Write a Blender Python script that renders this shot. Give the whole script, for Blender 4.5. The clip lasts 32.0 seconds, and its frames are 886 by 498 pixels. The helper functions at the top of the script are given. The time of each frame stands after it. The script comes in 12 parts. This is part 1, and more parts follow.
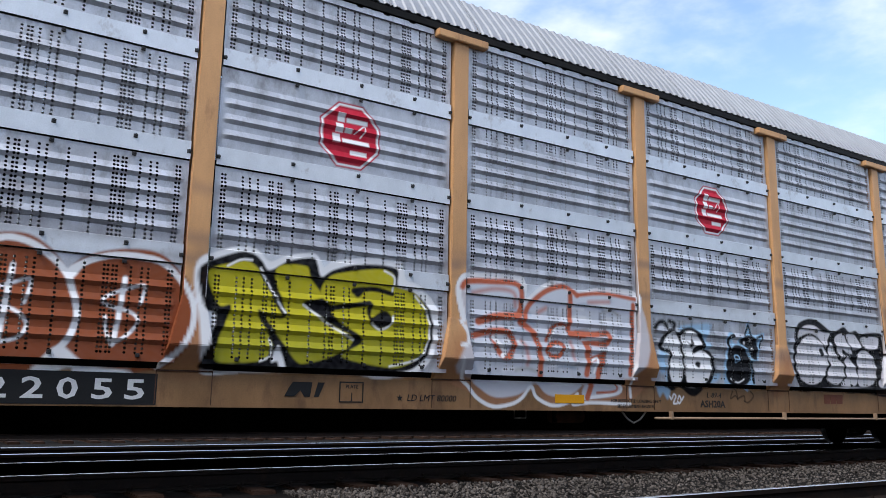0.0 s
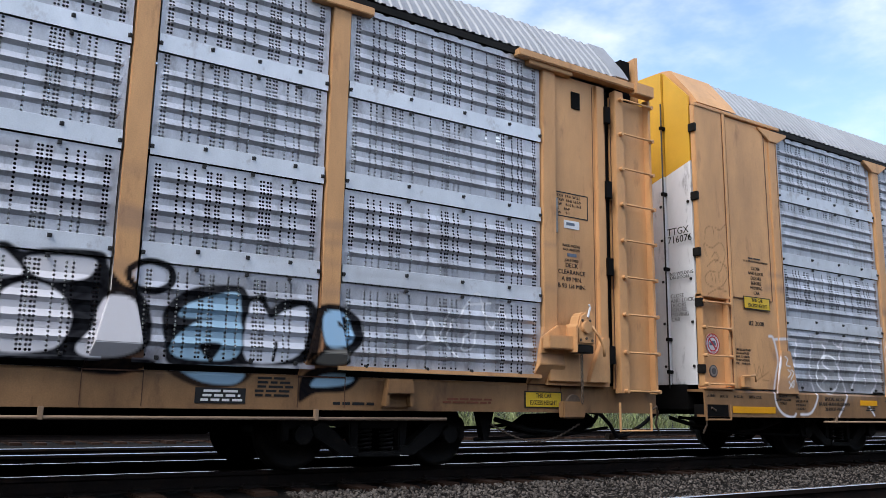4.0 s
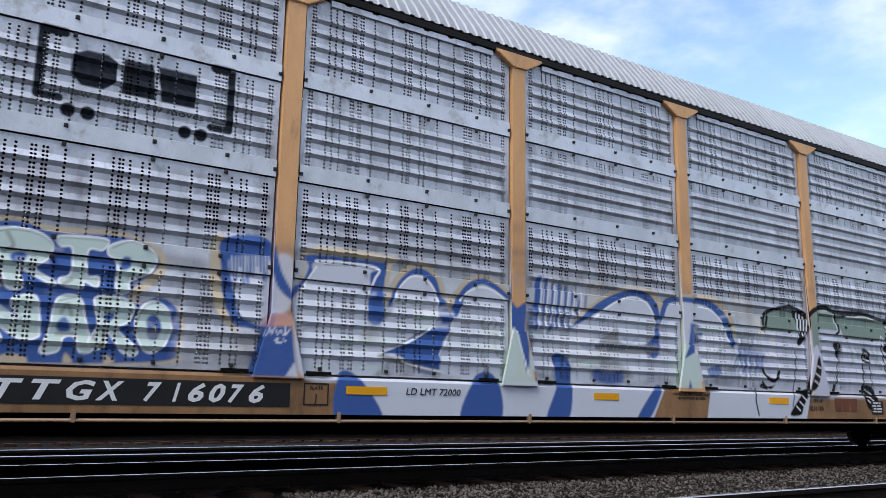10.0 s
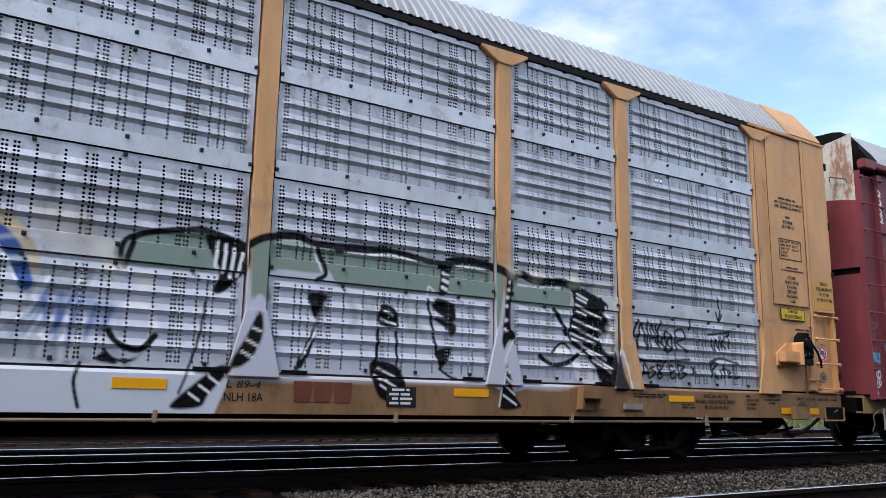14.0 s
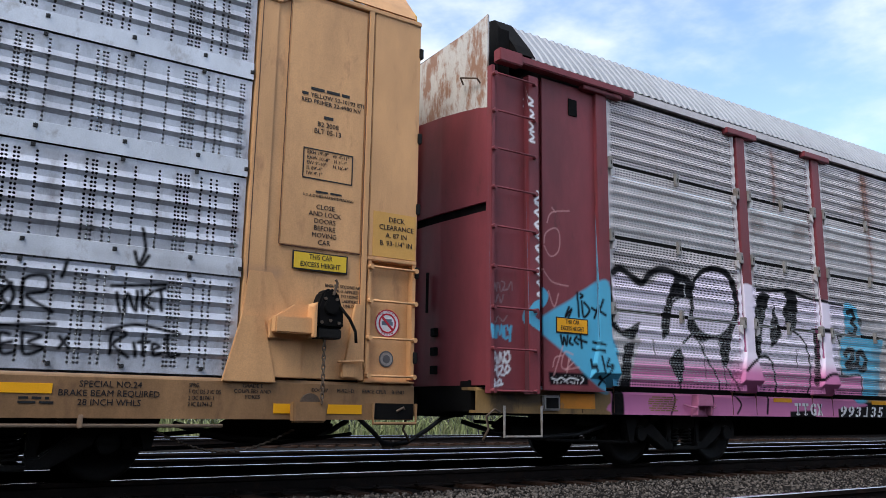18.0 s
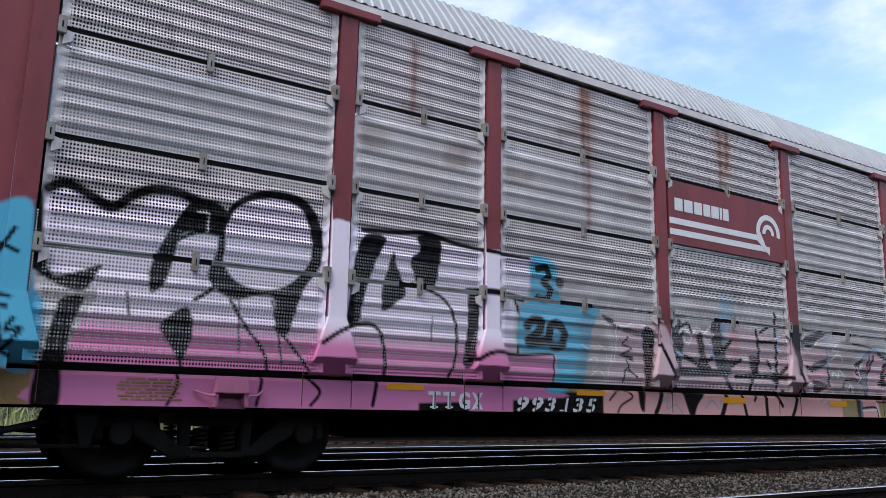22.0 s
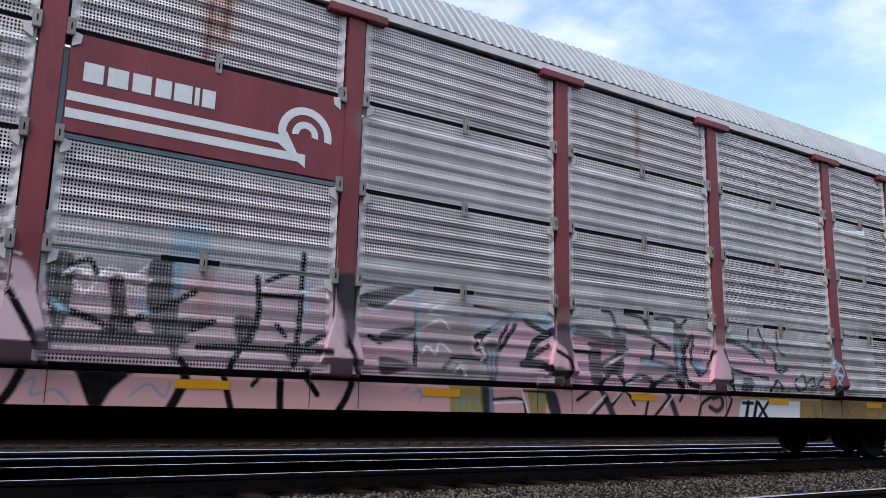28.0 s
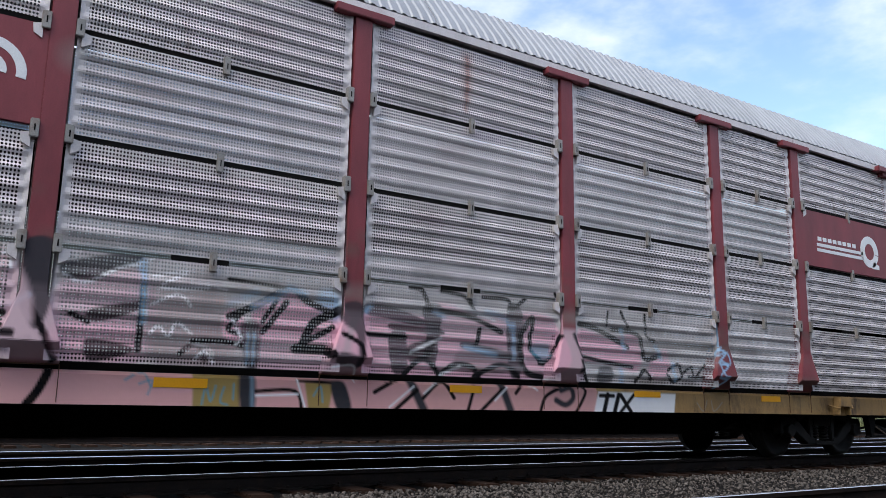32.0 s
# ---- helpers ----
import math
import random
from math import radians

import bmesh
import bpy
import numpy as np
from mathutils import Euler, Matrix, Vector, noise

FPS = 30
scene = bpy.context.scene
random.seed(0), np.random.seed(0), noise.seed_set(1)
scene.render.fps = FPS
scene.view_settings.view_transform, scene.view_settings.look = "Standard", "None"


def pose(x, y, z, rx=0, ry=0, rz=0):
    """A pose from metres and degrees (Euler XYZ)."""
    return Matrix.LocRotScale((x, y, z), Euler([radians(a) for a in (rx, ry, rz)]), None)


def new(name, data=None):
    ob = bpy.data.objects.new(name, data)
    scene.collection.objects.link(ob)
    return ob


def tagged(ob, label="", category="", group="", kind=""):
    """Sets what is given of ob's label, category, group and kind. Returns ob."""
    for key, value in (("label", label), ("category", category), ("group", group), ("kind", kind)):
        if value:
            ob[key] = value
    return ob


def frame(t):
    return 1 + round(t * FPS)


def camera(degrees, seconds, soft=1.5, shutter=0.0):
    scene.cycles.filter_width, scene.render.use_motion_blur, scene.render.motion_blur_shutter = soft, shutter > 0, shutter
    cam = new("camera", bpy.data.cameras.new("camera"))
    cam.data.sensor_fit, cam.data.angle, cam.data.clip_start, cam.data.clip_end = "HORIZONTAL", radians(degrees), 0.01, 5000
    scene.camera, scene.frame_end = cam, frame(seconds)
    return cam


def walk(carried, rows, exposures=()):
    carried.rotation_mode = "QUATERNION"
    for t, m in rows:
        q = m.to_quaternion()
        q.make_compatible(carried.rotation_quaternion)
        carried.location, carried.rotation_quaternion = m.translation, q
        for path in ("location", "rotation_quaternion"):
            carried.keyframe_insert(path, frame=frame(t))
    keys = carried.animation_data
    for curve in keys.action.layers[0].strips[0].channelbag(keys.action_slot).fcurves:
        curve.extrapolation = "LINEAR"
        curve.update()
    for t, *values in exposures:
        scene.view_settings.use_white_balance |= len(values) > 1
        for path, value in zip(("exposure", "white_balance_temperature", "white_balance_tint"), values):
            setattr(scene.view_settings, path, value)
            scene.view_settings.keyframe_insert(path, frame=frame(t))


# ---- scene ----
cam = camera(57.11, 32.0, soft=0.4)
EYE = (0.0, 0.0, 0.70)
# seconds, heading, tilt and lean of the standing camera, metres that the train has rolled
walk(cam, [(t, pose(*EYE, 90 + tilt, lean, yaw)) for t, yaw, tilt, lean in (
    (0, -33.41, 10.58, -0.93),
    (0.5, -33.52, 10.50, -0.92),
    (1, -33.48, 10.47, -0.87),
    (1.5, -33.38, 10.61, -0.83),
    (2, -33.38, 10.68, -0.80),
    (2.5, -33.32, 10.77, -0.82),
    (3, -33.27, 10.79, -0.87),
    (3.5, -33.28, 10.69, -0.97),
    (5.5, -33.29, 10.75, -0.99),
    (6, -33.38, 10.83, -1.04),
    (6.5, -33.40, 10.80, -1.11),
    (7, -33.53, 10.69, -1.06),
    (7.5, -33.59, 10.70, -0.94),
    (8, -33.56, 10.74, -0.78),
    (8.5, -33.54, 10.91, -0.66),
    (9, -33.49, 11.00, -0.70),
    (9.5, -33.47, 10.88, -0.83),
    (10, -33.56, 10.76, -0.98),
    (10.5, -33.63, 10.73, -0.97),
    (11, -33.61, 10.89, -0.92),
    (11.5, -33.58, 10.95, -0.85),
    (12, -33.54, 10.98, -0.88),
    (12.5, -33.55, 10.88, -0.89),
    (13, -33.57, 10.75, -0.92),
    (13.5, -33.60, 10.71, -0.95),
    (15.5, -33.64, 10.84, -0.97),
    (16, -33.69, 10.74, -1.01),
    (16.5, -33.78, 10.68, -1.01),
    (17, -33.90, 10.80, -1.02),
    (17.5, -33.88, 10.95, -0.97),
    (18, -33.82, 11.07, -0.87),
    (18.5, -33.72, 11.04, -0.82),
    (19, -33.75, 10.95, -0.88),
    (19.5, -33.86, 10.86, -0.88),
    (20, -33.95, 10.86, -0.93),
    (20.5, -33.93, 10.90, -0.93),
    (21, -33.89, 10.95, -0.95),
    (21.5, -33.84, 10.99, -0.98),
    (22, -33.86, 10.95, -1.06),
    (22.5, -34.00, 10.82, -1.12),
    (23, -33.96, 10.88, -1.14),
    (23.5, -33.87, 10.99, -1.08),
    (24, -33.67, 11.11, -1.07),
    (24.5, -33.50, 11.19, -1.03),
    (25, -33.45, 11.21, -1.11),
    (25.5, -33.49, 11.12, -1.18),
    (27.5, -33.62, 11.03, -1.20),
    (28, -33.67, 11.01, -1.16),
    (28.5, -33.68, 10.97, -1.16),
    (29, -33.69, 10.91, -1.16),
    (29.5, -33.67, 10.85, -1.15),
    (30, -33.63, 10.84, -1.06),
    (30.5, -33.59, 10.94, -0.94),
    (31, -33.57, 10.94, -0.91),
    (31.5, -33.56, 10.90, -0.94),
    (32, -33.56, 10.86, -0.96),
)])
ROLLED = [
    (0, 0.741),
    (0.5, 2.317),
    (1, 3.903),
    (1.5, 5.493),
    (2, 6.925),
    (2.5, 8.469),
    (3, 9.999),
    (3.5, 11.493),
    (5.5, 17.143),
    (6, 18.498),
    (6.5, 19.834),
    (7, 21.110),
    (7.5, 22.390),
    (8, 23.563),
    (8.5, 24.818),
    (9, 26.075),
    (9.5, 27.311),
    (10, 28.500),
    (10.5, 29.730),
    (11, 30.822),
    (11.5, 31.972),
    (12, 33.126),
    (12.5, 34.220),
    (13, 35.324),
    (13.5, 36.397),
    (15.5, 40.466),
    (16, 41.455),
    (16.5, 42.476),
]
ROLLED += [
    (17, 43.349),
    (17.5, 44.292),
    (18, 45.211),
    (18.5, 46.122),
    (19, 46.991),
    (19.5, 47.834),
    (20, 48.598),
    (20.5, 49.425),
    (21, 50.241),
    (21.5, 51.035),
    (22, 51.801),
    (22.5, 52.515),
    (23, 53.257),
    (23.5, 53.988),
    (24, 54.721),
    (24.5, 55.421),
    (25, 56.092),
    (25.5, 56.676),
    (27.5, 58.933),
    (28, 59.450),
    (28.5, 59.879),
    (29, 60.317),
    (29.5, 60.735),
    (30, 61.101),
    (30.5, 61.434),
    (31, 61.745),
    (31.5, 62.010),
    (32, 62.273),
]

# ---------------------------------------------------------------- sky and sun
SUN_UP, SUN_TURN = 52, -112
world = bpy.data.worlds.new("sky")
scene.world = world
world.use_nodes = True
wn, wl = world.node_tree.nodes, world.node_tree.links
sky = wn.new("ShaderNodeTexSky")
sky.sky_type, sky.sun_disc = "NISHITA", False
sky.sun_elevation, sky.sun_rotation = radians(SUN_UP), radians(SUN_TURN)
sky.air_density, sky.dust_density = 1.0, 0.6
spot = wn.new("ShaderNodeTexCoord")
shift = wn.new("ShaderNodeMapping")
shift.inputs["Location"].default_value = (0.35, 0.15, 0.0)
shift.inputs["Scale"].default_value = (1.0, 1.0, 2.2)
puffs = wn.new("ShaderNodeTexNoise")
puffs.inputs["Scale"].default_value, puffs.inputs["Detail"].default_value = 2.3, 7.0
puffs.inputs["Roughness"].default_value = 0.56
cover = wn.new("ShaderNodeMapRange")
cover.inputs["From Min"].default_value, cover.inputs["From Max"].default_value = 0.385, 0.61
cover.inputs["To Max"].default_value = 0.85
cover.interpolation_type = "SMOOTHSTEP"
blend = wn.new("ShaderNodeMix")
blend.data_type = "RGBA"
blend.inputs["B"].default_value = (4.2, 4.4, 4.7, 1.0)
wl.new(spot.outputs["Generated"], shift.inputs["Vector"])
wl.new(shift.outputs["Vector"], puffs.inputs["Vector"])
wl.new(puffs.outputs["Fac"], cover.inputs["Value"])
wl.new(cover.outputs["Result"], blend.inputs["Factor"])
haze = wn.new("ShaderNodeVectorMath")   # thin haze evens out the bright horizon
haze.operation = "MINIMUM"
haze.inputs[1].default_value = (3.3, 3.9, 4.7)
wl.new(sky.outputs["Color"], haze.inputs[0])
wl.new(haze.outputs["Vector"], blend.inputs["A"])
wl.new(blend.outputs["Result"], wn["Background"].inputs["Color"])
wn["Background"].inputs["Strength"].default_value = 0.15
sun = new("sun", bpy.data.lights.new("sun", "SUN"))
sun.data.energy, sun.data.angle, sun.data.color = 1.5, radians(28), (1.0, 0.985, 0.97)
sun.matrix_world = pose(0, 0, 40, 90 - SUN_UP, 0, 180 - SUN_TURN)
scene.view_settings.exposure = 1.0


# ---------------------------------------------------------------- materials
def node(nt, kind, **put):
    n = nt.nodes.new(kind)
    for key, value in put.items():
        n.inputs[key.replace("_", " ")].default_value = value
    return n


def finish(name, color, rough=0.5, metal=0.0, grain=0.12, blotch=0.2, stain=None, stain_at=(0.58, 0.72), streak=1.0,
           bump=0.02, scale=9.0, holes=None, random_tint=0.0, island=False, shine_up=0.4):
    """A worn painted or bare surface that shows the spray paint of its mesh; holes: radius of the punched holes in their cells."""
    m = bpy.data.materials.new(name)
    m.use_nodes = True
    nt = m.node_tree
    b, link = nt.nodes["Principled BSDF"], nt.links.new
    at = node(nt, "ShaderNodeTexCoord")
    fine = node(nt, "ShaderNodeTexNoise", Scale=scale * 9, Detail=4.0)
    big = node(nt, "ShaderNodeTexNoise", Scale=scale * 0.22, Detail=6.0, Roughness=0.62)
    stretch = node(nt, "ShaderNodeMapping", Scale=(1.0, 1.0, streak))
    link(at.outputs["Object"], fine.inputs["Vector"])
    link(at.outputs["Object"], stretch.inputs["Vector"])
    link(stretch.outputs["Vector"], big.inputs["Vector"])
    last = node(nt, "ShaderNodeRGB").outputs[0]
    last.default_value = (*color, 1)
    for n, amount in ((big, blotch), (fine, grain)):
        span = node(nt, "ShaderNodeMapRange", From_Min=0.3, From_Max=0.7, To_Min=1 - amount, To_Max=1 + amount * 0.6)
        mul = node(nt, "ShaderNodeVectorMath")
        mul.operation = "MULTIPLY"
        link(n.outputs["Fac"], span.inputs["Value"])
        link(last, mul.inputs[0])
        link(span.outputs["Result"], mul.inputs[1])
        last = mul.outputs[0]
    if stain:
        low, high = stain_at
        mask = node(nt, "ShaderNodeMapRange", From_Min=low, From_Max=high, To_Max=0.85)
        spots = node(nt, "ShaderNodeTexNoise", Scale=scale * 0.5, Detail=8.0, Roughness=0.7)
        link(stretch.outputs["Vector"], spots.inputs["Vector"])
        link(spots.outputs["Fac"], mask.inputs["Value"])
        mix = node(nt, "ShaderNodeMix")
        mix.data_type = "RGBA"
        mix.inputs["B"].default_value = (*stain, 1)
        link(mask.outputs["Result"], mix.inputs["Factor"])
        link(last, mix.inputs["A"])
        last = mix.outputs["Result"]
    if random_tint:
        info = node(nt, "ShaderNodeNewGeometry" if island else "ShaderNodeObjectInfo")
        span = node(nt, "ShaderNodeMapRange", To_Min=1 - random_tint, To_Max=1 + random_tint)
        mul = node(nt, "ShaderNodeVectorMath")
        mul.operation = "MULTIPLY"
        link(info.outputs["Random Per Island" if island else "Random"], span.inputs["Value"])
        link(last, mul.inputs[0])
        link(span.outputs["Result"], mul.inputs[1])
        last = mul.outputs[0]
    spray, amount = node(nt, "ShaderNodeAttribute"), node(nt, "ShaderNodeAttribute")
    spray.attribute_name, amount.attribute_name = "spray", "sprayed"
    coat = node(nt, "ShaderNodeMix")
    coat.data_type = "RGBA"
    link(amount.outputs["Fac"], coat.inputs["Factor"])
    link(last, coat.inputs["A"])
    link(spray.outputs["Color"], coat.inputs["B"])
    link(coat.outputs["Result"], b.inputs["Base Color"])
    gloss = node(nt, "ShaderNodeMapRange", To_Min=rough - 0.08, To_Max=rough + 0.12)
    link(big.outputs["Fac"], gloss.inputs["Value"])
    link(gloss.outputs["Result"], b.inputs["Roughness"])
    bare = node(nt, "ShaderNodeMapRange", To_Min=metal, To_Max=0.0)
    link(amount.outputs["Fac"], bare.inputs["Value"])
    link(bare.outputs["Result"], b.inputs["Metallic"])
    shine = node(nt, "ShaderNodeMapRange", To_Min=shine_up, To_Max=0.05)
    link(amount.outputs["Fac"], shine.inputs["Value"])
    link(shine.outputs["Result"], b.inputs["Specular IOR Level"])
    if bump:
        relief = node(nt, "ShaderNodeBump", Strength=0.35, Distance=bump)
        link(big.outputs["Fac"], relief.inputs["Height"])
        link(relief.outputs["Normal"], b.inputs["Normal"])
    if holes:
        uv = node(nt, "ShaderNodeUVMap")
        cell = node(nt, "ShaderNodeVectorMath")
        cell.operation = "FRACTION"
        off = node(nt, "ShaderNodeVectorMath")
        off.operation = "DISTANCE"
        off.inputs[1].default_value = (0.5, 0.5, 0.0)
        cut = node(nt, "ShaderNodeMath")
        cut.operation = "LESS_THAN"
        cut.inputs[1].default_value = holes
        link(uv.outputs["UV"], cell.inputs[0])
        link(cell.outputs[0], off.inputs[0])
        link(off.outputs["Value"], cut.inputs[0])
        clear, pick = node(nt, "ShaderNodeBsdfTransparent"), node(nt, "ShaderNodeMixShader")
        link(cut.outputs[0], pick.inputs[0])
        link(b.outputs[0], pick.inputs[1])
        link(clear.outputs[0], pick.inputs[2])
        link(pick.outputs[0], nt.nodes["Material Output"].inputs["Surface"])
    return m


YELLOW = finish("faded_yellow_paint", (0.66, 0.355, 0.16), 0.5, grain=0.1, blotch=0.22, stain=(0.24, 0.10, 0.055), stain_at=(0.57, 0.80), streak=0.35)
# YELLOW darkened for the sills: grime, and their shade put into the colour.
SILL_YELLOW = finish("grimy_shaded_yellow_paint", (0.27, 0.145, 0.065), 0.55, grain=0.12, blotch=0.35, stain=(0.10, 0.05, 0.03), stain_at=(0.53, 0.74), streak=0.4)
MAROON = finish("maroon_paint", (0.205, 0.038, 0.048), 0.5, grain=0.1, blotch=0.3, stain=(0.05, 0.025, 0.022), stain_at=(0.58, 0.8), streak=0.35)
ZINC = finish("galvanised_steel", (0.56, 0.575, 0.635), 0.44, 0.35, 0.08, 0.34, (0.17, 0.155, 0.16), (0.50, 0.74), 0.5, 0.004)
PUNCHED = finish("punched_galvanised_steel", (0.56, 0.575, 0.635), 0.44, 0.35, 0.08, 0.34, (0.17, 0.155, 0.16), (0.50, 0.74), 0.5, 0.004, holes=0.305)
BAND = finish("bright_galvanised_strip", (0.75, 0.78, 0.84), 0.40, 0.35, 0.06, 0.18, (0.27, 0.22, 0.21), (0.57, 0.78), 0.7, 0.003)
DULL_BAND = finish("dull_galvanised_strip", (0.66, 0.68, 0.735), 0.42, 0.3, 0.08, 0.24, (0.25, 0.21, 0.20), (0.54, 0.74), 0.7, 0.003)
OLD_ZINC = finish("weathered_galvanised_steel", (0.63, 0.58, 0.585), 0.52, 0.12, 0.1, 0.24, (0.22, 0.13, 0.09), (0.60, 0.76), 0.3, 0.004)
OLD_PUNCHED = finish("weathered_punched_steel", (0.655, 0.60, 0.605), 0.52, 0.12, 0.1, 0.24, (0.26, 0.18, 0.14), (0.60, 0.78), 0.3, 0.004, holes=0.32)
# Darker copy of the punched steel, with the cars' inner shade in its colour.
FAR_PUNCHED = finish("shaded_far_punched_steel", (0.30, 0.29, 0.29), 0.55, 0.12, 0.1, 0.2, holes=0.16)
ROOF = finish("galvanised_roof_steel", (0.33, 0.335, 0.36), 0.5, 0.2, 0.06, 0.14, (0.36, 0.36, 0.36), (0.60, 0.85), 1.0, 0.003, random_tint=0.05)
# Black steel; underframe shade is in the colour, and it fills holes and gaps.
DARK = finish("black_steel_with_shade", (0.009, 0.0085, 0.0085), 0.65, 0.0, 0.2, 0.4, (0.02, 0.014, 0.011), (0.56, 0.8), shine_up=0.04)
TRUCK = finish("greasy_cast_steel", (0.016, 0.015, 0.0145), 0.55, 0.0, 0.25, 0.45, (0.035, 0.026, 0.02), (0.55, 0.8), shine_up=0.10)
BOLT = finish("dull_bolt_steel", (0.03, 0.03, 0.032), 0.5, 0.3, 0.2, 0.2)
CLIP = finish("grey_weathered_clip", (0.32, 0.30, 0.285), 0.5, 0.3, 0.2, 0.3, (0.16, 0.09, 0.05), (0.5, 0.7))
WHITE = finish("white_door_paint", (0.84, 0.84, 0.87), 0.45, 0, 0.06, 0.16, (0.16, 0.15, 0.16), (0.56, 0.70), 0.3)
CREAM = finish("peeling_cream_paint", (0.58, 0.55, 0.52), 0.5, 0, 0.1, 0.16, (0.26, 0.10, 0.04), (0.46, 0.56), 0.4)
GOLD = finish("bright_yellow_paint", (0.72, 0.40, 0.04), 0.5, 0, 0.06, 0.1)
REFLECTOR = finish("yellow_reflective_tape", (0.86, 0.39, 0.012), 0.35, 0, 0.05, 0.06, random_tint=0.08)
BLACK = finish("black_lettering_paint", (0.012, 0.012, 0.013), 0.5, 0, 0.2, 0.2)
BROWN = finish("brown_faded_lettering", (0.17, 0.05, 0.025), 0.55, 0, 0.2, 0.3)
PALE = finish("white_lettering_paint", (0.74, 0.74, 0.76), 0.45, 0, 0.08, 0.1)
RED = finish("red_sign_paint", (0.52, 0.022, 0.045), 0.42, 0, 0.06, 0.12)
BLUE_GREY = finish("grey_blue_decal", (0.13, 0.16, 0.22), 0.5)
SIGN_YELLOW = finish("yellow_sign_paint", (0.72, 0.47, 0.03), 0.45, 0, 0.05, 0.1)
RAIL = finish("rusty_rail_steel", (0.018, 0.014, 0.013), 0.65, 0.0, 0.2, 0.3, (0.035, 0.02, 0.014), (0.5, 0.75), shine_up=0.06)
RAIL_TOP = finish("polished_rail_head", (0.62, 0.62, 0.64), 0.22, 1.0, 0.05, 0.08)
TIE = finish("weathered_oak_sleeper", (0.050, 0.028, 0.020), 0.85, 0, 0.3, 0.4, (0.07, 0.05, 0.042), (0.5, 0.75), 1.0, 0.03, random_tint=0.25, shine_up=0.05)
STONE = finish("grey_ballast_stone", (0.088, 0.076, 0.068), 0.8, 0, 0.35, 0.4, (0.06, 0.045, 0.04), (0.5, 0.7), 1.0, 0.01, 20.0, random_tint=0.92, island=True, shine_up=0.1)
# Dark oil and the shadow under the train are both in this colour.
BED = finish("oily_shaded_ballast_bed", (0.018, 0.016, 0.015), 0.9, 0, 0.7, 0.35, (0.008, 0.007, 0.007), (0.48, 0.6), 1.0, 0.08, 12.0, shine_up=0.03)
REED = finish("dry_green_reeds", (0.20, 0.23, 0.085), 0.6, 0, 0.2, 0.25, (0.40, 0.36, 0.20), (0.5, 0.7), 0.3, 0, 3.0, random_tint=0.45, island=True)
EARTH = finish("dark_grassy_earth", (0.075, 0.085, 0.035), 0.9, 0, 0.4, 0.4, (0.14, 0.12, 0.06), (0.5, 0.7), 1.0, 0.1, 1.0)
RUBBER = finish("black_rubber", (0.015, 0.015, 0.016), 0.55)
CHAIN = finish("rusty_chain_steel", (0.14, 0.10, 0.075), 0.5, 0.5, 0.2, 0.3)
RUSTY = finish("rust_stained_seam", (0.13, 0.055, 0.030), 0.7, 0, 0.3, 0.4, (0.04, 0.022, 0.015), (0.45, 0.65), 0.5)
PIPE = finish("tan_pipe_paint", (0.30, 0.20, 0.13), 0.5)
ORANGE = finish("worn_orange_tape", (0.72, 0.25, 0.02), 0.5, 0, 0.15, 0.3, (0.30, 0.17, 0.07), (0.56, 0.68))
FRESH = finish("fresher_yellow_paint", (0.64, 0.34, 0.085), 0.5, 0, 0.06, 0.14)
SEAL = finish("dark_grey_print", (0.10, 0.095, 0.10), 0.6)
DISTANT = finish("distant_building_paint", (0.40, 0.10, 0.09), 0.7)


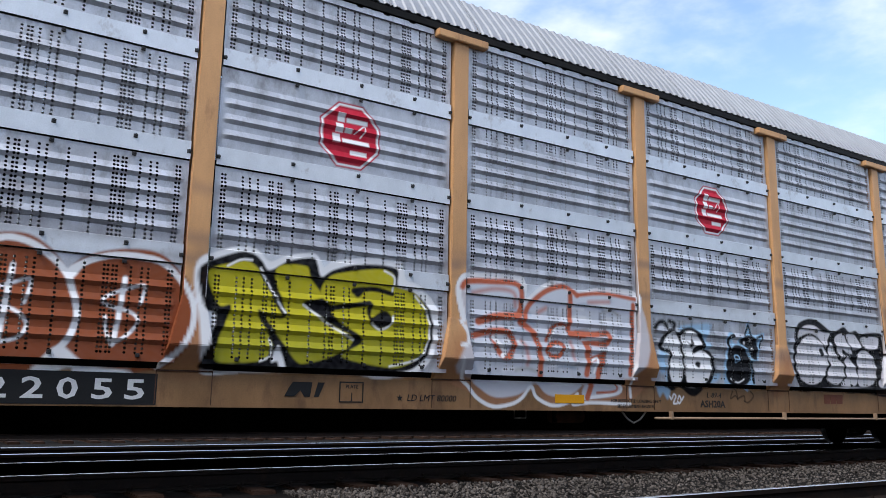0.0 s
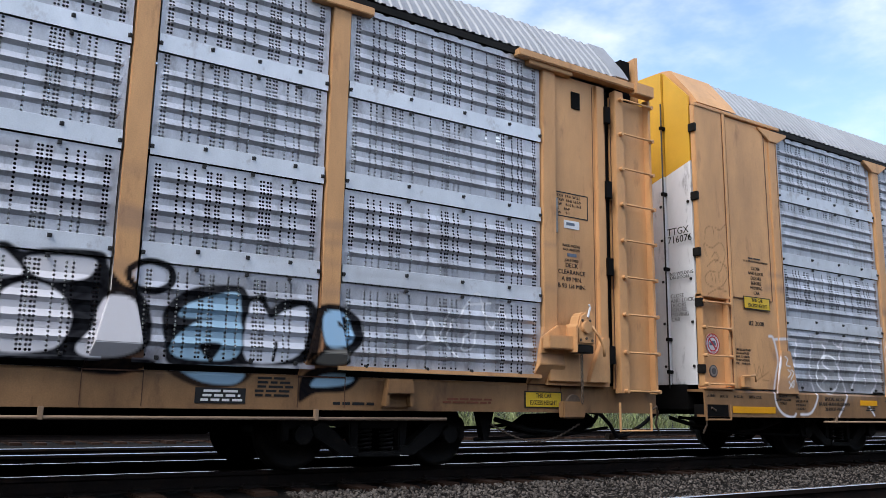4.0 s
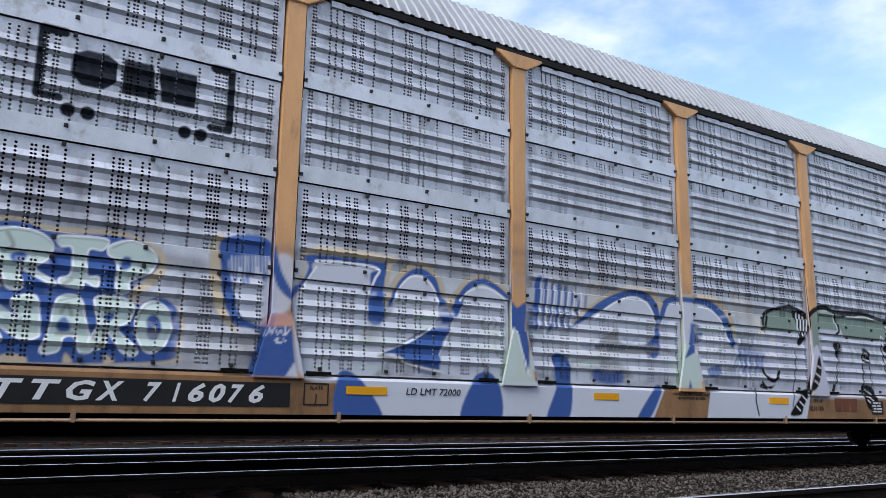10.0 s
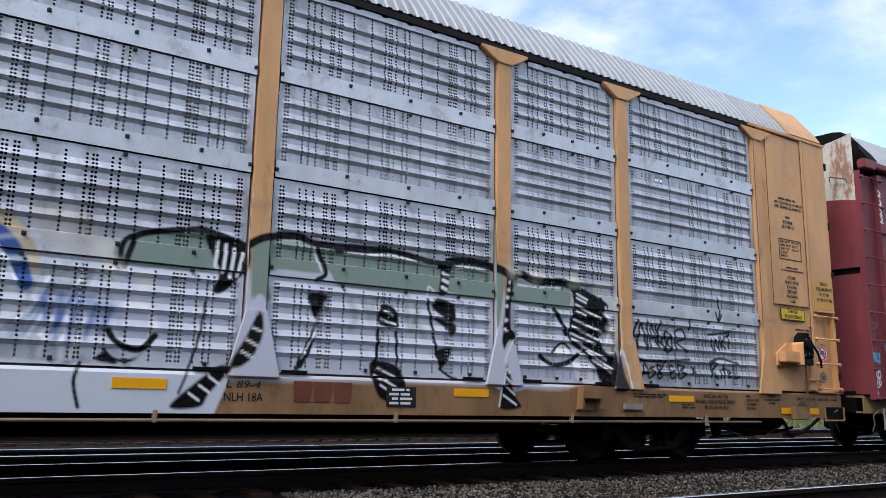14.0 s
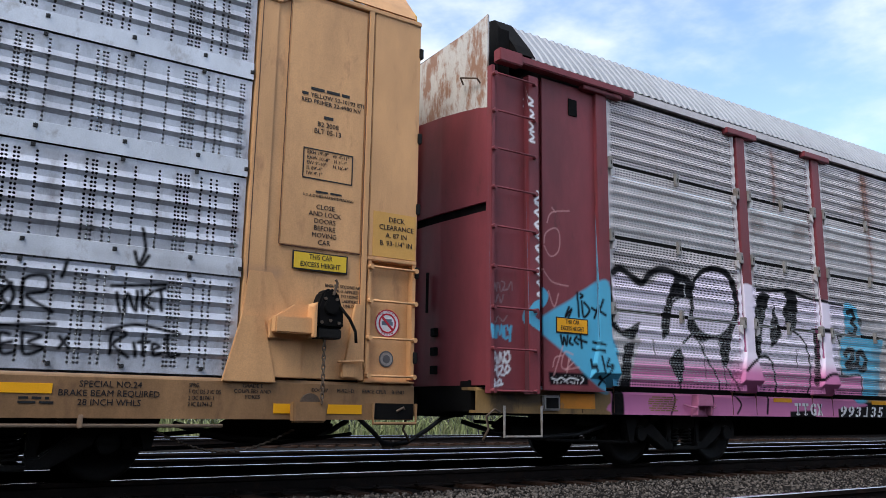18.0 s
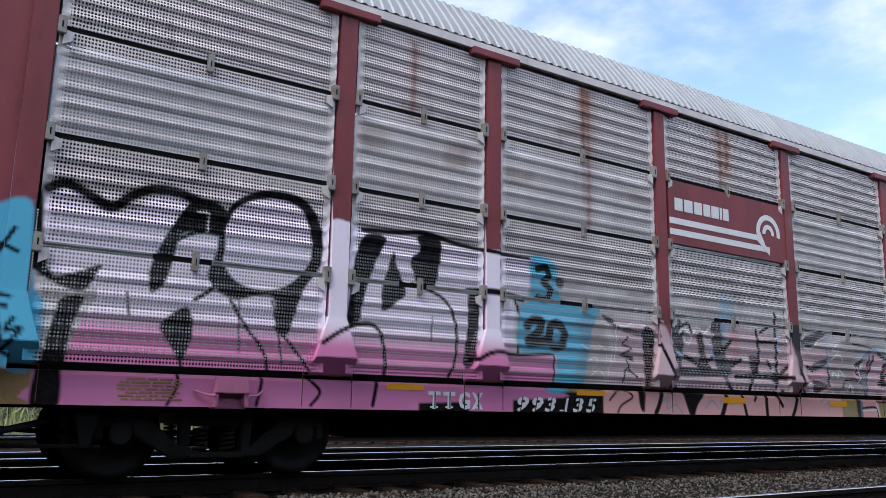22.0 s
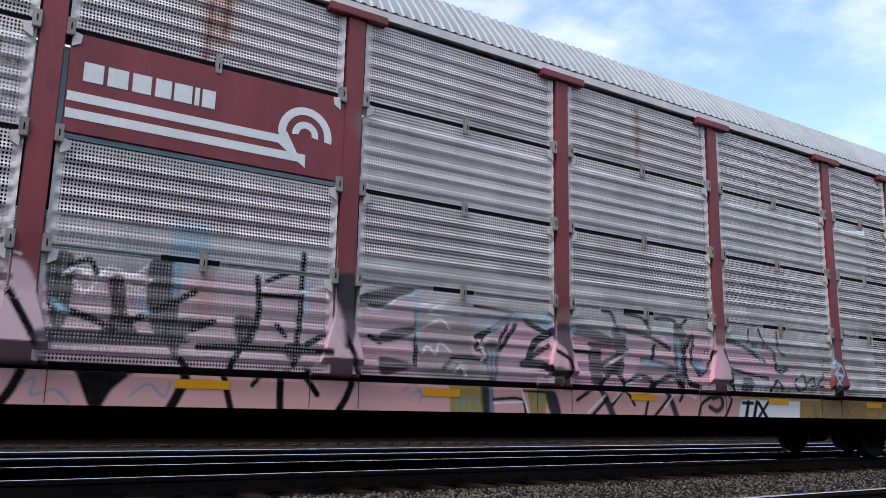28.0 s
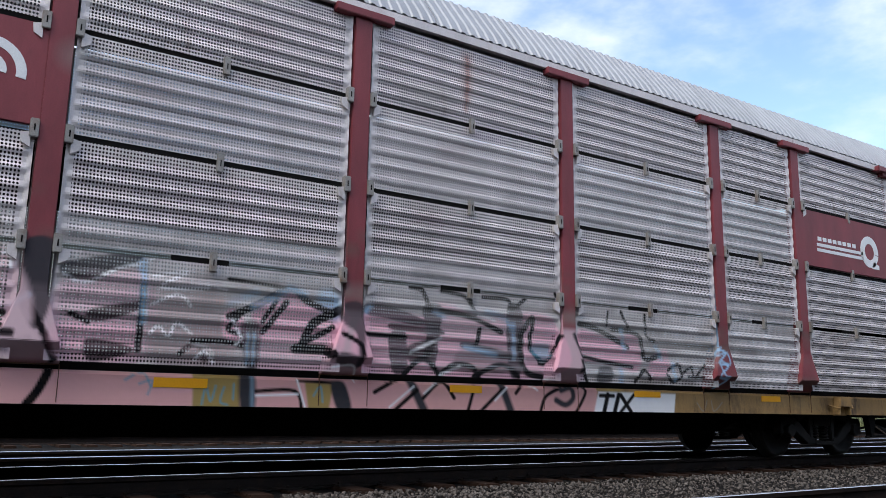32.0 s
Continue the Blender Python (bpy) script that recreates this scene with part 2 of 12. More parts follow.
# ---------------------------------------------------------------- mesh helpers
class Shape:
    """Gathers solid pieces into one mesh."""

    def __init__(self):
        self.v, self.f = [], []

    def add(self, verts, faces):
        n = len(self.v)
        self.v += [tuple(p) for p in verts]
        self.f += [tuple(i + n for i in q) for q in faces]
        return self

    def box(self, a, b):
        (x0, y0, z0), (x1, y1, z1) = a, b
        return self.add([(x0, y0, z0), (x1, y0, z0), (x1, y1, z0), (x0, y1, z0), (x0, y0, z1), (x1, y0, z1), (x1, y1, z1), (x0, y1, z1)],
                        [(3, 2, 1, 0), (4, 5, 6, 7), (0, 1, 5, 4), (1, 2, 6, 5), (2, 3, 7, 6), (3, 0, 4, 7)])

    def prism(self, outline, y0, y1):
        """An outline in x and z, pushed from y0 (near) to y1."""
        n = len(outline)
        area = sum(outline[i][0] * outline[(i + 1) % n][1] - outline[(i + 1) % n][0] * outline[i][1] for i in range(n))
        if area < 0:
            outline = outline[::-1]
        verts = [(x, y0, z) for x, z in outline] + [(x, y1, z) for x, z in outline]
        return self.add(verts, [tuple(range(n)), tuple(range(2 * n - 1, n - 1, -1))] + [((i + 1) % n, i, i + n, (i + 1) % n + n) for i in range(n)])

    def sweep(self, outline, x0, x1):
        """An outline in y and z, pushed along x."""
        n = len(outline)
        verts = [(x0, y, z) for y, z in outline] + [(x1, y, z) for y, z in outline]
        return self.add(verts, [tuple(range(n - 1, -1, -1)), tuple(range(n, 2 * n))] + [(i, (i + 1) % n, (i + 1) % n + n, i + n) for i in range(n)])

    def tube(self, points, r, sides=8):
        points = [Vector(p) for p in points]
        rings = []
        side = None
        for i, p in enumerate(points):
            way = (points[min(i + 1, len(points) - 1)] - points[max(i - 1, 0)]).normalized()
            if side is None:
                side = way.orthogonal().normalized()
            side = (side - way * side.dot(way)).normalized()
            up = way.cross(side)
            rings.append([p + (side * math.cos(a) + up * math.sin(a)) * r for a in (2 * math.pi * k / sides for k in range(sides))])
        faces = [(i * sides + k, i * sides + (k + 1) % sides, (i + 1) * sides + (k + 1) % sides, (i + 1) * sides + k) for i in range(len(points) - 1) for k in range(sides)]
        n = len(points) - 1
        return self.add([p for ring in rings for p in ring], faces + [tuple(range(sides - 1, -1, -1)), tuple(n * sides + k for k in range(sides))])

    def disc(self, x, z, r, y0, y1, sides=24):
        return self.prism([(x + r * math.cos(2 * math.pi * k / sides), z + r * math.sin(2 * math.pi * k / sides)) for k in range(sides)], y0, y1)

    def mesh(self, name, material, smooth=False, bevel=0.0):
        me = bpy.data.meshes.new(name)
        me.from_pydata(self.v, [], self.f)
        if bevel:
            bm = bmesh.new()
            bm.from_mesh(me)
            bmesh.ops.bevel(bm, geom=[e for e in bm.edges if len(e.link_faces) == 2 and e.calc_face_angle(0) > 0.6], offset=bevel, segments=2, affect="EDGES", clamp_overlap=True)
            bm.to_mesh(me)
            bm.free()
        if smooth:
            me.polygons.foreach_set("use_smooth", [True] * len(me.polygons))
        me.materials.append(material)
        return me


def part(name, shape, material, parent, label="", at=None, smooth=False, bevel=0.0):
    me = shape.mesh(name, material, smooth, bevel) if isinstance(shape, Shape) else shape
    ob = new(name, me)
    ob.parent = parent
    if at is not None:
        ob.matrix_basis = at
    if label:
        ob["label"] = label
    return ob


def thing(name, label, category, at, group="", kind=""):
    ob = new(name)
    ob.matrix_basis = at
    return tagged(ob, label, category, group, kind)


def lettering(words, x, z, height, y, material, parent, name="lettering", width=None, slant=0.0, bold=0.0, label="", align="LEFT", pack=1.0):
    """Painted letters, 3 mm thick, on the near face at y; x and z: lower left corner (or middle)."""
    data = bpy.data.curves.new(name, "FONT")
    data.body, data.align_x, data.size, data.shear, data.offset, data.extrude = words, align, height / 0.69, slant, bold * 0.35 if bold > 0.005 else 0.0, 0.0015
    data.resolution_u, data.space_line, data.space_character = 2, 0.82, pack
    tmp = bpy.data.objects.new(name, data)
    me = bpy.data.meshes.new_from_object(tmp)
    bpy.data.objects.remove(tmp)
    me.materials.clear()
    me.materials.append(material)
    if width and len(me.vertices):
        xs = [v.co.x for v in me.vertices]
        me.transform(Matrix.Diagonal((width / (max(xs) - min(xs)), 1, 1, 1)))
    me.transform(pose(0, 0, 0, 90, 0, 0))
    ob = part(name, me, material, parent, label or 'painted lettering "%s"' % words.replace("\n", " "), pose(x, y, z))
    return tagged(ob, kind="stuff") if len(words) > 1 else ob


def big_letters(words, x, z, height, width, y, material, parent, slant, bold, stencil=False):
    """Large letters, each a part of its own; a stencil leaves bridges across them."""
    step = width / len(words)
    for k, c in enumerate(words):
        lettering(c, x + k * step + (0.25 * step if c == "1" else 0), z, height, y, material, parent, "letter", (0.35 if c == "1" else 0.8) * step, slant, bold, 'white painted letter "%s"' % c)
        if stencil:
            mid = x + (k + 0.42) * step
            part("stencil_bridge", Shape().prism([(mid - 0.010, z - 0.005), (mid + 0.004, z - 0.005), (mid + 0.004 + slant * height, z + height + 0.005), (mid - 0.010 + slant * height, z + height + 0.005)], y - 0.0045, y - 0.0015), BLACK, parent)
            for foot, lift in (((0.12, 0.62), 0.0),) if c in "TX1" else ():
                part("serif", Shape().box((x + (k + foot[0]) * step, y - 0.001, z + lift), (x + (k + foot[1]) * step, y + 0.002, z + 0.018)), material, parent)


def bars(rows, x, z, width, height, y, material, parent, name="lettering", label="small lettering, too worn to read"):
    """Writing that cannot be read: plain bars."""
    rng = random.Random(rows * 7 + int(x * 10))
    s = Shape()
    step = height / rows
    for k in range(rows):
        at, stop = x + rng.uniform(0, 0.15) * width, x + width * rng.uniform(0.85, 1)
        while at < stop - 0.02:
            w = min(rng.uniform(0.06, 0.16), stop - at)
            s.box((at, y - 0.002, z - (k + 0.75) * step), (at + w, y + 0.001, z - (k + 0.2) * step))
            at += w + 0.025
    return tagged(part(name, s, material, parent, label), kind="stuff")


# ---------------------------------------------------------------- spray paint
def smooth_line(points, closed=False, steps=6):
    """A curve through the points."""
    p = np.array(points, float)
    n = len(p)
    if n < 3:
        return p
    out = []
    for i in range(n if closed else n - 1):
        a, b, c, d = (p[(i - 1) % n], p[i], p[(i + 1) % n], p[(i + 2) % n]) if closed else (p[max(i - 1, 0)], p[i], p[i + 1], p[min(i + 2, n - 1)])
        for k in range(steps):
            t = k / steps
            out.append(0.5 * (2 * b + (c - a) * t + (2 * a - 5 * b + 4 * c - d) * t * t + (3 * b - a - 3 * c + d) * t ** 3))
    if not closed:
        out.append(p[-1])
    return np.array(out)


class Spray:
    """Layers of spray paint on one car side, in metres along the train and above the rail."""

    def __init__(self):
        self.layers = []

    def fill(self, color, *points, soft=0.012, sharp=False, cover=1.0, fade=None):
        line = np.array(points, float) if sharp else smooth_line(points, True)
        self.layers.append(("fill", color, np.vstack([line, line[:1]]), soft, 0.0, cover, fade))

    def line(self, color, width, *points, soft=0.008, closed=False, sharp=False, cover=1.0):
        line = np.array(points, float) if sharp else smooth_line(points, closed)
        if closed:
            line = np.vstack([line, line[:1]])
        self.layers.append(("line", color, line, soft, width / 2, cover, None))

    def dot(self, color, x, z, r, soft=0.01, cover=1.0):
        self.layers.append(("line", color, np.array([(x, z), (x + 1e-4, z)]), soft, r, cover, None))

    def touches(self, x0, z0, x1, z1):
        for kind, color, line, soft, half, cover, fade in self.layers:
            pad = half + soft
            if line[:, 0].min() - pad < x1 and line[:, 0].max() + pad > x0 and line[:, 1].min() - pad < z1 and line[:, 1].max() + pad > z0:
                return True
        return False

    def at(self, x, z):
        """Colour and amount of paint at the points."""
        rgb, amount = np.zeros((len(x), 3)), np.zeros(len(x))
        for kind, color, line, soft, half, cover, fade in self.layers:
            pad = half + soft
            near = np.where((x > line[:, 0].min() - pad) & (x < line[:, 0].max() + pad) & (z > line[:, 1].min() - pad) & (z < line[:, 1].max() + pad))[0]
            if not len(near):
                continue
            px, pz = x[near], z[near]
            best, inside = np.full(len(near), 1e9), np.zeros(len(near), bool)
            for (ax, az), (bx, bz) in zip(line[:-1], line[1:]):
                dx, dz = bx - ax, bz - az
                t = np.clip(((px - ax) * dx + (pz - az) * dz) / (dx * dx + dz * dz + 1e-12), 0, 1)
                best = np.minimum(best, (px - ax - t * dx) ** 2 + (pz - az - t * dz) ** 2)
                if kind == "fill" and abs(dz) > 1e-9:
                    inside ^= ((az > pz) != (bz > pz)) & (px < dx * (pz - az) / dz + ax)
            d = np.sqrt(best)
            if kind == "fill":
                d = np.where(inside, -d, d)
            a = np.clip(0.5 - (d - half) / (2 * soft), 0, 1) * cover
            c = np.tile(np.array(color), (len(near), 1))
            if fade is not None:
                other, z0, z1 = fade
                k = np.clip((pz - z0) / (z1 - z0), 0, 1)[:, None]
                k = k * k * (3 - 2 * k)
                c = c * (1 - k) + np.array(other) * k
            rgb[near] = rgb[near] * (1 - a[:, None]) + c * a[:, None]
            amount[near] = amount[near] * (1 - a) + a
        return np.where(amount[:, None] > 0, rgb / np.maximum(amount, 1e-4)[:, None], 0), amount


def coat(me, spray, x0):
    """Put the paint on a mesh whose x is counted from x0 along the train."""
    n = len(me.vertices)
    co = np.empty(n * 3, np.float32)
    me.vertices.foreach_get("co", co)
    co = co.reshape(n, 3)
    rgb, amount = spray.at(co[:, 0] + x0, co[:, 2])
    # thin patches in the paint
    wear = 0.5 + 0.5 * np.sin(co[:, 0] * 37 + 3 * np.sin(co[:, 2] * 23)) * np.sin(co[:, 2] * 41 + 2 * np.sin((co[:, 0] + x0) * 19))
    amount = amount * (1 - 0.03 * wear)
    a = me.attributes.new("spray", "FLOAT_COLOR", "POINT")
    a.data.foreach_set("color", np.column_stack([rgb, np.ones(n)]).astype(np.float32).ravel())
    b = me.attributes.new("sprayed", "FLOAT", "POINT")
    b.data.foreach_set("value", amount.astype(np.float32))


def cuts(stops, most):
    """The stops, with more between them so that no step is longer than most."""
    out = [stops[0]]
    for a, b in zip(stops, stops[1:]):
        k = max(1, math.ceil((b - a) / most - 1e-6))
        out += [a + (b - a) * (i + 1) / k for i in range(k)]
    return out


def grid_mesh(name, xs, zs, depth, materials, face_index=None, uv=None, smooth=True):
    """A sheet over xs and zs, its y from depth(x, z); faces look to -y."""
    xs, zs = np.array(xs), np.array(zs)
    nx, nz = len(xs), len(zs)
    gx, gz = np.meshgrid(xs, zs)
    co = np.column_stack([gx.ravel(), depth(gx, gz).ravel(), gz.ravel()]).astype(np.float32)
    i, j = np.meshgrid(np.arange(nx - 1), np.arange(nz - 1))
    i, j = i.ravel(), j.ravel()
    quads = np.column_stack([j * nx + i, j * nx + i + 1, (j + 1) * nx + i + 1, (j + 1) * nx + i])
    me = bpy.data.meshes.new(name)
    me.vertices.add(len(co))
    me.vertices.foreach_set("co", co.ravel())
    me.loops.add(quads.size)
    me.loops.foreach_set("vertex_index", quads.ravel().astype(np.int32))
    me.polygons.add(len(quads))
    me.polygons.foreach_set("loop_start", np.arange(0, quads.size, 4, dtype=np.int32))
    me.polygons.foreach_set("use_smooth", np.full(len(quads), smooth, bool))
    for m in materials:
        me.materials.append(m)
    if face_index is not None:
        me.polygons.foreach_set("material_index", face_index(i, j).astype(np.int32))
    if uv is not None:
        layer = me.uv_layers.new(name="UVMap")
        layer.uv.foreach_set("vector", uv(i, j).astype(np.float32).ravel())
    me.update(calc_edges=True)
    return me


# ---------------------------------------------------------------- side panels
COLUMNS = (0.07, 0.10, 0.27, 0.34, 0.42, 0.54, 0.57, 0.63, 0.66, 0.80, 1.02, 1.19, 1.24, 1.27, 1.33, 1.50, 1.71, 1.87, 1.90, 1.94, 1.97, 2.09, 2.18, 2.235, 2.41, 2.44)
HOLE = 0.0387
ROWS_A = ((3.84, 4.85), (2.85, 3.828), (1.88, 2.838), (0.962, 1.868))
ROWS_B = ((3.903, 4.815), (2.935, 3.857), (1.988, 2.885), (0.972, 1.938))


def ramp(x, a, b):
    return np.clip((x - a) / (b - a), 0, 1)


def zinc_panel(width, low, high, first, spray=None, x0=0.0, plain=False, fine=0.0125, band=BAND):
    """A ribbed galvanised panel with rows of holes in columns; flat strip along its lower edge where it laps the next."""
    cols = [c for c in COLUMNS if c < width * 0.5] + [width - 2.52 + c for c in COLUMNS if c > 1.26 and width - 2.52 + c > width * 0.5 + 0.03]
    if plain:
        cols = []
    strip = 0.0 if first else 0.172
    ribs = [low + (0.17 if first else 0.29) + 0.157 * k for k in range(5)]
    ribs = [r for r in ribs if r < high - 0.10]
    zs = {low, low + 0.03, high}
    if strip:
        zs |= {low + strip, low + strip + 0.008}
    for r in ribs:
        zs |= {r - 0.024, r + 0.016, r + 0.075}
    ends = [0.035, 0.07, 0.12]
    xs = {0.0, width, *ends, *(width - e for e in ends)}
    for c in cols:
        xs |= {c - 0.015, c + 0.015}
    xs = sorted(xs)
    xs = [x for k, x in enumerate(xs) if k == 0 or x - xs[k - 1] > 0.002]
    zs = sorted(zs)
    zs = [z for k, z in enumerate(zs) if k == 0 or z - zs[k - 1] > 0.002]
    if spray:
        xs, zs = cuts(xs, fine), cuts(zs, fine)
    mid = [(a + b) / 2 for a, b in zip(xs, xs[1:])]
    belongs = np.array([next((c for c in cols if abs(m - c) < 0.0149), -9.0) for m in mid])
    xa, za = np.array(xs), np.array(zs)

    def depth(x, z):
        fade = ramp(np.minimum(x, width - x), 0.03, 0.11)
        y = np.full(x.shape, 0.045)
        for r in ribs:
            y -= 0.025 * fade * ramp(z, r - 0.024, r + 0.016) * (1 - ramp(z, r + 0.016, r + 0.075))
        if strip:
            y -= 0.020 * (1 - ramp(z, low + strip, low + strip + 0.006))
        return y

    def index(i, j):
        zm = (za[j] + za[j + 1]) / 2
        return np.where(zm < low + strip, 2, np.where((belongs[i] > 0) & (zm < high - 0.05) & (zm > low + 0.05), 1, 0))

    def uv(i, j):
        u0, u1 = (xa[i] - belongs[i]) / HOLE + 0.5, (xa[i + 1] - belongs[i]) / HOLE + 0.5
        v0, v1 = za[j] / HOLE, za[j + 1] / HOLE
        return np.stack([np.column_stack([u0, v0]), np.column_stack([u1, v0]), np.column_stack([u1, v1]), np.column_stack([u0, v1])], 1)

    me = grid_mesh("panel", xs, zs, depth, (ZINC, PUNCHED, band), index, uv, False)
    if spray:
        coat(me, spray, x0)
    return me


def punched_panel(width, low, high, spray=None, x0=0.0):
    """A wavy steel panel punched all over, with plain fluted margins."""
    ribs = [low + 0.10 + 0.155 * k for k in range(7) if low + 0.10 + 0.155 * k < high - 0.06]
    zs = {low, high, low + 0.02, high - 0.02}
    for r in ribs:
        zs |= {r - 0.04, r + 0.004, r + 0.02, r + 0.065}
    zs = sorted(z for z in zs if low <= z <= high)
    zs = [z for k, z in enumerate(zs) if k == 0 or z - zs[k - 1] > 0.002]
    xs = [0.0, 0.03, 0.075, 0.12, width - 0.12, width - 0.075, width - 0.03, width]
    if spray:
        xs, zs = cuts(xs, 0.0125), cuts(zs, 0.0125)
    else:
        xs = cuts(xs, 0.4)
    xa, za = np.array(xs), np.array(zs)

    def depth(x, z):
        edge = np.minimum(x, width - x)
        y = np.full(x.shape, 0.045)
        wave = np.zeros(x.shape)
        for r in ribs:
            wave += ramp(z, r - 0.04, r + 0.004) * (1 - ramp(z, r + 0.02, r + 0.065))
        return y - 0.019 * wave * (0.5 + 0.5 * ramp(edge, 0.02, 0.11)) - 0.018 * (1 - ramp(edge, 0.0, 0.04)) * (1 - wave)

    def index(i, j):
        xm = (xa[i] + xa[i + 1]) / 2
        return np.where((xm > 0.075) & (xm < width - 0.075), 1, 0)

    def uv(i, j):
        u0, u1, v0, v1 = xa[i] / 0.029, xa[i + 1] / 0.029, za[j] / 0.035, za[j + 1] / 0.035
        return np.stack([np.column_stack([u0, v0]), np.column_stack([u1, v0]), np.column_stack([u1, v1]), np.column_stack([u0, v1])], 1)

    me = grid_mesh("panel", xs, zs, depth, (OLD_ZINC, OLD_PUNCHED), index, uv, False)
    if spray:
        coat(me, spray, x0)
    return me


def coated(me, spray, x0, box, front=None):
    """Refine a flat-sided mesh and spray it, where paint touches its box."""
    if not spray or not spray.touches(*box):
        return me
    bm = bmesh.new()
    bm.from_mesh(me)
    near = min(v.co.y for v in bm.verts)
    front = near + 0.02 if front is None else front
    for _ in range(9):
        long = [e for e in bm.edges if e.calc_length() > 0.028 and max(v.co.y for v in e.verts) < front and (abs(e.verts[0].co.y - e.verts[1].co.y) < 0.2)]
        if not long:
            break
        bmesh.ops.subdivide_edges(bm, edges=long, cuts=1, use_grid_fill=True)
    bm.to_mesh(me)
    bm.free()
    coat(me, spray, x0)
    return me


# ---------------------------------------------------------------- running gear
def wheel_mesh(size=1.0):
    """A wheelset: two flanged wheels on an axle, about the y axis."""
    s = Shape()
    sides = 40
    for side in (-1, 1):
        y = side * 0.755
        ring = [(0.0, 0.07), (0.05, 0.115), (0.06, 0.13), (0.030, 0.15), (0.028, 0.27), (0.062, 0.30), (0.066, 0.352), (-0.02, 0.362), (-0.045, 0.372), (-0.066, 0.388), (-0.072, 0.365), (-0.066, 0.30), (-0.03, 0.27), (-0.03, 0.15), (-0.06, 0.12), (-0.06, 0.07)]
        verts, faces, n = [], [], len(ring)
        for k in range(sides):
            a = 2 * math.pi * k / sides
            verts += [(r * size * math.cos(a), y + side * d, r * size * math.sin(a)) for d, r in ring]
        for k in range(sides):
            for i in range(n):
                q = (k * n + i, k * n + (i + 1) % n, (k + 1) % sides * n + (i + 1) % n, (k + 1) % sides * n + i)
                faces.append(q if side < 0 else q[::-1])
        s.add(verts, faces)
        # end cap bolts show the turning
        for k in range(3):
            a = 2 * math.pi * k / 3
            s.tube([(0.05 * math.cos(a), side * 1.03, 0.05 * math.sin(a)), (0.05 * math.cos(a), side * 1.06, 0.05 * math.sin(a))], 0.014, 6)
    s.tube([(0, -1.04, 0), (0, 1.04, 0)], 0.075, 16)
    return s.mesh("wheelset", TRUCK, True)


def build_truck(parent, x, size=1.0):
    """A two-axle freight truck under the car at x; the near side is towards -y."""
    bolster = part("bolster", Shape().box((-0.24, -1.05, 0.42), (0.24, 1.05, 0.62)), TRUCK, parent, "cast steel truck bolster", pose(x, 1.5, 0.362 * (size - 1)), bevel=0.02)
    for side in (-1, 1):
        y = side * 0.98
        s = Shape()
        # split round the spring pocket and the two windows
        s.prism([(-1.10, 0.30), (-1.10, 0.47), (-1.06, 0.54), (-0.70, 0.55), (-0.66, 0.43), (-0.76, 0.42), (-1.02, 0.42), (-1.02, 0.30)], y - 0.07, y + 0.07)
        s.prism([(1.10, 0.30), (1.10, 0.47), (1.06, 0.54), (0.70, 0.55), (0.66, 0.43), (0.76, 0.42), (1.02, 0.42), (1.02, 0.30)], y - 0.07, y + 0.07)
        s.prism([(-0.70, 0.55), (-0.46, 0.67), (0.46, 0.67), (0.70, 0.55), (0.66, 0.47), (0.44, 0.56), (-0.44, 0.56), (-0.66, 0.47)], y - 0.08, y + 0.08)
        for e in (-1, 1):
            s.prism([(e * 0.70, 0.50), (e * 0.62, 0.47), (e * 0.34, 0.24), (e * 0.24, 0.24), (e * 0.24, 0.14), (e * 0.42, 0.14), (e * 0.76, 0.34), (e * 0.80, 0.44)], y - 0.09, y + 0.07)
            s.prism([(e * 0.245, 0.20), (e * 0.33, 0.20), (e * 0.36, 0.58), (e * 0.245, 0.58)], y - 0.06, y + 0.06)
        s.box((-0.26, y - 0.10, 0.13), (0.26, y + 0.10, 0.185))
        part("side_frame", s, TRUCK, bolster, "grimy cast steel side frame", bevel=0.012)
        for e in (-0.13, 0.13):
            coil = [(e + 0.062 * math.cos(a), y + 0.01 + 0.062 * math.sin(a), 0.19 + 0.22 * a / (10 * math.pi)) for a in (k * math.pi / 6 for k in range(61))]
            part("spring", Shape().tube(coil, 0.016, 6), TRUCK, bolster, "coil suspension spring", smooth=True)
        for e in (-0.88, 0.88):
            part("bearing_cap", Shape().tube([(e, y + side * 0.02, 0.36), (e, y + side * 0.12, 0.36)], 0.10, 18), TRUCK, bolster, bevel=0.01)
    wheels = []
    for e in (-0.88, 0.88):
        wheels.append((part("wheelset", WHEELSET if size == 1 else BIG_WHEELSET, TRUCK, bolster, "flanged steel wheels on one axle", pose(e, 0, 0.362)), e, 0.362 * size))
    return wheels


WHEELSET, BIG_WHEELSET = wheel_mesh(), wheel_mesh(1.15)
TURNING = []


# ---------------------------------------------------------------- autorack cars
POST_ROWS = {"boxed": (1.457, 4.335, 7.25, 9.20), "flared": (1.457, 4.35, 7.28, 9.25), "punched": (1.453, 4.35, 7.21, 9.15)}
EDGES = {"boxed": 12.04, "flared": 12.11, "punched": 12.04}
SILL_BACK = {"boxed": 0.125, "flared": 0.008, "punched": 0.165}   # the sill's face behind the posts
HALF = 13.93
DEEP = 3.0
ROOF_LINE = ((0.0, 4.97), (0.10, 5.13), (0.47, 5.60), (0.62, 5.635), (1.5, 5.67), (2.38, 5.635), (2.53, 5.60), (2.90, 5.13), (3.0, 4.97))


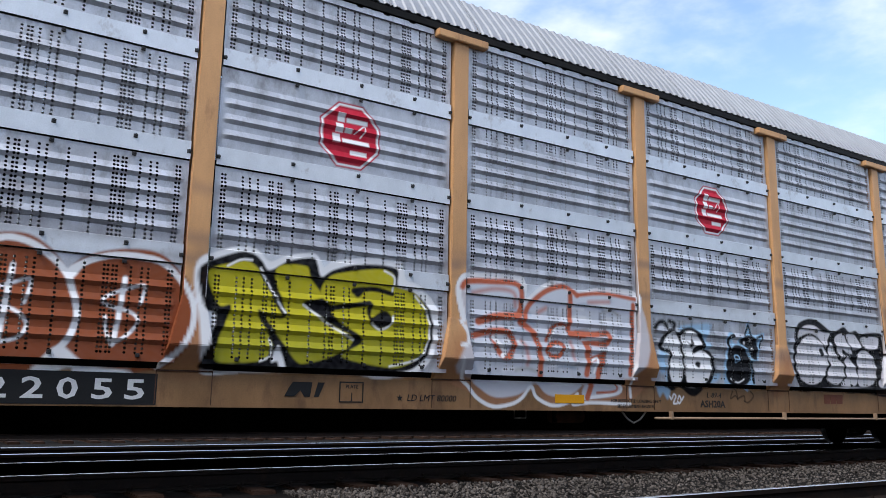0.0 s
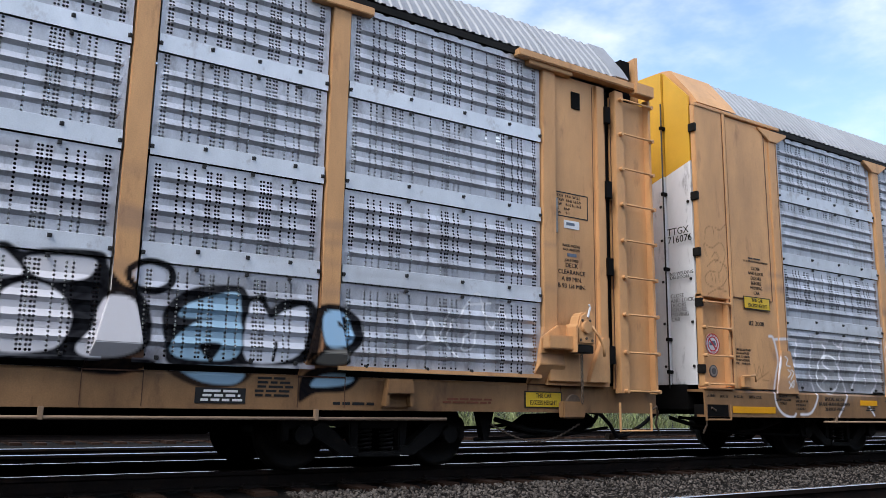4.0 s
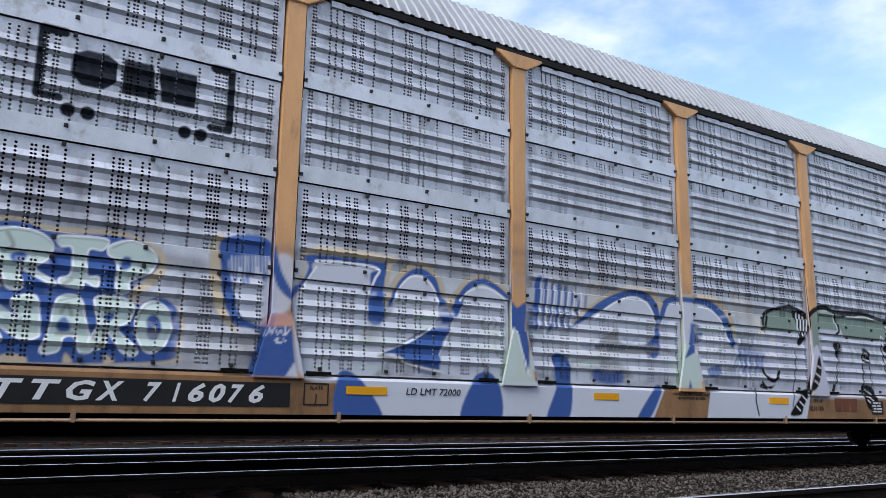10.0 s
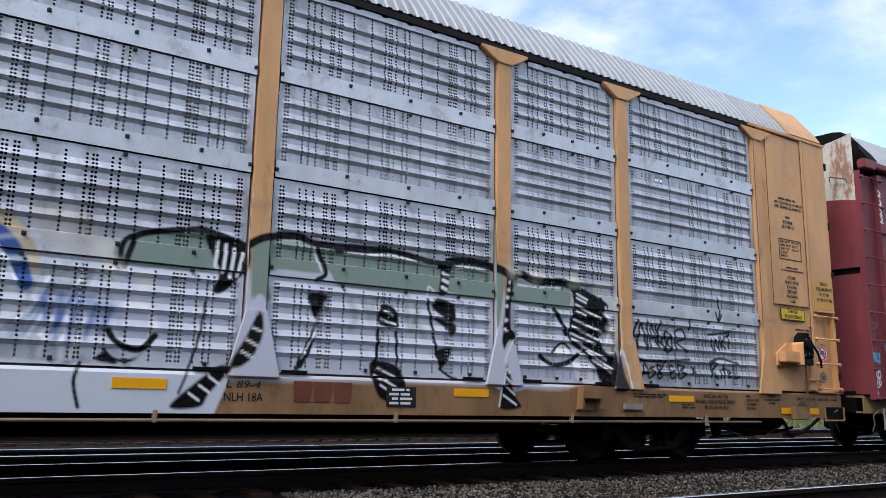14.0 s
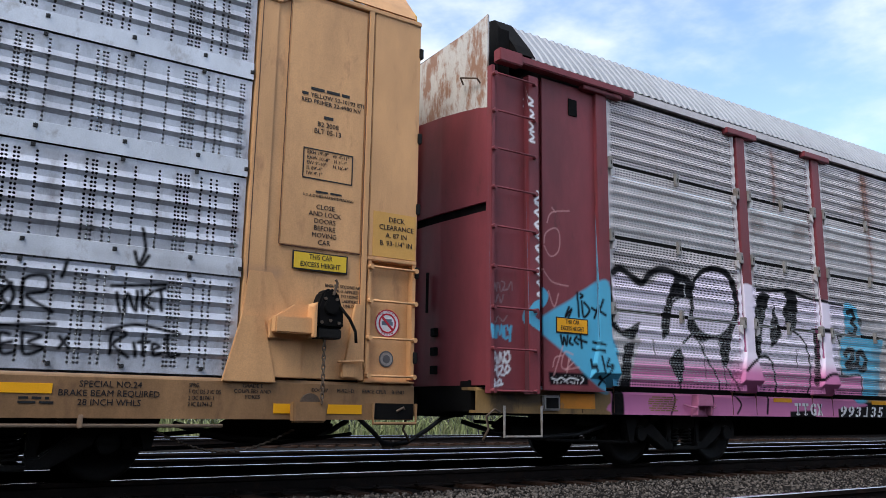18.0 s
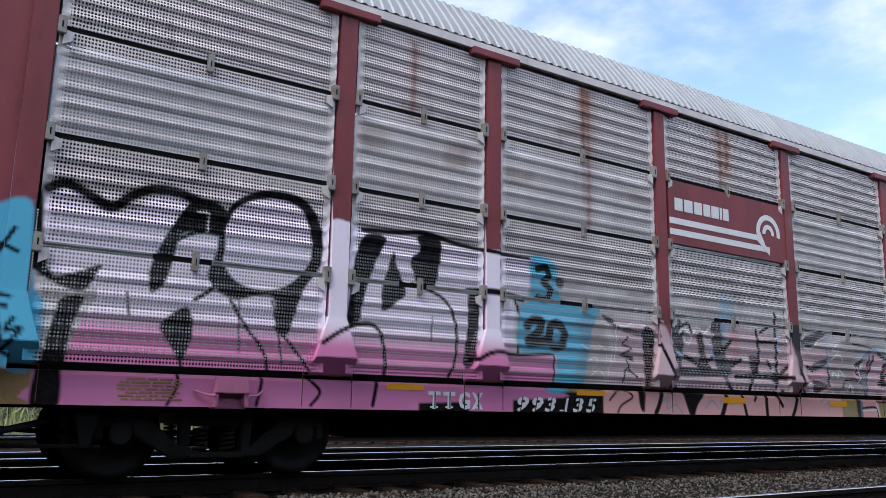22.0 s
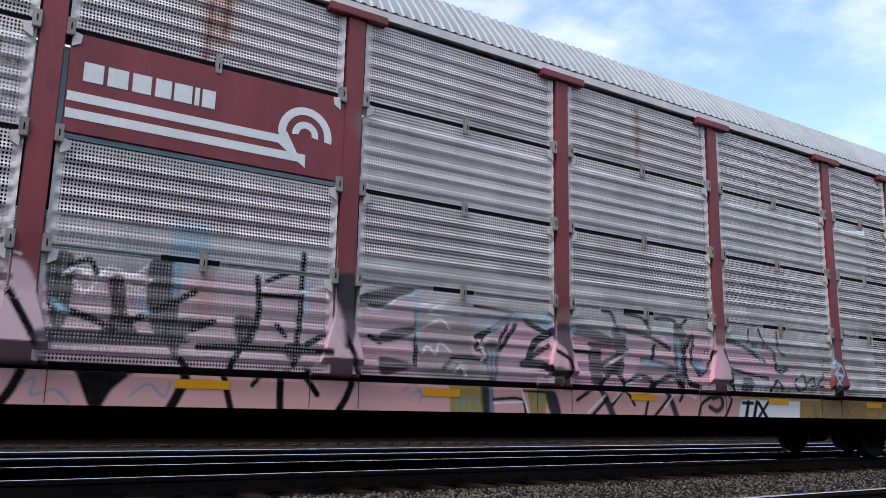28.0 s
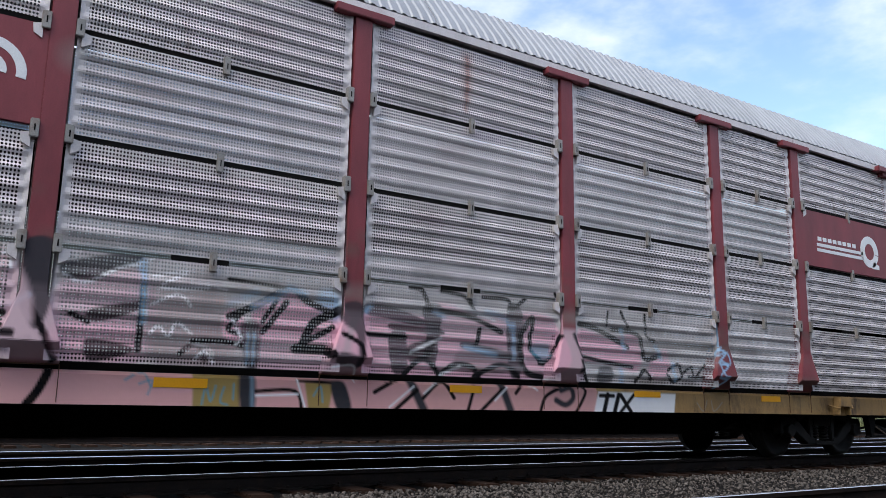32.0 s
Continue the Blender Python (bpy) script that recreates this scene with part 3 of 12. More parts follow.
def roof_sheet(width):
    """A fluted roof sheet from eave to eave."""
    pitch, high = width / 9, 0.016
    xs, up = [], []
    for k in range(9):
        for a, u in ((0.0, 0), (0.28, 0), (0.42, 1), (0.72, 1), (0.86, 0)):
            xs.append(k * pitch + a * pitch)
            up.append(u * high)
    xs.append(width)
    up.append(0)
    verts, faces, n = [], [], len(ROOF_LINE)
    for x, u in zip(xs, up):
        for i, (y, z) in enumerate(ROOF_LINE):
            a, b = ROOF_LINE[max(i - 1, 0)], ROOF_LINE[min(i + 1, n - 1)]
            ny, nz = -(b[1] - a[1]), b[0] - a[0]
            size = math.hypot(ny, nz)
            verts.append((x, y + u * ny / size, z + u * nz / size))
    m = len(xs)
    for k in range(m - 1):
        for i in range(n - 1):
            faces.append((k * n + i, (k + 1) * n + i, (k + 1) * n + i + 1, k * n + i + 1))
    s = Shape().add(verts, faces)
    for e in (0.004, width - 0.004):
        s.tube([(e, y - 0.004, z + 0.004) for y, z in ROOF_LINE], 0.010, 4)
    return s.mesh("roof_sheet", ROOF)


SHEET = roof_sheet(1.2)
BOLT_MESH = Shape().tube([(0, 0.012, 0), (0, -0.022, 0)], 0.017, 6).add([(0, -0.03, 0), (-0.019, 0.0, -0.019), (0.019, 0.0, -0.019), (0.019, 0.0, 0.019), (-0.019, 0.0, 0.019)], [(0, 2, 1), (0, 3, 2), (0, 4, 3), (0, 1, 4)]).mesh("bolt", BOLT)


def build_car(label, centre, style, spray, body, sill, sill_low, group="cars of the train"):
    """The shell of one bi-level autorack. Train metres: x counts from the car's centre."""
    car = thing("autorack", label, "rail car", pose(centre, 7.3, 0), group)
    x0 = centre
    rows = {"boxed": ROWS_A[:3] + ((0.995, 1.868),), "flared": ROWS_A, "punched": ROWS_B[:3] + ((1.005, 1.938),)}[style]
    POSTS = tuple(-p for p in POST_ROWS[style][::-1]) + POST_ROWS[style]
    EDGE, back = EDGES[style], SILL_BACK[style]
    # posts with feet and caps
    for p in POSTS + (-EDGE, EDGE):
        s = Shape().box((p - 0.10, 0.0, 1.0 if style == "flared" else 1.19), (p + 0.10, 0.14, 4.86))
        me = s.mesh("post", body, bevel=0.006)
        post = part("post", coated(me, spray, x0, (x0 + p - 0.1, 1.0, x0 + p + 0.1, 3.0)), body, car)
        end = abs(p) > 11
        if style == "flared":
            foot = Shape().prism([(p - 0.105, 1.53), (p + 0.105, 1.53), (p + 0.26, 0.91), (p - 0.26, 0.91)], -0.030, -0.002)
            cap = Shape().prism([(p - 0.36, 4.90), (p + 0.36, 4.90), (p + 0.34, 4.86), (p + 0.10, 4.72), (p - 0.10, 4.72), (p - 0.34, 4.86)], -0.02, 0.05)
        else:
            # the front leans out to a crease, below it the foot turns back under to the sill
            top, wide, base, low = (1.60, 0.195, 0.25, 0.935) if style == "boxed" else (1.56, 0.225, 0.27, 0.985)
            ring = [(0.10, -0.004, top), (wide, -0.035, 1.155), (base, back - 0.012, low)]
            v = [(p + e * w, y, z) for w, y, z in ring for e in (-1, 1)] + [(p + e * w, back + 0.05, z) for w, y, z in ring for e in (-1, 1)]
            foot = Shape().add(v, [(0, 2, 3, 1), (2, 4, 5, 3), (0, 6, 8, 2), (2, 8, 10, 4), (1, 3, 9, 7), (3, 5, 11, 9), (6, 7, 9, 8), (8, 9, 11, 10), (4, 10, 11, 5), (0, 1, 7, 6)])
            # seams of the foot's plate down the sill
            seam = Shape().box((p - base, back - 0.008, low - 0.012), (p + base, back + 0.01, low))
            for e in (-1, 1):
                seam.box((p + e * base - 0.003, back - 0.006, sill_low + 0.02), (p + e * base + 0.003, back + 0.01, low))
            part("foot_seam", seam, RUSTY, post)
            cap = Shape().box((p - 0.35, -0.05, 4.78), (p + 0.35, 0.06, 4.87))
        me = foot.mesh("foot", body, bevel=0.006)
        part("foot", coated(me, spray, x0, (x0 + p - 0.25, 0.9, x0 + p + 0.25, 1.6), 0.3), body, post)
        part("cap", cap, body, post, bevel=0.008)
        # clips at the panel joints
        if style == "punched":
            for low, high in rows[:3]:
                for e in (-1, 1):
                    if abs(p + e * 0.3) > EDGE + 0.1:
                        continue
                    cx = p + e * 0.135
                    part("clip", Shape().box((cx - 0.035, -0.025, low - 0.10), (cx + 0.035, 0.05, low + 0.06)), CLIP, post, bevel=0.006)
                    part("slot", Shape().box((cx - 0.006, -0.028, low - 0.05), (cx + 0.006, -0.02, low + 0.01)), DARK, post)
                    part("hook_plate", Shape().prism([(cx + e * 0.02, low - 0.19), (cx + e * 0.09, low - 0.15), (cx + e * 0.10, low - 0.07), (cx + e * 0.02, low - 0.05)], 0.0, 0.03), OLD_ZINC, post)
    # panels
    stops = (-EDGE,) + POSTS + (EDGE,)
    made = {}
    band = DULL_BAND if style == "flared" else BAND
    for a, b in zip(stops, stops[1:]):
        left, width = a + 0.122, b - a - 0.244
        for k, (low, high) in enumerate(rows):
            plain = (centre + (a + b) / 2, k) in LOGO_BAYS and style == "boxed"
            paint = spray if spray and spray.touches(x0 + left, low, x0 + left + width, high) else None
            key = (round(width, 2), k, plain)
            if paint is None and key in made:
                me = made[key]
            else:
                if style == "punched":
                    if any(abs(centre + (a + b) / 2 - q) < 0.5 for q, r in LOGO_BAYS if r == k):
                        continue
                    me = punched_panel(width, low, high, paint, x0 + left)
                else:
                    logo = any(abs(centre + (a + b) / 2 - q) < 0.5 and r == k for q, r in LOGO_BAYS) and style == "boxed"
                    if logo:
                        me = zinc_panel(width, low, high, k == 3, paint, x0 + left, True, 0.011, band)
                    else:
                        me = zinc_panel(width, low, high, k == 3, paint, x0 + left, band=band)
                        if paint is None:
                            made[key] = me
                if style == "punched" and paint is None:
                    made[key] = me
            panel = part("panel", me, ZINC, car, "", pose(left, 0, 0))
            if style == "punched":
                if k < 3:
                    # black strip behind the seam, standing for the shadow in the overlap
                    part("joint_shade", Shape().box((width * 0.36 if k == 2 else 0.0, 0.052, low - 0.06), (width * 0.56 if k == 2 else width, 0.06, low + 0.012)), DARK, panel)
                    part("strap", Shape().box((width / 2 - 0.03, 0.0, low - 0.12), (width / 2 + 0.03, 0.045, low + 0.06)), CLIP, panel, bevel=0.005)
                    part("slot", Shape().box((width / 2 - 0.005, -0.003, low - 0.07), (width / 2 + 0.005, 0.005, low - 0.01)), DARK, panel)
            elif k < 3:
                for u in (-0.03, 0.29 * width, 0.565 * width, 0.815 * width, width + 0.03):
                    edge = u < 0 or u > width
                    for dz in ((0.075,) if edge else (0.13, -0.035)):
                        part("bolt", BOLT_MESH, BOLT, panel, "", pose(min(max(u, 0.015), width - 0.015), 0.025, low + dz))
            else:
                if style == "boxed" and a > 9:
                    part("kick_strip", Shape().box((0.0, 0.02, low + 0.004), (width, 0.042, low + 0.044)), YELLOW, panel)
                for u in (0.12 * width, 0.4 * width, 0.62 * width, 0.88 * width):
                    part("bolt", BOLT_MESH, BOLT, panel, "", pose(u, 0.04, low + 0.05))
    # sill, deck, far side, eaves and roof
    top = 0.94
    face = [(back, z) for z in cuts([sill_low, top - 0.03], 0.014)]
    line = (face + [(back + 0.025, top), (back + 0.29, top), (back + 0.29, top - 0.03), (back + 0.02, top - 0.04), (back + 0.02, sill_low + 0.03), (back + 0.14, sill_low + 0.03), (back + 0.14, sill_low)])[::-1]
    painted = [layer[2][:, 0] for layer in spray.layers if layer[2][:, 1].min() < top]
    edge = HALF - 0.02
    first, last = max(min(float(p.min()) for p in painted) - x0 - 0.1, 0.02 - edge), min(max(float(p.max()) for p in painted) - x0 + 0.1, edge - 0.02)
    xs = [-edge] + cuts([first, last], 0.014) + [edge]
    n, m = len(line), len(xs)
    me = Shape().add([(x, y, z) for x in xs for y, z in line],
                     [(k * n + i, k * n + (i + 1) % n, (k + 1) * n + (i + 1) % n, (k + 1) * n + i) for k in range(m - 1) for i in range(n)]
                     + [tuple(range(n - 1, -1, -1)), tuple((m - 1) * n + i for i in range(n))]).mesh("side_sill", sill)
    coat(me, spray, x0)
    # on the yellow cars the sill colour holds shade as well as grime
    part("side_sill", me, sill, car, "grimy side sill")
    if style == "flared":
        for p in POSTS:
            for e in (-1, 1):
                part("drain_slot", Shape().box((p + e * 0.42 - 0.13, 0.0, 0.955), (p + e * 0.42 + 0.13, 0.02, 0.985)), DARK, car)
    else:
        # black filler gives the open slot its shade
        part("sill_gap", Shape().box((-EDGE, back + 0.03, 0.942), (EDGE, back + 0.06, 1.08)), DARK, car, "black strip for the shade between panels and sill")
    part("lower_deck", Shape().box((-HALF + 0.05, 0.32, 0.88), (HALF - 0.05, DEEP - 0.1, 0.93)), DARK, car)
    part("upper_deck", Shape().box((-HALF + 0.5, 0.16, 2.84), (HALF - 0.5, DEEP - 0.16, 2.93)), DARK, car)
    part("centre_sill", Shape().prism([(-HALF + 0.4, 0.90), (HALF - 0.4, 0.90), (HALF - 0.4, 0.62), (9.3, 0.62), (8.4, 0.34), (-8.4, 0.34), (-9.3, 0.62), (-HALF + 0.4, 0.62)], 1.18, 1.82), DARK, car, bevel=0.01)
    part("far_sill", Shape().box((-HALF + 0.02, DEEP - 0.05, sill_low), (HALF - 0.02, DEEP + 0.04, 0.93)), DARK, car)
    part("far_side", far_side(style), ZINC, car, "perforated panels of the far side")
    if style == "punched":
        part("eave_rail", Shape().box((-EDGE, -0.01, 4.86), (EDGE, 0.05, 4.955)), OLD_ZINC, car, "galvanised eave rail")
    else:
        for a, b in zip(stops, stops[1:]):
            line = [(a + 0.38, 4.80), (b - 0.38, 4.80), (b - 0.38, 4.862)]
            at = b - 0.38
            while at - 0.33 > a + 0.38:
                line += [(at - 0.24, 4.868), (at - 0.26, 4.848), (at - 0.31, 4.848), (at - 0.33, 4.868)]
                at -= 0.33
            part("eave_strip", Shape().prism(line + [(a + 0.38, 4.862)], 0.02, 0.032), ZINC, car)
        part("eave_rail", Shape().box((-EDGE, 0.0, 4.878), (EDGE, 0.05, 4.955)), TRUCK, car, "dark weathered eave rail")
    roof = part("roof", Shape().sweep([(y * 0.985 + 0.022, z - 0.035) for y, z in ROOF_LINE], -HALF + 0.9, HALF - 0.9), ROOF, car, "fluted galvanised steel roof")
    for k in range(22):
        part("roof_sheet", SHEET, ROOF, roof, "", pose(-13.2 + 1.2 * k, 0, 0))
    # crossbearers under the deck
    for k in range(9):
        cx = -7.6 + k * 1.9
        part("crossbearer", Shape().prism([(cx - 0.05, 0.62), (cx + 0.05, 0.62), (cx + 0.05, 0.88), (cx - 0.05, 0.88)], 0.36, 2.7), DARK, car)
    for e in (-1, 1):
        TURNING.extend(build_truck(car, e * (10.04 if style == "boxed" else 10.14), 1.15 if style == "punched" else 1.0))
    return car


def far_side(style):
    """The far wall: punched all over, or in narrow columns; plain below."""
    zs = [0.93, 1.25, 1.9, 2.85, 3.84, 4.90]
    if style == "punched":
        xs, size = [-HALF + 0.05, 0.0, HALF - 0.05], (0.0293, 0.0368)
    else:
        xs, size = [], (0.030, 0.030)
        for k in range(int(2 * HALF / 0.13) - 1):
            a = -HALF + 0.05 + 0.13 * k
            xs += [a, a + 0.03]
    xa, za = np.array(xs), np.array(zs)

    def index(i, j):
        return np.where((j == 0) | ((i % 2 == 1) & (style != "punched")), 0, 1)

    def uv(i, j):
        u0, u1, v0, v1 = xa[i] / size[0], xa[i + 1] / size[0], za[j] / size[1], za[j + 1] / size[1]
        if style != "punched":
            u0, u1 = np.zeros(len(i)), np.ones(len(i))
        return np.stack([np.column_stack([u0, v0]), np.column_stack([u1, v0]), np.column_stack([u1, v1]), np.column_stack([u0, v1])], 1)

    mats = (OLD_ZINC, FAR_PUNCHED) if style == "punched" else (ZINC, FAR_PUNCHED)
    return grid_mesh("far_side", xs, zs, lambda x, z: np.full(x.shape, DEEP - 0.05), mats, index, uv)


LOGO_BAYS = ((4.37, 1), (10.12, 1), (61.65, 1), (75.0, 1))

OCHRE = finish("ochre_sill_paint", (0.31, 0.185, 0.07), 0.55, 0, 0.14, 0.35, (0.05, 0.03, 0.02), (0.50, 0.68), 0.4)
ROSE_STEEL = finish("pink_sprayed_steel", (0.42, 0.14, 0.25), 0.5, 0, 0.12, 0.2)

# ---------------------------------------------------------------- graffiti: colours, then strokes in train metres
RUST, RUST_PALE, SALMON = (0.27, 0.075, 0.032), (0.42, 0.19, 0.11), (0.50, 0.13, 0.07)
CHALK, BONE, HAZE, ASH = (0.84, 0.84, 0.87), (0.72, 0.70, 0.74), (0.60, 0.62, 0.70), (0.26, 0.25, 0.23)
INK, LIME, LEMON = (0.005, 0.005, 0.007), (0.36, 0.34, 0.025), (0.50, 0.44, 0.02)
SKYBLUE, PALEBLUE, STEEL_BLUE = (0.33, 0.53, 0.74), (0.30, 0.46, 0.60), (0.26, 0.33, 0.45)
ROYAL, SAGE, MINT, BUFF = (0.05, 0.11, 0.33), (0.24, 0.31, 0.265), (0.55, 0.66, 0.62), (0.56, 0.46, 0.33)
PINK, ROSE, LILAC, TEAL = (0.68, 0.38, 0.46), (0.60, 0.20, 0.39), (0.84, 0.75, 0.87), (0.09, 0.34, 0.46)
PEACH, SLATE, AZURE = (0.70, 0.375, 0.37), (0.04, 0.04, 0.048), (0.10, 0.42, 0.62)
MAUVE, OCHRE_COAT, BROWN_PENCIL, CARBON = (0.30, 0.21, 0.22), (0.36, 0.25, 0.09), (0.16, 0.07, 0.03), (0.010, 0.013, 0.02)
BLUSH, LAVENDER, CREAM_MIST = (0.56, 0.40, 0.44), (0.56, 0.57, 0.67), (0.80, 0.73, 0.60)
PAINT1, PAINT2, PAINT3 = Spray(), Spray(), Spray()


def smoke(spray, color, x0, x1, z0, z1, count, cover):
    """Sooty smears wiped along the ribs by wind and rain."""
    rng = random.Random(int(x1 * 10))
    for k in range(count):
        x, z, reach = rng.uniform(x0, x1), z0 + (z1 - z0) * rng.random() ** 1.5, rng.uniform(0.25, 1.3)
        spray.line(color, rng.uniform(0.03, 0.13), (x, z), (x + reach / 2, z + rng.uniform(-0.03, 0.03)), (x + reach, z + rng.uniform(-0.04, 0.04)), soft=0.05, cover=cover * rng.uniform(0.4, 1.0))


SOOT, BROWN_SOOT = (0.13, 0.115, 0.13), (0.13, 0.10, 0.085)
smoke(PAINT1, SOOT, -5.5, 19.0, 1.0, 2.75, 170, 0.42)
smoke(PAINT2, SOOT, 23.2, 31.0, 1.0, 2.75, 90, 0.45)
smoke(PAINT2, SOOT, 31.0, 47.5, 1.9, 2.8, 70, 0.34)
for p in (-9.2, -7.25, -4.335, -1.457, 1.457, 4.335, 7.25, 9.2):
    PAINT1.fill(RUST, (7.2 + p - 0.17, 0.95), (7.2 + p + 0.17, 0.95), (7.2 + p + 0.11, 1.42), (7.2 + p - 0.10, 1.30), cover=0.5, soft=0.10)
smoke(PAINT3, BROWN_SOOT, 52.0, 76.5, 1.0, 2.4, 190, 0.5)

PAINT1.fill(RUST, (1.01, 1.63), (1.10, 1.85), (1.24, 1.97), (1.49, 1.99), (1.70, 1.86), (1.82, 1.68), (1.90, 1.44), (1.89, 1.23), (1.81, 1.06), (1.60, 0.89), (1.36, 0.86), (1.16, 0.92), (1.01, 1.24))
PAINT1.fill(RUST, (1.81, 1.69), (1.89, 1.82), (2.06, 1.91), (2.29, 1.96), (2.53, 1.95), (2.71, 1.83), (2.86, 1.62), (2.90, 1.44), (2.88, 1.24), (2.76, 1.03), (2.61, 0.93), (2.24, 0.89), (1.97, 0.95), (1.81, 1.08), (1.89, 1.23), (1.90, 1.44))
PAINT1.line(CHALK, 0.055, (1.03, 1.28), (1.04, 1.64), (1.14, 1.85), (1.25, 1.92), (1.37, 1.95), (1.54, 1.91), (1.72, 1.79), (1.81, 1.68), (1.87, 1.53), (1.91, 1.39), (1.90, 1.27), (1.86, 1.16), (1.80, 1.07))
PAINT1.line(CHALK, 0.055, (1.83, 1.72), (1.96, 1.82), (2.16, 1.89), (2.39, 1.90), (2.59, 1.86), (2.76, 1.71), (2.86, 1.51), (2.86, 1.31), (2.77, 1.11), (2.62, 0.96))
PAINT1.fill(CHALK, (1.60, 0.86), (1.79, 1.10), (2.01, 0.97), (2.35, 0.92), (2.38, 0.88), (1.98, 0.86), (1.91, 0.92), (1.74, 0.87))
PAINT1.fill(CHALK, (1.83, 1.66), (1.83, 1.77), (2.07, 1.86), (1.94, 1.78), (1.87, 1.68))
PAINT1.line(CHALK, 0.045, (2.27, 1.70), (2.25, 1.47), (2.23, 1.27), (2.21, 1.13))
PAINT1.line(CHALK, 0.03, (2.41, 1.49), (2.44, 1.64), (2.32, 1.62), (2.16, 1.55), (2.10, 1.49), (2.17, 1.45), (2.34, 1.41), (2.40, 1.34), (2.35, 1.24), (2.23, 1.15), (2.17, 1.18), (2.13, 1.36))
PAINT1.line(CHALK, 0.045, (1.40, 1.73), (1.37, 1.40), (1.35, 1.12))
PAINT1.line(CHALK, 0.03, (1.51, 1.43), (1.54, 1.62), (1.40, 1.58), (1.25, 1.50), (1.28, 1.41), (1.43, 1.37), (1.54, 1.27), (1.49, 1.15), (1.33, 1.10))
PAINT1.fill(CHALK, (2.85, 1.85), (2.91, 1.96), (3.04, 2.02), (3.22, 2.09), (3.38, 2.11), (3.47, 2.07), (3.57, 1.99), (3.76, 2.07), (3.99, 2.12), (4.08, 2.09), (4.13, 1.99), (4.24, 2.06), (4.56, 2.13), (4.89, 2.16), (5.04, 2.12), (5.08, 1.95), (5.24, 1.91), (5.42, 1.77), (5.51, 1.60), (5.50, 1.36), (5.41, 1.11), (5.26, 0.99), (5.06, 0.93), (4.79, 0.91), (4.54, 0.96), (3.70, 0.95), (3.06, 0.90), (3.00, 0.99), (2.95, 1.09), (2.91, 1.42), (2.86, 1.62))
PAINT1.fill(INK, (2.89, 1.82), (2.96, 1.91), (3.25, 2.04), (3.40, 2.04), (3.49, 1.98), (3.57, 1.90), (3.76, 2.01), (4.01, 2.07), (4.06, 2.01), (4.11, 1.89), (4.24, 1.97), (4.49, 2.05), (4.82, 2.08), (4.98, 2.04), (4.99, 1.87), (5.19, 1.83), (5.37, 1.68), (5.44, 1.47), (5.40, 1.23), (5.27, 1.07), (5.06, 0.99), (4.54, 0.97), (3.70, 0.96), (3.03, 0.94), (2.98, 1.03), (3.04, 1.22), (3.09, 1.44), (2.97, 1.49), (2.91, 1.67))
PAINT1.fill(LIME, (2.99, 1.83), (3.23, 1.94), (3.37, 1.96), (3.50, 1.86), (3.65, 1.66), (3.75, 1.49), (3.54, 1.49), (3.49, 1.47), (3.62, 1.26), (3.64, 1.12), (3.53, 1.04), (3.17, 1.01), (3.09, 1.07), (3.12, 1.22), (3.22, 1.53), (3.10, 1.54), fade=(LEMON, 1.15, 1.45))
PAINT1.fill(LIME, (3.63, 1.91), (3.93, 1.98), (4.00, 1.87), (4.14, 1.68), (3.94, 1.61), (4.20, 1.45), (4.49, 1.29), (4.28, 1.12), (3.97, 1.03), (3.88, 1.05), (3.70, 1.26), (3.56, 1.45), (3.76, 1.48), fade=(LEMON, 1.15, 1.45))
PAINT1.fill(LIME, (4.19, 1.89), (4.37, 1.96), (4.76, 2.03), (4.93, 1.99), (4.95, 1.88), (5.21, 1.81), (5.35, 1.65), (5.39, 1.41), (5.31, 1.18), (5.09, 1.05), (4.86, 1.03), (4.37, 1.12), (4.60, 1.29), (4.28, 1.50), (4.12, 1.71), fade=(LEMON, 1.15, 1.45))
PAINT1.line(INK, 0.06, (3.50, 1.89), (3.61, 1.72), (3.74, 1.50))
PAINT1.fill(INK, (3.48, 1.49), (3.52, 1.50), (3.68, 1.30), (3.87, 1.07), (3.97, 1.00), (3.63, 0.98), (3.67, 1.14), (3.60, 1.30))
PAINT1.fill(CHALK, (3.64, 1.04), (3.69, 1.19), (3.75, 1.10), (3.79, 0.96), (3.73, 0.96), (3.70, 1.04))
PAINT1.fill(INK, (3.93, 1.63), (4.13, 1.68), (4.27, 1.60), (4.22, 1.50), sharp=True)
PAINT1.line(INK, 0.05, (4.48, 1.78), (4.70, 1.82), (4.93, 1.79))
PAINT1.fill(INK, (4.46, 1.80), (4.60, 1.83), (4.58, 1.76), (4.52, 1.72))
PAINT1.line(INK, 0.05, (4.24, 1.59), (4.45, 1.63), (4.66, 1.67))
PAINT1.fill(INK, (4.64, 1.67), (4.70, 1.66), (4.69, 1.53), (4.84, 1.61), (4.93, 1.55), (4.90, 1.46), (4.78, 1.42), (4.67, 1.47))
PAINT1.line(CHALK, 0.022, (3.48, 1.91), (3.61, 1.71), (3.75, 1.51))
PAINT1.line(CHALK, 0.022, (3.61, 1.25), (3.63, 1.10), (3.53, 1.04))
PAINT1.line(CHALK, 0.022, (3.94, 1.60), (4.21, 1.43), (4.49, 1.29))
PAINT1.line(CHALK, 0.022, (4.82, 2.02), (4.94, 1.96), (4.93, 1.82))
PAINT1.line(CHALK, 0.022, (5.21, 1.79), (5.36, 1.61), (5.39, 1.37), (5.27, 1.14), (4.92, 1.04))
PAINT1.line(CHALK, 0.022, (4.70, 1.47), (4.79, 1.41), (4.91, 1.46), (4.95, 1.56))
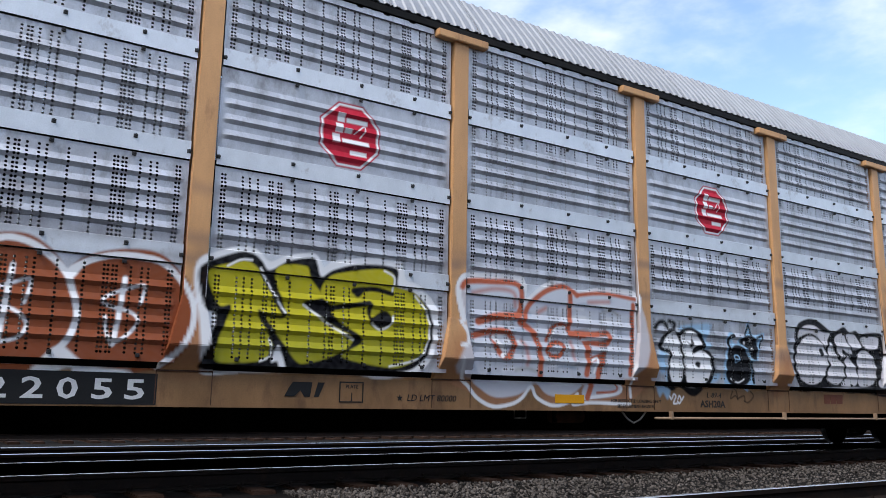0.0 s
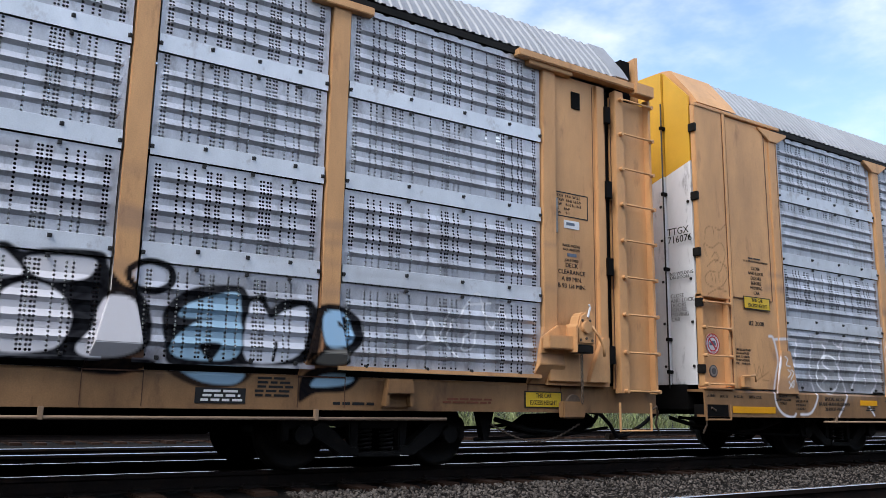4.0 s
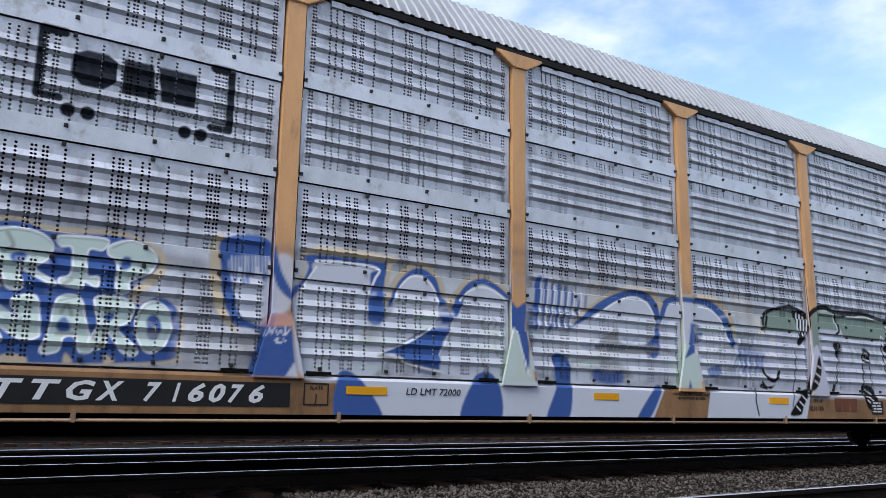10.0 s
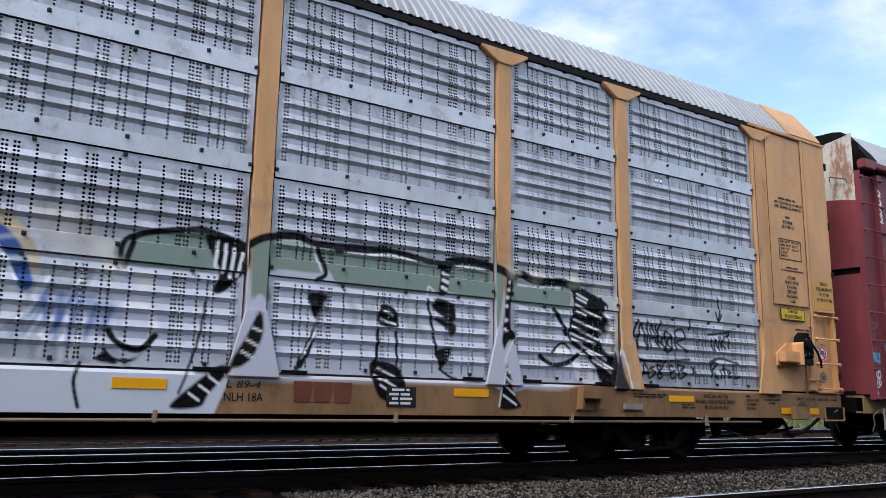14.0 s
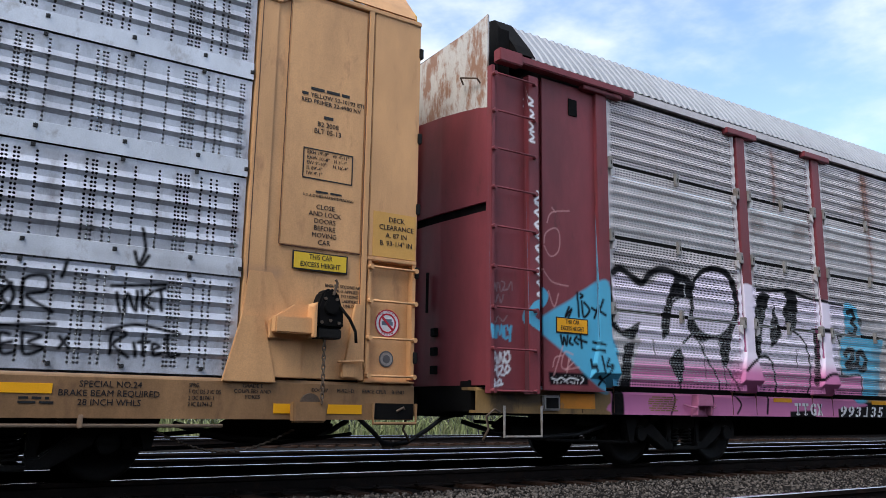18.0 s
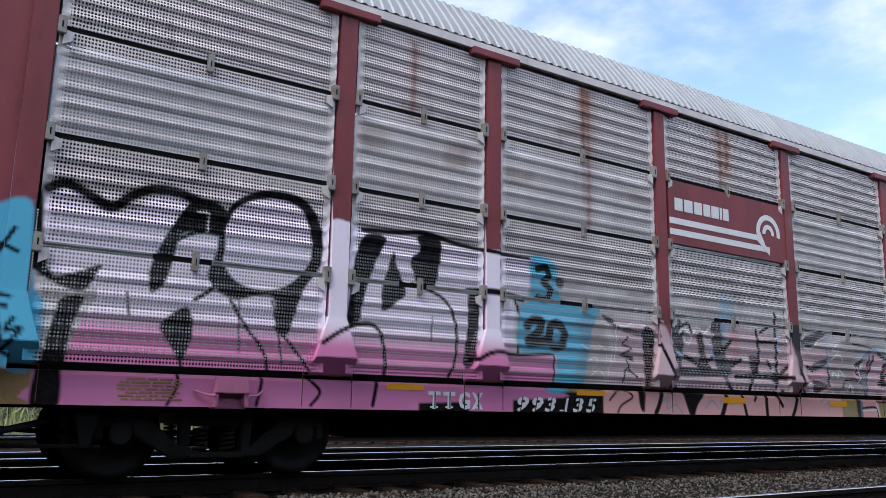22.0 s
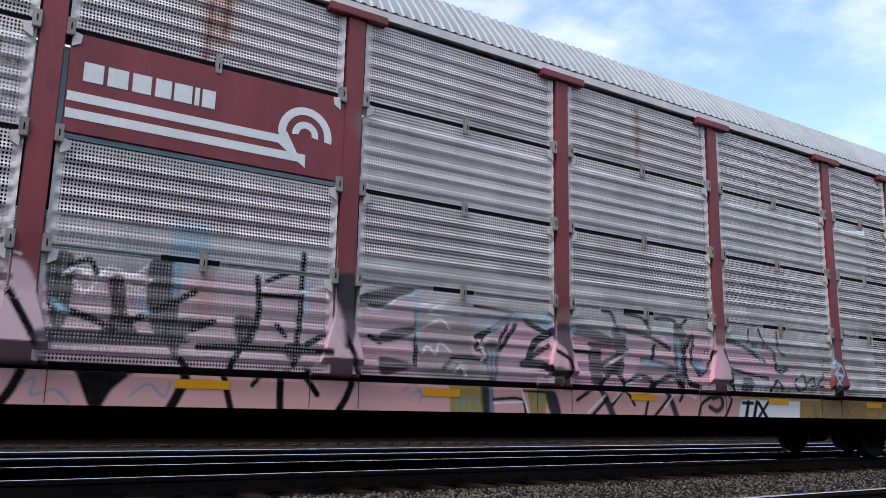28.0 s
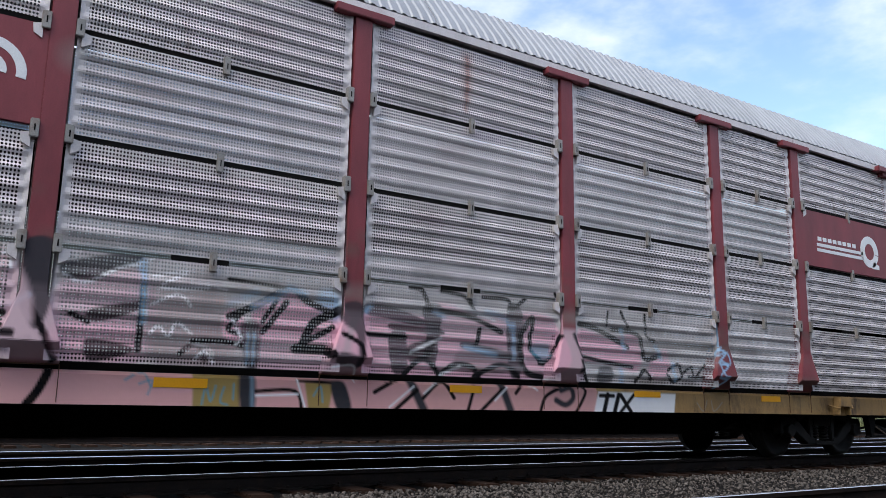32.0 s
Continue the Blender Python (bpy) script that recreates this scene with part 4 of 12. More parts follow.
PAINT1.line(CHALK, 0.022, (3.16, 1.90), (3.28, 1.97), (3.39, 1.98))
PAINT1.fill(SKYBLUE, (10.23, 0.98), (10.21, 1.22), (10.30, 1.50), (10.30, 1.64), (10.39, 1.72), (10.47, 1.68), (10.43, 1.60), (10.52, 1.56), (10.58, 1.65), (10.71, 1.69), (10.79, 1.90), (10.88, 1.72), (10.97, 1.71), (11.17, 1.74), (11.04, 1.54), (10.99, 1.36), (10.86, 1.30), (10.90, 1.03), (10.82, 0.90), (10.70, 1.00), (10.49, 0.95), (10.31, 0.95), cover=0.95)
PAINT1.fill(INK, (10.28, 1.28), (10.34, 1.45), (10.49, 1.54), (10.68, 1.50), (10.80, 1.31), (10.79, 1.08), (10.64, 0.98), (10.39, 0.98), (10.27, 1.09))
PAINT1.fill(INK, (10.58, 1.60), (10.71, 1.68), (10.89, 1.68), (10.97, 1.60), (10.96, 1.37), (10.86, 1.36), (10.78, 1.47), (10.68, 1.53))
PAINT1.line(INK, 0.03, (10.71, 1.69), (10.80, 1.84), (10.86, 1.69), sharp=True)
PAINT1.line(INK, 0.03, (10.96, 1.66), (11.12, 1.71), (11.02, 1.52), sharp=True)
PAINT1.line(INK, 0.055, (10.41, 1.40), (10.34, 1.52), (10.36, 1.63), (10.46, 1.67))
PAINT1.line(INK, 0.05, (10.83, 1.31), (10.87, 1.03))
PAINT1.line(SKYBLUE, 0.018, (10.48, 1.34), (10.54, 1.34), (10.55, 1.39), (10.48, 1.40), (10.45, 1.36), (10.48, 1.30), (10.56, 1.33))
PAINT1.dot(CHALK, 10.81, 1.62, 0.022)
PAINT1.dot(CHALK, 10.69, 1.58, 0.022)
PAINT1.dot(CHALK, 10.83, 1.50, 0.022)
PAINT1.line(CHALK, 0.02, (10.36, 1.07), (10.51, 1.02), (10.65, 1.07))
PAINT1.line(INK, 0.02, (10.49, 0.90), (10.44, 0.80), (10.55, 0.84), (10.60, 0.79), (10.56, 0.94), cover=0.8)
PAINT1.line(INK, 0.02, (10.60, 0.80), (10.74, 0.84), (10.75, 0.76), cover=0.8)
PAINT1.line(INK, 0.02, (10.88, 0.91), (10.95, 0.84), (10.83, 0.75), (10.74, 0.77), cover=0.8)
# letters of the first car
PAINT1.fill(RUST_PALE, (5.91, 0.94), (8.52, 1.01), (8.47, 0.74), (7.79, 0.72), (7.18, 0.68), (6.88, 0.84), (6.57, 0.70), (6.27, 0.67), (6.01, 0.79), cover=0.55)
PAINT1.fill(HAZE, (6.07, 0.95), (6.92, 0.98), (6.83, 0.88), (6.65, 0.78), (6.35, 0.75), (6.15, 0.83), cover=0.9)
PAINT1.fill(HAZE, (6.96, 0.98), (7.67, 1.00), (7.60, 0.87), (7.37, 0.77), (7.12, 0.79), (6.99, 0.88), cover=0.9)
PAINT1.fill(HAZE, (7.78, 0.98), (8.28, 1.00), (8.26, 0.81), (7.68, 0.77), cover=0.9)
PAINT1.fill(HAZE, (5.77, 2.04), (6.66, 2.12), (6.63, 1.77), (6.86, 1.97), (7.20, 2.11), (7.49, 2.05), (8.49, 2.09), (8.48, 1.06), (5.93, 0.96), (5.87, 1.45), cover=0.8, soft=0.02)
PAINT1.line(CHALK, 0.035, (6.40, 1.37), (6.51, 1.39), (6.61, 1.38), cover=0.6, soft=0.02)
PAINT1.line(STEEL_BLUE, 0.035, (7.16, 1.13), (7.29, 1.15), (7.43, 1.13), cover=0.6, soft=0.02)
PAINT1.line(STEEL_BLUE, 0.035, (8.03, 1.54), (8.24, 1.56), (8.45, 1.54), cover=0.6, soft=0.02)
PAINT1.line(CHALK, 0.035, (6.36, 1.66), (6.53, 1.68), (6.70, 1.65), cover=0.6, soft=0.02)
PAINT1.line(CHALK, 0.035, (7.26, 1.82), (7.44, 1.84), (7.61, 1.83), cover=0.6, soft=0.02)
PAINT1.line(ASH, 0.035, (7.54, 1.22), (7.65, 1.24), (7.77, 1.23), cover=0.6, soft=0.02)
PAINT1.line(ASH, 0.035, (7.40, 1.13), (7.53, 1.15), (7.66, 1.15), cover=0.6, soft=0.02)
PAINT1.line(ASH, 0.035, (7.94, 1.83), (8.08, 1.85), (8.21, 1.80), cover=0.6, soft=0.02)
PAINT1.line(CHALK, 0.035, (6.39, 1.05), (6.50, 1.07), (6.62, 1.06), cover=0.6, soft=0.02)
PAINT1.line(ASH, 0.035, (6.78, 1.17), (6.92, 1.19), (7.05, 1.17), cover=0.6, soft=0.02)
PAINT1.line(CHALK, 0.035, (7.12, 1.13), (7.28, 1.15), (7.44, 1.16), cover=0.6, soft=0.02)
PAINT1.line(CHALK, 0.035, (8.03, 1.37), (8.13, 1.39), (8.24, 1.39), cover=0.6, soft=0.02)
PAINT1.line(CHALK, 0.035, (7.36, 1.71), (7.54, 1.73), (7.73, 1.71), cover=0.6, soft=0.02)
PAINT1.line(CHALK, 0.035, (6.18, 1.40), (6.31, 1.42), (6.45, 1.40), cover=0.6, soft=0.02)
PAINT1.line(ASH, 0.035, (7.56, 1.56), (7.66, 1.58), (7.77, 1.55), cover=0.6, soft=0.02)
PAINT1.line(CHALK, 0.035, (7.71, 1.88), (7.88, 1.90), (8.05, 1.85), cover=0.6, soft=0.02)
PAINT1.line(CHALK, 0.035, (7.05, 1.11), (7.15, 1.13), (7.26, 1.09), cover=0.6, soft=0.02)
PAINT1.line(STEEL_BLUE, 0.035, (6.51, 1.74), (6.64, 1.76), (6.78, 1.71), cover=0.6, soft=0.02)
PAINT1.line(CHALK, 0.035, (7.96, 1.69), (8.09, 1.71), (8.21, 1.70), cover=0.6, soft=0.02)
PAINT1.line(ASH, 0.035, (6.57, 1.06), (6.74, 1.08), (6.91, 1.05), cover=0.6, soft=0.02)
PAINT1.line(CHALK, 0.035, (7.72, 1.59), (7.93, 1.61), (8.13, 1.60), cover=0.6, soft=0.02)
PAINT1.line(STEEL_BLUE, 0.035, (7.20, 1.11), (7.33, 1.13), (7.47, 1.11), cover=0.6, soft=0.02)
PAINT1.line(CHALK, 0.035, (7.88, 1.56), (8.01, 1.58), (8.13, 1.55), cover=0.6, soft=0.02)
PAINT1.line(STEEL_BLUE, 0.035, (5.97, 1.43), (6.09, 1.45), (6.22, 1.40), cover=0.6, soft=0.02)
PAINT1.line(CHALK, 0.035, (6.07, 1.28), (6.19, 1.30), (6.30, 1.29), cover=0.6, soft=0.02)
PAINT1.line(CHALK, 0.035, (7.13, 1.63), (7.27, 1.65), (7.41, 1.64), cover=0.6, soft=0.02)
PAINT1.line(CHALK, 0.035, (7.94, 1.73), (8.09, 1.75), (8.24, 1.74), cover=0.6, soft=0.02)
PAINT1.line(CHALK, 0.035, (6.26, 1.63), (6.41, 1.65), (6.56, 1.65), cover=0.6, soft=0.02)
PAINT1.line(STEEL_BLUE, 0.035, (6.51, 1.50), (6.67, 1.52), (6.82, 1.47), cover=0.6, soft=0.02)
PAINT1.line(STEEL_BLUE, 0.035, (6.52, 1.62), (6.68, 1.64), (6.84, 1.60), cover=0.6, soft=0.02)
PAINT1.line(CHALK, 0.035, (7.30, 1.34), (7.39, 1.36), (7.48, 1.35), cover=0.6, soft=0.02)
PAINT1.line(CHALK, 0.035, (7.27, 1.69), (7.46, 1.71), (7.64, 1.72), cover=0.6, soft=0.02)
PAINT1.line(STEEL_BLUE, 0.035, (6.60, 1.30), (6.77, 1.32), (6.94, 1.30), cover=0.6, soft=0.02)
PAINT1.line(STEEL_BLUE, 0.035, (7.51, 1.87), (7.72, 1.89), (7.94, 1.86), cover=0.6, soft=0.02)
PAINT1.line(CHALK, 0.08, (6.63, 1.76), (6.66, 2.10), (6.25, 2.10), (5.87, 2.07), (5.76, 1.99), (5.74, 1.85), (5.81, 1.59))
PAINT1.line(CHALK, 0.05, (5.77, 1.56), (5.86, 1.45), (5.86, 1.33), (5.78, 1.30))
PAINT1.line(CHALK, 0.075, (6.63, 1.75), (6.75, 1.87), (7.00, 2.05), (7.25, 2.11), (7.50, 2.01), (7.95, 2.09), (8.52, 2.08), (8.49, 1.72), (8.44, 1.27), (8.42, 1.06))
PAINT1.line(CHALK, 0.045, (5.81, 1.14), (5.86, 0.96), (5.96, 0.87), (6.09, 0.74), (6.31, 0.65), (6.57, 0.68), (6.72, 0.75), (6.86, 0.88), (6.94, 0.76), (7.18, 0.67), (7.43, 0.71), (7.58, 0.81), (7.50, 0.69), (7.79, 0.71), (8.47, 0.70))
PAINT1.line(CHALK, 0.045, (8.46, 1.01), (8.48, 0.79))
PAINT1.line(CHALK, 0.045, (8.27, 0.97), (8.27, 0.84), (7.67, 0.76))
PAINT1.line(SALMON, 0.07, (5.79, 1.94), (5.87, 2.01), (6.21, 2.04), (6.60, 2.03), (6.64, 1.76), soft=0.014)
PAINT1.line(SALMON, 0.09, (6.04, 1.58), (6.29, 1.65), (6.58, 1.68), (6.63, 1.73), soft=0.014)
PAINT1.line(SALMON, 0.075, (5.97, 1.42), (6.22, 1.48), (6.44, 1.48), (6.54, 1.36), (6.48, 1.22), (6.38, 1.21), (6.30, 1.30), (6.23, 1.41), soft=0.014)
PAINT1.line(SALMON, 0.08, (6.63, 1.61), (6.83, 1.48), (6.93, 1.24), (6.93, 1.01), soft=0.014)
PAINT1.line(SALMON, 0.065, (6.68, 1.61), (6.76, 1.81), (7.01, 2.00), (7.30, 2.08), (7.50, 1.99), soft=0.014)
PAINT1.line(SALMON, 0.075, (7.39, 1.98), (7.39, 1.73), (7.36, 1.57), soft=0.014)
PAINT1.line(SALMON, 0.05, (7.02, 1.42), (7.09, 1.55), (7.23, 1.62), (7.37, 1.58), soft=0.014)
PAINT1.line(SALMON, 0.085, (7.38, 1.52), (7.58, 1.49), (7.70, 1.29), (7.66, 1.05), soft=0.014)
PAINT1.line(SALMON, 0.05, (7.49, 1.99), (7.95, 2.05), (8.49, 2.02), soft=0.014)
PAINT1.line(SALMON, 0.075, (8.46, 1.94), (8.44, 1.49), (8.40, 1.07), soft=0.014)
PAINT1.line(SALMON, 0.075, (7.49, 1.53), (7.76, 1.53), (8.02, 1.55), (7.99, 1.43), (7.65, 1.44), soft=0.014)
PAINT1.line(SALMON, 0.065, (7.66, 1.44), (7.69, 1.23), (7.95, 1.30), soft=0.014)
PAINT1.line(SALMON, 0.09, (7.93, 1.27), (7.85, 1.05), soft=0.014)
PAINT1.line(SALMON, 0.055, (7.03, 1.32), (7.15, 1.40), (7.28, 1.37), (7.24, 1.26), (7.11, 1.24), closed=True)
PAINT1.line(SALMON, 0.08, (7.84, 0.99), (7.74, 0.77))
PAINT1.line(SALMON, 0.03, (8.22, 0.97), (8.22, 0.86), (7.90, 0.83))
PAINT1.line(SALMON, 0.05, (5.95, 1.89), (6.26, 1.96), (6.52, 1.94), (6.56, 1.79), cover=0.6, soft=0.02)
PAINT1.line(SALMON, 0.05, (6.65, 1.39), (6.74, 1.28), (6.74, 1.13), cover=0.6, soft=0.02)
PAINT1.line(SALMON, 0.05, (7.69, 1.92), (8.03, 1.95), cover=0.6, soft=0.02)
PAINT1.line(SALMON, 0.05, (6.90, 1.74), (7.02, 1.80), cover=0.6, soft=0.02)
PAINT1.line(SALMON, 0.05, (7.40, 1.42), (7.46, 1.22), cover=0.6, soft=0.02)
PAINT1.line(CHALK, 0.05, (6.24, 1.41), (6.32, 1.35), (6.41, 1.26), (6.37, 1.21))
PAINT1.line(CHALK, 0.03, (7.07, 1.42), (7.16, 1.56), (7.31, 1.59))
PAINT1.line(CHALK, 0.03, (7.58, 1.46), (7.93, 1.48))
PAINT1.line(CHALK, 0.03, (7.73, 1.21), (7.84, 1.24), (7.78, 1.07))
PAINT1.fill(SKYBLUE, (8.90, 1.35), (9.07, 1.41), (9.06, 1.16), (8.96, 1.10), cover=0.85, soft=0.025)
PAINT1.fill(SKYBLUE, (9.31, 1.70), (9.64, 1.78), (10.00, 1.80), (9.87, 1.58), (9.98, 1.53), (9.82, 1.45), cover=0.85, soft=0.025)
PAINT1.fill(SKYBLUE, (9.82, 1.09), (10.13, 1.14), (10.07, 1.03), (9.85, 0.99), cover=0.85, soft=0.025)
PAINT1.fill(SKYBLUE, (8.95, 1.40), (9.07, 0.97), (9.14, 0.97), cover=0.85, soft=0.025)
PAINT1.fill(SKYBLUE, (8.97, 0.94), (9.17, 0.95), (9.22, 0.89), (9.16, 0.77), (9.08, 0.85), (9.01, 0.80), cover=0.85, soft=0.02)
PAINT1.fill(INK, (8.91, 1.47), (8.97, 1.55), (9.09, 1.64), (9.19, 1.70), (9.29, 1.64), (9.39, 1.70), (9.59, 1.73), (9.77, 1.65), (9.85, 1.52), (9.81, 1.46), (9.95, 1.42), (10.03, 1.26), (10.00, 1.10), (9.92, 0.99), (9.80, 0.90), (9.65, 0.90), (9.47, 0.91), (9.36, 0.97), (9.24, 0.92), (9.14, 0.93), (9.08, 1.02), (9.09, 1.21), (9.11, 1.35), (8.97, 1.39))
PAINT1.fill(INK, (9.17, 0.95), (9.39, 0.96), (9.29, 0.89), (9.22, 0.89))
PAINT1.fill(INK, (9.44, 0.96), (9.89, 0.97), (9.76, 0.84), (9.63, 0.82), (9.50, 0.88))
PAINT1.fill(CHALK, (8.99, 1.47), (9.09, 1.58), (9.20, 1.65), (9.31, 1.58), (9.34, 1.43), (9.38, 1.23), (9.36, 1.04), (9.27, 0.97), (9.16, 1.01), (9.12, 1.17), (9.17, 1.34), (9.14, 1.42), (9.04, 1.43))
PAINT1.fill(CHALK, (9.37, 1.61), (9.57, 1.68), (9.73, 1.59), (9.77, 1.51), (9.61, 1.45), (9.60, 1.38), (9.77, 1.43), (9.91, 1.36), (9.95, 1.23), (9.91, 1.08), (9.77, 0.96), (9.59, 0.95), (9.47, 0.98), (9.43, 1.13), (9.41, 1.33))
PAINT1.fill(INK, (9.47, 1.54), (9.54, 1.51), (9.58, 1.58), (9.61, 1.52), (9.55, 1.46))
PAINT1.fill(INK, (9.63, 1.24), (9.67, 1.28), (9.74, 1.26), (9.70, 1.20), (9.66, 1.20))
PAINT1.line(INK, 0.06, (8.87, 1.68), (8.96, 1.76), (9.06, 1.76), (9.12, 1.67), soft=0.02)
PAINT1.line(INK, 0.06, (9.15, 1.79), (9.25, 1.76), (9.23, 1.70), soft=0.02)
PAINT1.line(INK, 0.05, (9.62, 1.42), (9.69, 1.47), (9.82, 1.48))
PAINT1.line(CHALK, 0.025, (9.25, 0.79), (9.28, 0.84), (9.32, 0.81), (9.27, 0.72), (9.34, 0.72))
PAINT1.line(CHALK, 0.025, (9.36, 0.78), (9.39, 0.82), (9.42, 0.76), (9.38, 0.72), (9.35, 0.75))
PAINT1.line(CHALK, 0.025, (9.20, 0.81), (9.23, 0.77))
PAINT1.line(CHALK, 0.025, (9.44, 0.77), (9.47, 0.81))
PAINT1.fill(INK, (11.83, 1.26), (11.84, 1.52), (11.89, 1.70), (11.92, 1.84), (12.00, 1.95), (12.26, 2.03), (12.50, 2.01), (12.75, 1.90), (12.90, 1.86), (13.18, 1.96), (13.33, 1.89), (13.52, 1.92), (13.65, 1.86), (13.83, 1.90), (14.24, 1.92), (14.31, 1.82), (14.36, 1.74), (14.45, 1.65), (14.60, 1.60), (14.70, 1.42), (14.71, 1.17), (14.55, 1.04), (14.24, 1.02), (13.22, 1.02), (12.10, 0.98), (11.92, 1.05))
PAINT1.fill(INK, (12.03, 0.98), (12.53, 1.00), (12.31, 0.92), (12.11, 0.93))
PAINT1.fill(INK, (13.27, 1.00), (14.71, 1.03), (14.52, 0.89), (14.16, 0.90), (13.67, 0.94), (13.40, 0.93))
PAINT1.fill(BONE, (11.88, 1.36), (11.93, 1.55), (12.06, 1.69), (12.28, 1.77), (12.48, 1.73), (12.64, 1.60), (12.71, 1.44), (12.69, 1.25), (12.55, 1.11), (12.32, 1.04), (12.10, 1.06), (11.95, 1.16))
PAINT1.fill(BONE, (11.98, 1.73), (12.03, 1.85), (12.16, 1.92), (12.39, 1.93), (12.63, 1.85), (12.82, 1.84), (12.76, 1.75), (12.67, 1.62), (12.51, 1.75), (12.31, 1.81), (12.11, 1.77))
PAINT1.fill(BONE, (12.79, 1.69), (12.88, 1.62), (12.98, 1.46), (13.11, 1.38), (13.14, 1.22), (13.05, 1.10), (12.91, 1.05), (12.72, 1.09), (12.65, 1.17), (12.78, 1.36), (12.72, 1.47))
PAINT1.fill(BONE, (12.93, 1.74), (13.12, 1.86), (13.21, 1.84), (13.27, 1.73), (13.41, 1.56), (13.26, 1.56), (13.15, 1.60), (13.09, 1.45))
PAINT1.fill(BONE, (13.15, 1.52), (13.33, 1.45), (13.48, 1.29), (13.46, 1.06), (13.05, 1.04), (13.17, 1.16), (13.19, 1.33))
PAINT1.fill(BONE, (13.27, 1.83), (13.45, 1.88), (13.59, 1.79), (13.67, 1.68), (13.52, 1.62), (13.40, 1.63))
PAINT1.fill(BONE, (13.70, 1.82), (14.19, 1.85), (14.16, 1.69), (13.90, 1.63), (13.73, 1.69))
PAINT1.fill(BONE, (13.53, 1.51), (13.73, 1.62), (13.94, 1.55), (14.06, 1.38), (14.04, 1.20), (13.92, 1.07), (13.54, 1.05), (13.54, 1.29))
PAINT1.fill(BONE, (14.27, 1.45), (14.35, 1.55), (14.53, 1.53), (14.61, 1.35), (14.63, 1.13), (14.47, 1.04), (14.20, 1.03), (14.12, 1.11), (14.23, 1.27))
PAINT1.fill(INK, (12.51, 1.58), (12.58, 1.59), (12.61, 1.53), (12.57, 1.47), (12.51, 1.49))
PAINT1.line(INK, 0.05, (12.72, 1.32), (12.63, 1.19), (12.55, 1.10))
PAINT1.line(INK, 0.04, (13.15, 1.58), (13.20, 1.50), (13.16, 1.44))
PAINT1.line(INK, 0.04, (14.08, 1.55), (14.30, 1.60))
PAINT1.line(INK, 0.06, (14.48, 1.78), (14.64, 1.88), (14.83, 1.84), (14.86, 1.71), (14.72, 1.62), (14.54, 1.65), closed=True)
PAINT1.fill(HAZE, (14.52, 1.77), (14.65, 1.85), (14.79, 1.80), (14.80, 1.72), (14.70, 1.66), (14.57, 1.68))
PAINT1.fill(INK, (14.80, 1.42), (14.91, 1.59), (15.12, 1.70), (15.49, 1.74), (15.58, 1.64), (15.71, 1.68), (15.80, 1.56), (15.93, 1.64), (16.20, 1.65), (16.29, 1.50), (16.22, 1.08), (15.53, 1.01), (14.93, 0.98), (14.84, 1.17))
PAINT1.fill(PALEBLUE, (14.95, 1.46), (15.07, 1.56), (15.45, 1.67), (15.51, 1.46), (15.49, 1.08), (14.99, 1.05), (14.89, 1.17), (15.07, 1.36), (15.25, 1.41), (14.98, 1.41))
PAINT1.fill(HAZE, (15.59, 1.56), (15.70, 1.60), (15.79, 1.46), (15.97, 1.55), (16.18, 1.57), (16.11, 1.13), (15.59, 1.06))
PAINT1.fill(INK, (15.14, 1.18), (15.34, 1.19), (15.25, 1.04))
PAINT1.line(INK, 0.03, (15.87, 1.23), (15.85, 1.07))
PAINT1.fill(INK, (16.25, 1.57), (16.48, 1.64), (16.73, 1.53), (16.79, 1.29), (16.67, 1.16), (16.63, 1.05), (16.22, 1.04), (16.33, 1.23))
PAINT1.fill(SKYBLUE, (16.33, 1.53), (16.55, 1.57), (16.67, 1.39), (16.65, 1.26), (16.37, 1.23))
PAINT1.fill(ASH, (16.37, 1.17), (16.64, 1.18), (16.59, 1.06), (16.29, 1.06))
PAINT1.line(INK, 0.035, (16.49, 1.45), (16.59, 1.40), (16.57, 1.51))
PAINT1.fill(INK, (16.25, 1.00), (16.82, 1.01), (16.79, 0.89), (16.64, 0.79), (16.34, 0.77), (16.16, 0.69))
PAINT1.fill(PALEBLUE, (16.40, 0.95), (16.74, 0.95), (16.66, 0.86), (16.29, 0.83))
PAINT1.fill(INK, (14.89, 0.98), (15.65, 1.00), (15.56, 0.83), (15.19, 0.80), cover=0.9)
PAINT1.fill(PALEBLUE, (15.03, 0.97), (15.58, 0.98), (15.53, 0.84), (15.21, 0.85))
PAINT1.line(CHALK, 0.024, (17.35, 1.62), (17.46, 1.37), (17.60, 1.58), (17.68, 1.37), (17.82, 1.66), cover=0.85)
PAINT1.line(CHALK, 0.024, (17.88, 1.59), (17.79, 1.40), cover=0.85)
PAINT1.line(CHALK, 0.024, (18.03, 1.41), (18.18, 1.47), (18.13, 1.29), (18.00, 1.28), (18.03, 1.41), cover=0.85)
PAINT1.line(CHALK, 0.024, (17.96, 1.63), (18.20, 1.91), (18.31, 1.65), cover=0.85)
PAINT1.line(CHALK, 0.024, (18.08, 1.77), (18.39, 1.81), cover=0.85)
PAINT1.line(CHALK, 0.024, (18.27, 1.73), (18.41, 1.53), (18.54, 1.78), (18.62, 1.54), cover=0.85)
PAINT1.line(CHALK, 0.024, (17.44, 1.26), (17.73, 1.35), (17.94, 1.19), cover=0.85)
PAINT1.line(CHALK, 0.024, (18.36, 1.62), (18.68, 1.61), cover=0.85)
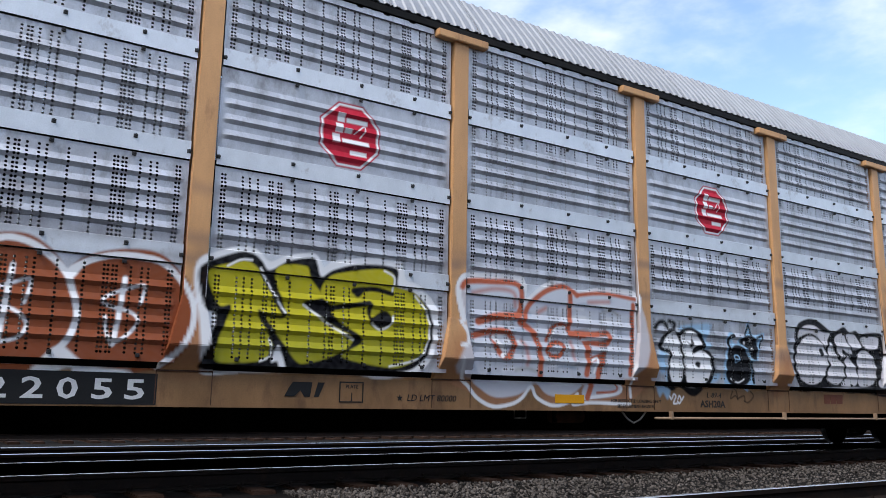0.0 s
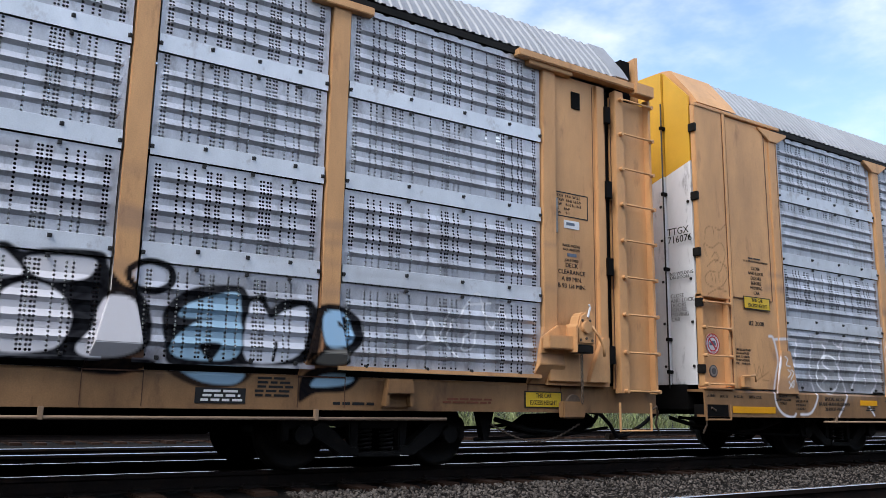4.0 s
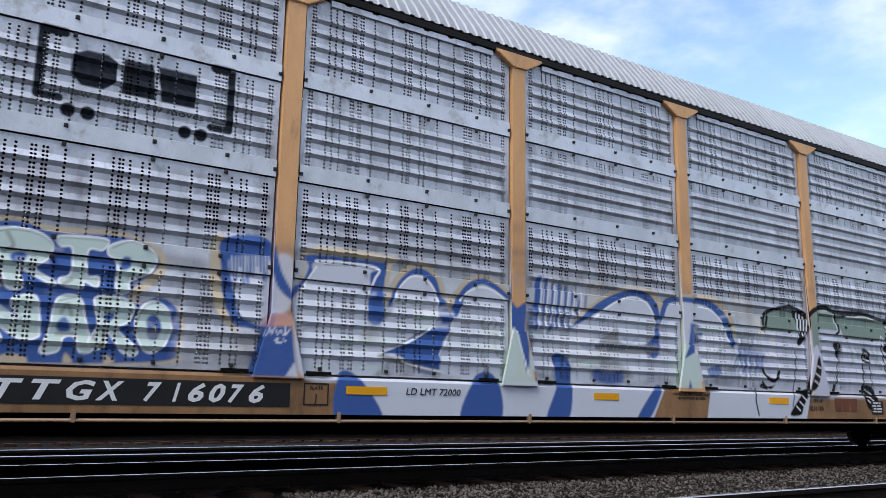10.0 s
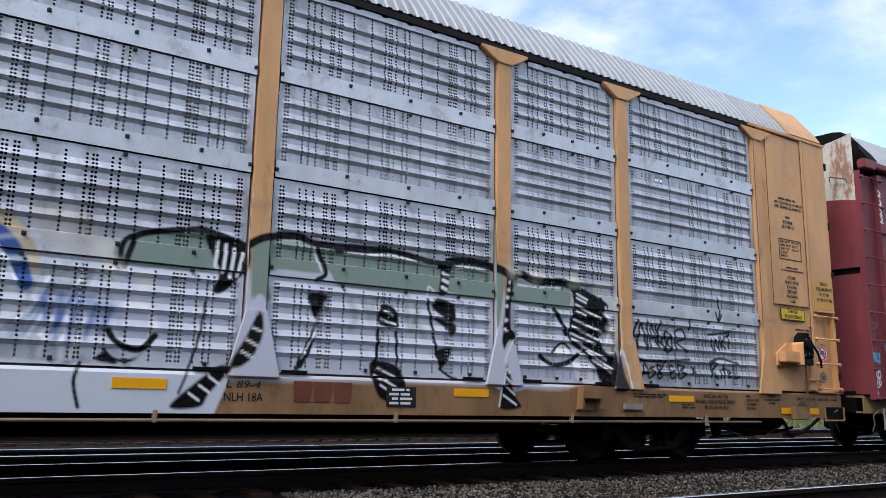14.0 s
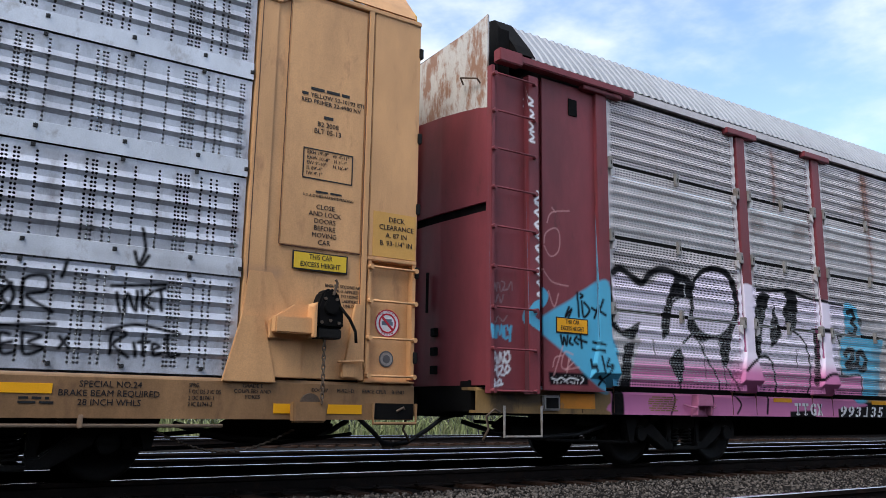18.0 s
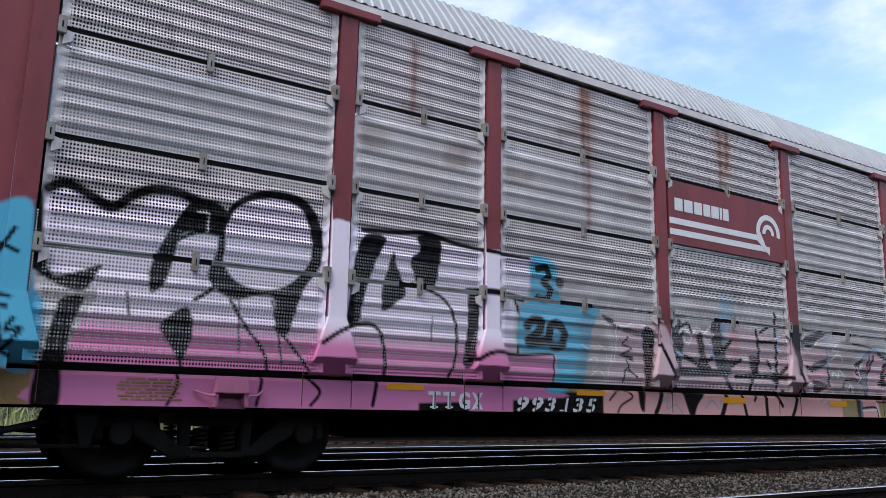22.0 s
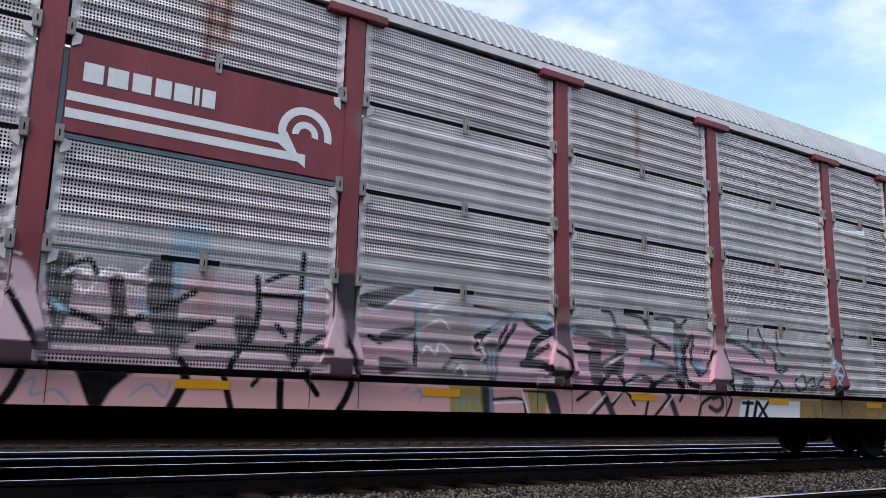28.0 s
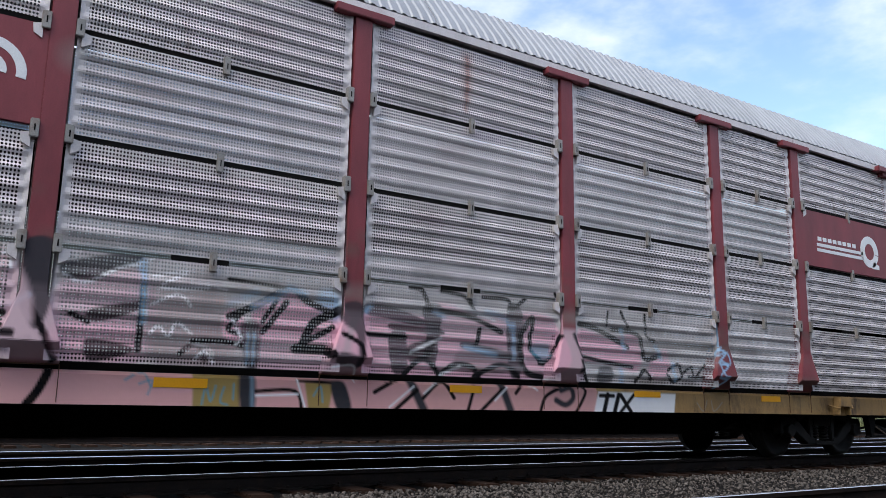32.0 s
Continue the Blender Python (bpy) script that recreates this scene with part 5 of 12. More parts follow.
# memorial letters on the second car
PAINT2.fill(BUFF, (28.73, 2.03), (28.95, 2.12), (29.18, 2.15), (29.43, 2.10), (29.90, 2.13), (30.17, 2.08), (30.34, 1.98), (30.39, 1.85), (30.32, 1.71), (30.15, 1.56), (30.20, 1.53), (30.37, 1.58), (30.54, 1.48), (30.60, 1.30), (30.56, 1.14), (30.46, 1.00), (29.05, 0.96), (28.90, 1.13), (28.72, 1.38), (28.83, 1.46), (28.98, 1.54), (28.99, 1.69), (28.92, 1.83), (28.80, 1.97), soft=0.012)
PAINT2.fill(ROYAL, (28.86, 2.02), (29.09, 2.10), (29.26, 2.10), (29.44, 2.05), (29.90, 2.08), (30.17, 2.05), (30.30, 1.94), (30.31, 1.84), (30.19, 1.71), (30.12, 1.64), (30.09, 1.56), (30.18, 1.51), (30.34, 1.58), (30.49, 1.51), (30.55, 1.32), (30.52, 1.16), (30.40, 1.02), (29.09, 0.97), (28.94, 1.13), (28.75, 1.38), (28.87, 1.45), (29.07, 1.54), (29.11, 1.60), (29.00, 1.79), (28.92, 1.93))
PAINT2.fill(MINT, (28.95, 1.98), (29.14, 2.05), (29.34, 2.03), (29.45, 1.94), (29.43, 1.83), (29.34, 1.73), (29.49, 1.64), (29.47, 1.61), (29.29, 1.70), (29.22, 1.71), (29.26, 1.57), (29.15, 1.56), (29.10, 1.68), (29.01, 1.84), soft=0.008)
PAINT2.line(CHALK, 0.018, (28.95, 1.98), (29.14, 2.05), (29.34, 2.03), (29.45, 1.94), (29.43, 1.83), (29.34, 1.73), (29.49, 1.64), (29.47, 1.61), (29.29, 1.70), (29.22, 1.71), (29.26, 1.57), (29.15, 1.56), (29.10, 1.68), (29.01, 1.84), closed=True, soft=0.006)
PAINT2.line(INK, 0.007, (28.96, 1.97), (29.15, 2.03), (29.35, 2.01), (29.46, 1.92), (29.45, 1.81), cover=0.6)
PAINT2.fill(MINT, (29.49, 2.02), (29.86, 2.04), (29.84, 1.94), (29.73, 1.93), (29.74, 1.72), (29.83, 1.71), (29.82, 1.62), (29.72, 1.66), (29.70, 1.60), (29.54, 1.62), (29.53, 1.67), (29.61, 1.72), (29.60, 1.93), (29.51, 1.94), soft=0.008)
PAINT2.line(CHALK, 0.018, (29.49, 2.02), (29.86, 2.04), (29.84, 1.94), (29.73, 1.93), (29.74, 1.72), (29.83, 1.71), (29.82, 1.62), (29.72, 1.66), (29.70, 1.60), (29.54, 1.62), (29.53, 1.67), (29.61, 1.72), (29.60, 1.93), (29.51, 1.94), closed=True, soft=0.006)
PAINT2.line(INK, 0.007, (29.50, 2.01), (29.87, 2.02), (29.86, 1.93), (29.74, 1.91), (29.75, 1.71), cover=0.6)
PAINT2.fill(MINT, (29.90, 1.99), (30.06, 2.05), (30.23, 2.00), (30.30, 1.90), (30.24, 1.78), (30.09, 1.70), (30.08, 1.60), (29.98, 1.60), (29.97, 1.84), (29.89, 1.91), soft=0.008)
PAINT2.line(CHALK, 0.018, (29.90, 1.99), (30.06, 2.05), (30.23, 2.00), (30.30, 1.90), (30.24, 1.78), (30.09, 1.70), (30.08, 1.60), (29.98, 1.60), (29.97, 1.84), (29.89, 1.91), closed=True, soft=0.006)
PAINT2.line(INK, 0.007, (29.92, 1.97), (30.07, 2.04), (30.24, 1.98), (30.32, 1.88), (30.26, 1.77), cover=0.6)
PAINT2.fill(MINT, (28.87, 1.39), (29.00, 1.49), (29.08, 1.43), (29.26, 1.32), (29.19, 1.44), (29.23, 1.49), (29.37, 1.50), (29.42, 1.23), (29.40, 1.17), (29.29, 1.15), (29.11, 1.25), (29.15, 1.14), (29.08, 1.11), (28.99, 1.23), soft=0.008)
PAINT2.line(CHALK, 0.018, (28.87, 1.39), (29.00, 1.49), (29.08, 1.43), (29.26, 1.32), (29.19, 1.44), (29.23, 1.49), (29.37, 1.50), (29.42, 1.23), (29.40, 1.17), (29.29, 1.15), (29.11, 1.25), (29.15, 1.14), (29.08, 1.11), (28.99, 1.23), closed=True, soft=0.006)
PAINT2.line(INK, 0.007, (28.88, 1.38), (29.02, 1.47), (29.09, 1.42), (29.27, 1.31), (29.21, 1.43), cover=0.6)
PAINT2.fill(MINT, (29.53, 1.50), (29.70, 1.52), (29.77, 1.30), (29.84, 1.10), (29.74, 1.07), (29.69, 1.19), (29.60, 1.18), (29.57, 1.07), (29.44, 1.06), (29.49, 1.24), soft=0.008)
PAINT2.line(CHALK, 0.018, (29.53, 1.50), (29.70, 1.52), (29.77, 1.30), (29.84, 1.10), (29.74, 1.07), (29.69, 1.19), (29.60, 1.18), (29.57, 1.07), (29.44, 1.06), (29.49, 1.24), closed=True, soft=0.006)
PAINT2.line(INK, 0.007, (29.54, 1.48), (29.71, 1.51), (29.79, 1.29), (29.85, 1.09), (29.75, 1.06), cover=0.6)
PAINT2.fill(MINT, (29.82, 1.53), (30.04, 1.55), (30.14, 1.48), (30.11, 1.35), (30.02, 1.28), (30.19, 1.12), (30.17, 1.06), (30.07, 1.09), (29.95, 1.24), (29.93, 1.13), (29.87, 1.10), (29.79, 1.15), (29.86, 1.31), soft=0.008)
PAINT2.line(CHALK, 0.018, (29.82, 1.53), (30.04, 1.55), (30.14, 1.48), (30.11, 1.35), (30.02, 1.28), (30.19, 1.12), (30.17, 1.06), (30.07, 1.09), (29.95, 1.24), (29.93, 1.13), (29.87, 1.10), (29.79, 1.15), (29.86, 1.31), closed=True, soft=0.006)
PAINT2.line(INK, 0.007, (29.83, 1.52), (30.05, 1.53), (30.15, 1.47), (30.12, 1.33), (30.03, 1.26), cover=0.6)
PAINT2.fill(MINT, (30.16, 1.33), (30.21, 1.49), (30.31, 1.54), (30.42, 1.48), (30.47, 1.32), (30.42, 1.16), (30.31, 1.09), (30.22, 1.15), soft=0.008)
PAINT2.line(CHALK, 0.018, (30.16, 1.33), (30.21, 1.49), (30.31, 1.54), (30.42, 1.48), (30.47, 1.32), (30.42, 1.16), (30.31, 1.09), (30.22, 1.15), closed=True, soft=0.006)
PAINT2.line(INK, 0.007, (30.17, 1.31), (30.22, 1.47), (30.33, 1.52), (30.43, 1.46), (30.49, 1.30), cover=0.6)
PAINT2.fill(ROYAL, (29.15, 1.83), (29.23, 1.86), (29.27, 1.83), (29.24, 1.77), (29.17, 1.77), soft=0.012)
PAINT2.fill(ROYAL, (30.01, 1.89), (30.07, 1.90), (30.08, 1.82), (30.01, 1.79), soft=0.012)
PAINT2.fill(ROYAL, (29.54, 1.29), (29.60, 1.35), (29.65, 1.25), (29.57, 1.23), soft=0.012)
PAINT2.fill(ROYAL, (29.91, 1.39), (29.98, 1.42), (29.98, 1.37), (29.93, 1.33), soft=0.012)
PAINT2.fill(ROYAL, (30.26, 1.38), (30.33, 1.42), (30.38, 1.34), (30.36, 1.22), (30.28, 1.22), soft=0.012)
PAINT2.line(ASH, 0.03, (29.11, 2.00), (29.16, 1.90), (29.10, 1.85), cover=0.7, soft=0.012)
PAINT2.line(ASH, 0.03, (29.57, 1.39), (29.61, 1.46), (29.65, 1.37), cover=0.7, soft=0.012)
PAINT2.line(ASH, 0.03, (29.55, 1.21), (29.67, 1.22), cover=0.7, soft=0.012)
PAINT2.line(ASH, 0.03, (29.83, 1.20), (29.90, 1.13), (29.92, 1.24), cover=0.7, soft=0.012)
PAINT2.line(ASH, 0.03, (30.28, 1.35), (30.34, 1.28), (30.29, 1.24), cover=0.7, soft=0.012)
PAINT2.line(ASH, 0.03, (29.62, 1.67), (29.56, 1.62), cover=0.7, soft=0.012)
PAINT2.fill(BUFF, (29.14, 0.97), (29.19, 1.03), (29.33, 1.02), (29.34, 0.96), soft=0.012)
PAINT2.fill(BUFF, (29.62, 0.98), (29.63, 1.06), (29.69, 0.99), soft=0.012)
PAINT2.fill(BUFF, (29.94, 1.06), (30.02, 1.01), (29.94, 0.98), soft=0.012)
PAINT2.line(BONE, 0.03, (30.16, 1.26), (30.27, 1.27), (30.39, 1.25), cover=0.35, soft=0.02)
PAINT2.line(STEEL_BLUE, 0.03, (29.17, 1.31), (29.26, 1.31), (29.34, 1.29), cover=0.35, soft=0.02)
PAINT2.line(STEEL_BLUE, 0.03, (29.01, 1.40), (29.10, 1.39), (29.26, 1.39), cover=0.35, soft=0.02)
PAINT2.line(STEEL_BLUE, 0.03, (30.01, 1.61), (30.12, 1.60), (30.25, 1.60), cover=0.35, soft=0.02)
PAINT2.line(BONE, 0.03, (29.24, 1.91), (29.33, 1.91), (29.52, 1.91), cover=0.35, soft=0.02)
PAINT2.line(CHALK, 0.03, (30.07, 1.68), (30.18, 1.69), (30.26, 1.67), cover=0.35, soft=0.02)
PAINT2.line(BONE, 0.03, (29.20, 1.80), (29.30, 1.80), (29.42, 1.79), cover=0.35, soft=0.02)
PAINT2.line(BONE, 0.03, (30.21, 1.49), (30.32, 1.47), (30.45, 1.47), cover=0.35, soft=0.02)
PAINT2.line(STEEL_BLUE, 0.03, (29.44, 1.55), (29.54, 1.53), (29.65, 1.54), cover=0.35, soft=0.02)
PAINT2.line(BONE, 0.03, (30.20, 1.25), (30.31, 1.23), (30.43, 1.24), cover=0.35, soft=0.02)
PAINT2.line(BONE, 0.03, (29.86, 1.48), (29.96, 1.47), (30.17, 1.47), cover=0.35, soft=0.02)
PAINT2.line(STEEL_BLUE, 0.03, (29.57, 1.32), (29.67, 1.31), (29.79, 1.30), cover=0.35, soft=0.02)
PAINT2.line(BONE, 0.025, (30.59, 1.75), (30.57, 1.67), (30.53, 1.56), cover=0.4, soft=0.03)
PAINT2.line(BONE, 0.025, (30.57, 1.57), (30.55, 1.48), (30.51, 1.38), cover=0.4, soft=0.03)
PAINT2.line(BONE, 0.025, (30.53, 1.48), (30.51, 1.39), (30.47, 1.29), cover=0.4, soft=0.03)
PAINT2.line(BONE, 0.025, (30.62, 1.35), (30.60, 1.26), (30.56, 1.17), cover=0.4, soft=0.03)
PAINT2.line(BONE, 0.025, (30.61, 1.30), (30.58, 1.21), (30.55, 1.11), cover=0.4, soft=0.03)
PAINT2.line(BONE, 0.025, (30.56, 1.38), (30.54, 1.30), (30.51, 1.20), cover=0.4, soft=0.03)
PAINT2.line(BONE, 0.025, (30.52, 1.79), (30.49, 1.70), (30.46, 1.60), cover=0.4, soft=0.03)
PAINT2.fill(HAZE, (32.11, 0.97), (36.81, 0.97), (36.55, 0.54), (32.09, 0.52), sharp=True)
PAINT2.fill(HAZE, (37.70, 1.01), (39.74, 0.95), (39.48, 0.51), (37.59, 0.54), sharp=True)
# blue-edged letters on the second car
PAINT2.fill(ASH, (31.53, 2.11), (31.61, 2.19), (32.71, 2.30), (33.91, 2.27), (34.21, 2.22), (34.22, 2.05), (31.57, 1.76), cover=0.28, soft=0.08)
PAINT2.fill(ASH, (34.49, 2.31), (35.48, 2.38), (37.09, 2.36), (37.08, 2.02), (34.51, 1.91), cover=0.22, soft=0.08)
PAINT2.fill(BUFF, (30.78, 2.18), (30.90, 2.18), (30.89, 1.87), (30.93, 1.65), (31.04, 1.38), (31.06, 1.30), (30.90, 1.45), (30.81, 1.64), (30.77, 1.86), soft=0.012)
PAINT2.fill(ROYAL, (30.89, 2.18), (31.37, 2.18), (31.40, 1.40), (31.15, 1.37), (31.02, 1.41), (30.92, 1.62), (30.88, 1.87))
PAINT2.fill(HAZE, (30.96, 2.00), (31.36, 2.00), (31.35, 1.44), (31.17, 1.43), (31.08, 1.49), (31.01, 1.71), soft=0.015)
PAINT2.line(ROYAL, 0.035, (30.96, 2.05), (30.97, 1.82), cover=0.8, soft=0.012)
PAINT2.line(CHALK, 0.016, (30.97, 2.02), (30.99, 1.81), cover=0.7, soft=0.008)
PAINT2.line(ROYAL, 0.035, (30.99, 2.05), (31.01, 1.80), cover=0.8, soft=0.012)
PAINT2.line(CHALK, 0.016, (31.01, 2.02), (31.02, 1.78), cover=0.7, soft=0.008)
PAINT2.line(ROYAL, 0.035, (31.02, 2.06), (31.04, 1.81), cover=0.8, soft=0.012)
PAINT2.line(CHALK, 0.016, (31.04, 2.02), (31.05, 1.79), cover=0.7, soft=0.008)
PAINT2.line(ROYAL, 0.035, (31.05, 2.06), (31.06, 1.94), cover=0.8, soft=0.012)
PAINT2.line(CHALK, 0.016, (31.07, 2.03), (31.08, 1.85), cover=0.7, soft=0.008)
PAINT2.line(ROYAL, 0.035, (31.08, 2.06), (31.10, 1.78), cover=0.8, soft=0.012)
PAINT2.line(CHALK, 0.016, (31.10, 2.03), (31.11, 1.83), cover=0.7, soft=0.008)
PAINT2.line(ROYAL, 0.035, (31.12, 2.07), (31.14, 1.79), cover=0.8, soft=0.012)
PAINT2.line(CHALK, 0.016, (31.13, 2.03), (31.14, 1.90), cover=0.7, soft=0.008)
PAINT2.line(ROYAL, 0.035, (31.15, 2.07), (31.16, 1.87), cover=0.8, soft=0.012)
PAINT2.line(CHALK, 0.016, (31.17, 2.04), (31.18, 1.89), cover=0.7, soft=0.008)
PAINT2.line(ROYAL, 0.035, (31.18, 2.07), (31.20, 1.86), cover=0.8, soft=0.012)
PAINT2.line(CHALK, 0.016, (31.20, 2.04), (31.21, 1.85), cover=0.7, soft=0.008)
PAINT2.line(ROYAL, 0.035, (31.22, 2.08), (31.23, 1.96), cover=0.8, soft=0.012)
PAINT2.line(CHALK, 0.016, (31.23, 2.04), (31.24, 1.90), cover=0.7, soft=0.008)
PAINT2.line(ROYAL, 0.035, (31.25, 2.08), (31.26, 1.91), cover=0.8, soft=0.012)
PAINT2.line(CHALK, 0.016, (31.27, 2.05), (31.28, 1.81), cover=0.7, soft=0.008)
PAINT2.line(ROYAL, 0.035, (31.28, 2.08), (31.30, 1.83), cover=0.8, soft=0.012)
PAINT2.line(CHALK, 0.016, (31.30, 2.05), (31.31, 1.91), cover=0.7, soft=0.008)
PAINT2.line(ROYAL, 0.035, (31.32, 2.09), (31.33, 1.82), cover=0.8, soft=0.012)
PAINT2.line(CHALK, 0.016, (31.33, 2.05), (31.34, 1.91), cover=0.7, soft=0.008)
PAINT2.fill(ASH, (31.00, 1.29), (31.18, 1.33), (31.35, 1.34), (31.32, 1.06), (31.15, 1.05), cover=0.5, soft=0.05)
PAINT2.fill(BONE, (30.55, 1.30), (30.90, 1.37), (31.09, 1.22), (31.10, 1.05), (30.57, 1.00), cover=0.35, soft=0.06)
PAINT2.fill(BUFF, (31.65, 1.84), (31.70, 2.02), (31.71, 2.17), (32.00, 2.23), (32.72, 2.20), (32.70, 2.12), (32.65, 1.93), (32.59, 1.88), (32.54, 2.07), (31.77, 2.06), (31.73, 1.88), (31.66, 1.75), soft=0.014)
PAINT2.fill(HAZE, (31.66, 1.73), (31.82, 2.01), (32.52, 2.02), (32.46, 1.42), (32.30, 0.95), (31.69, 0.95), (31.61, 1.54), soft=0.02, cover=0.95)
PAINT2.fill(ROYAL, (31.77, 2.13), (32.63, 2.14), (32.64, 2.12), (32.60, 1.88), (32.61, 1.53), (32.44, 1.51), (32.44, 1.86), (32.44, 2.01), (32.52, 2.06), (31.84, 2.06), (31.79, 1.93), (31.65, 1.75), (31.60, 1.69), (31.59, 1.77), (31.69, 1.86), (31.75, 2.00))
PAINT2.line(CHALK, 0.028, (31.83, 2.07), (32.12, 2.09), (32.52, 2.07), (32.49, 1.95), (32.43, 1.81), soft=0.006)
PAINT2.line(CHALK, 0.022, (31.83, 2.01), (31.75, 1.88), (31.66, 1.70), soft=0.006)
PAINT2.line(INK, 0.01, (31.92, 2.04), (32.24, 2.06), (32.48, 2.05), cover=0.7)
PAINT2.fill(BUFF, (32.63, 1.70), (32.69, 1.94), (32.87, 2.13), (33.05, 2.19), (33.21, 2.14), (33.33, 1.98), (33.39, 1.80), (33.32, 1.79), (33.25, 1.97), (33.05, 2.08), (32.88, 2.02), (32.74, 1.81), soft=0.014)
PAINT2.fill(HAZE, (32.71, 1.63), (32.77, 1.85), (32.90, 2.01), (33.08, 2.05), (33.23, 1.92), (33.29, 1.74), (33.25, 1.55), (32.88, 1.30), (32.52, 0.98), (32.32, 0.97), (32.49, 1.37), soft=0.02, cover=0.95)
PAINT2.fill(ROYAL, (32.67, 1.73), (32.78, 1.96), (32.95, 2.10), (33.10, 2.12), (33.24, 2.03), (33.32, 1.85), (33.48, 1.70), (33.44, 1.49), (33.32, 1.27), (33.31, 1.02), (33.05, 1.03), (32.79, 1.19), (32.61, 1.20), (32.98, 1.39), (33.23, 1.55), (33.28, 1.71), (33.21, 1.92), (33.08, 2.03), (32.93, 2.02), (32.79, 1.87), (32.70, 1.69))
PAINT2.line(CHALK, 0.026, (32.73, 1.74), (32.80, 1.90), (32.93, 2.02), (33.09, 2.02), (33.21, 1.92), (33.28, 1.75), (33.22, 1.53), (32.98, 1.36), (32.61, 1.21), soft=0.006)
PAINT2.line(ASH, 0.05, (32.58, 1.17), (32.80, 1.13), (33.05, 1.07), (33.31, 1.02), soft=0.02)
PAINT2.line(CHALK, 0.018, (32.85, 1.12), (33.10, 1.07), (33.47, 1.02))
PAINT2.fill(BUFF, (33.39, 1.80), (33.50, 1.93), (33.68, 2.09), (33.92, 2.14), (34.16, 2.05), (34.26, 1.94), (34.16, 1.96), (33.92, 2.06), (33.72, 2.02), (33.56, 1.87), (33.48, 1.70), (33.42, 1.70), soft=0.014)
PAINT2.fill(HAZE, (33.51, 1.71), (33.64, 1.92), (33.84, 1.98), (34.07, 1.98), (34.23, 1.85), (34.27, 1.02), (33.37, 1.02), (33.45, 1.38), soft=0.02, cover=0.95)
PAINT2.fill(ROYAL, (33.48, 1.78), (33.63, 1.99), (33.80, 2.08), (33.98, 2.08), (34.24, 1.93), (34.24, 1.88), (33.98, 2.00), (33.83, 2.02), (33.67, 1.92), (33.55, 1.66), (33.47, 1.65))
PAINT2.line(CHALK, 0.026, (33.57, 1.82), (33.68, 1.93), (33.84, 1.99), (33.98, 1.98), (34.12, 1.92), (34.23, 1.84), soft=0.006)
PAINT2.line(CHALK, 0.016, (33.48, 1.57), (33.40, 1.38), (33.31, 1.21), cover=0.8)
PAINT2.line(ASH, 0.025, (34.00, 1.62), (33.96, 1.54), (34.08, 1.46), cover=0.7, soft=0.012)
PAINT2.line(ASH, 0.025, (33.91, 1.56), (33.96, 1.48), (33.99, 1.40), cover=0.7, soft=0.012)
PAINT2.line(ASH, 0.025, (33.95, 1.11), (33.96, 1.04), (34.01, 0.96), cover=0.7, soft=0.012)
PAINT2.line(ASH, 0.025, (33.93, 1.13), (33.95, 1.05), (34.02, 0.97), cover=0.7, soft=0.012)
PAINT2.line(ASH, 0.025, (34.07, 1.52), (34.06, 1.44), (34.07, 1.35), cover=0.7, soft=0.012)
PAINT2.line(ASH, 0.025, (33.89, 1.64), (33.87, 1.57), (33.94, 1.48), cover=0.7, soft=0.012)
PAINT2.line(ASH, 0.025, (33.88, 1.28), (33.87, 1.20), (33.89, 1.12), cover=0.7, soft=0.012)
PAINT2.line(ASH, 0.025, (34.06, 1.41), (34.05, 1.33), (34.10, 1.24), cover=0.7, soft=0.012)
PAINT2.line(ASH, 0.025, (34.02, 1.66), (34.07, 1.59), (34.01, 1.49), cover=0.7, soft=0.012)
PAINT2.fill(ROYAL, (34.66, 2.17), (34.79, 2.17), (35.35, 1.99), (35.23, 1.65), (35.01, 1.60), (34.68, 1.58), (34.55, 1.40), (34.55, 1.80), (34.63, 1.92), cover=0.6, soft=0.03)
PAINT2.fill(ROYAL, (34.66, 2.17), (34.78, 2.17), (34.74, 1.87), (34.62, 1.80), soft=0.012)
PAINT2.line(ROYAL, 0.045, (34.72, 2.12), (34.69, 1.91), (34.66, 1.58), cover=0.8, soft=0.01)
PAINT2.line(CHALK, 0.03, (34.75, 2.18), (34.72, 1.91), (34.69, 1.59), cover=0.8, soft=0.01)
PAINT2.line(HAZE, 0.03, (34.78, 2.14), (34.76, 1.90), (34.72, 1.64), cover=0.8, soft=0.01)
PAINT2.line(ROYAL, 0.045, (34.81, 2.17), (34.79, 1.90), (34.75, 1.79), cover=0.8, soft=0.01)
PAINT2.line(CHALK, 0.03, (34.85, 2.15), (34.82, 1.89), (34.79, 1.52), cover=0.8, soft=0.01)
PAINT2.line(HAZE, 0.03, (34.88, 2.14), (34.86, 1.88), (34.82, 1.57), cover=0.8, soft=0.01)
PAINT2.line(ROYAL, 0.045, (34.92, 2.06), (34.89, 1.88), (34.86, 1.51), cover=0.8, soft=0.01)
PAINT2.line(CHALK, 0.03, (34.95, 2.11), (34.92, 1.87), (34.88, 1.67), cover=0.8, soft=0.01)
PAINT2.line(HAZE, 0.03, (34.98, 2.09), (34.96, 1.86), (34.92, 1.55), cover=0.8, soft=0.01)
PAINT2.line(ROYAL, 0.045, (35.02, 2.13), (34.99, 1.86), (34.96, 1.55), cover=0.8, soft=0.01)
PAINT2.line(CHALK, 0.03, (35.05, 2.05), (35.03, 1.85), (34.99, 1.51), cover=0.8, soft=0.01)
PAINT2.line(HAZE, 0.03, (35.09, 2.12), (35.06, 1.84), (35.02, 1.47), cover=0.8, soft=0.01)
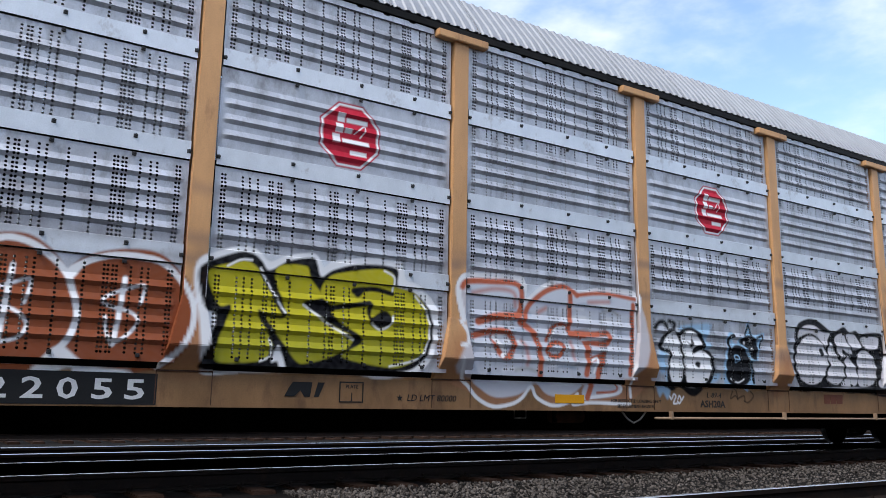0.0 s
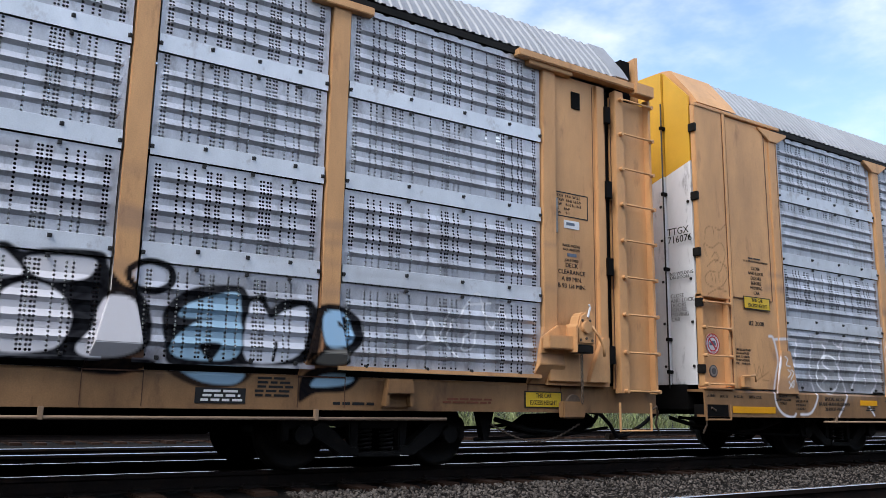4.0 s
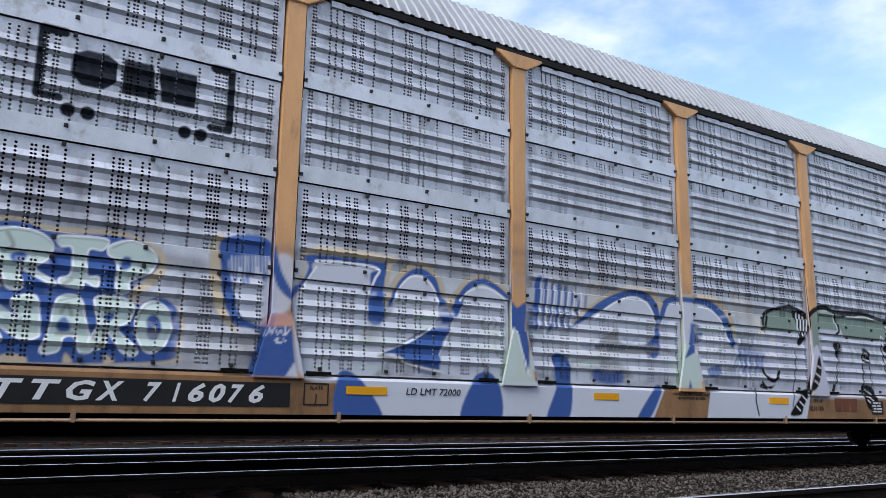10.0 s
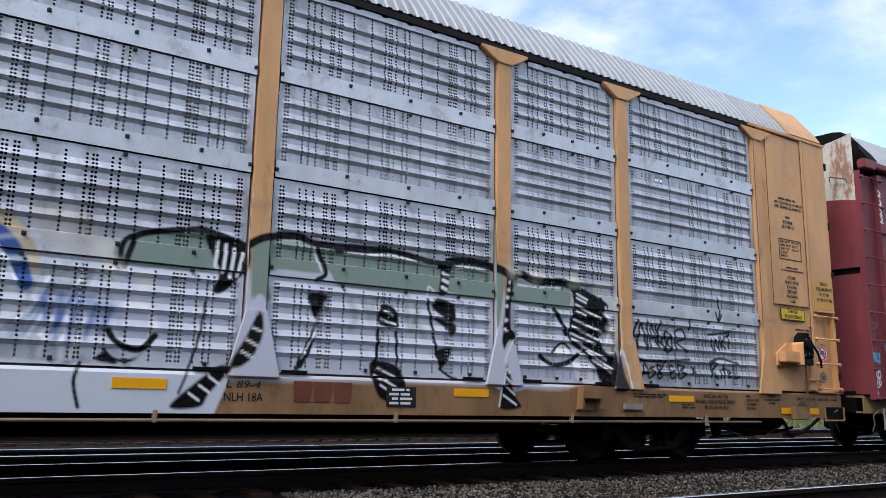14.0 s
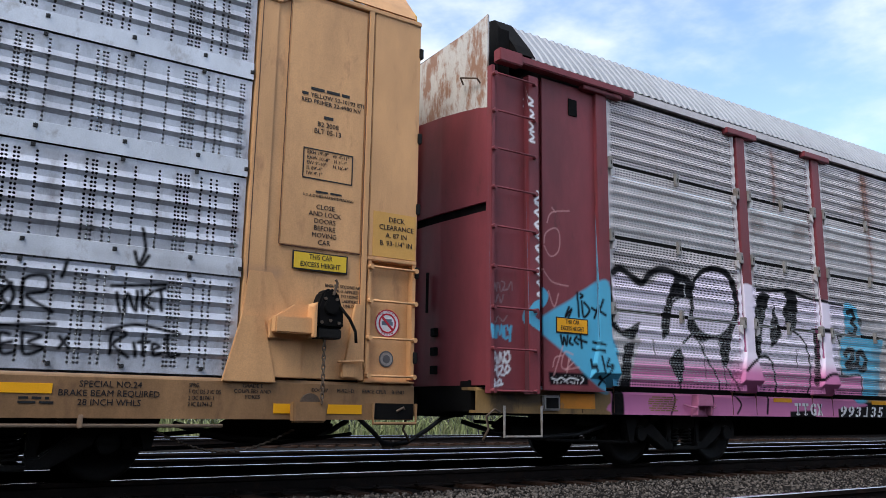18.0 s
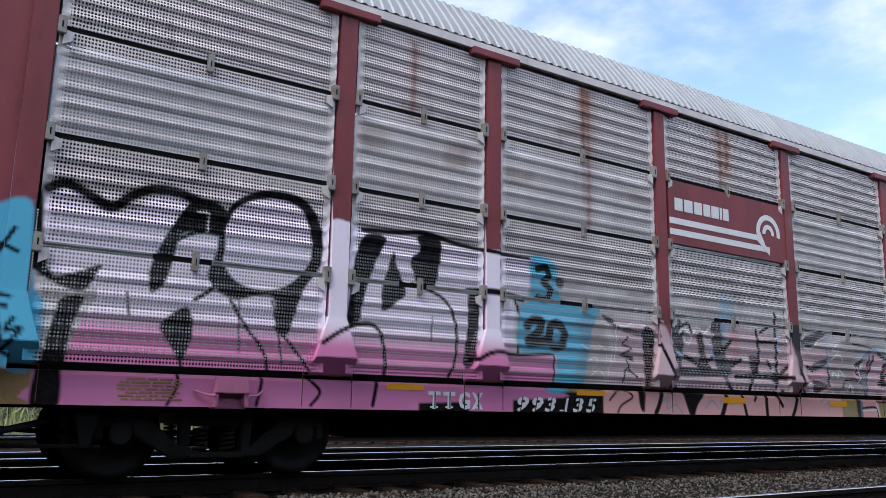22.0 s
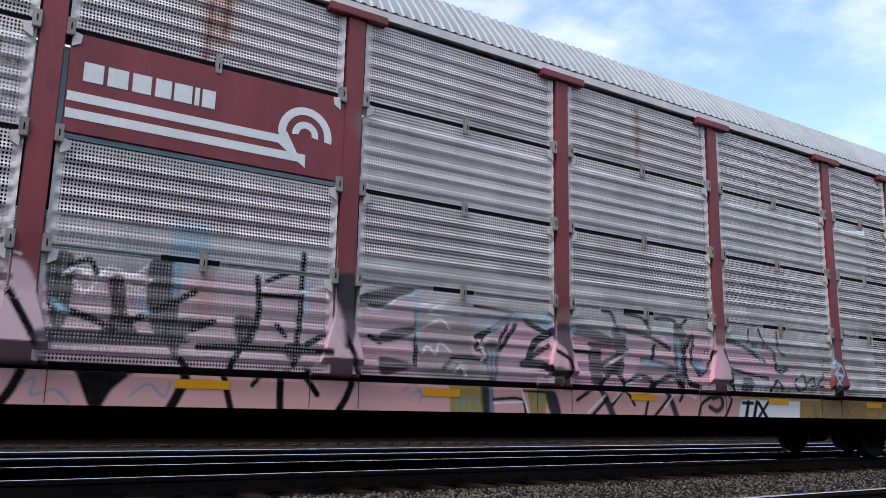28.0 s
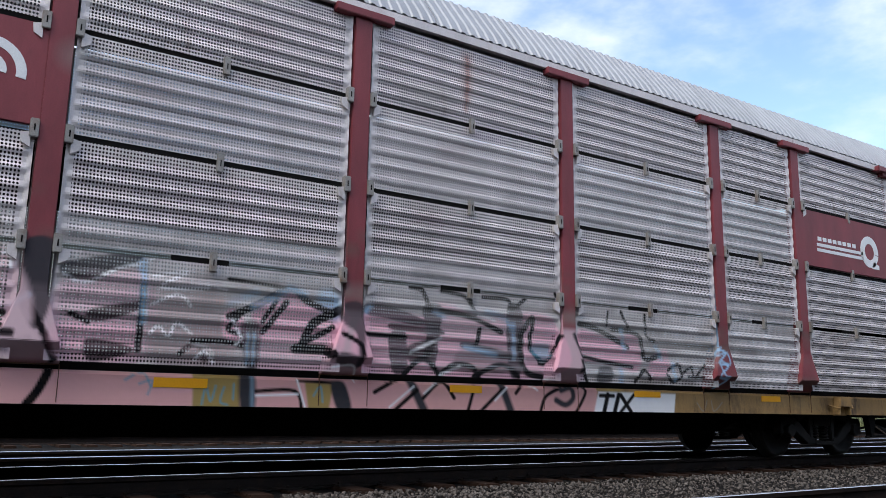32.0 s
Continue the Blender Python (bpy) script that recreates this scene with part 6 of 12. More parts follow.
PAINT2.line(ROYAL, 0.045, (35.12, 2.11), (35.10, 1.84), (35.05, 1.64), cover=0.8, soft=0.01)
PAINT2.line(CHALK, 0.03, (35.16, 2.05), (35.13, 1.83), (35.09, 1.47), cover=0.8, soft=0.01)
PAINT2.line(HAZE, 0.03, (35.19, 2.07), (35.16, 1.83), (35.13, 1.46), cover=0.8, soft=0.01)
PAINT2.line(ROYAL, 0.045, (35.23, 2.05), (35.20, 1.82), (35.16, 1.63), cover=0.8, soft=0.01)
PAINT2.line(CHALK, 0.03, (35.26, 2.06), (35.23, 1.81), (35.19, 1.67), cover=0.8, soft=0.01)
PAINT2.line(HAZE, 0.03, (35.30, 2.08), (35.27, 1.81), (35.22, 1.67), cover=0.8, soft=0.01)
PAINT2.line(ROYAL, 0.045, (35.33, 2.01), (35.30, 1.80), (35.27, 1.41), cover=0.8, soft=0.01)
PAINT2.line(CHALK, 0.03, (35.37, 2.06), (35.34, 1.79), (35.29, 1.68), cover=0.8, soft=0.01)
PAINT2.line(HAZE, 0.03, (35.41, 1.97), (35.38, 1.79), (35.33, 1.53), cover=0.8, soft=0.01)
PAINT2.line(ROYAL, 0.045, (35.44, 2.02), (35.41, 1.78), (35.37, 1.61), cover=0.8, soft=0.01)
PAINT2.line(HAZE, 0.035, (35.36, 2.19), (35.25, 1.95), (35.13, 1.69), cover=0.5, soft=0.02)
PAINT2.line(HAZE, 0.035, (35.42, 2.19), (35.31, 1.96), (35.19, 1.73), cover=0.5, soft=0.02)
PAINT2.line(HAZE, 0.035, (35.49, 2.24), (35.38, 1.96), (35.26, 1.67), cover=0.5, soft=0.02)
PAINT2.line(BUFF, 0.035, (35.55, 2.23), (35.44, 1.97), (35.32, 1.63), cover=0.5, soft=0.02)
PAINT2.line(BUFF, 0.035, (35.62, 2.19), (35.51, 1.97), (35.39, 1.63), cover=0.5, soft=0.02)
PAINT2.line(BUFF, 0.035, (35.69, 2.24), (35.57, 1.98), (35.45, 1.70), cover=0.5, soft=0.02)
PAINT2.line(BUFF, 0.035, (35.75, 2.19), (35.64, 1.99), (35.51, 1.72), cover=0.5, soft=0.02)
PAINT2.line(STEEL_BLUE, 0.035, (35.82, 2.19), (35.71, 1.99), (35.58, 1.67), cover=0.5, soft=0.02)
PAINT2.fill(BUFF, (35.22, 1.69), (35.49, 1.91), (35.86, 2.12), (36.25, 2.22), (36.62, 2.21), (36.83, 2.07), (36.87, 1.84), (36.70, 1.99), (36.53, 2.09), (36.25, 2.14), (35.79, 1.98), (35.43, 1.72), soft=0.014)
PAINT2.fill(HAZE, (35.22, 1.62), (35.71, 1.90), (36.25, 2.09), (36.57, 1.98), (36.70, 1.79), (36.70, 1.08), (34.70, 1.07), (34.60, 1.34), (34.95, 1.60), soft=0.02, cover=0.92)
PAINT2.fill(ROYAL, (35.23, 1.65), (35.64, 1.96), (36.01, 2.12), (36.33, 2.19), (36.62, 2.13), (36.74, 1.93), (36.78, 1.47), (36.62, 1.32), (36.41, 1.42), (35.80, 1.38), (35.62, 1.40), (35.62, 1.46), (35.91, 1.49), (36.02, 1.48), (36.41, 1.48), (36.62, 1.59), (36.67, 1.82), (36.53, 2.04), (36.31, 2.10), (35.98, 2.02), (35.64, 1.84))
PAINT2.fill(ASH, (35.63, 1.46), (35.79, 1.57), (35.98, 1.67), (36.06, 1.49), (36.66, 1.49), (36.70, 1.40), (36.18, 1.36), (35.64, 1.37), cover=0.75, soft=0.015)
PAINT2.line(CHALK, 0.026, (35.57, 1.76), (35.90, 1.97), (36.27, 2.09), (36.52, 2.02), (36.66, 1.82), soft=0.006)
PAINT2.fill(ASH, (35.11, 1.14), (35.37, 1.27), (35.80, 1.32), (36.10, 1.18), (36.23, 1.06), (35.66, 1.00), cover=0.6, soft=0.03)
PAINT2.fill(HAZE, (35.15, 1.04), (35.30, 1.12), (35.59, 1.07), (35.62, 0.98), (35.16, 0.97), soft=0.02)
PAINT2.line(ROYAL, 0.16, (35.62, 1.07), (35.84, 1.04), (36.00, 1.06), soft=0.03, cover=0.9)
PAINT2.fill(BUFF, (36.87, 2.14), (37.00, 2.18), (37.82, 2.24), (38.20, 2.05), (38.33, 1.70), (38.19, 1.73), (38.05, 1.93), (37.72, 2.11), (37.00, 2.09), soft=0.014)
PAINT2.fill(HAZE, (36.87, 2.04), (37.81, 2.09), (38.14, 1.76), (38.23, 1.41), (37.79, 1.09), (36.78, 1.08), (36.74, 1.47), soft=0.02, cover=0.92)
PAINT2.fill(ROYAL, (36.89, 2.12), (37.35, 2.17), (37.81, 2.16), (38.12, 1.97), (38.28, 1.63), (38.20, 1.55), (38.05, 1.82), (37.76, 2.07), (37.35, 2.10), (36.95, 2.06), (36.81, 1.83), (36.72, 1.79))
PAINT2.line(CHALK, 0.026, (37.40, 2.08), (37.74, 2.04), (38.00, 1.89), (38.16, 1.62), soft=0.006)
PAINT2.fill(ROYAL, (37.30, 1.80), (37.53, 1.81), (37.62, 1.72), (37.52, 1.58), (37.30, 1.55), soft=0.02, cover=0.9)
PAINT2.fill(ROYAL, (37.70, 1.22), (37.91, 1.29), (37.98, 1.19), (37.84, 1.12), (37.70, 1.13), soft=0.02, cover=0.8)
PAINT2.line(CHALK, 0.04, (38.33, 1.59), (38.27, 1.41), (38.20, 1.30), cover=0.75, soft=0.015)
PAINT2.line(CHALK, 0.04, (38.65, 1.69), (38.58, 1.51), (38.52, 1.40), cover=0.75, soft=0.015)
PAINT2.line(ROYAL, 0.04, (38.41, 1.64), (38.34, 1.46), (38.28, 1.35), cover=0.75, soft=0.015)
PAINT2.line(STEEL_BLUE, 0.04, (38.29, 1.46), (38.23, 1.28), (38.17, 1.17), cover=0.75, soft=0.015)
PAINT2.line(CHALK, 0.04, (38.81, 1.57), (38.74, 1.38), (38.68, 1.27), cover=0.75, soft=0.015)
PAINT2.line(CHALK, 0.04, (38.77, 1.76), (38.70, 1.58), (38.63, 1.46), cover=0.75, soft=0.015)
PAINT2.line(STEEL_BLUE, 0.04, (38.39, 1.48), (38.32, 1.30), (38.26, 1.19), cover=0.75, soft=0.015)
PAINT2.line(CHALK, 0.04, (38.44, 1.48), (38.38, 1.30), (38.31, 1.19), cover=0.75, soft=0.015)
PAINT2.line(CHALK, 0.04, (38.65, 1.54), (38.58, 1.36), (38.52, 1.25), cover=0.75, soft=0.015)
PAINT2.line(CHALK, 0.04, (38.45, 1.51), (38.38, 1.33), (38.32, 1.23), cover=0.75, soft=0.015)
PAINT2.line(STEEL_BLUE, 0.04, (38.74, 1.72), (38.67, 1.54), (38.61, 1.43), cover=0.75, soft=0.015)
PAINT2.line(CHALK, 0.04, (38.66, 1.42), (38.59, 1.24), (38.52, 1.13), cover=0.75, soft=0.015)
PAINT2.line(ROYAL, 0.04, (38.62, 1.58), (38.55, 1.40), (38.49, 1.29), cover=0.75, soft=0.015)
PAINT2.line(CHALK, 0.04, (38.51, 1.49), (38.45, 1.31), (38.38, 1.20), cover=0.75, soft=0.015)
PAINT2.line(STEEL_BLUE, 0.04, (38.64, 1.63), (38.57, 1.45), (38.50, 1.34), cover=0.75, soft=0.015)
PAINT2.line(CHALK, 0.04, (38.62, 1.48), (38.55, 1.30), (38.48, 1.19), cover=0.75, soft=0.015)
PAINT2.line(CHALK, 0.04, (38.40, 1.67), (38.33, 1.48), (38.27, 1.38), cover=0.75, soft=0.015)
PAINT2.line(STEEL_BLUE, 0.04, (38.44, 1.46), (38.37, 1.28), (38.31, 1.17), cover=0.75, soft=0.015)
PAINT2.fill(BUFF, (38.20, 2.27), (38.66, 2.24), (38.75, 1.88), (38.39, 1.96), cover=0.35, soft=0.05)
PAINT2.line(MINT, 0.05, (32.02, 1.25), (32.12, 1.25), (32.22, 1.27), cover=0.6, soft=0.02)
PAINT2.line(MINT, 0.05, (32.34, 1.05), (32.46, 1.04), (32.59, 1.05), cover=0.6, soft=0.02)
PAINT2.line(BONE, 0.05, (31.83, 1.08), (31.95, 1.10), (32.08, 1.09), cover=0.6, soft=0.02)
PAINT2.line(MINT, 0.05, (32.34, 1.30), (32.52, 1.33), (32.72, 1.33), cover=0.6, soft=0.02)
PAINT2.line(MINT, 0.05, (32.17, 1.31), (32.31, 1.30), (32.46, 1.31), cover=0.6, soft=0.02)
PAINT2.line(MINT, 0.05, (31.83, 1.04), (31.90, 1.04), (31.98, 1.04), cover=0.6, soft=0.02)
PAINT2.line(MINT, 0.05, (31.99, 1.25), (32.13, 1.25), (32.27, 1.28), cover=0.6, soft=0.02)
PAINT2.line(CHALK, 0.05, (32.36, 1.41), (32.48, 1.40), (32.60, 1.41), cover=0.6, soft=0.02)
PAINT2.line(CHALK, 0.05, (32.21, 1.19), (32.38, 1.22), (32.57, 1.21), cover=0.6, soft=0.02)
PAINT2.line(MINT, 0.05, (33.70, 1.30), (33.92, 1.32), (34.15, 1.31), cover=0.6, soft=0.02)
PAINT2.line(BONE, 0.05, (33.92, 1.43), (34.02, 1.43), (34.14, 1.42), cover=0.6, soft=0.02)
PAINT2.line(MINT, 0.05, (34.17, 1.31), (34.32, 1.33), (34.46, 1.34), cover=0.6, soft=0.02)
PAINT2.line(BONE, 0.05, (34.13, 1.35), (34.27, 1.36), (34.41, 1.34), cover=0.6, soft=0.02)
PAINT2.line(BONE, 0.05, (33.81, 1.36), (34.00, 1.35), (34.19, 1.36), cover=0.6, soft=0.02)
PAINT2.line(BONE, 0.05, (33.88, 1.49), (34.11, 1.52), (34.35, 1.55), cover=0.6, soft=0.02)
PAINT2.line(MINT, 0.05, (34.15, 1.48), (34.38, 1.50), (34.62, 1.53), cover=0.6, soft=0.02)
PAINT2.line(MINT, 0.05, (33.90, 1.39), (34.03, 1.38), (34.16, 1.43), cover=0.6, soft=0.02)
PAINT2.line(MINT, 0.05, (33.83, 1.48), (34.05, 1.51), (34.28, 1.52), cover=0.6, soft=0.02)
PAINT2.line(BONE, 0.05, (34.82, 1.13), (34.97, 1.14), (35.12, 1.13), cover=0.6, soft=0.02)
PAINT2.line(MINT, 0.05, (35.41, 1.20), (35.52, 1.22), (35.63, 1.21), cover=0.6, soft=0.02)
PAINT2.line(BONE, 0.05, (34.95, 1.46), (35.14, 1.48), (35.34, 1.47), cover=0.6, soft=0.02)
PAINT2.line(BONE, 0.05, (35.34, 1.56), (35.45, 1.56), (35.56, 1.60), cover=0.6, soft=0.02)
PAINT2.line(BONE, 0.05, (35.24, 1.53), (35.42, 1.53), (35.60, 1.54), cover=0.6, soft=0.02)
PAINT2.line(BONE, 0.05, (35.47, 1.32), (35.73, 1.34), (36.00, 1.34), cover=0.6, soft=0.02)
PAINT2.line(MINT, 0.05, (35.27, 1.20), (35.46, 1.22), (35.65, 1.24), cover=0.6, soft=0.02)
PAINT2.line(BONE, 0.05, (35.32, 1.35), (35.54, 1.33), (35.77, 1.39), cover=0.6, soft=0.02)
PAINT2.line(CHALK, 0.05, (35.07, 1.35), (35.26, 1.36), (35.45, 1.37), cover=0.6, soft=0.02)
PAINT2.line(CHALK, 0.05, (37.44, 1.75), (37.75, 1.75), (38.06, 1.78), cover=0.6, soft=0.02)
PAINT2.line(MINT, 0.05, (37.58, 1.78), (37.89, 1.76), (38.21, 1.81), cover=0.6, soft=0.02)
PAINT2.line(MINT, 0.05, (36.88, 1.30), (37.05, 1.29), (37.23, 1.34), cover=0.6, soft=0.02)
PAINT2.line(MINT, 0.05, (37.15, 1.27), (37.31, 1.28), (37.48, 1.31), cover=0.6, soft=0.02)
PAINT2.line(BONE, 0.05, (37.53, 1.76), (37.70, 1.76), (37.87, 1.80), cover=0.6, soft=0.02)
PAINT2.line(MINT, 0.05, (37.47, 1.72), (37.70, 1.77), (37.94, 1.78), cover=0.6, soft=0.02)
PAINT2.line(CHALK, 0.05, (37.61, 1.52), (37.83, 1.51), (38.05, 1.57), cover=0.6, soft=0.02)
PAINT2.line(CHALK, 0.05, (37.15, 1.46), (37.43, 1.44), (37.73, 1.48), cover=0.6, soft=0.02)
PAINT2.line(CHALK, 0.05, (37.53, 1.64), (37.80, 1.64), (38.07, 1.69), cover=0.6, soft=0.02)
PAINT2.line(BONE, 0.05, (33.21, 1.53), (33.41, 1.53), (33.61, 1.58), cover=0.6, soft=0.02)
PAINT2.line(MINT, 0.05, (33.09, 1.57), (33.17, 1.60), (33.27, 1.60), cover=0.6, soft=0.02)
PAINT2.line(BONE, 0.05, (33.02, 1.69), (33.22, 1.68), (33.41, 1.75), cover=0.6, soft=0.02)
PAINT2.line(MINT, 0.05, (33.00, 1.60), (33.13, 1.58), (33.26, 1.62), cover=0.6, soft=0.02)
PAINT2.line(BONE, 0.05, (33.13, 1.54), (33.22, 1.53), (33.31, 1.57), cover=0.6, soft=0.02)
PAINT2.line(CHALK, 0.05, (33.04, 1.66), (33.15, 1.64), (33.26, 1.67), cover=0.6, soft=0.02)
PAINT2.line(CHALK, 0.05, (33.12, 1.66), (33.29, 1.66), (33.47, 1.67), cover=0.6, soft=0.02)
PAINT2.line(MINT, 0.05, (32.96, 1.50), (33.11, 1.50), (33.25, 1.52), cover=0.6, soft=0.02)
PAINT2.line(MINT, 0.05, (32.79, 1.73), (32.89, 1.74), (33.00, 1.73), cover=0.6, soft=0.02)
PAINT2.line(BONE, 0.035, (32.08, 1.64), (32.17, 1.59), (32.26, 1.64), cover=0.45, soft=0.02)
PAINT2.line(ASH, 0.035, (31.92, 1.58), (31.98, 1.56), (32.04, 1.65), cover=0.45, soft=0.02)
PAINT2.line(STEEL_BLUE, 0.035, (32.25, 1.45), (32.34, 1.49), (32.43, 1.50), cover=0.45, soft=0.02)
PAINT2.line(BONE, 0.035, (31.73, 1.63), (31.81, 1.58), (31.87, 1.66), cover=0.45, soft=0.02)
PAINT2.line(ASH, 0.035, (32.14, 1.65), (32.21, 1.64), (32.26, 1.67), cover=0.45, soft=0.02)
PAINT2.line(BONE, 0.035, (32.28, 1.75), (32.39, 1.76), (32.50, 1.80), cover=0.45, soft=0.02)
PAINT2.line(STEEL_BLUE, 0.035, (32.31, 1.78), (32.42, 1.83), (32.54, 1.86), cover=0.45, soft=0.02)
PAINT2.line(BONE, 0.035, (31.92, 1.39), (32.00, 1.43), (32.08, 1.42), cover=0.45, soft=0.02)
PAINT2.line(ASH, 0.035, (31.70, 1.36), (31.78, 1.41), (31.87, 1.41), cover=0.45, soft=0.02)
PAINT2.line(BONE, 0.035, (31.67, 1.50), (31.77, 1.57), (31.87, 1.58), cover=0.45, soft=0.02)
PAINT2.line(STEEL_BLUE, 0.03, (36.10, 1.55), (36.20, 1.50), (36.31, 1.54), cover=0.5, soft=0.02)
PAINT2.line(MINT, 0.03, (35.05, 1.25), (35.15, 1.31), (35.24, 1.29), cover=0.5, soft=0.02)
PAINT2.line(STEEL_BLUE, 0.03, (34.71, 1.47), (34.80, 1.43), (34.89, 1.48), cover=0.5, soft=0.02)
PAINT2.line(CHALK, 0.03, (35.82, 1.25), (36.04, 1.30), (36.27, 1.27), cover=0.5, soft=0.02)
PAINT2.line(STEEL_BLUE, 0.03, (35.35, 1.43), (35.45, 1.40), (35.55, 1.49), cover=0.5, soft=0.02)
PAINT2.line(CHALK, 0.03, (36.54, 1.74), (36.66, 1.73), (36.77, 1.76), cover=0.5, soft=0.02)
PAINT2.line(CHALK, 0.03, (35.27, 1.49), (35.45, 1.47), (35.64, 1.46), cover=0.5, soft=0.02)
PAINT2.line(CHALK, 0.03, (35.18, 1.47), (35.36, 1.47), (35.55, 1.53), cover=0.5, soft=0.02)
PAINT2.line(MINT, 0.03, (35.51, 1.29), (35.63, 1.32), (35.76, 1.35), cover=0.5, soft=0.02)
PAINT2.line(MINT, 0.03, (34.76, 1.56), (34.86, 1.51), (34.95, 1.55), cover=0.5, soft=0.02)
PAINT2.line(CHALK, 0.03, (35.12, 1.44), (35.23, 1.41), (35.35, 1.41), cover=0.5, soft=0.02)
PAINT2.line(MINT, 0.03, (36.32, 1.78), (36.53, 1.76), (36.75, 1.81), cover=0.5, soft=0.02)
PAINT2.line(ASH, 0.03, (37.86, 1.45), (38.06, 1.53), (38.27, 1.52), cover=0.5, soft=0.02)
PAINT2.line(CHALK, 0.03, (37.60, 1.34), (37.70, 1.32), (37.79, 1.38), cover=0.5, soft=0.02)
PAINT2.line(CHALK, 0.03, (37.76, 1.65), (37.87, 1.68), (37.99, 1.72), cover=0.5, soft=0.02)
PAINT2.line(ASH, 0.03, (37.39, 1.67), (37.48, 1.64), (37.58, 1.68), cover=0.5, soft=0.02)
PAINT2.line(STEEL_BLUE, 0.03, (36.85, 1.83), (36.96, 1.85), (37.06, 1.88), cover=0.5, soft=0.02)
PAINT2.line(CHALK, 0.03, (37.94, 1.94), (38.11, 1.98), (38.29, 2.00), cover=0.5, soft=0.02)
PAINT2.line(ASH, 0.03, (36.84, 1.45), (37.03, 1.39), (37.22, 1.50), cover=0.5, soft=0.02)
PAINT2.line(STEEL_BLUE, 0.03, (37.51, 1.45), (37.62, 1.41), (37.73, 1.51), cover=0.5, soft=0.02)
PAINT2.fill(ASH, (32.35, 1.36), (32.43, 1.54), (32.59, 1.42), (32.47, 1.27), cover=0.4, soft=0.05)
PAINT2.fill(HAZE, (31.36, 2.03), (31.57, 2.05), (31.56, 1.58), (31.33, 1.54), cover=0.85, soft=0.02)
PAINT2.fill(ROYAL, (31.37, 2.18), (31.46, 1.92), (31.58, 1.73), (31.58, 1.65), (31.43, 1.77), (31.36, 1.97))
PAINT2.fill(PEACH, (31.35, 1.50), (31.56, 1.51), (31.58, 1.40), (31.33, 1.38), cover=0.6, soft=0.01)
PAINT2.fill(ROYAL, (31.31, 1.38), (31.58, 1.40), (31.66, 0.92), (31.18, 0.92), sharp=True)
PAINT2.fill(HAZE, (31.54, 0.93), (31.63, 1.07), (31.67, 0.92), sharp=True)
PAINT2.line(CHALK, 0.011, (31.33, 1.30), (31.36, 1.37), (31.38, 1.32), (31.41, 1.38), (31.44, 1.31), sharp=True)
PAINT2.line(CHALK, 0.011, (31.45, 1.33), (31.47, 1.36), (31.50, 1.31), sharp=True)
PAINT2.line(CHALK, 0.011, (31.51, 1.39), (31.52, 1.31), (31.56, 1.37), sharp=True)
PAINT2.line(CHALK, 0.011, (31.41, 1.26), (31.45, 1.28), (31.43, 1.24), (31.48, 1.24), sharp=True)
PAINT2.line(CHALK, 0.011, (31.50, 1.27), (31.53, 1.25), sharp=True)
PAINT2.fill(MINT, (34.29, 1.56), (34.46, 1.55), (34.59, 0.94), (34.08, 0.93), sharp=True, cover=0.92)
PAINT2.fill(ROYAL, (34.24, 1.88), (34.34, 1.80), (34.48, 1.86), (34.46, 1.55), (34.50, 1.34), (34.47, 1.05), (34.32, 1.54), (34.27, 1.57))
PAINT2.line(CHALK, 0.02, (34.32, 1.53), (34.40, 1.28), (34.50, 1.03))
PAINT2.fill(HAZE, (37.13, 2.06), (37.36, 2.06), (37.33, 1.57), (37.10, 1.55), sharp=True, cover=0.85)
PAINT2.fill(MINT, (37.12, 1.54), (37.35, 1.53), (37.48, 0.96), (36.97, 0.95), sharp=True, cover=0.92)
PAINT2.fill(ROYAL, (37.34, 1.84), (37.35, 1.43), (37.15, 1.34), (37.28, 1.56), sharp=True)
PAINT2.fill(ROYAL, (37.20, 0.95), (37.24, 1.07), (37.27, 0.95), sharp=True)
PAINT2.fill(ROYAL, (32.12, 0.96), (32.32, 0.96), (32.62, 0.54), (32.10, 0.54))
PAINT2.fill(ROYAL, (33.79, 1.00), (34.06, 1.00), (34.12, 0.54), (33.58, 0.54))
PAINT2.fill(ROYAL, (34.90, 1.29), (35.14, 1.25), (35.19, 0.97), (35.12, 0.55), (34.79, 0.55), (34.95, 0.96))
PAINT2.fill(ROYAL, (36.60, 0.94), (36.74, 0.94), (36.49, 0.56), (36.26, 0.55))
PAINT2.fill(ROYAL, (38.53, 0.96), (38.65, 0.91), (38.32, 0.54), (38.17, 0.54))
PAINT2.fill(HAZE, (38.89, 1.86), (40.05, 1.87), (41.05, 1.93), (42.31, 1.90), (43.97, 1.89), (44.21, 0.95), (42.64, 0.92), (38.93, 0.95), cover=0.72, soft=0.03)
PAINT2.fill(HAZE, (37.69, 0.98), (40.00, 0.96), (39.84, 0.55), (37.67, 0.55), sharp=True)
PAINT2.fill(SAGE, (38.99, 2.09), (39.54, 2.22), (39.70, 2.19), (39.73, 1.89), (38.94, 1.86))
PAINT2.line(INK, 0.045, (38.94, 1.85), (39.01, 2.09), (39.54, 2.23), (39.73, 2.23), (40.03, 2.14))
PAINT2.line(INK, 0.03, (38.94, 1.85), (39.18, 1.83))
PAINT2.line(INK, 0.03, (38.88, 1.10), (38.97, 1.02), (39.13, 1.03), (39.25, 1.17))
PAINT2.fill(ASH, (24.63, 1.80), (27.07, 1.89), (28.81, 1.92), (28.78, 1.06), (26.55, 1.00), (24.68, 0.94), cover=0.34, soft=0.1)
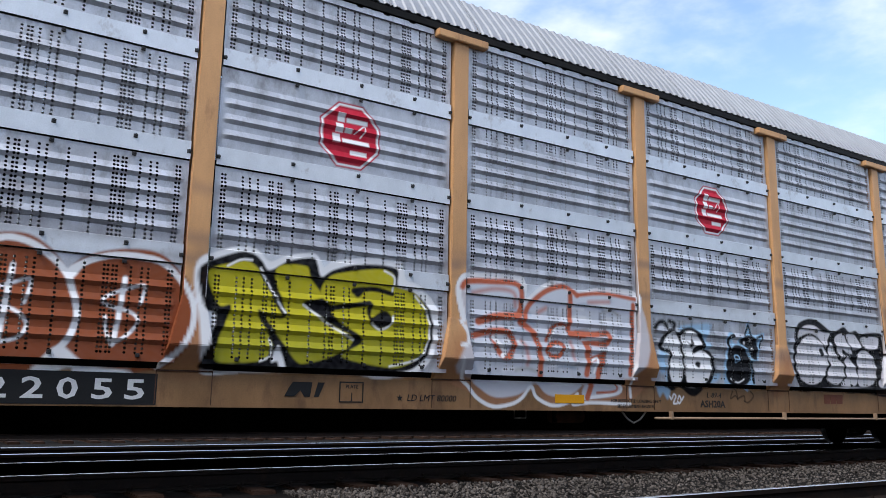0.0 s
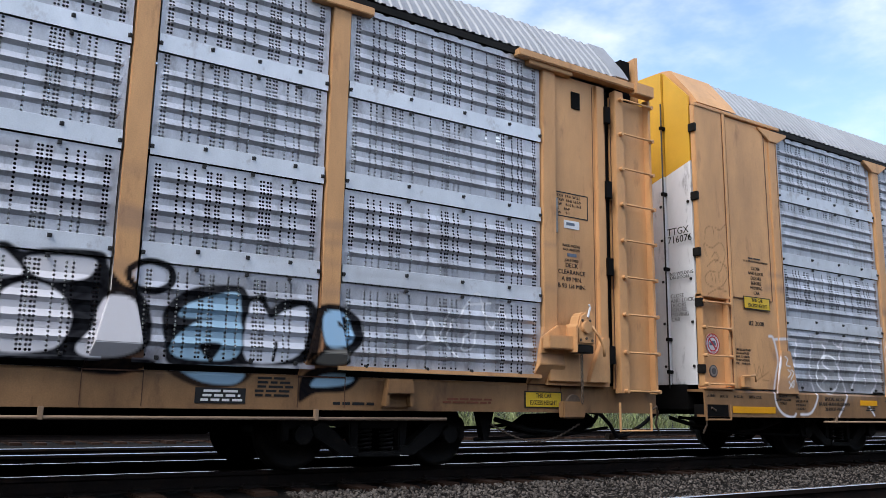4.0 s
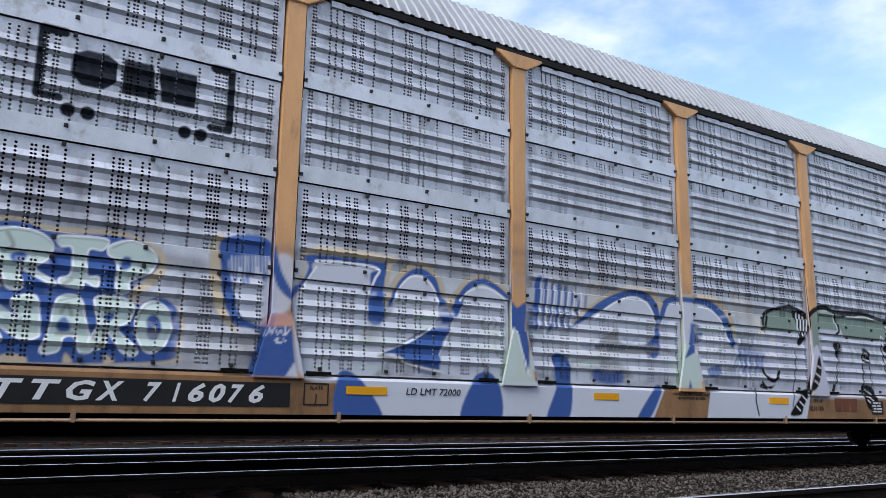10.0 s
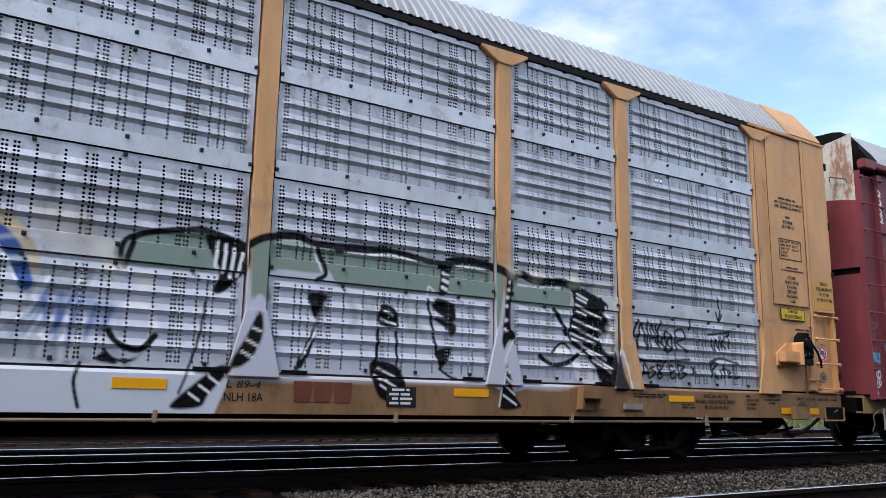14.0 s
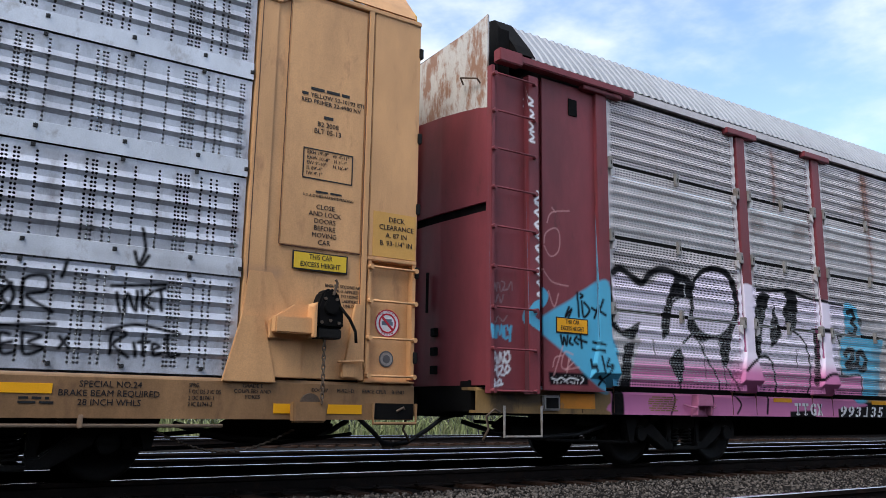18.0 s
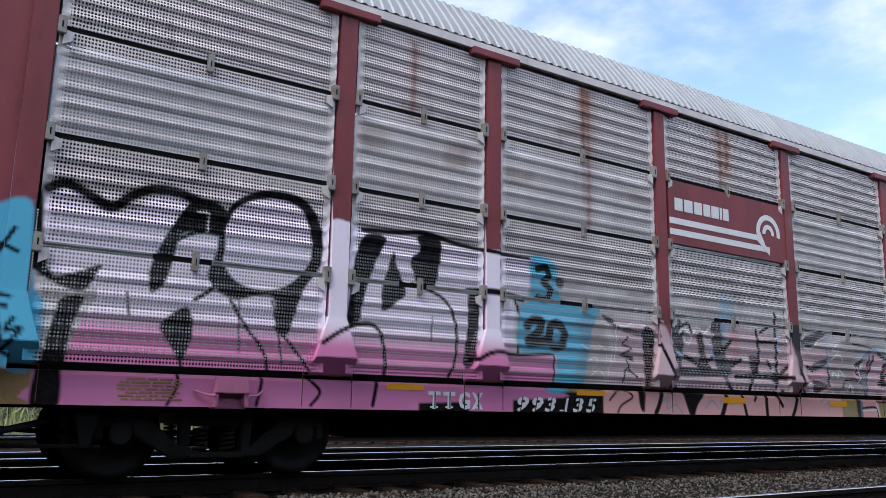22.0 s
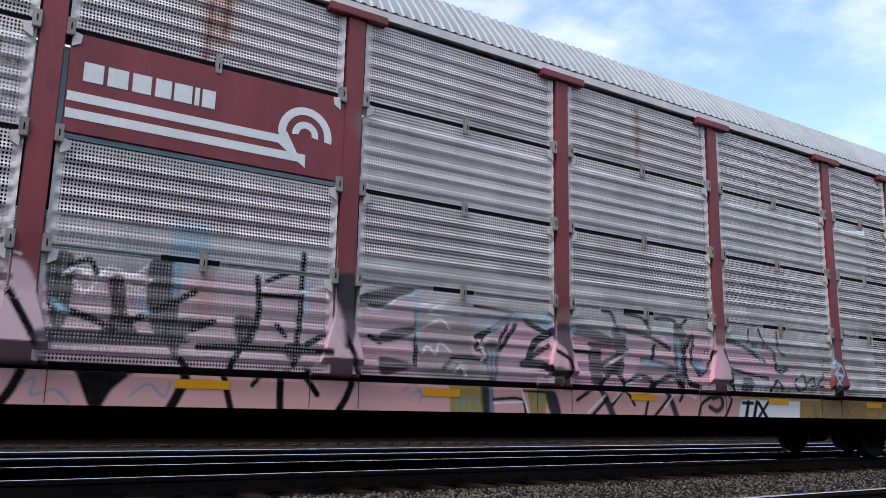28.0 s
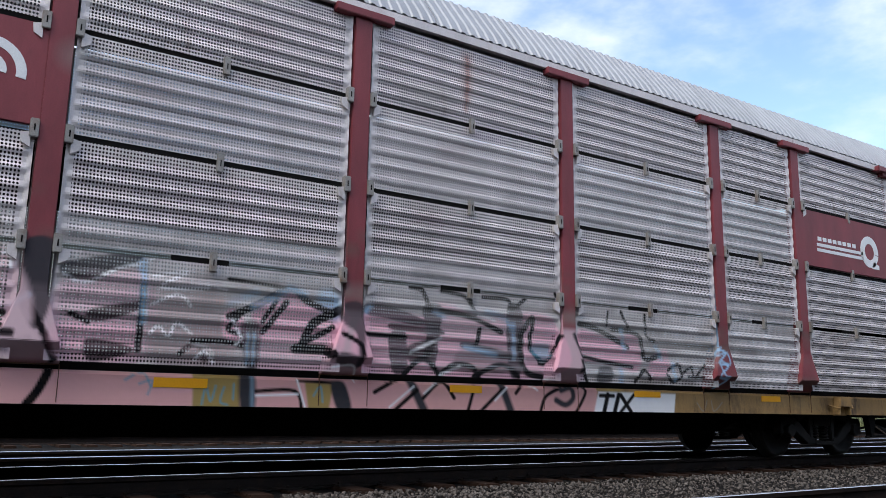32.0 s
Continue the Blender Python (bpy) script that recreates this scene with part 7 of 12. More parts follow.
PAINT2.line(BONE, 0.040, (23.40, 1.73), (23.50, 1.70), (23.58, 1.40), (23.52, 1.20), (23.45, 0.95), (23.48, 0.75), (23.63, 0.62), (23.84, 0.58), (23.92, 0.63), soft=0.009)
PAINT2.line(BONE, 0.040, (23.50, 1.69), (23.76, 1.71), (24.08, 1.72), soft=0.009)
PAINT2.line(BONE, 0.040, (24.08, 1.72), (24.01, 1.43), (23.93, 1.11), soft=0.009)
PAINT2.line(BONE, 0.040, (24.44, 1.73), (24.72, 1.75), (24.89, 1.74), soft=0.009)
PAINT2.line(BONE, 0.040, (24.48, 1.68), (24.40, 1.46), (24.37, 1.19), (24.45, 0.99), (24.48, 0.86), (24.30, 0.65), (24.04, 0.62), soft=0.009)
PAINT2.line(BONE, 0.040, (24.75, 1.68), (24.79, 1.57), (24.72, 1.40), (24.86, 1.30), (24.99, 1.28), soft=0.009)
PAINT2.line(BONE, 0.040, (24.69, 1.11), (24.78, 1.18), (24.70, 1.23), soft=0.009)
PAINT2.line(BONE, 0.040, (25.04, 1.73), (25.19, 1.67), (25.29, 1.75), (25.12, 1.34), (25.28, 1.02), (25.23, 0.84), (25.01, 0.60), soft=0.009)
PAINT2.line(BONE, 0.040, (25.76, 1.72), (25.96, 1.81), (26.09, 1.34), (26.16, 1.11), (26.02, 0.98), soft=0.009)
PAINT2.line(BONE, 0.040, (25.46, 1.02), (25.61, 1.26), (25.80, 1.39), (25.85, 1.09), soft=0.009)
PAINT2.line(BONE, 0.040, (25.93, 1.81), (26.46, 1.79), soft=0.009)
PAINT2.line(BONE, 0.040, (26.50, 1.73), (26.62, 1.68), (26.54, 1.37), (26.43, 0.96), (26.56, 1.01), soft=0.009)
PAINT2.line(BONE, 0.040, (26.84, 1.66), (27.07, 1.75), (27.07, 1.40), (27.00, 1.09), (27.05, 0.88), soft=0.009)
PAINT2.line(BONE, 0.040, (27.07, 1.68), (27.34, 1.77), (27.59, 1.72), (27.59, 1.43), (27.45, 1.03), (27.63, 1.08), soft=0.009)
PAINT2.line(BONE, 0.040, (27.63, 1.08), (27.78, 1.23), (28.09, 1.26), (28.31, 1.10), (28.36, 0.87), (28.21, 0.63), soft=0.009)
PAINT2.line(BONE, 0.040, (27.50, 0.89), (27.47, 0.68), soft=0.009)
PAINT2.line(BONE, 0.040, (27.64, 0.89), (27.62, 0.67), soft=0.009)
PAINT2.line(BONE, 0.040, (27.49, 0.78), (27.63, 0.79), soft=0.009)
PAINT2.line(BONE, 0.040, (27.68, 0.83), (27.73, 0.86), (27.73, 0.76), (27.67, 0.67), (27.78, 0.69), soft=0.009)
PAINT2.line(BONE, 0.040, (26.70, 0.59), (26.92, 0.78), (26.89, 0.84), soft=0.009)
PAINT2.line(BONE, 0.040, (25.86, 0.76), (26.00, 0.62), soft=0.009)
PAINT2.line(CHALK, 0.034, (24.53, 1.15), (24.63, 1.42), (24.84, 1.52), (25.05, 1.45), (25.13, 1.23), (25.05, 1.03), (24.82, 0.95), (24.62, 1.02), closed=True, soft=0.009)
PAINT2.line(CHALK, 0.03, (27.83, 0.83), (27.89, 0.76), (27.83, 0.67), (27.78, 0.76), closed=True)
PAINT2.line(CHALK, 0.02, (23.68, 1.45), (23.74, 1.41), (23.70, 1.33), (23.79, 1.31))
PAINT2.line(CHALK, 0.02, (23.73, 1.26), (23.80, 1.21), (23.73, 1.15))
PAINT2.line(CHALK, 0.02, (23.81, 1.26), (23.87, 1.22), (23.79, 1.12))
PAINT2.line(CHALK, 0.02, (23.74, 1.09), (23.83, 1.01), (23.86, 1.11), (23.74, 0.99))
PAINT2.line(BROWN_PENCIL, 0.01, (22.05, 2.99), (22.08, 3.15), (22.21, 3.20), (22.25, 3.09), cover=0.7, soft=0.006)
PAINT2.line(BROWN_PENCIL, 0.01, (22.28, 3.20), (22.38, 3.17), (22.52, 3.28), cover=0.7, soft=0.006)
PAINT2.line(BROWN_PENCIL, 0.01, (22.08, 2.76), (22.03, 2.93), (22.19, 2.89), (22.38, 2.99), (22.47, 2.82), (22.33, 2.56), (22.14, 2.56), (22.02, 2.45), (22.11, 2.35), (22.34, 2.35), (22.50, 2.52), (22.45, 2.69), cover=0.7, soft=0.006)
PAINT2.line(BROWN_PENCIL, 0.01, (22.19, 2.77), (22.26, 2.84), (22.33, 2.76), (22.24, 2.69), cover=0.7, soft=0.006)
PAINT2.line(BROWN_PENCIL, 0.01, (22.07, 2.61), (22.26, 2.73), (22.50, 2.64), cover=0.7, soft=0.006)
PAINT2.line(BROWN_PENCIL, 0.01, (22.15, 2.52), (22.18, 2.42), cover=0.7, soft=0.006)
PAINT2.line(BROWN_PENCIL, 0.01, (22.23, 2.52), (22.25, 2.40), cover=0.7, soft=0.006)
PAINT2.line(BROWN_PENCIL, 0.01, (22.31, 2.53), (22.33, 2.42), cover=0.7, soft=0.006)
PAINT2.line(BROWN_PENCIL, 0.01, (22.05, 2.22), (22.28, 2.32), (22.49, 2.29), cover=0.7, soft=0.006)
PAINT2.line(BROWN_PENCIL, 0.012, (23.02, 1.31), (23.07, 1.14), (23.13, 1.29), (23.19, 1.14), (23.23, 1.30), cover=0.6)
PAINT2.line(BROWN_PENCIL, 0.012, (23.05, 1.08), (23.34, 1.21), cover=0.6)
PAINT2.line(BROWN_PENCIL, 0.012, (23.20, 1.10), (23.34, 1.09), cover=0.6)
PAINT2.line(INK, 0.034, (45.26, 1.37), (45.37, 1.75), (45.47, 1.43), (45.48, 1.79), soft=0.01)
PAINT2.line(INK, 0.034, (45.53, 1.46), (45.56, 1.75), (45.66, 1.49), soft=0.01)
PAINT2.line(INK, 0.034, (45.54, 1.57), (45.63, 1.59), soft=0.01)
PAINT2.line(INK, 0.034, (45.64, 1.75), (45.69, 1.47), soft=0.01)
PAINT2.line(INK, 0.034, (45.74, 1.81), (45.67, 1.60), (45.80, 1.46), soft=0.01)
PAINT2.line(INK, 0.034, (46.02, 1.45), (46.01, 1.68), (46.17, 1.72), (46.18, 1.60), (46.04, 1.55), (46.24, 1.43), soft=0.01)
PAINT2.line(INK, 0.034, (45.25, 1.32), (45.40, 1.28), (45.75, 1.29), (46.27, 1.33), soft=0.01)
PAINT2.line(INK, 0.034, (45.78, 1.62), (45.93, 1.44), soft=0.01)
PAINT2.line(INK, 0.034, (45.92, 1.64), (45.79, 1.44), soft=0.01)
PAINT2.line(INK, 0.034, (45.32, 1.80), (45.23, 1.61), (45.31, 1.57), soft=0.01)
PAINT2.line(INK, 0.034, (45.36, 1.05), (45.42, 1.25), (45.50, 1.06), soft=0.01)
PAINT2.line(INK, 0.034, (45.39, 1.12), (45.47, 1.13), soft=0.01)
PAINT2.line(INK, 0.034, (45.60, 1.21), (45.51, 1.18), (45.61, 1.13), (45.52, 1.07), soft=0.01)
PAINT2.line(INK, 0.034, (45.65, 1.24), (45.67, 1.07), (45.75, 1.10), (45.67, 1.15), (45.74, 1.21), (45.65, 1.24), soft=0.01)
PAINT2.line(INK, 0.034, (45.79, 1.28), (45.76, 1.22), soft=0.01)
PAINT2.line(INK, 0.034, (45.95, 1.23), (45.88, 1.23), (45.91, 1.08), (46.00, 1.09), soft=0.01)
PAINT2.line(INK, 0.034, (45.90, 1.15), (45.97, 1.17), soft=0.01)
PAINT2.line(INK, 0.034, (46.04, 1.25), (46.07, 1.08), (46.20, 1.13), (46.09, 1.17), (46.18, 1.23), (46.04, 1.25), soft=0.01)
PAINT2.line(INK, 0.034, (46.32, 1.23), (46.39, 1.14), soft=0.01)
PAINT2.line(INK, 0.034, (46.38, 1.23), (46.32, 1.14), soft=0.01)
PAINT2.line(INK, 0.034, (46.90, 2.22), (46.94, 2.05), (46.90, 1.90), soft=0.01)
PAINT2.line(INK, 0.034, (46.85, 2.00), (46.90, 1.88), (46.97, 1.98), soft=0.01)
PAINT2.line(INK, 0.034, (46.73, 1.63), (46.77, 1.47), soft=0.01)
PAINT2.line(INK, 0.034, (46.81, 1.47), (46.82, 1.63), (46.90, 1.49), (46.90, 1.66), soft=0.01)
PAINT2.line(INK, 0.034, (46.94, 1.67), (46.96, 1.50), soft=0.01)
PAINT2.line(INK, 0.034, (47.03, 1.67), (46.96, 1.58), (47.05, 1.51), soft=0.01)
PAINT2.line(INK, 0.034, (47.06, 1.68), (47.14, 1.71), soft=0.01)
PAINT2.line(INK, 0.034, (47.10, 1.69), (47.12, 1.51), soft=0.01)
PAINT2.line(INK, 0.034, (46.69, 1.69), (47.14, 1.74), soft=0.01)
PAINT2.line(INK, 0.034, (46.72, 1.11), (46.73, 1.30), (46.84, 1.28), (46.74, 1.19), (46.87, 1.09), soft=0.01)
PAINT2.line(INK, 0.034, (46.91, 1.21), (46.93, 1.10), soft=0.01)
PAINT2.line(INK, 0.034, (46.98, 1.29), (46.99, 1.11), soft=0.01)
PAINT2.line(INK, 0.034, (46.95, 1.22), (47.04, 1.23), soft=0.01)
PAINT2.line(INK, 0.034, (47.06, 1.16), (47.13, 1.19), (47.07, 1.21), (47.08, 1.12), (47.14, 1.13), soft=0.01)
PAINT2.line(INK, 0.034, (47.19, 1.29), (47.21, 1.12), (47.30, 1.13), soft=0.01)
PAINT2.line(INK, 0.034, (46.68, 1.31), (46.93, 1.37), (47.29, 1.31), soft=0.01)
PAINT2.line(INK, 0.034, (46.32, 1.87), (46.29, 1.73), soft=0.01)
PAINT2.line(INK, 0.034, (45.84, 1.68), (45.95, 1.55), (45.87, 1.41), (45.75, 1.53), closed=True, soft=0.01)
PAINT2.dot(BUFF, 44.97, 1.60, 0.05, soft=0.02, cover=0.8)
PAINT2.dot(BUFF, 45.09, 1.50, 0.05, soft=0.02, cover=0.8)
PAINT2.dot(BUFF, 44.96, 1.34, 0.05, soft=0.02, cover=0.8)
PAINT2.dot(BUFF, 45.18, 0.97, 0.05, soft=0.02, cover=0.8)
PAINT2.dot(BUFF, 45.07, 1.18, 0.05, soft=0.02, cover=0.8)

# dark emblem on the second car, painted over the ribs
for x, e in ((29.20, 1), (30.86, -1)):
    PAINT2.line(CARBON, 0.075, (x + 0.17 * e, 3.81), (x, 3.81), (x, 3.22), (x + 0.17 * e, 3.22), sharp=True, soft=0.006)
PAINT2.fill(CARBON, (29.45, 3.64), (29.56, 3.70), (29.74, 3.70), (29.82, 3.64), (29.82, 3.46), (29.72, 3.37), (29.54, 3.37), (29.44, 3.46), sharp=True, soft=0.006)
PAINT2.fill(CARBON, (29.87, 3.70), (30.13, 3.70), (30.17, 3.37), (29.87, 3.37), sharp=True, soft=0.006)
PAINT2.fill(CARBON, (30.17, 3.70), (30.53, 3.70), (30.53, 3.37), (30.22, 3.37), sharp=True, soft=0.006)
# green letters on the second car
PAINT2.fill(LAVENDER, (38.99, 1.83), (39.74, 1.85), (40.05, 1.88), (41.24, 1.93), (41.26, 1.11), (40.03, 1.03), (39.10, 1.05), cover=0.75, soft=0.03)
PAINT2.fill(SAGE, (39.05, 1.84), (39.03, 1.94), (39.07, 2.09), (39.37, 2.16), (39.65, 2.18), (39.75, 2.02), (39.72, 1.86))
PAINT2.line(INK, 0.05, (38.98, 1.82), (39.03, 2.01), (39.08, 2.11), (39.37, 2.19), (39.66, 2.21), (39.98, 2.16), (40.08, 2.12))
PAINT2.fill(INK, (39.68, 2.23), (40.04, 2.14), (40.09, 1.94), (39.89, 1.69), (39.77, 1.67), (39.82, 1.86), (39.73, 2.02))
PAINT2.line(CHALK, 0.035, (39.79, 2.14), (39.77, 1.91))
PAINT2.line(CHALK, 0.035, (39.87, 2.12), (39.85, 1.86))
PAINT2.line(CHALK, 0.035, (39.95, 2.09), (39.92, 1.82))
PAINT2.line(CHALK, 0.035, (40.03, 2.05), (39.99, 1.84))
PAINT2.fill(SAGE, (40.12, 2.16), (40.31, 2.22), (40.79, 2.22), (40.87, 1.96), (40.32, 1.92), (40.33, 1.64), (40.14, 1.61))
PAINT2.fill(SAGE, (40.88, 2.19), (41.24, 2.21), (41.24, 1.96), (40.94, 1.96))
PAINT2.line(INK, 0.075, (40.05, 2.12), (40.23, 2.23), (40.56, 2.29), (40.79, 2.24), (41.24, 2.25))
PAINT2.line(INK, 0.045, (40.79, 2.19), (40.89, 1.96), (40.80, 1.88))
PAINT2.line(CHALK, 0.02, (40.75, 2.18), (40.84, 1.97))
PAINT2.fill(INK, (40.72, 1.73), (40.95, 1.72), (40.90, 1.52), (40.80, 1.49))
PAINT2.line(INK, 0.07, (40.85, 1.49), (40.75, 1.23), (40.66, 1.04))
PAINT2.line(CHALK, 0.02, (40.85, 1.44), (40.77, 1.29), (40.68, 1.11))
PAINT2.fill(LAVENDER, (40.14, 1.61), (40.29, 1.60), (40.42, 0.98), (40.03, 0.96))
PAINT2.fill(INK, (40.21, 1.52), (40.25, 1.32), (40.16, 1.09), (40.03, 0.99), (39.95, 1.02), (40.08, 1.26))
PAINT2.line(CHALK, 0.02, (40.09, 1.25), (40.21, 1.19))
PAINT2.line(CHALK, 0.02, (40.05, 1.14), (40.15, 1.09))
PAINT2.line(CHALK, 0.02, (40.15, 1.36), (40.23, 1.33))
PAINT2.fill(INK, (39.45, 0.63), (39.67, 0.85), (39.87, 1.00), (39.97, 0.97), (39.79, 0.75), (39.71, 0.63))
PAINT2.line(CHALK, 0.022, (39.61, 0.75), (39.70, 0.69))
PAINT2.line(CHALK, 0.022, (39.70, 0.82), (39.79, 0.76))
PAINT2.line(CHALK, 0.022, (39.78, 0.90), (39.87, 0.84))
PAINT2.line(INK, 0.025, (39.71, 1.57), (39.68, 1.29), (39.61, 1.01), (39.52, 0.75), cover=0.9)
PAINT2.line(BONE, 0.06, (38.99, 1.46), (39.18, 1.48), (39.28, 1.32), (39.19, 1.13), (39.01, 1.15), (38.93, 1.30), closed=True, soft=0.02)
PAINT2.line(INK, 0.055, (38.90, 1.26), (38.98, 1.16), (39.16, 1.11), (39.29, 1.24))
PAINT2.fill(INK, (38.81, 1.01), (38.88, 1.08), (38.95, 1.04), (38.99, 0.98))
PAINT2.fill(ROYAL, (38.34, 1.54), (38.85, 1.53), (38.97, 1.35), (38.51, 1.20), (38.40, 1.37), cover=0.5, soft=0.05)
PAINT2.line(ROYAL, 0.03, (38.37, 1.49), (38.44, 1.22), soft=0.02, cover=0.7)
PAINT2.line(ROYAL, 0.03, (38.51, 1.53), (38.49, 1.17), soft=0.02, cover=0.7)
PAINT2.line(ROYAL, 0.03, (38.64, 1.49), (38.57, 1.13), soft=0.02, cover=0.7)
PAINT2.line(ROYAL, 0.03, (38.78, 1.47), (38.72, 1.18), soft=0.02, cover=0.7)
PAINT2.line(ROYAL, 0.03, (38.91, 1.45), (38.84, 1.24), soft=0.02, cover=0.7)
PAINT2.line(CHALK, 0.03, (38.57, 1.43), (38.55, 1.02), soft=0.02, cover=0.6)
PAINT2.line(CHALK, 0.03, (38.71, 1.39), (38.63, 1.03), soft=0.02, cover=0.6)
PAINT2.line(CHALK, 0.03, (38.45, 1.32), (38.38, 1.02), soft=0.02, cover=0.6)
PAINT2.line(INK, 0.03, (38.70, 0.98), (38.66, 0.83), (38.71, 0.62))
PAINT2.dot(CREAM_MIST, 38.80, 1.94, 0.07, soft=0.05, cover=0.7)
PAINT2.dot(CREAM_MIST, 38.90, 1.80, 0.08, soft=0.05, cover=0.7)
PAINT2.dot(CREAM_MIST, 39.17, 1.71, 0.06, soft=0.05, cover=0.7)
PAINT2.fill(LAVENDER, (41.05, 1.83), (42.24, 1.84), (43.07, 1.85), (44.19, 1.87), (44.73, 1.72), (44.68, 1.01), (41.14, 0.98), cover=0.75, soft=0.03)
PAINT2.fill(SAGE, (41.01, 2.19), (41.26, 2.21), (41.65, 2.22), (42.21, 2.19), (42.27, 1.89), (42.10, 1.85), (41.05, 1.85))
PAINT2.fill(SAGE, (42.40, 2.16), (42.91, 2.19), (42.97, 1.88), (42.38, 1.89), (42.37, 2.03))
PAINT2.fill(SAGE, (42.96, 2.19), (43.11, 2.18), (43.08, 1.80), (43.01, 1.55))
PAINT2.fill(SAGE, (43.24, 2.07), (43.39, 2.12), (43.56, 2.09), (44.05, 2.12), (44.15, 2.04), (44.13, 1.89), (44.07, 1.82), (43.24, 1.86))
PAINT2.line(SAGE, 0.07, (41.18, 1.70), (41.24, 1.53), (41.19, 1.43), soft=0.03, cover=0.6)
PAINT2.line(SAGE, 0.07, (41.35, 1.68), (41.41, 1.54), (41.43, 1.68), soft=0.03, cover=0.6)
PAINT2.line(SAGE, 0.07, (41.83, 1.70), (41.90, 1.46), (41.99, 1.69), soft=0.03, cover=0.6)
PAINT2.line(SAGE, 0.07, (41.96, 1.54), (42.06, 1.40), soft=0.03, cover=0.6)
PAINT2.line(SAGE, 0.07, (42.65, 1.75), (42.72, 1.58), soft=0.03, cover=0.6)
PAINT2.line(SAGE, 0.07, (43.83, 1.70), (43.74, 1.53), soft=0.03, cover=0.6)
PAINT2.line(SAGE, 0.07, (43.52, 1.84), (43.59, 1.62), soft=0.03, cover=0.6)
PAINT2.line(INK, 0.1, (41.01, 2.22), (41.25, 2.24), (41.51, 2.25), (41.78, 2.24), (42.07, 2.20), (42.31, 2.19), (42.41, 2.24), (42.61, 2.26), (42.88, 2.25), (43.10, 2.20), (43.24, 2.14), (43.38, 2.20), (43.56, 2.15), (43.80, 2.14), (44.05, 2.16), (44.31, 2.08), (44.58, 1.99), (44.73, 1.92))
PAINT2.line(CHALK, 0.022, (41.09, 2.18), (41.34, 2.19), (41.65, 2.22), (42.02, 2.17), (42.21, 2.16), cover=0.9)
PAINT2.line(CHALK, 0.022, (42.41, 2.14), (42.62, 2.19), (42.91, 2.17), cover=0.9)
PAINT2.line(CHALK, 0.022, (43.33, 2.07), (43.57, 2.07), (43.99, 2.09), cover=0.9)
PAINT2.fill(INK, (42.28, 2.19), (42.40, 2.18), (42.37, 2.03), (42.34, 1.87), (42.24, 1.87), (42.26, 2.07))
PAINT2.line(CHALK, 0.04, (42.30, 2.10), (42.36, 2.08))
PAINT2.line(CHALK, 0.04, (42.29, 2.02), (42.35, 2.00))
PAINT2.line(CHALK, 0.04, (42.28, 1.94), (42.33, 1.92))
PAINT2.fill(INK, (42.23, 1.82), (42.46, 1.74), (42.42, 1.57), (42.18, 1.70))
PAINT2.fill(INK, (42.15, 1.61), (42.47, 1.55), (42.42, 1.42), (42.32, 1.51))
PAINT2.line(INK, 0.035, (42.10, 1.79), (42.14, 1.61), (42.22, 1.27), (42.29, 1.07))
PAINT2.fill(INK, (42.21, 1.24), (42.42, 1.28), (42.33, 1.09), (42.26, 1.11))
PAINT2.line(INK, 0.03, (42.27, 1.06), (42.41, 0.98), (42.49, 0.96))
PAINT2.line(CHALK, 0.02, (42.10, 1.83), (42.10, 1.93), (42.18, 1.88))
PAINT2.fill(INK, (41.54, 1.69), (41.70, 1.66), (41.74, 1.47), (41.51, 1.49))
PAINT2.line(INK, 0.035, (41.51, 1.43), (41.50, 1.18), (41.45, 1.06))
PAINT2.line(INK, 0.03, (41.72, 1.42), (41.74, 1.09))
PAINT2.fill(INK, (41.43, 1.09), (41.75, 1.07), (41.84, 0.86), (41.82, 0.70), (41.53, 0.75))
PAINT2.line(CHALK, 0.02, (41.52, 1.04), (41.72, 0.96))
PAINT2.line(CHALK, 0.02, (41.48, 0.97), (41.73, 0.85))
PAINT2.line(CHALK, 0.02, (41.54, 0.87), (41.65, 0.81))
PAINT2.line(CHALK, 0.02, (41.57, 1.63), (41.68, 1.59))
PAINT2.line(CHALK, 0.02, (41.54, 1.54), (41.71, 1.50))
PAINT2.fill(INK, (43.16, 2.14), (43.28, 2.14), (43.22, 1.86), (43.21, 1.65), (43.23, 1.53), (43.32, 1.50), (43.21, 1.32), (43.13, 1.26), (43.06, 1.40), (43.11, 1.64), (43.13, 1.91))
PAINT2.dot(CHALK, 43.20, 2.08, 0.022)
PAINT2.dot(CHALK, 43.18, 1.99, 0.022)
PAINT2.dot(CHALK, 43.16, 1.90, 0.022)
PAINT2.dot(CHALK, 43.15, 1.80, 0.022)
PAINT2.dot(CHALK, 43.14, 1.64, 0.022)
PAINT2.dot(CHALK, 43.12, 1.53, 0.022)
PAINT2.fill(LAVENDER, (43.10, 1.31), (43.23, 1.38), (43.45, 0.91), (43.01, 0.88))
PAINT2.fill(INK, (43.11, 1.17), (43.27, 0.81), (43.36, 0.67), (43.06, 0.66), (43.10, 0.96))
PAINT2.line(CHALK, 0.02, (43.22, 1.41), (43.11, 1.19), (43.10, 0.96), (43.05, 0.68))
PAINT2.line(CHALK, 0.022, (43.13, 0.99), (43.22, 0.92))
PAINT2.line(CHALK, 0.022, (43.13, 0.91), (43.27, 0.81))
PAINT2.line(CHALK, 0.022, (43.11, 0.80), (43.29, 0.70))
PAINT2.line(CHALK, 0.022, (43.13, 1.09), (43.17, 1.05))
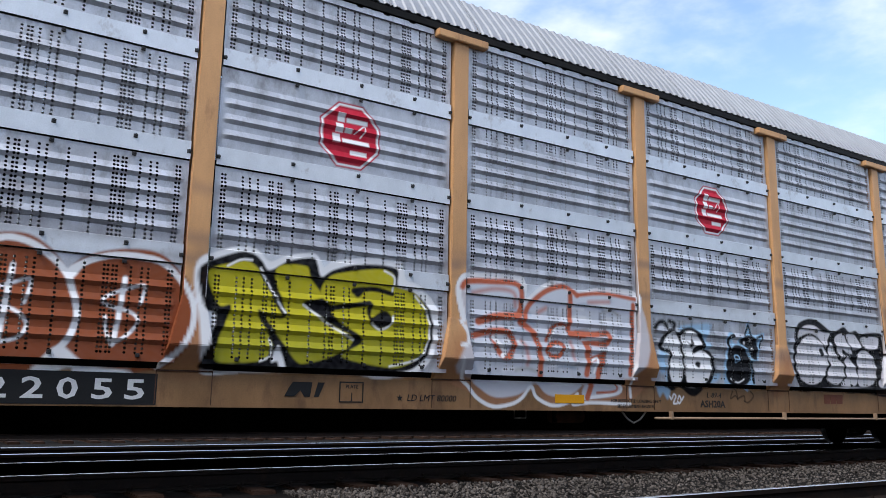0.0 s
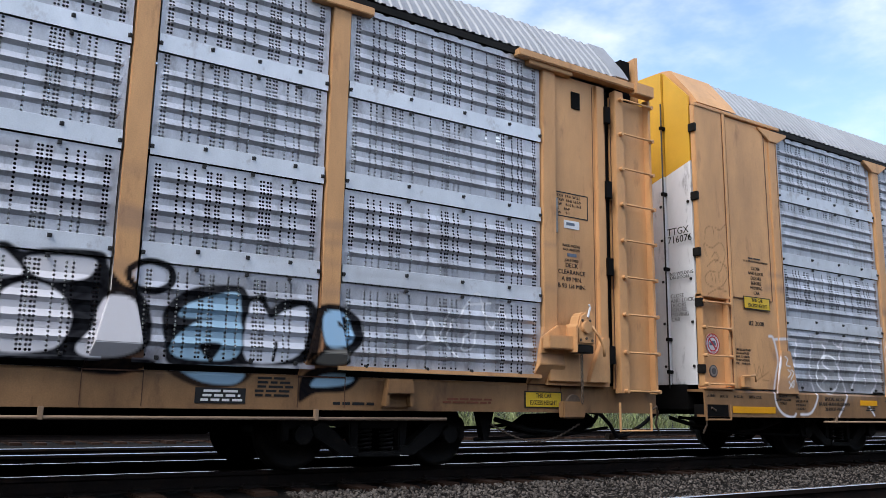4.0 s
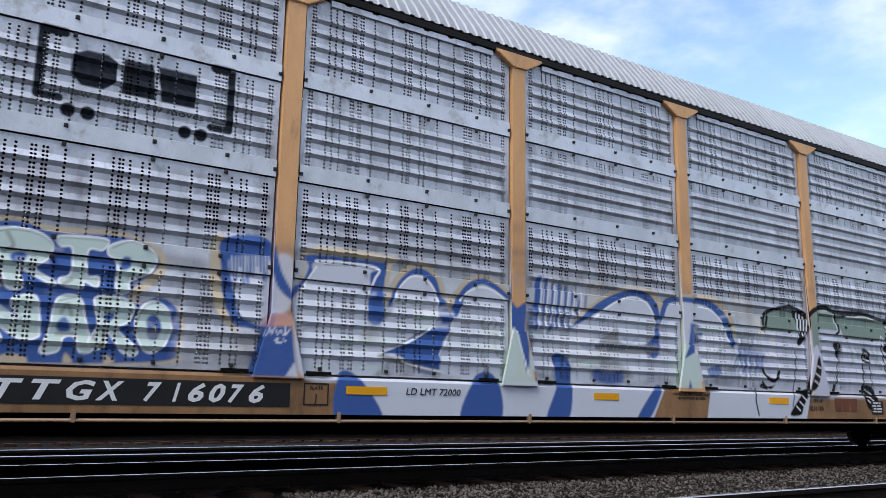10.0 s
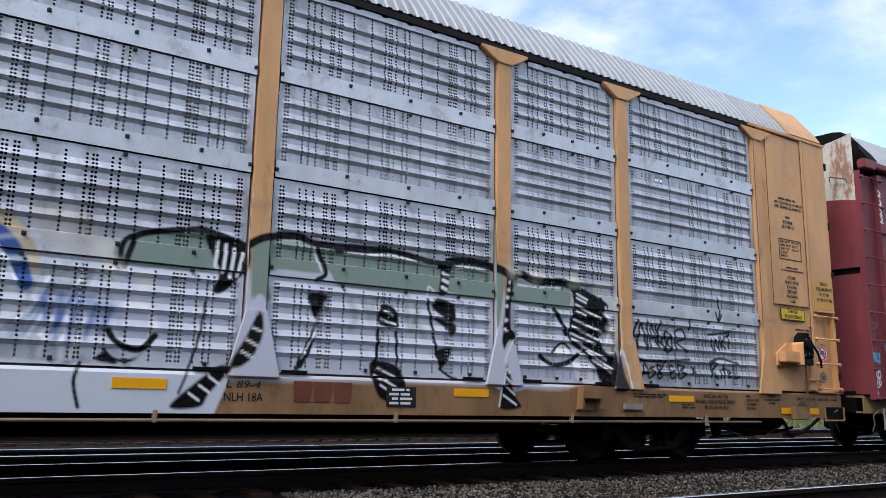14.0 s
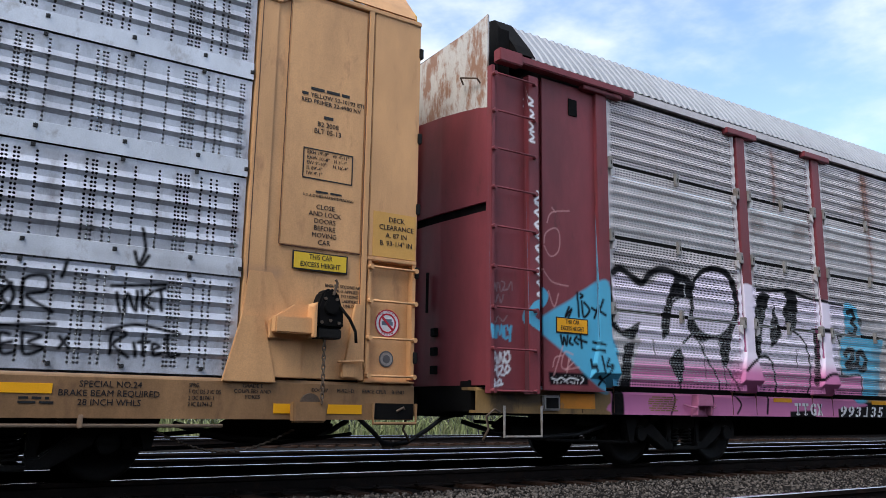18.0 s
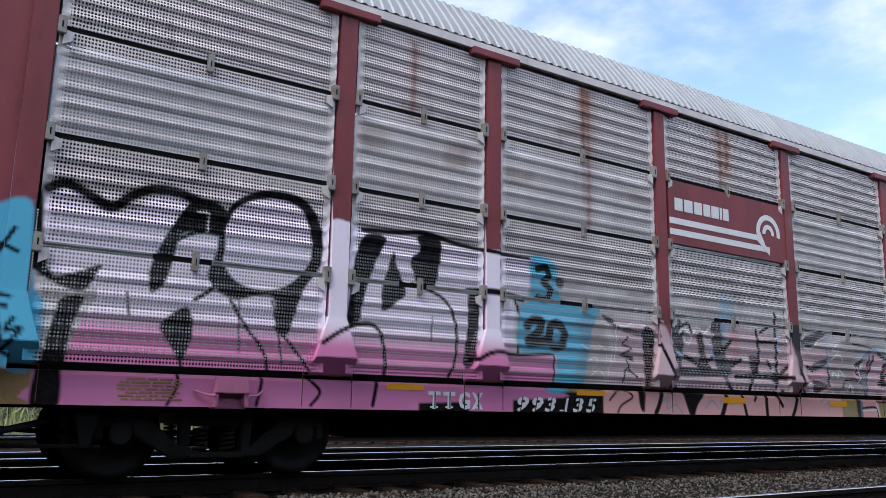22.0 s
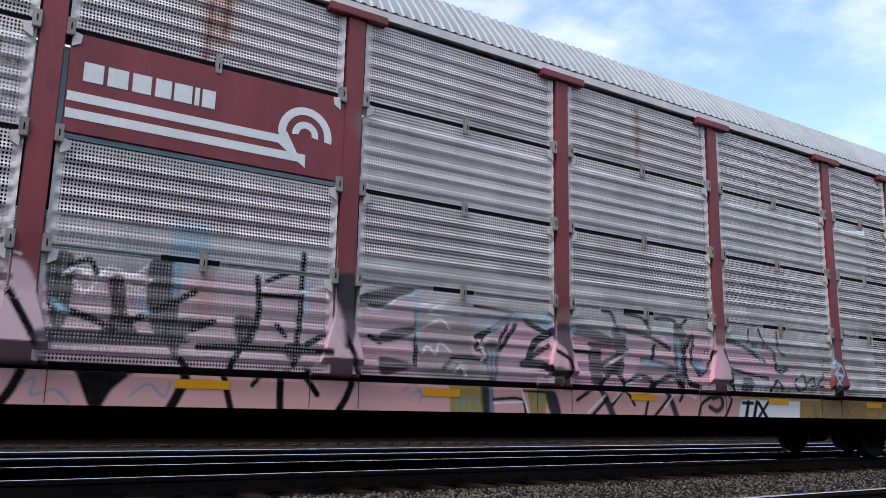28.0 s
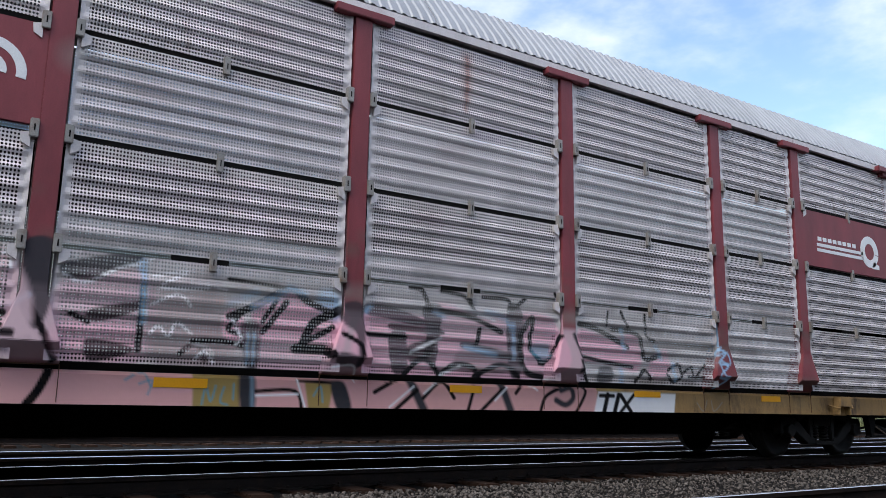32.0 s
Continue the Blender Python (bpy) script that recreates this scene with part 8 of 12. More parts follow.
PAINT2.fill(INK, (44.21, 2.11), (44.73, 1.92), (44.70, 1.83), (44.80, 1.72), (44.81, 1.65), (44.62, 1.53), (44.67, 1.42), (44.75, 1.35), (44.89, 1.30), (44.93, 0.98), (44.68, 0.97), (44.53, 1.17), (44.34, 1.33), (44.15, 1.43), (44.10, 1.55), (44.16, 1.73), (44.20, 1.90))
PAINT2.line(CHALK, 0.026, (44.25, 2.04), (44.42, 1.98))
PAINT2.line(CHALK, 0.026, (44.24, 1.99), (44.40, 1.94))
PAINT2.line(CHALK, 0.026, (44.23, 1.91), (44.66, 1.76))
PAINT2.line(CHALK, 0.026, (44.23, 1.84), (44.39, 1.79))
PAINT2.line(CHALK, 0.026, (44.21, 1.73), (44.68, 1.59))
PAINT2.line(CHALK, 0.026, (44.17, 1.64), (44.67, 1.48))
PAINT2.line(CHALK, 0.026, (44.15, 1.56), (44.55, 1.44))
PAINT2.line(CHALK, 0.026, (44.34, 1.41), (44.74, 1.26))
PAINT2.line(CHALK, 0.026, (44.41, 1.35), (44.85, 1.14))
PAINT2.line(CHALK, 0.026, (44.51, 1.25), (44.88, 1.08))
PAINT2.line(CHALK, 0.026, (44.16, 1.49), (44.34, 1.43))
PAINT2.fill(CHALK, (44.19, 1.22), (44.34, 1.30), (44.49, 1.12), (44.62, 0.97), (44.36, 0.96), (44.23, 1.05), cover=0.8)
PAINT2.line(INK, 0.06, (43.67, 1.26), (43.85, 1.17), (44.09, 1.20), (44.25, 1.30))
PAINT2.line(INK, 0.06, (43.89, 1.82), (44.00, 1.69), (44.08, 1.54))
PAINT2.fill(CHALK, (43.84, 1.31), (43.99, 1.42), (44.13, 1.33), (44.03, 1.26), cover=0.85)
PAINT2.line(INK, 0.03, (43.84, 1.31), (44.01, 1.43), (44.14, 1.37))
PAINT2.line(CHALK, 0.03, (44.73, 1.91), (44.78, 1.78), (44.86, 1.70), (44.77, 1.54), (44.71, 1.42))
PAINT2.dot(CREAM_MIST, 43.27, 2.23, 0.09, soft=0.06, cover=0.6)
PAINT2.dot(CREAM_MIST, 43.62, 2.25, 0.1, soft=0.06, cover=0.6)
PAINT2.dot(CREAM_MIST, 44.21, 2.23, 0.1, soft=0.06, cover=0.6)
PAINT2.dot(CREAM_MIST, 44.64, 2.13, 0.08, soft=0.06, cover=0.6)
PAINT2.dot(CREAM_MIST, 44.89, 1.97, 0.09, soft=0.06, cover=0.6)
PAINT2.dot(CREAM_MIST, 44.85, 1.61, 0.09, soft=0.06, cover=0.6)
PAINT2.dot(CREAM_MIST, 44.82, 1.43, 0.07, soft=0.06, cover=0.6)
PAINT2.fill(SLATE, (44.83, 1.11), (44.90, 1.37), (44.99, 1.08), (45.07, 0.90), (44.85, 0.89))
PAINT2.line(CHALK, 0.03, (44.96, 1.38), (45.05, 1.15), (45.12, 0.90))
for x in (29.45, 29.61, 30.45, 30.60):
    PAINT2.dot(CARBON, x, 3.125, 0.06, soft=0.006)

# red octagonal emblems with white border and white blocks on the first car
for cx, cz in ((4.37, 3.40), (10.10, 3.42)):
    rim = [(math.cos(math.pi / 8 + k * math.pi / 4), math.sin(math.pi / 8 + k * math.pi / 4)) for k in range(8)]
    for color, r in (((0.46, 0.022, 0.045), 0.38), (CHALK, 0.362), ((0.50, 0.020, 0.045), 0.335)):
        PAINT1.fill(color, *[(cx + r * c, cz + r * s) for c, s in rim], sharp=True, soft=0.005)
    for k, (a, b) in enumerate(((-0.15, 0.20), (-0.17, 0.02), (-0.20, 0.22), (-0.10, 0.20))):
        z = cz + 0.17 - 0.115 * k
        if k < 3:
            PAINT1.fill(CHALK, (cx + a, z - 0.035), (cx + a + 0.085, z - 0.035), (cx + a + 0.085, z + 0.06), (cx + a, z + 0.06), sharp=True, soft=0.005)
        PAINT1.fill(CHALK, (cx + a + 0.105, z - 0.03), (cx + b, z - 0.03), (cx + b, z + 0.02), (cx + a + 0.105, z + 0.02), sharp=True, soft=0.005)
    PAINT1.line(CHALK, 0.012, (cx + 0.05, cz + 0.03), (cx + 0.16, cz + 0.13), (cx + 0.17, cz + 0.08), (cx + 0.12, cz + 0.0), soft=0.005)
PAINT3.line(CHALK, 0.026, (50.78, 1.31), (50.80, 1.21))
PAINT3.line(CHALK, 0.026, (50.84, 1.33), (50.86, 1.21))
PAINT3.line(CHALK, 0.026, (50.78, 1.25), (50.86, 1.27))
PAINT3.line(CHALK, 0.026, (50.89, 1.21), (50.91, 1.33), (50.95, 1.22))
PAINT3.line(CHALK, 0.026, (50.97, 1.34), (50.98, 1.23), (51.01, 1.23))
PAINT3.line(CHALK, 0.026, (50.99, 1.31), (51.03, 1.35), (51.05, 1.27), (51.01, 1.22), (50.98, 1.26))
PAINT3.line(CHALK, 0.026, (50.78, 1.17), (50.80, 1.06))
PAINT3.line(CHALK, 0.026, (50.79, 1.11), (50.87, 1.15))
PAINT3.line(CHALK, 0.026, (50.85, 1.18), (50.88, 1.06))
PAINT3.line(CHALK, 0.026, (50.89, 1.17), (50.95, 1.18), (50.91, 1.09), (50.97, 1.08))
PAINT3.line(CHALK, 0.026, (50.98, 1.13), (51.01, 1.19), (51.05, 1.15), (51.00, 1.10), (50.98, 1.14))
PAINT3.line(CHALK, 0.026, (50.78, 0.98), (50.81, 1.04), (50.84, 0.99), (50.80, 0.95), (50.77, 0.97))
PAINT3.line(CHALK, 0.026, (50.87, 0.99), (50.91, 1.03), (50.93, 0.98), (50.88, 0.96))
PAINT3.line(CHALK, 0.026, (50.77, 0.94), (50.95, 0.98))
PAINT3.line(AZURE, 0.032, (50.72, 1.63), (50.74, 1.49))
PAINT3.line(AZURE, 0.032, (50.72, 1.62), (50.79, 1.60), (50.74, 1.55), (50.80, 1.50))
PAINT3.line(AZURE, 0.032, (50.82, 1.63), (50.84, 1.50))
PAINT3.line(AZURE, 0.032, (50.86, 1.50), (50.87, 1.63), (50.91, 1.54), (50.93, 1.64), (50.95, 1.51))
PAINT3.line(AZURE, 0.032, (50.97, 1.63), (50.98, 1.50), (51.02, 1.51))
PAINT3.line(AZURE, 0.032, (51.01, 1.64), (51.05, 1.56))
PAINT3.line(AZURE, 0.032, (51.07, 1.64), (51.05, 1.47))
PAINT3.line(MAUVE, 0.016, (50.77, 2.13), (50.80, 2.03), (50.82, 2.13), (50.86, 2.03), (50.87, 2.13))
PAINT3.line(MAUVE, 0.016, (50.89, 2.13), (50.92, 2.03))
PAINT3.line(MAUVE, 0.016, (50.93, 2.15), (50.98, 2.13), (50.95, 2.05), (51.00, 2.06))
PAINT3.line(MAUVE, 0.016, (51.02, 2.06), (51.07, 2.16), (51.08, 2.06))
PAINT3.line(MAUVE, 0.016, (50.79, 1.98), (50.84, 1.90), (50.88, 1.99), (50.92, 1.90), (50.96, 2.00))
PAINT3.line(MAUVE, 0.016, (50.78, 1.71), (50.84, 1.67), (50.88, 1.74), (50.95, 1.69), (51.01, 1.76))
PAINT3.line(PEACH, 0.016, (51.95, 1.33), (51.91, 1.14), cover=0.8)
PAINT3.line(PEACH, 0.016, (51.69, 1.20), (51.73, 1.31), (51.84, 1.34), cover=0.8)
PAINT3.line(PEACH, 0.016, (51.95, 1.27), (52.00, 1.34), (52.02, 1.36), cover=0.8)
PAINT3.line(PEACH, 0.016, (51.89, 1.17), (52.06, 1.28), (52.20, 1.23), cover=0.8)
PAINT3.fill(INK, (51.62, 1.14), (52.26, 1.14), (52.25, 1.00), (51.65, 0.99), sharp=True)
PAINT3.line(CHALK, 0.012, (51.69, 1.08), (51.71, 1.02))
PAINT3.line(CHALK, 0.012, (51.74, 1.09), (51.76, 1.01))
PAINT3.line(CHALK, 0.012, (51.70, 1.05), (51.76, 1.05))
PAINT3.line(CHALK, 0.012, (51.80, 1.08), (51.84, 1.06), (51.81, 1.02))
PAINT3.line(CHALK, 0.012, (51.87, 1.03), (51.88, 1.10), (51.92, 1.07), (51.88, 1.06), (51.92, 1.02))
PAINT3.line(CHALK, 0.012, (51.95, 1.10), (52.00, 1.07), (51.96, 1.04), (52.01, 1.02))
PAINT3.line(CHALK, 0.012, (52.04, 1.10), (52.03, 1.02))
PAINT3.line(CHALK, 0.012, (52.08, 1.10), (52.08, 1.02))
PAINT3.line(CHALK, 0.012, (52.12, 1.10), (52.18, 1.07), (52.13, 1.02))
PAINT3.fill(SLATE, (51.12, 0.89), (52.35, 0.92), (52.36, 0.87), (51.42, 0.75), (51.13, 0.80), cover=0.7, soft=0.03)
PAINT3.fill(SLATE, (50.93, 0.88), (51.17, 0.88), (51.18, 0.66), (50.95, 0.66), cover=0.6, soft=0.04)
PAINT3.fill(AZURE, (51.43, 1.71), (51.66, 1.86), (51.99, 2.03), (52.21, 2.17), (52.59, 2.30), (52.67, 1.64), (52.77, 1.45), (52.74, 0.95), (52.51, 0.95), (52.19, 1.14), (51.88, 1.37), (51.48, 1.61), soft=0.02)
PAINT3.line(AZURE, 0.12, (51.51, 2.09), (51.57, 2.04), (51.52, 1.95), (51.37, 1.88), (51.30, 1.74), (51.43, 1.66))
PAINT3.line(INK, 0.035, (51.96, 1.93), (51.90, 1.81), (52.00, 1.91), (51.95, 1.81))
PAINT3.line(INK, 0.035, (52.11, 2.02), (52.12, 1.83))
PAINT3.line(INK, 0.035, (52.17, 2.02), (52.20, 1.83), (52.30, 1.92), (52.21, 2.01))
PAINT3.line(INK, 0.035, (52.34, 1.95), (52.53, 1.87))
PAINT3.line(INK, 0.035, (52.49, 2.06), (52.38, 1.83))
PAINT3.line(INK, 0.035, (51.82, 1.58), (51.85, 1.47), (51.87, 1.56), (51.91, 1.47), (51.93, 1.58))
PAINT3.line(INK, 0.035, (51.98, 1.56), (51.96, 1.50), (52.01, 1.48))
PAINT3.line(INK, 0.035, (52.08, 1.58), (52.04, 1.53), (52.10, 1.49))
PAINT3.line(INK, 0.035, (52.14, 1.61), (52.16, 1.45))
PAINT3.line(INK, 0.035, (52.10, 1.55), (52.24, 1.52))
PAINT3.line(INK, 0.035, (52.10, 2.12), (52.10, 2.04))
PAINT3.line(INK, 0.035, (52.15, 2.11), (52.19, 2.09), (52.15, 2.06))
PAINT3.line(INK, 0.035, (52.35, 1.53), (52.51, 1.50))
PAINT3.line(INK, 0.035, (52.34, 1.44), (52.49, 1.42))
PAINT3.line(INK, 0.035, (52.31, 1.31), (52.34, 1.17))
PAINT3.line(INK, 0.035, (52.43, 1.35), (52.47, 1.16))
PAINT3.line(INK, 0.035, (52.55, 1.33), (52.50, 1.23), (52.61, 1.25), (52.54, 1.14))
PAINT3.line(INK, 0.035, (52.41, 1.11), (52.55, 1.04))
PAINT3.line(INK, 0.035, (52.54, 1.13), (52.43, 1.01))
PAINT3.line(PEACH, 0.02, (51.85, 1.45), (51.70, 1.09), cover=0.6)
PAINT3.line(PEACH, 0.02, (52.01, 1.36), (51.88, 1.38), (51.84, 1.19), (52.11, 1.21), cover=0.6)
PAINT3.line(PEACH, 0.02, (51.63, 2.10), (51.72, 1.92), (51.79, 2.08), cover=0.6)
PAINT3.line(SKYBLUE, 0.03, (71.67, 1.51), (71.79, 1.47), (71.63, 1.33), (71.82, 1.30), (71.64, 1.15), (71.83, 1.10), (71.68, 0.99))
PAINT3.line(ASH, 0.02, (71.36, 0.79), (71.49, 0.68), (71.57, 0.82), cover=0.7)
PAINT3.line(ASH, 0.02, (71.66, 0.82), (71.71, 0.68), (71.89, 0.80), cover=0.7)
PAINT3.line(CHALK, 0.03, (51.28, 4.45), (51.34, 4.41), (51.28, 4.36), (51.34, 4.35))
PAINT3.line(CHALK, 0.03, (51.30, 4.29), (51.35, 4.25), (51.30, 4.20), (51.36, 4.19))
PAINT3.line(CHALK, 0.03, (51.29, 4.13), (51.34, 4.08), (51.29, 4.03), (51.35, 4.02))
PAINT3.line(CHALK, 0.03, (51.30, 3.99), (51.35, 3.95), (51.29, 3.90), (51.36, 3.89))
PAINT3.line(CHALK, 0.028, (51.40, 3.28), (51.44, 3.23), (51.36, 3.16), (51.44, 3.14))
PAINT3.line(CHALK, 0.028, (51.37, 3.13), (51.45, 3.08), (51.36, 3.02), (51.44, 2.99))
PAINT3.line(CHALK, 0.028, (51.40, 2.99), (51.45, 2.94), (51.36, 2.87), (51.44, 2.85))
PAINT3.line(CHALK, 0.028, (51.38, 2.84), (51.45, 2.79), (51.37, 2.73), (51.45, 2.70))
PAINT3.line(CHALK, 0.028, (51.41, 2.71), (51.46, 2.65), (51.37, 2.59), (51.45, 2.56))
PAINT3.line(CHALK, 0.028, (51.39, 2.56), (51.46, 2.51), (51.38, 2.45), (51.46, 2.42))
PAINT3.line(CHALK, 0.028, (51.42, 2.42), (51.46, 2.37), (51.38, 2.31), (51.46, 2.28))
PAINT3.line(CHALK, 0.028, (51.40, 2.28), (51.47, 2.22), (51.39, 2.17), (51.46, 2.14))
PAINT3.line(CHALK, 0.028, (51.43, 2.14), (51.47, 2.08), (51.39, 2.03), (51.47, 2.00))
PAINT3.line(PEACH, 0.016, (51.62, 2.94), (51.70, 3.08), (51.99, 3.14), cover=0.7)
PAINT3.line(PEACH, 0.016, (51.57, 2.68), (51.60, 2.81), (51.75, 2.89), (51.82, 2.81), (51.80, 2.61), (51.67, 2.53), (51.57, 2.65), cover=0.7)
PAINT3.line(PEACH, 0.016, (51.55, 2.36), (51.69, 2.22), (51.95, 2.19), cover=0.7)
PAINT3.line(PEACH, 0.016, (51.70, 3.14), (51.76, 3.09), cover=0.7)
PAINT3.fill(INK, (51.63, 1.10), (52.14, 1.11), (52.14, 1.04), (51.63, 1.03), sharp=True)
PAINT3.line(CHALK, 0.014, (51.67, 1.07), (51.75, 1.05), (51.82, 1.08), (51.89, 1.05), (51.97, 1.08), (52.10, 1.06))
PAINT3.line(INK, 0.02, (50.35, 1.38), (50.39, 1.32), (50.42, 1.41))
PAINT3.line(INK, 0.02, (50.48, 1.25), (50.55, 1.22))
# pink and white letters on the third car
PAINT3.fill(ROSE, (52.75, 0.60), (56.50, 0.60), (56.50, 0.96), (52.75, 0.96), sharp=True)
PAINT3.fill(INK, (56.50, 0.62), (57.16, 0.62), (57.16, 0.86), (56.50, 0.86), sharp=True)
PAINT3.fill(ROSE, (57.16, 0.60), (57.78, 0.60), (57.78, 0.96), (57.16, 0.96), sharp=True)
PAINT3.fill(INK, (57.78, 0.62), (59.22, 0.62), (59.22, 0.90), (57.78, 0.90), sharp=True)
PAINT3.fill(PEACH, (59.22, 0.60), (66.90, 0.60), (66.90, 0.96), (59.22, 0.96), sharp=True)
PAINT3.fill(ROSE, (52.96, 0.95), (53.05, 1.32), (53.16, 1.63), (52.80, 1.74), (52.70, 2.39), (52.94, 2.43), (53.12, 2.34), (53.37, 2.34), (53.63, 2.52), (53.90, 2.53), (54.04, 2.33), (54.25, 2.36), (54.39, 2.56), (54.69, 2.67), (55.00, 2.58), (55.16, 2.34), (55.33, 2.54), (55.61, 2.52), (56.09, 2.50), (56.92, 2.45), (57.84, 2.46), (57.89, 2.01), (57.73, 1.88), (57.73, 1.32), (58.29, 1.31), (58.29, 0.96), (58.26, 0.81), (53.09, 0.65), fade=(LILAC, 1.22, 1.52))
PAINT3.line(INK, 0.1, (52.71, 2.44), (52.84, 2.50), (53.03, 2.43), (53.22, 2.35), (53.37, 2.47), (53.56, 2.57), (53.79, 2.57), (53.97, 2.51), soft=0.02)
PAINT3.fill(INK, (53.93, 2.53), (54.18, 2.52), (54.30, 2.36), (54.20, 2.22), (54.04, 2.24), (53.84, 2.19), (53.78, 1.94), (53.72, 1.73), (53.61, 1.64), (53.58, 1.81), (53.65, 2.05), (53.77, 2.30))
PAINT3.fill(INK, (54.65, 2.74), (55.04, 2.69), (55.22, 2.41), (55.22, 2.05), (55.05, 1.78), (54.90, 1.33), (54.78, 1.48), (54.75, 1.69), (54.59, 1.70), (54.38, 1.64), (54.20, 1.71), (54.10, 1.85), (54.16, 2.04), (54.20, 2.35), (54.33, 2.59))
PAINT3.fill(LILAC, (54.65, 2.65), (54.96, 2.61), (55.10, 2.36), (55.10, 2.07), (54.89, 1.83), (54.63, 1.76), (54.37, 1.82), (54.23, 2.02), (54.24, 2.29), (54.36, 2.53))
PAINT3.fill(INK, (52.68, 1.73), (52.92, 1.61), (53.07, 1.61), (53.15, 1.76), (53.18, 1.84), (52.97, 1.75), (52.80, 1.72), (52.71, 2.00), (52.67, 2.39), (52.63, 2.33), (52.64, 1.83))
PAINT3.fill(INK, (53.07, 1.55), (53.00, 1.31), (52.97, 0.99), (52.97, 0.64), (52.76, 0.64), (52.79, 1.04), (52.85, 1.36), (52.90, 1.53))
PAINT3.line(INK, 0.04, (53.79, 2.13), (53.98, 2.23), (54.21, 2.23), (54.21, 1.99), (54.16, 1.74), (54.00, 1.61))
PAINT3.fill(INK, (53.71, 1.36), (53.93, 1.54), (54.00, 1.37), (53.98, 1.20), (53.91, 1.05), (53.81, 1.19))
PAINT3.line(INK, 0.03, (53.91, 1.05), (53.94, 0.85), (53.86, 0.67))
PAINT3.line(INK, 0.035, (54.33, 1.63), (54.49, 1.40), (54.68, 1.17), (54.73, 0.93), (54.69, 0.68))
PAINT3.line(INK, 0.035, (54.78, 1.42), (55.01, 1.19), (55.21, 0.95), (55.34, 0.82), (55.25, 0.69))
PAINT3.line(INK, 0.018, (54.41, 1.64), (54.44, 1.16))
PAINT3.line(INK, 0.022, (54.74, 1.66), (54.82, 1.33), (54.87, 1.06))
PAINT3.line(INK, 0.022, (53.41, 1.62), (53.44, 1.43))
PAINT3.line(INK, 0.045, (55.26, 1.29), (55.50, 1.44), (55.78, 1.52), (55.93, 1.43), (55.99, 1.19), (55.99, 1.00), (55.94, 0.70))
PAINT3.fill(INK, (55.72, 2.44), (55.96, 2.43), (55.84, 2.14), (55.72, 1.74), (55.67, 1.52), (55.53, 1.53), (55.57, 1.85), (55.61, 2.19))
PAINT3.fill(INK, (56.36, 2.51), (56.65, 2.51), (56.62, 2.08), (56.55, 1.94), (56.39, 1.96), (56.30, 2.12), (56.28, 2.26), (56.39, 2.35))
PAINT3.fill(INK, (56.06, 2.30), (56.11, 2.14), (56.23, 1.88), (56.12, 1.77), (55.95, 1.66), (55.94, 1.89), (55.99, 2.09))
PAINT3.line(INK, 0.05, (55.69, 2.49), (56.09, 2.51), (56.45, 2.55), (56.92, 2.48), (57.42, 2.45), (57.91, 2.44))
PAINT3.line(INK, 0.04, (56.30, 1.98), (56.53, 1.93), (56.76, 1.81), (56.88, 1.54), (56.87, 1.20), (56.79, 1.02))
PAINT3.line(INK, 0.018, (56.57, 1.66), (56.55, 1.39))
PAINT3.fill(INK, (57.05, 1.94), (57.19, 1.95), (57.15, 1.28), (57.06, 1.12), (56.98, 1.17), (57.03, 1.55))
PAINT3.line(INK, 0.075, (57.03, 1.97), (57.41, 1.99), (57.82, 1.95))
PAINT3.line(INK, 0.04, (57.71, 1.91), (57.77, 1.74), (57.75, 1.30))
PAINT3.line(INK, 0.05, (57.16, 1.22), (57.38, 1.31), (57.75, 1.30), (58.29, 1.34))
PAINT3.line(INK, 0.03, (58.29, 1.34), (58.29, 0.94))
PAINT3.line(CHALK, 0.025, (54.05, 2.15), (54.07, 2.40), (53.97, 2.42), cover=0.5)
PAINT3.fill(AZURE, (57.94, 2.41), (58.08, 2.50), (58.33, 2.39), (58.39, 2.05), (58.65, 1.95), (59.06, 1.94), (58.92, 1.66), (58.85, 1.28), (58.71, 0.95), (58.31, 0.90), (58.31, 1.33), (57.77, 1.36), (57.79, 1.85), (57.93, 1.97), soft=0.02)
PAINT3.line(INK, 0.09, (58.05, 2.33), (58.17, 2.36), (58.22, 2.27), (58.14, 2.18), (58.24, 2.10), (58.19, 1.98), (58.05, 1.99), soft=0.010)
PAINT3.fill(INK, (58.33, 2.24), (58.40, 2.26), (58.47, 2.19), (58.40, 2.12), (58.35, 2.16), soft=0.015, cover=0.9)
PAINT3.line(INK, 0.115, (57.89, 1.64), (57.98, 1.72), (58.10, 1.70), (58.07, 1.60), (57.97, 1.52), (57.91, 1.45), (58.16, 1.48), soft=0.015)
PAINT3.line(INK, 0.115, (58.32, 1.70), (58.45, 1.62), (58.44, 1.48), (58.34, 1.42), (58.23, 1.48), (58.23, 1.62), closed=True, soft=0.015)
PAINT3.fill(BROWN_PENCIL, (58.68, 1.76), (59.09, 1.79), (59.18, 1.50), (59.14, 1.08), (58.64, 1.03), (58.75, 1.47), cover=0.35, soft=0.05)
PAINT3.line(CHALK, 0.014, (58.82, 1.27), (58.99, 1.33), (58.93, 1.17), cover=0.7)
PAINT3.line(CHALK, 0.014, (59.04, 1.49), (59.17, 1.39), (59.13, 1.24), cover=0.7)
PAINT3.line(CHALK, 0.014, (58.88, 1.10), (59.03, 1.18), (59.12, 1.08), cover=0.7)
PAINT3.line(CHALK, 0.014, (58.75, 1.47), (58.87, 1.41), cover=0.7)
PAINT3.line(CHALK, 0.014, (59.15, 1.06), (59.24, 1.29), (59.27, 1.51), cover=0.7)
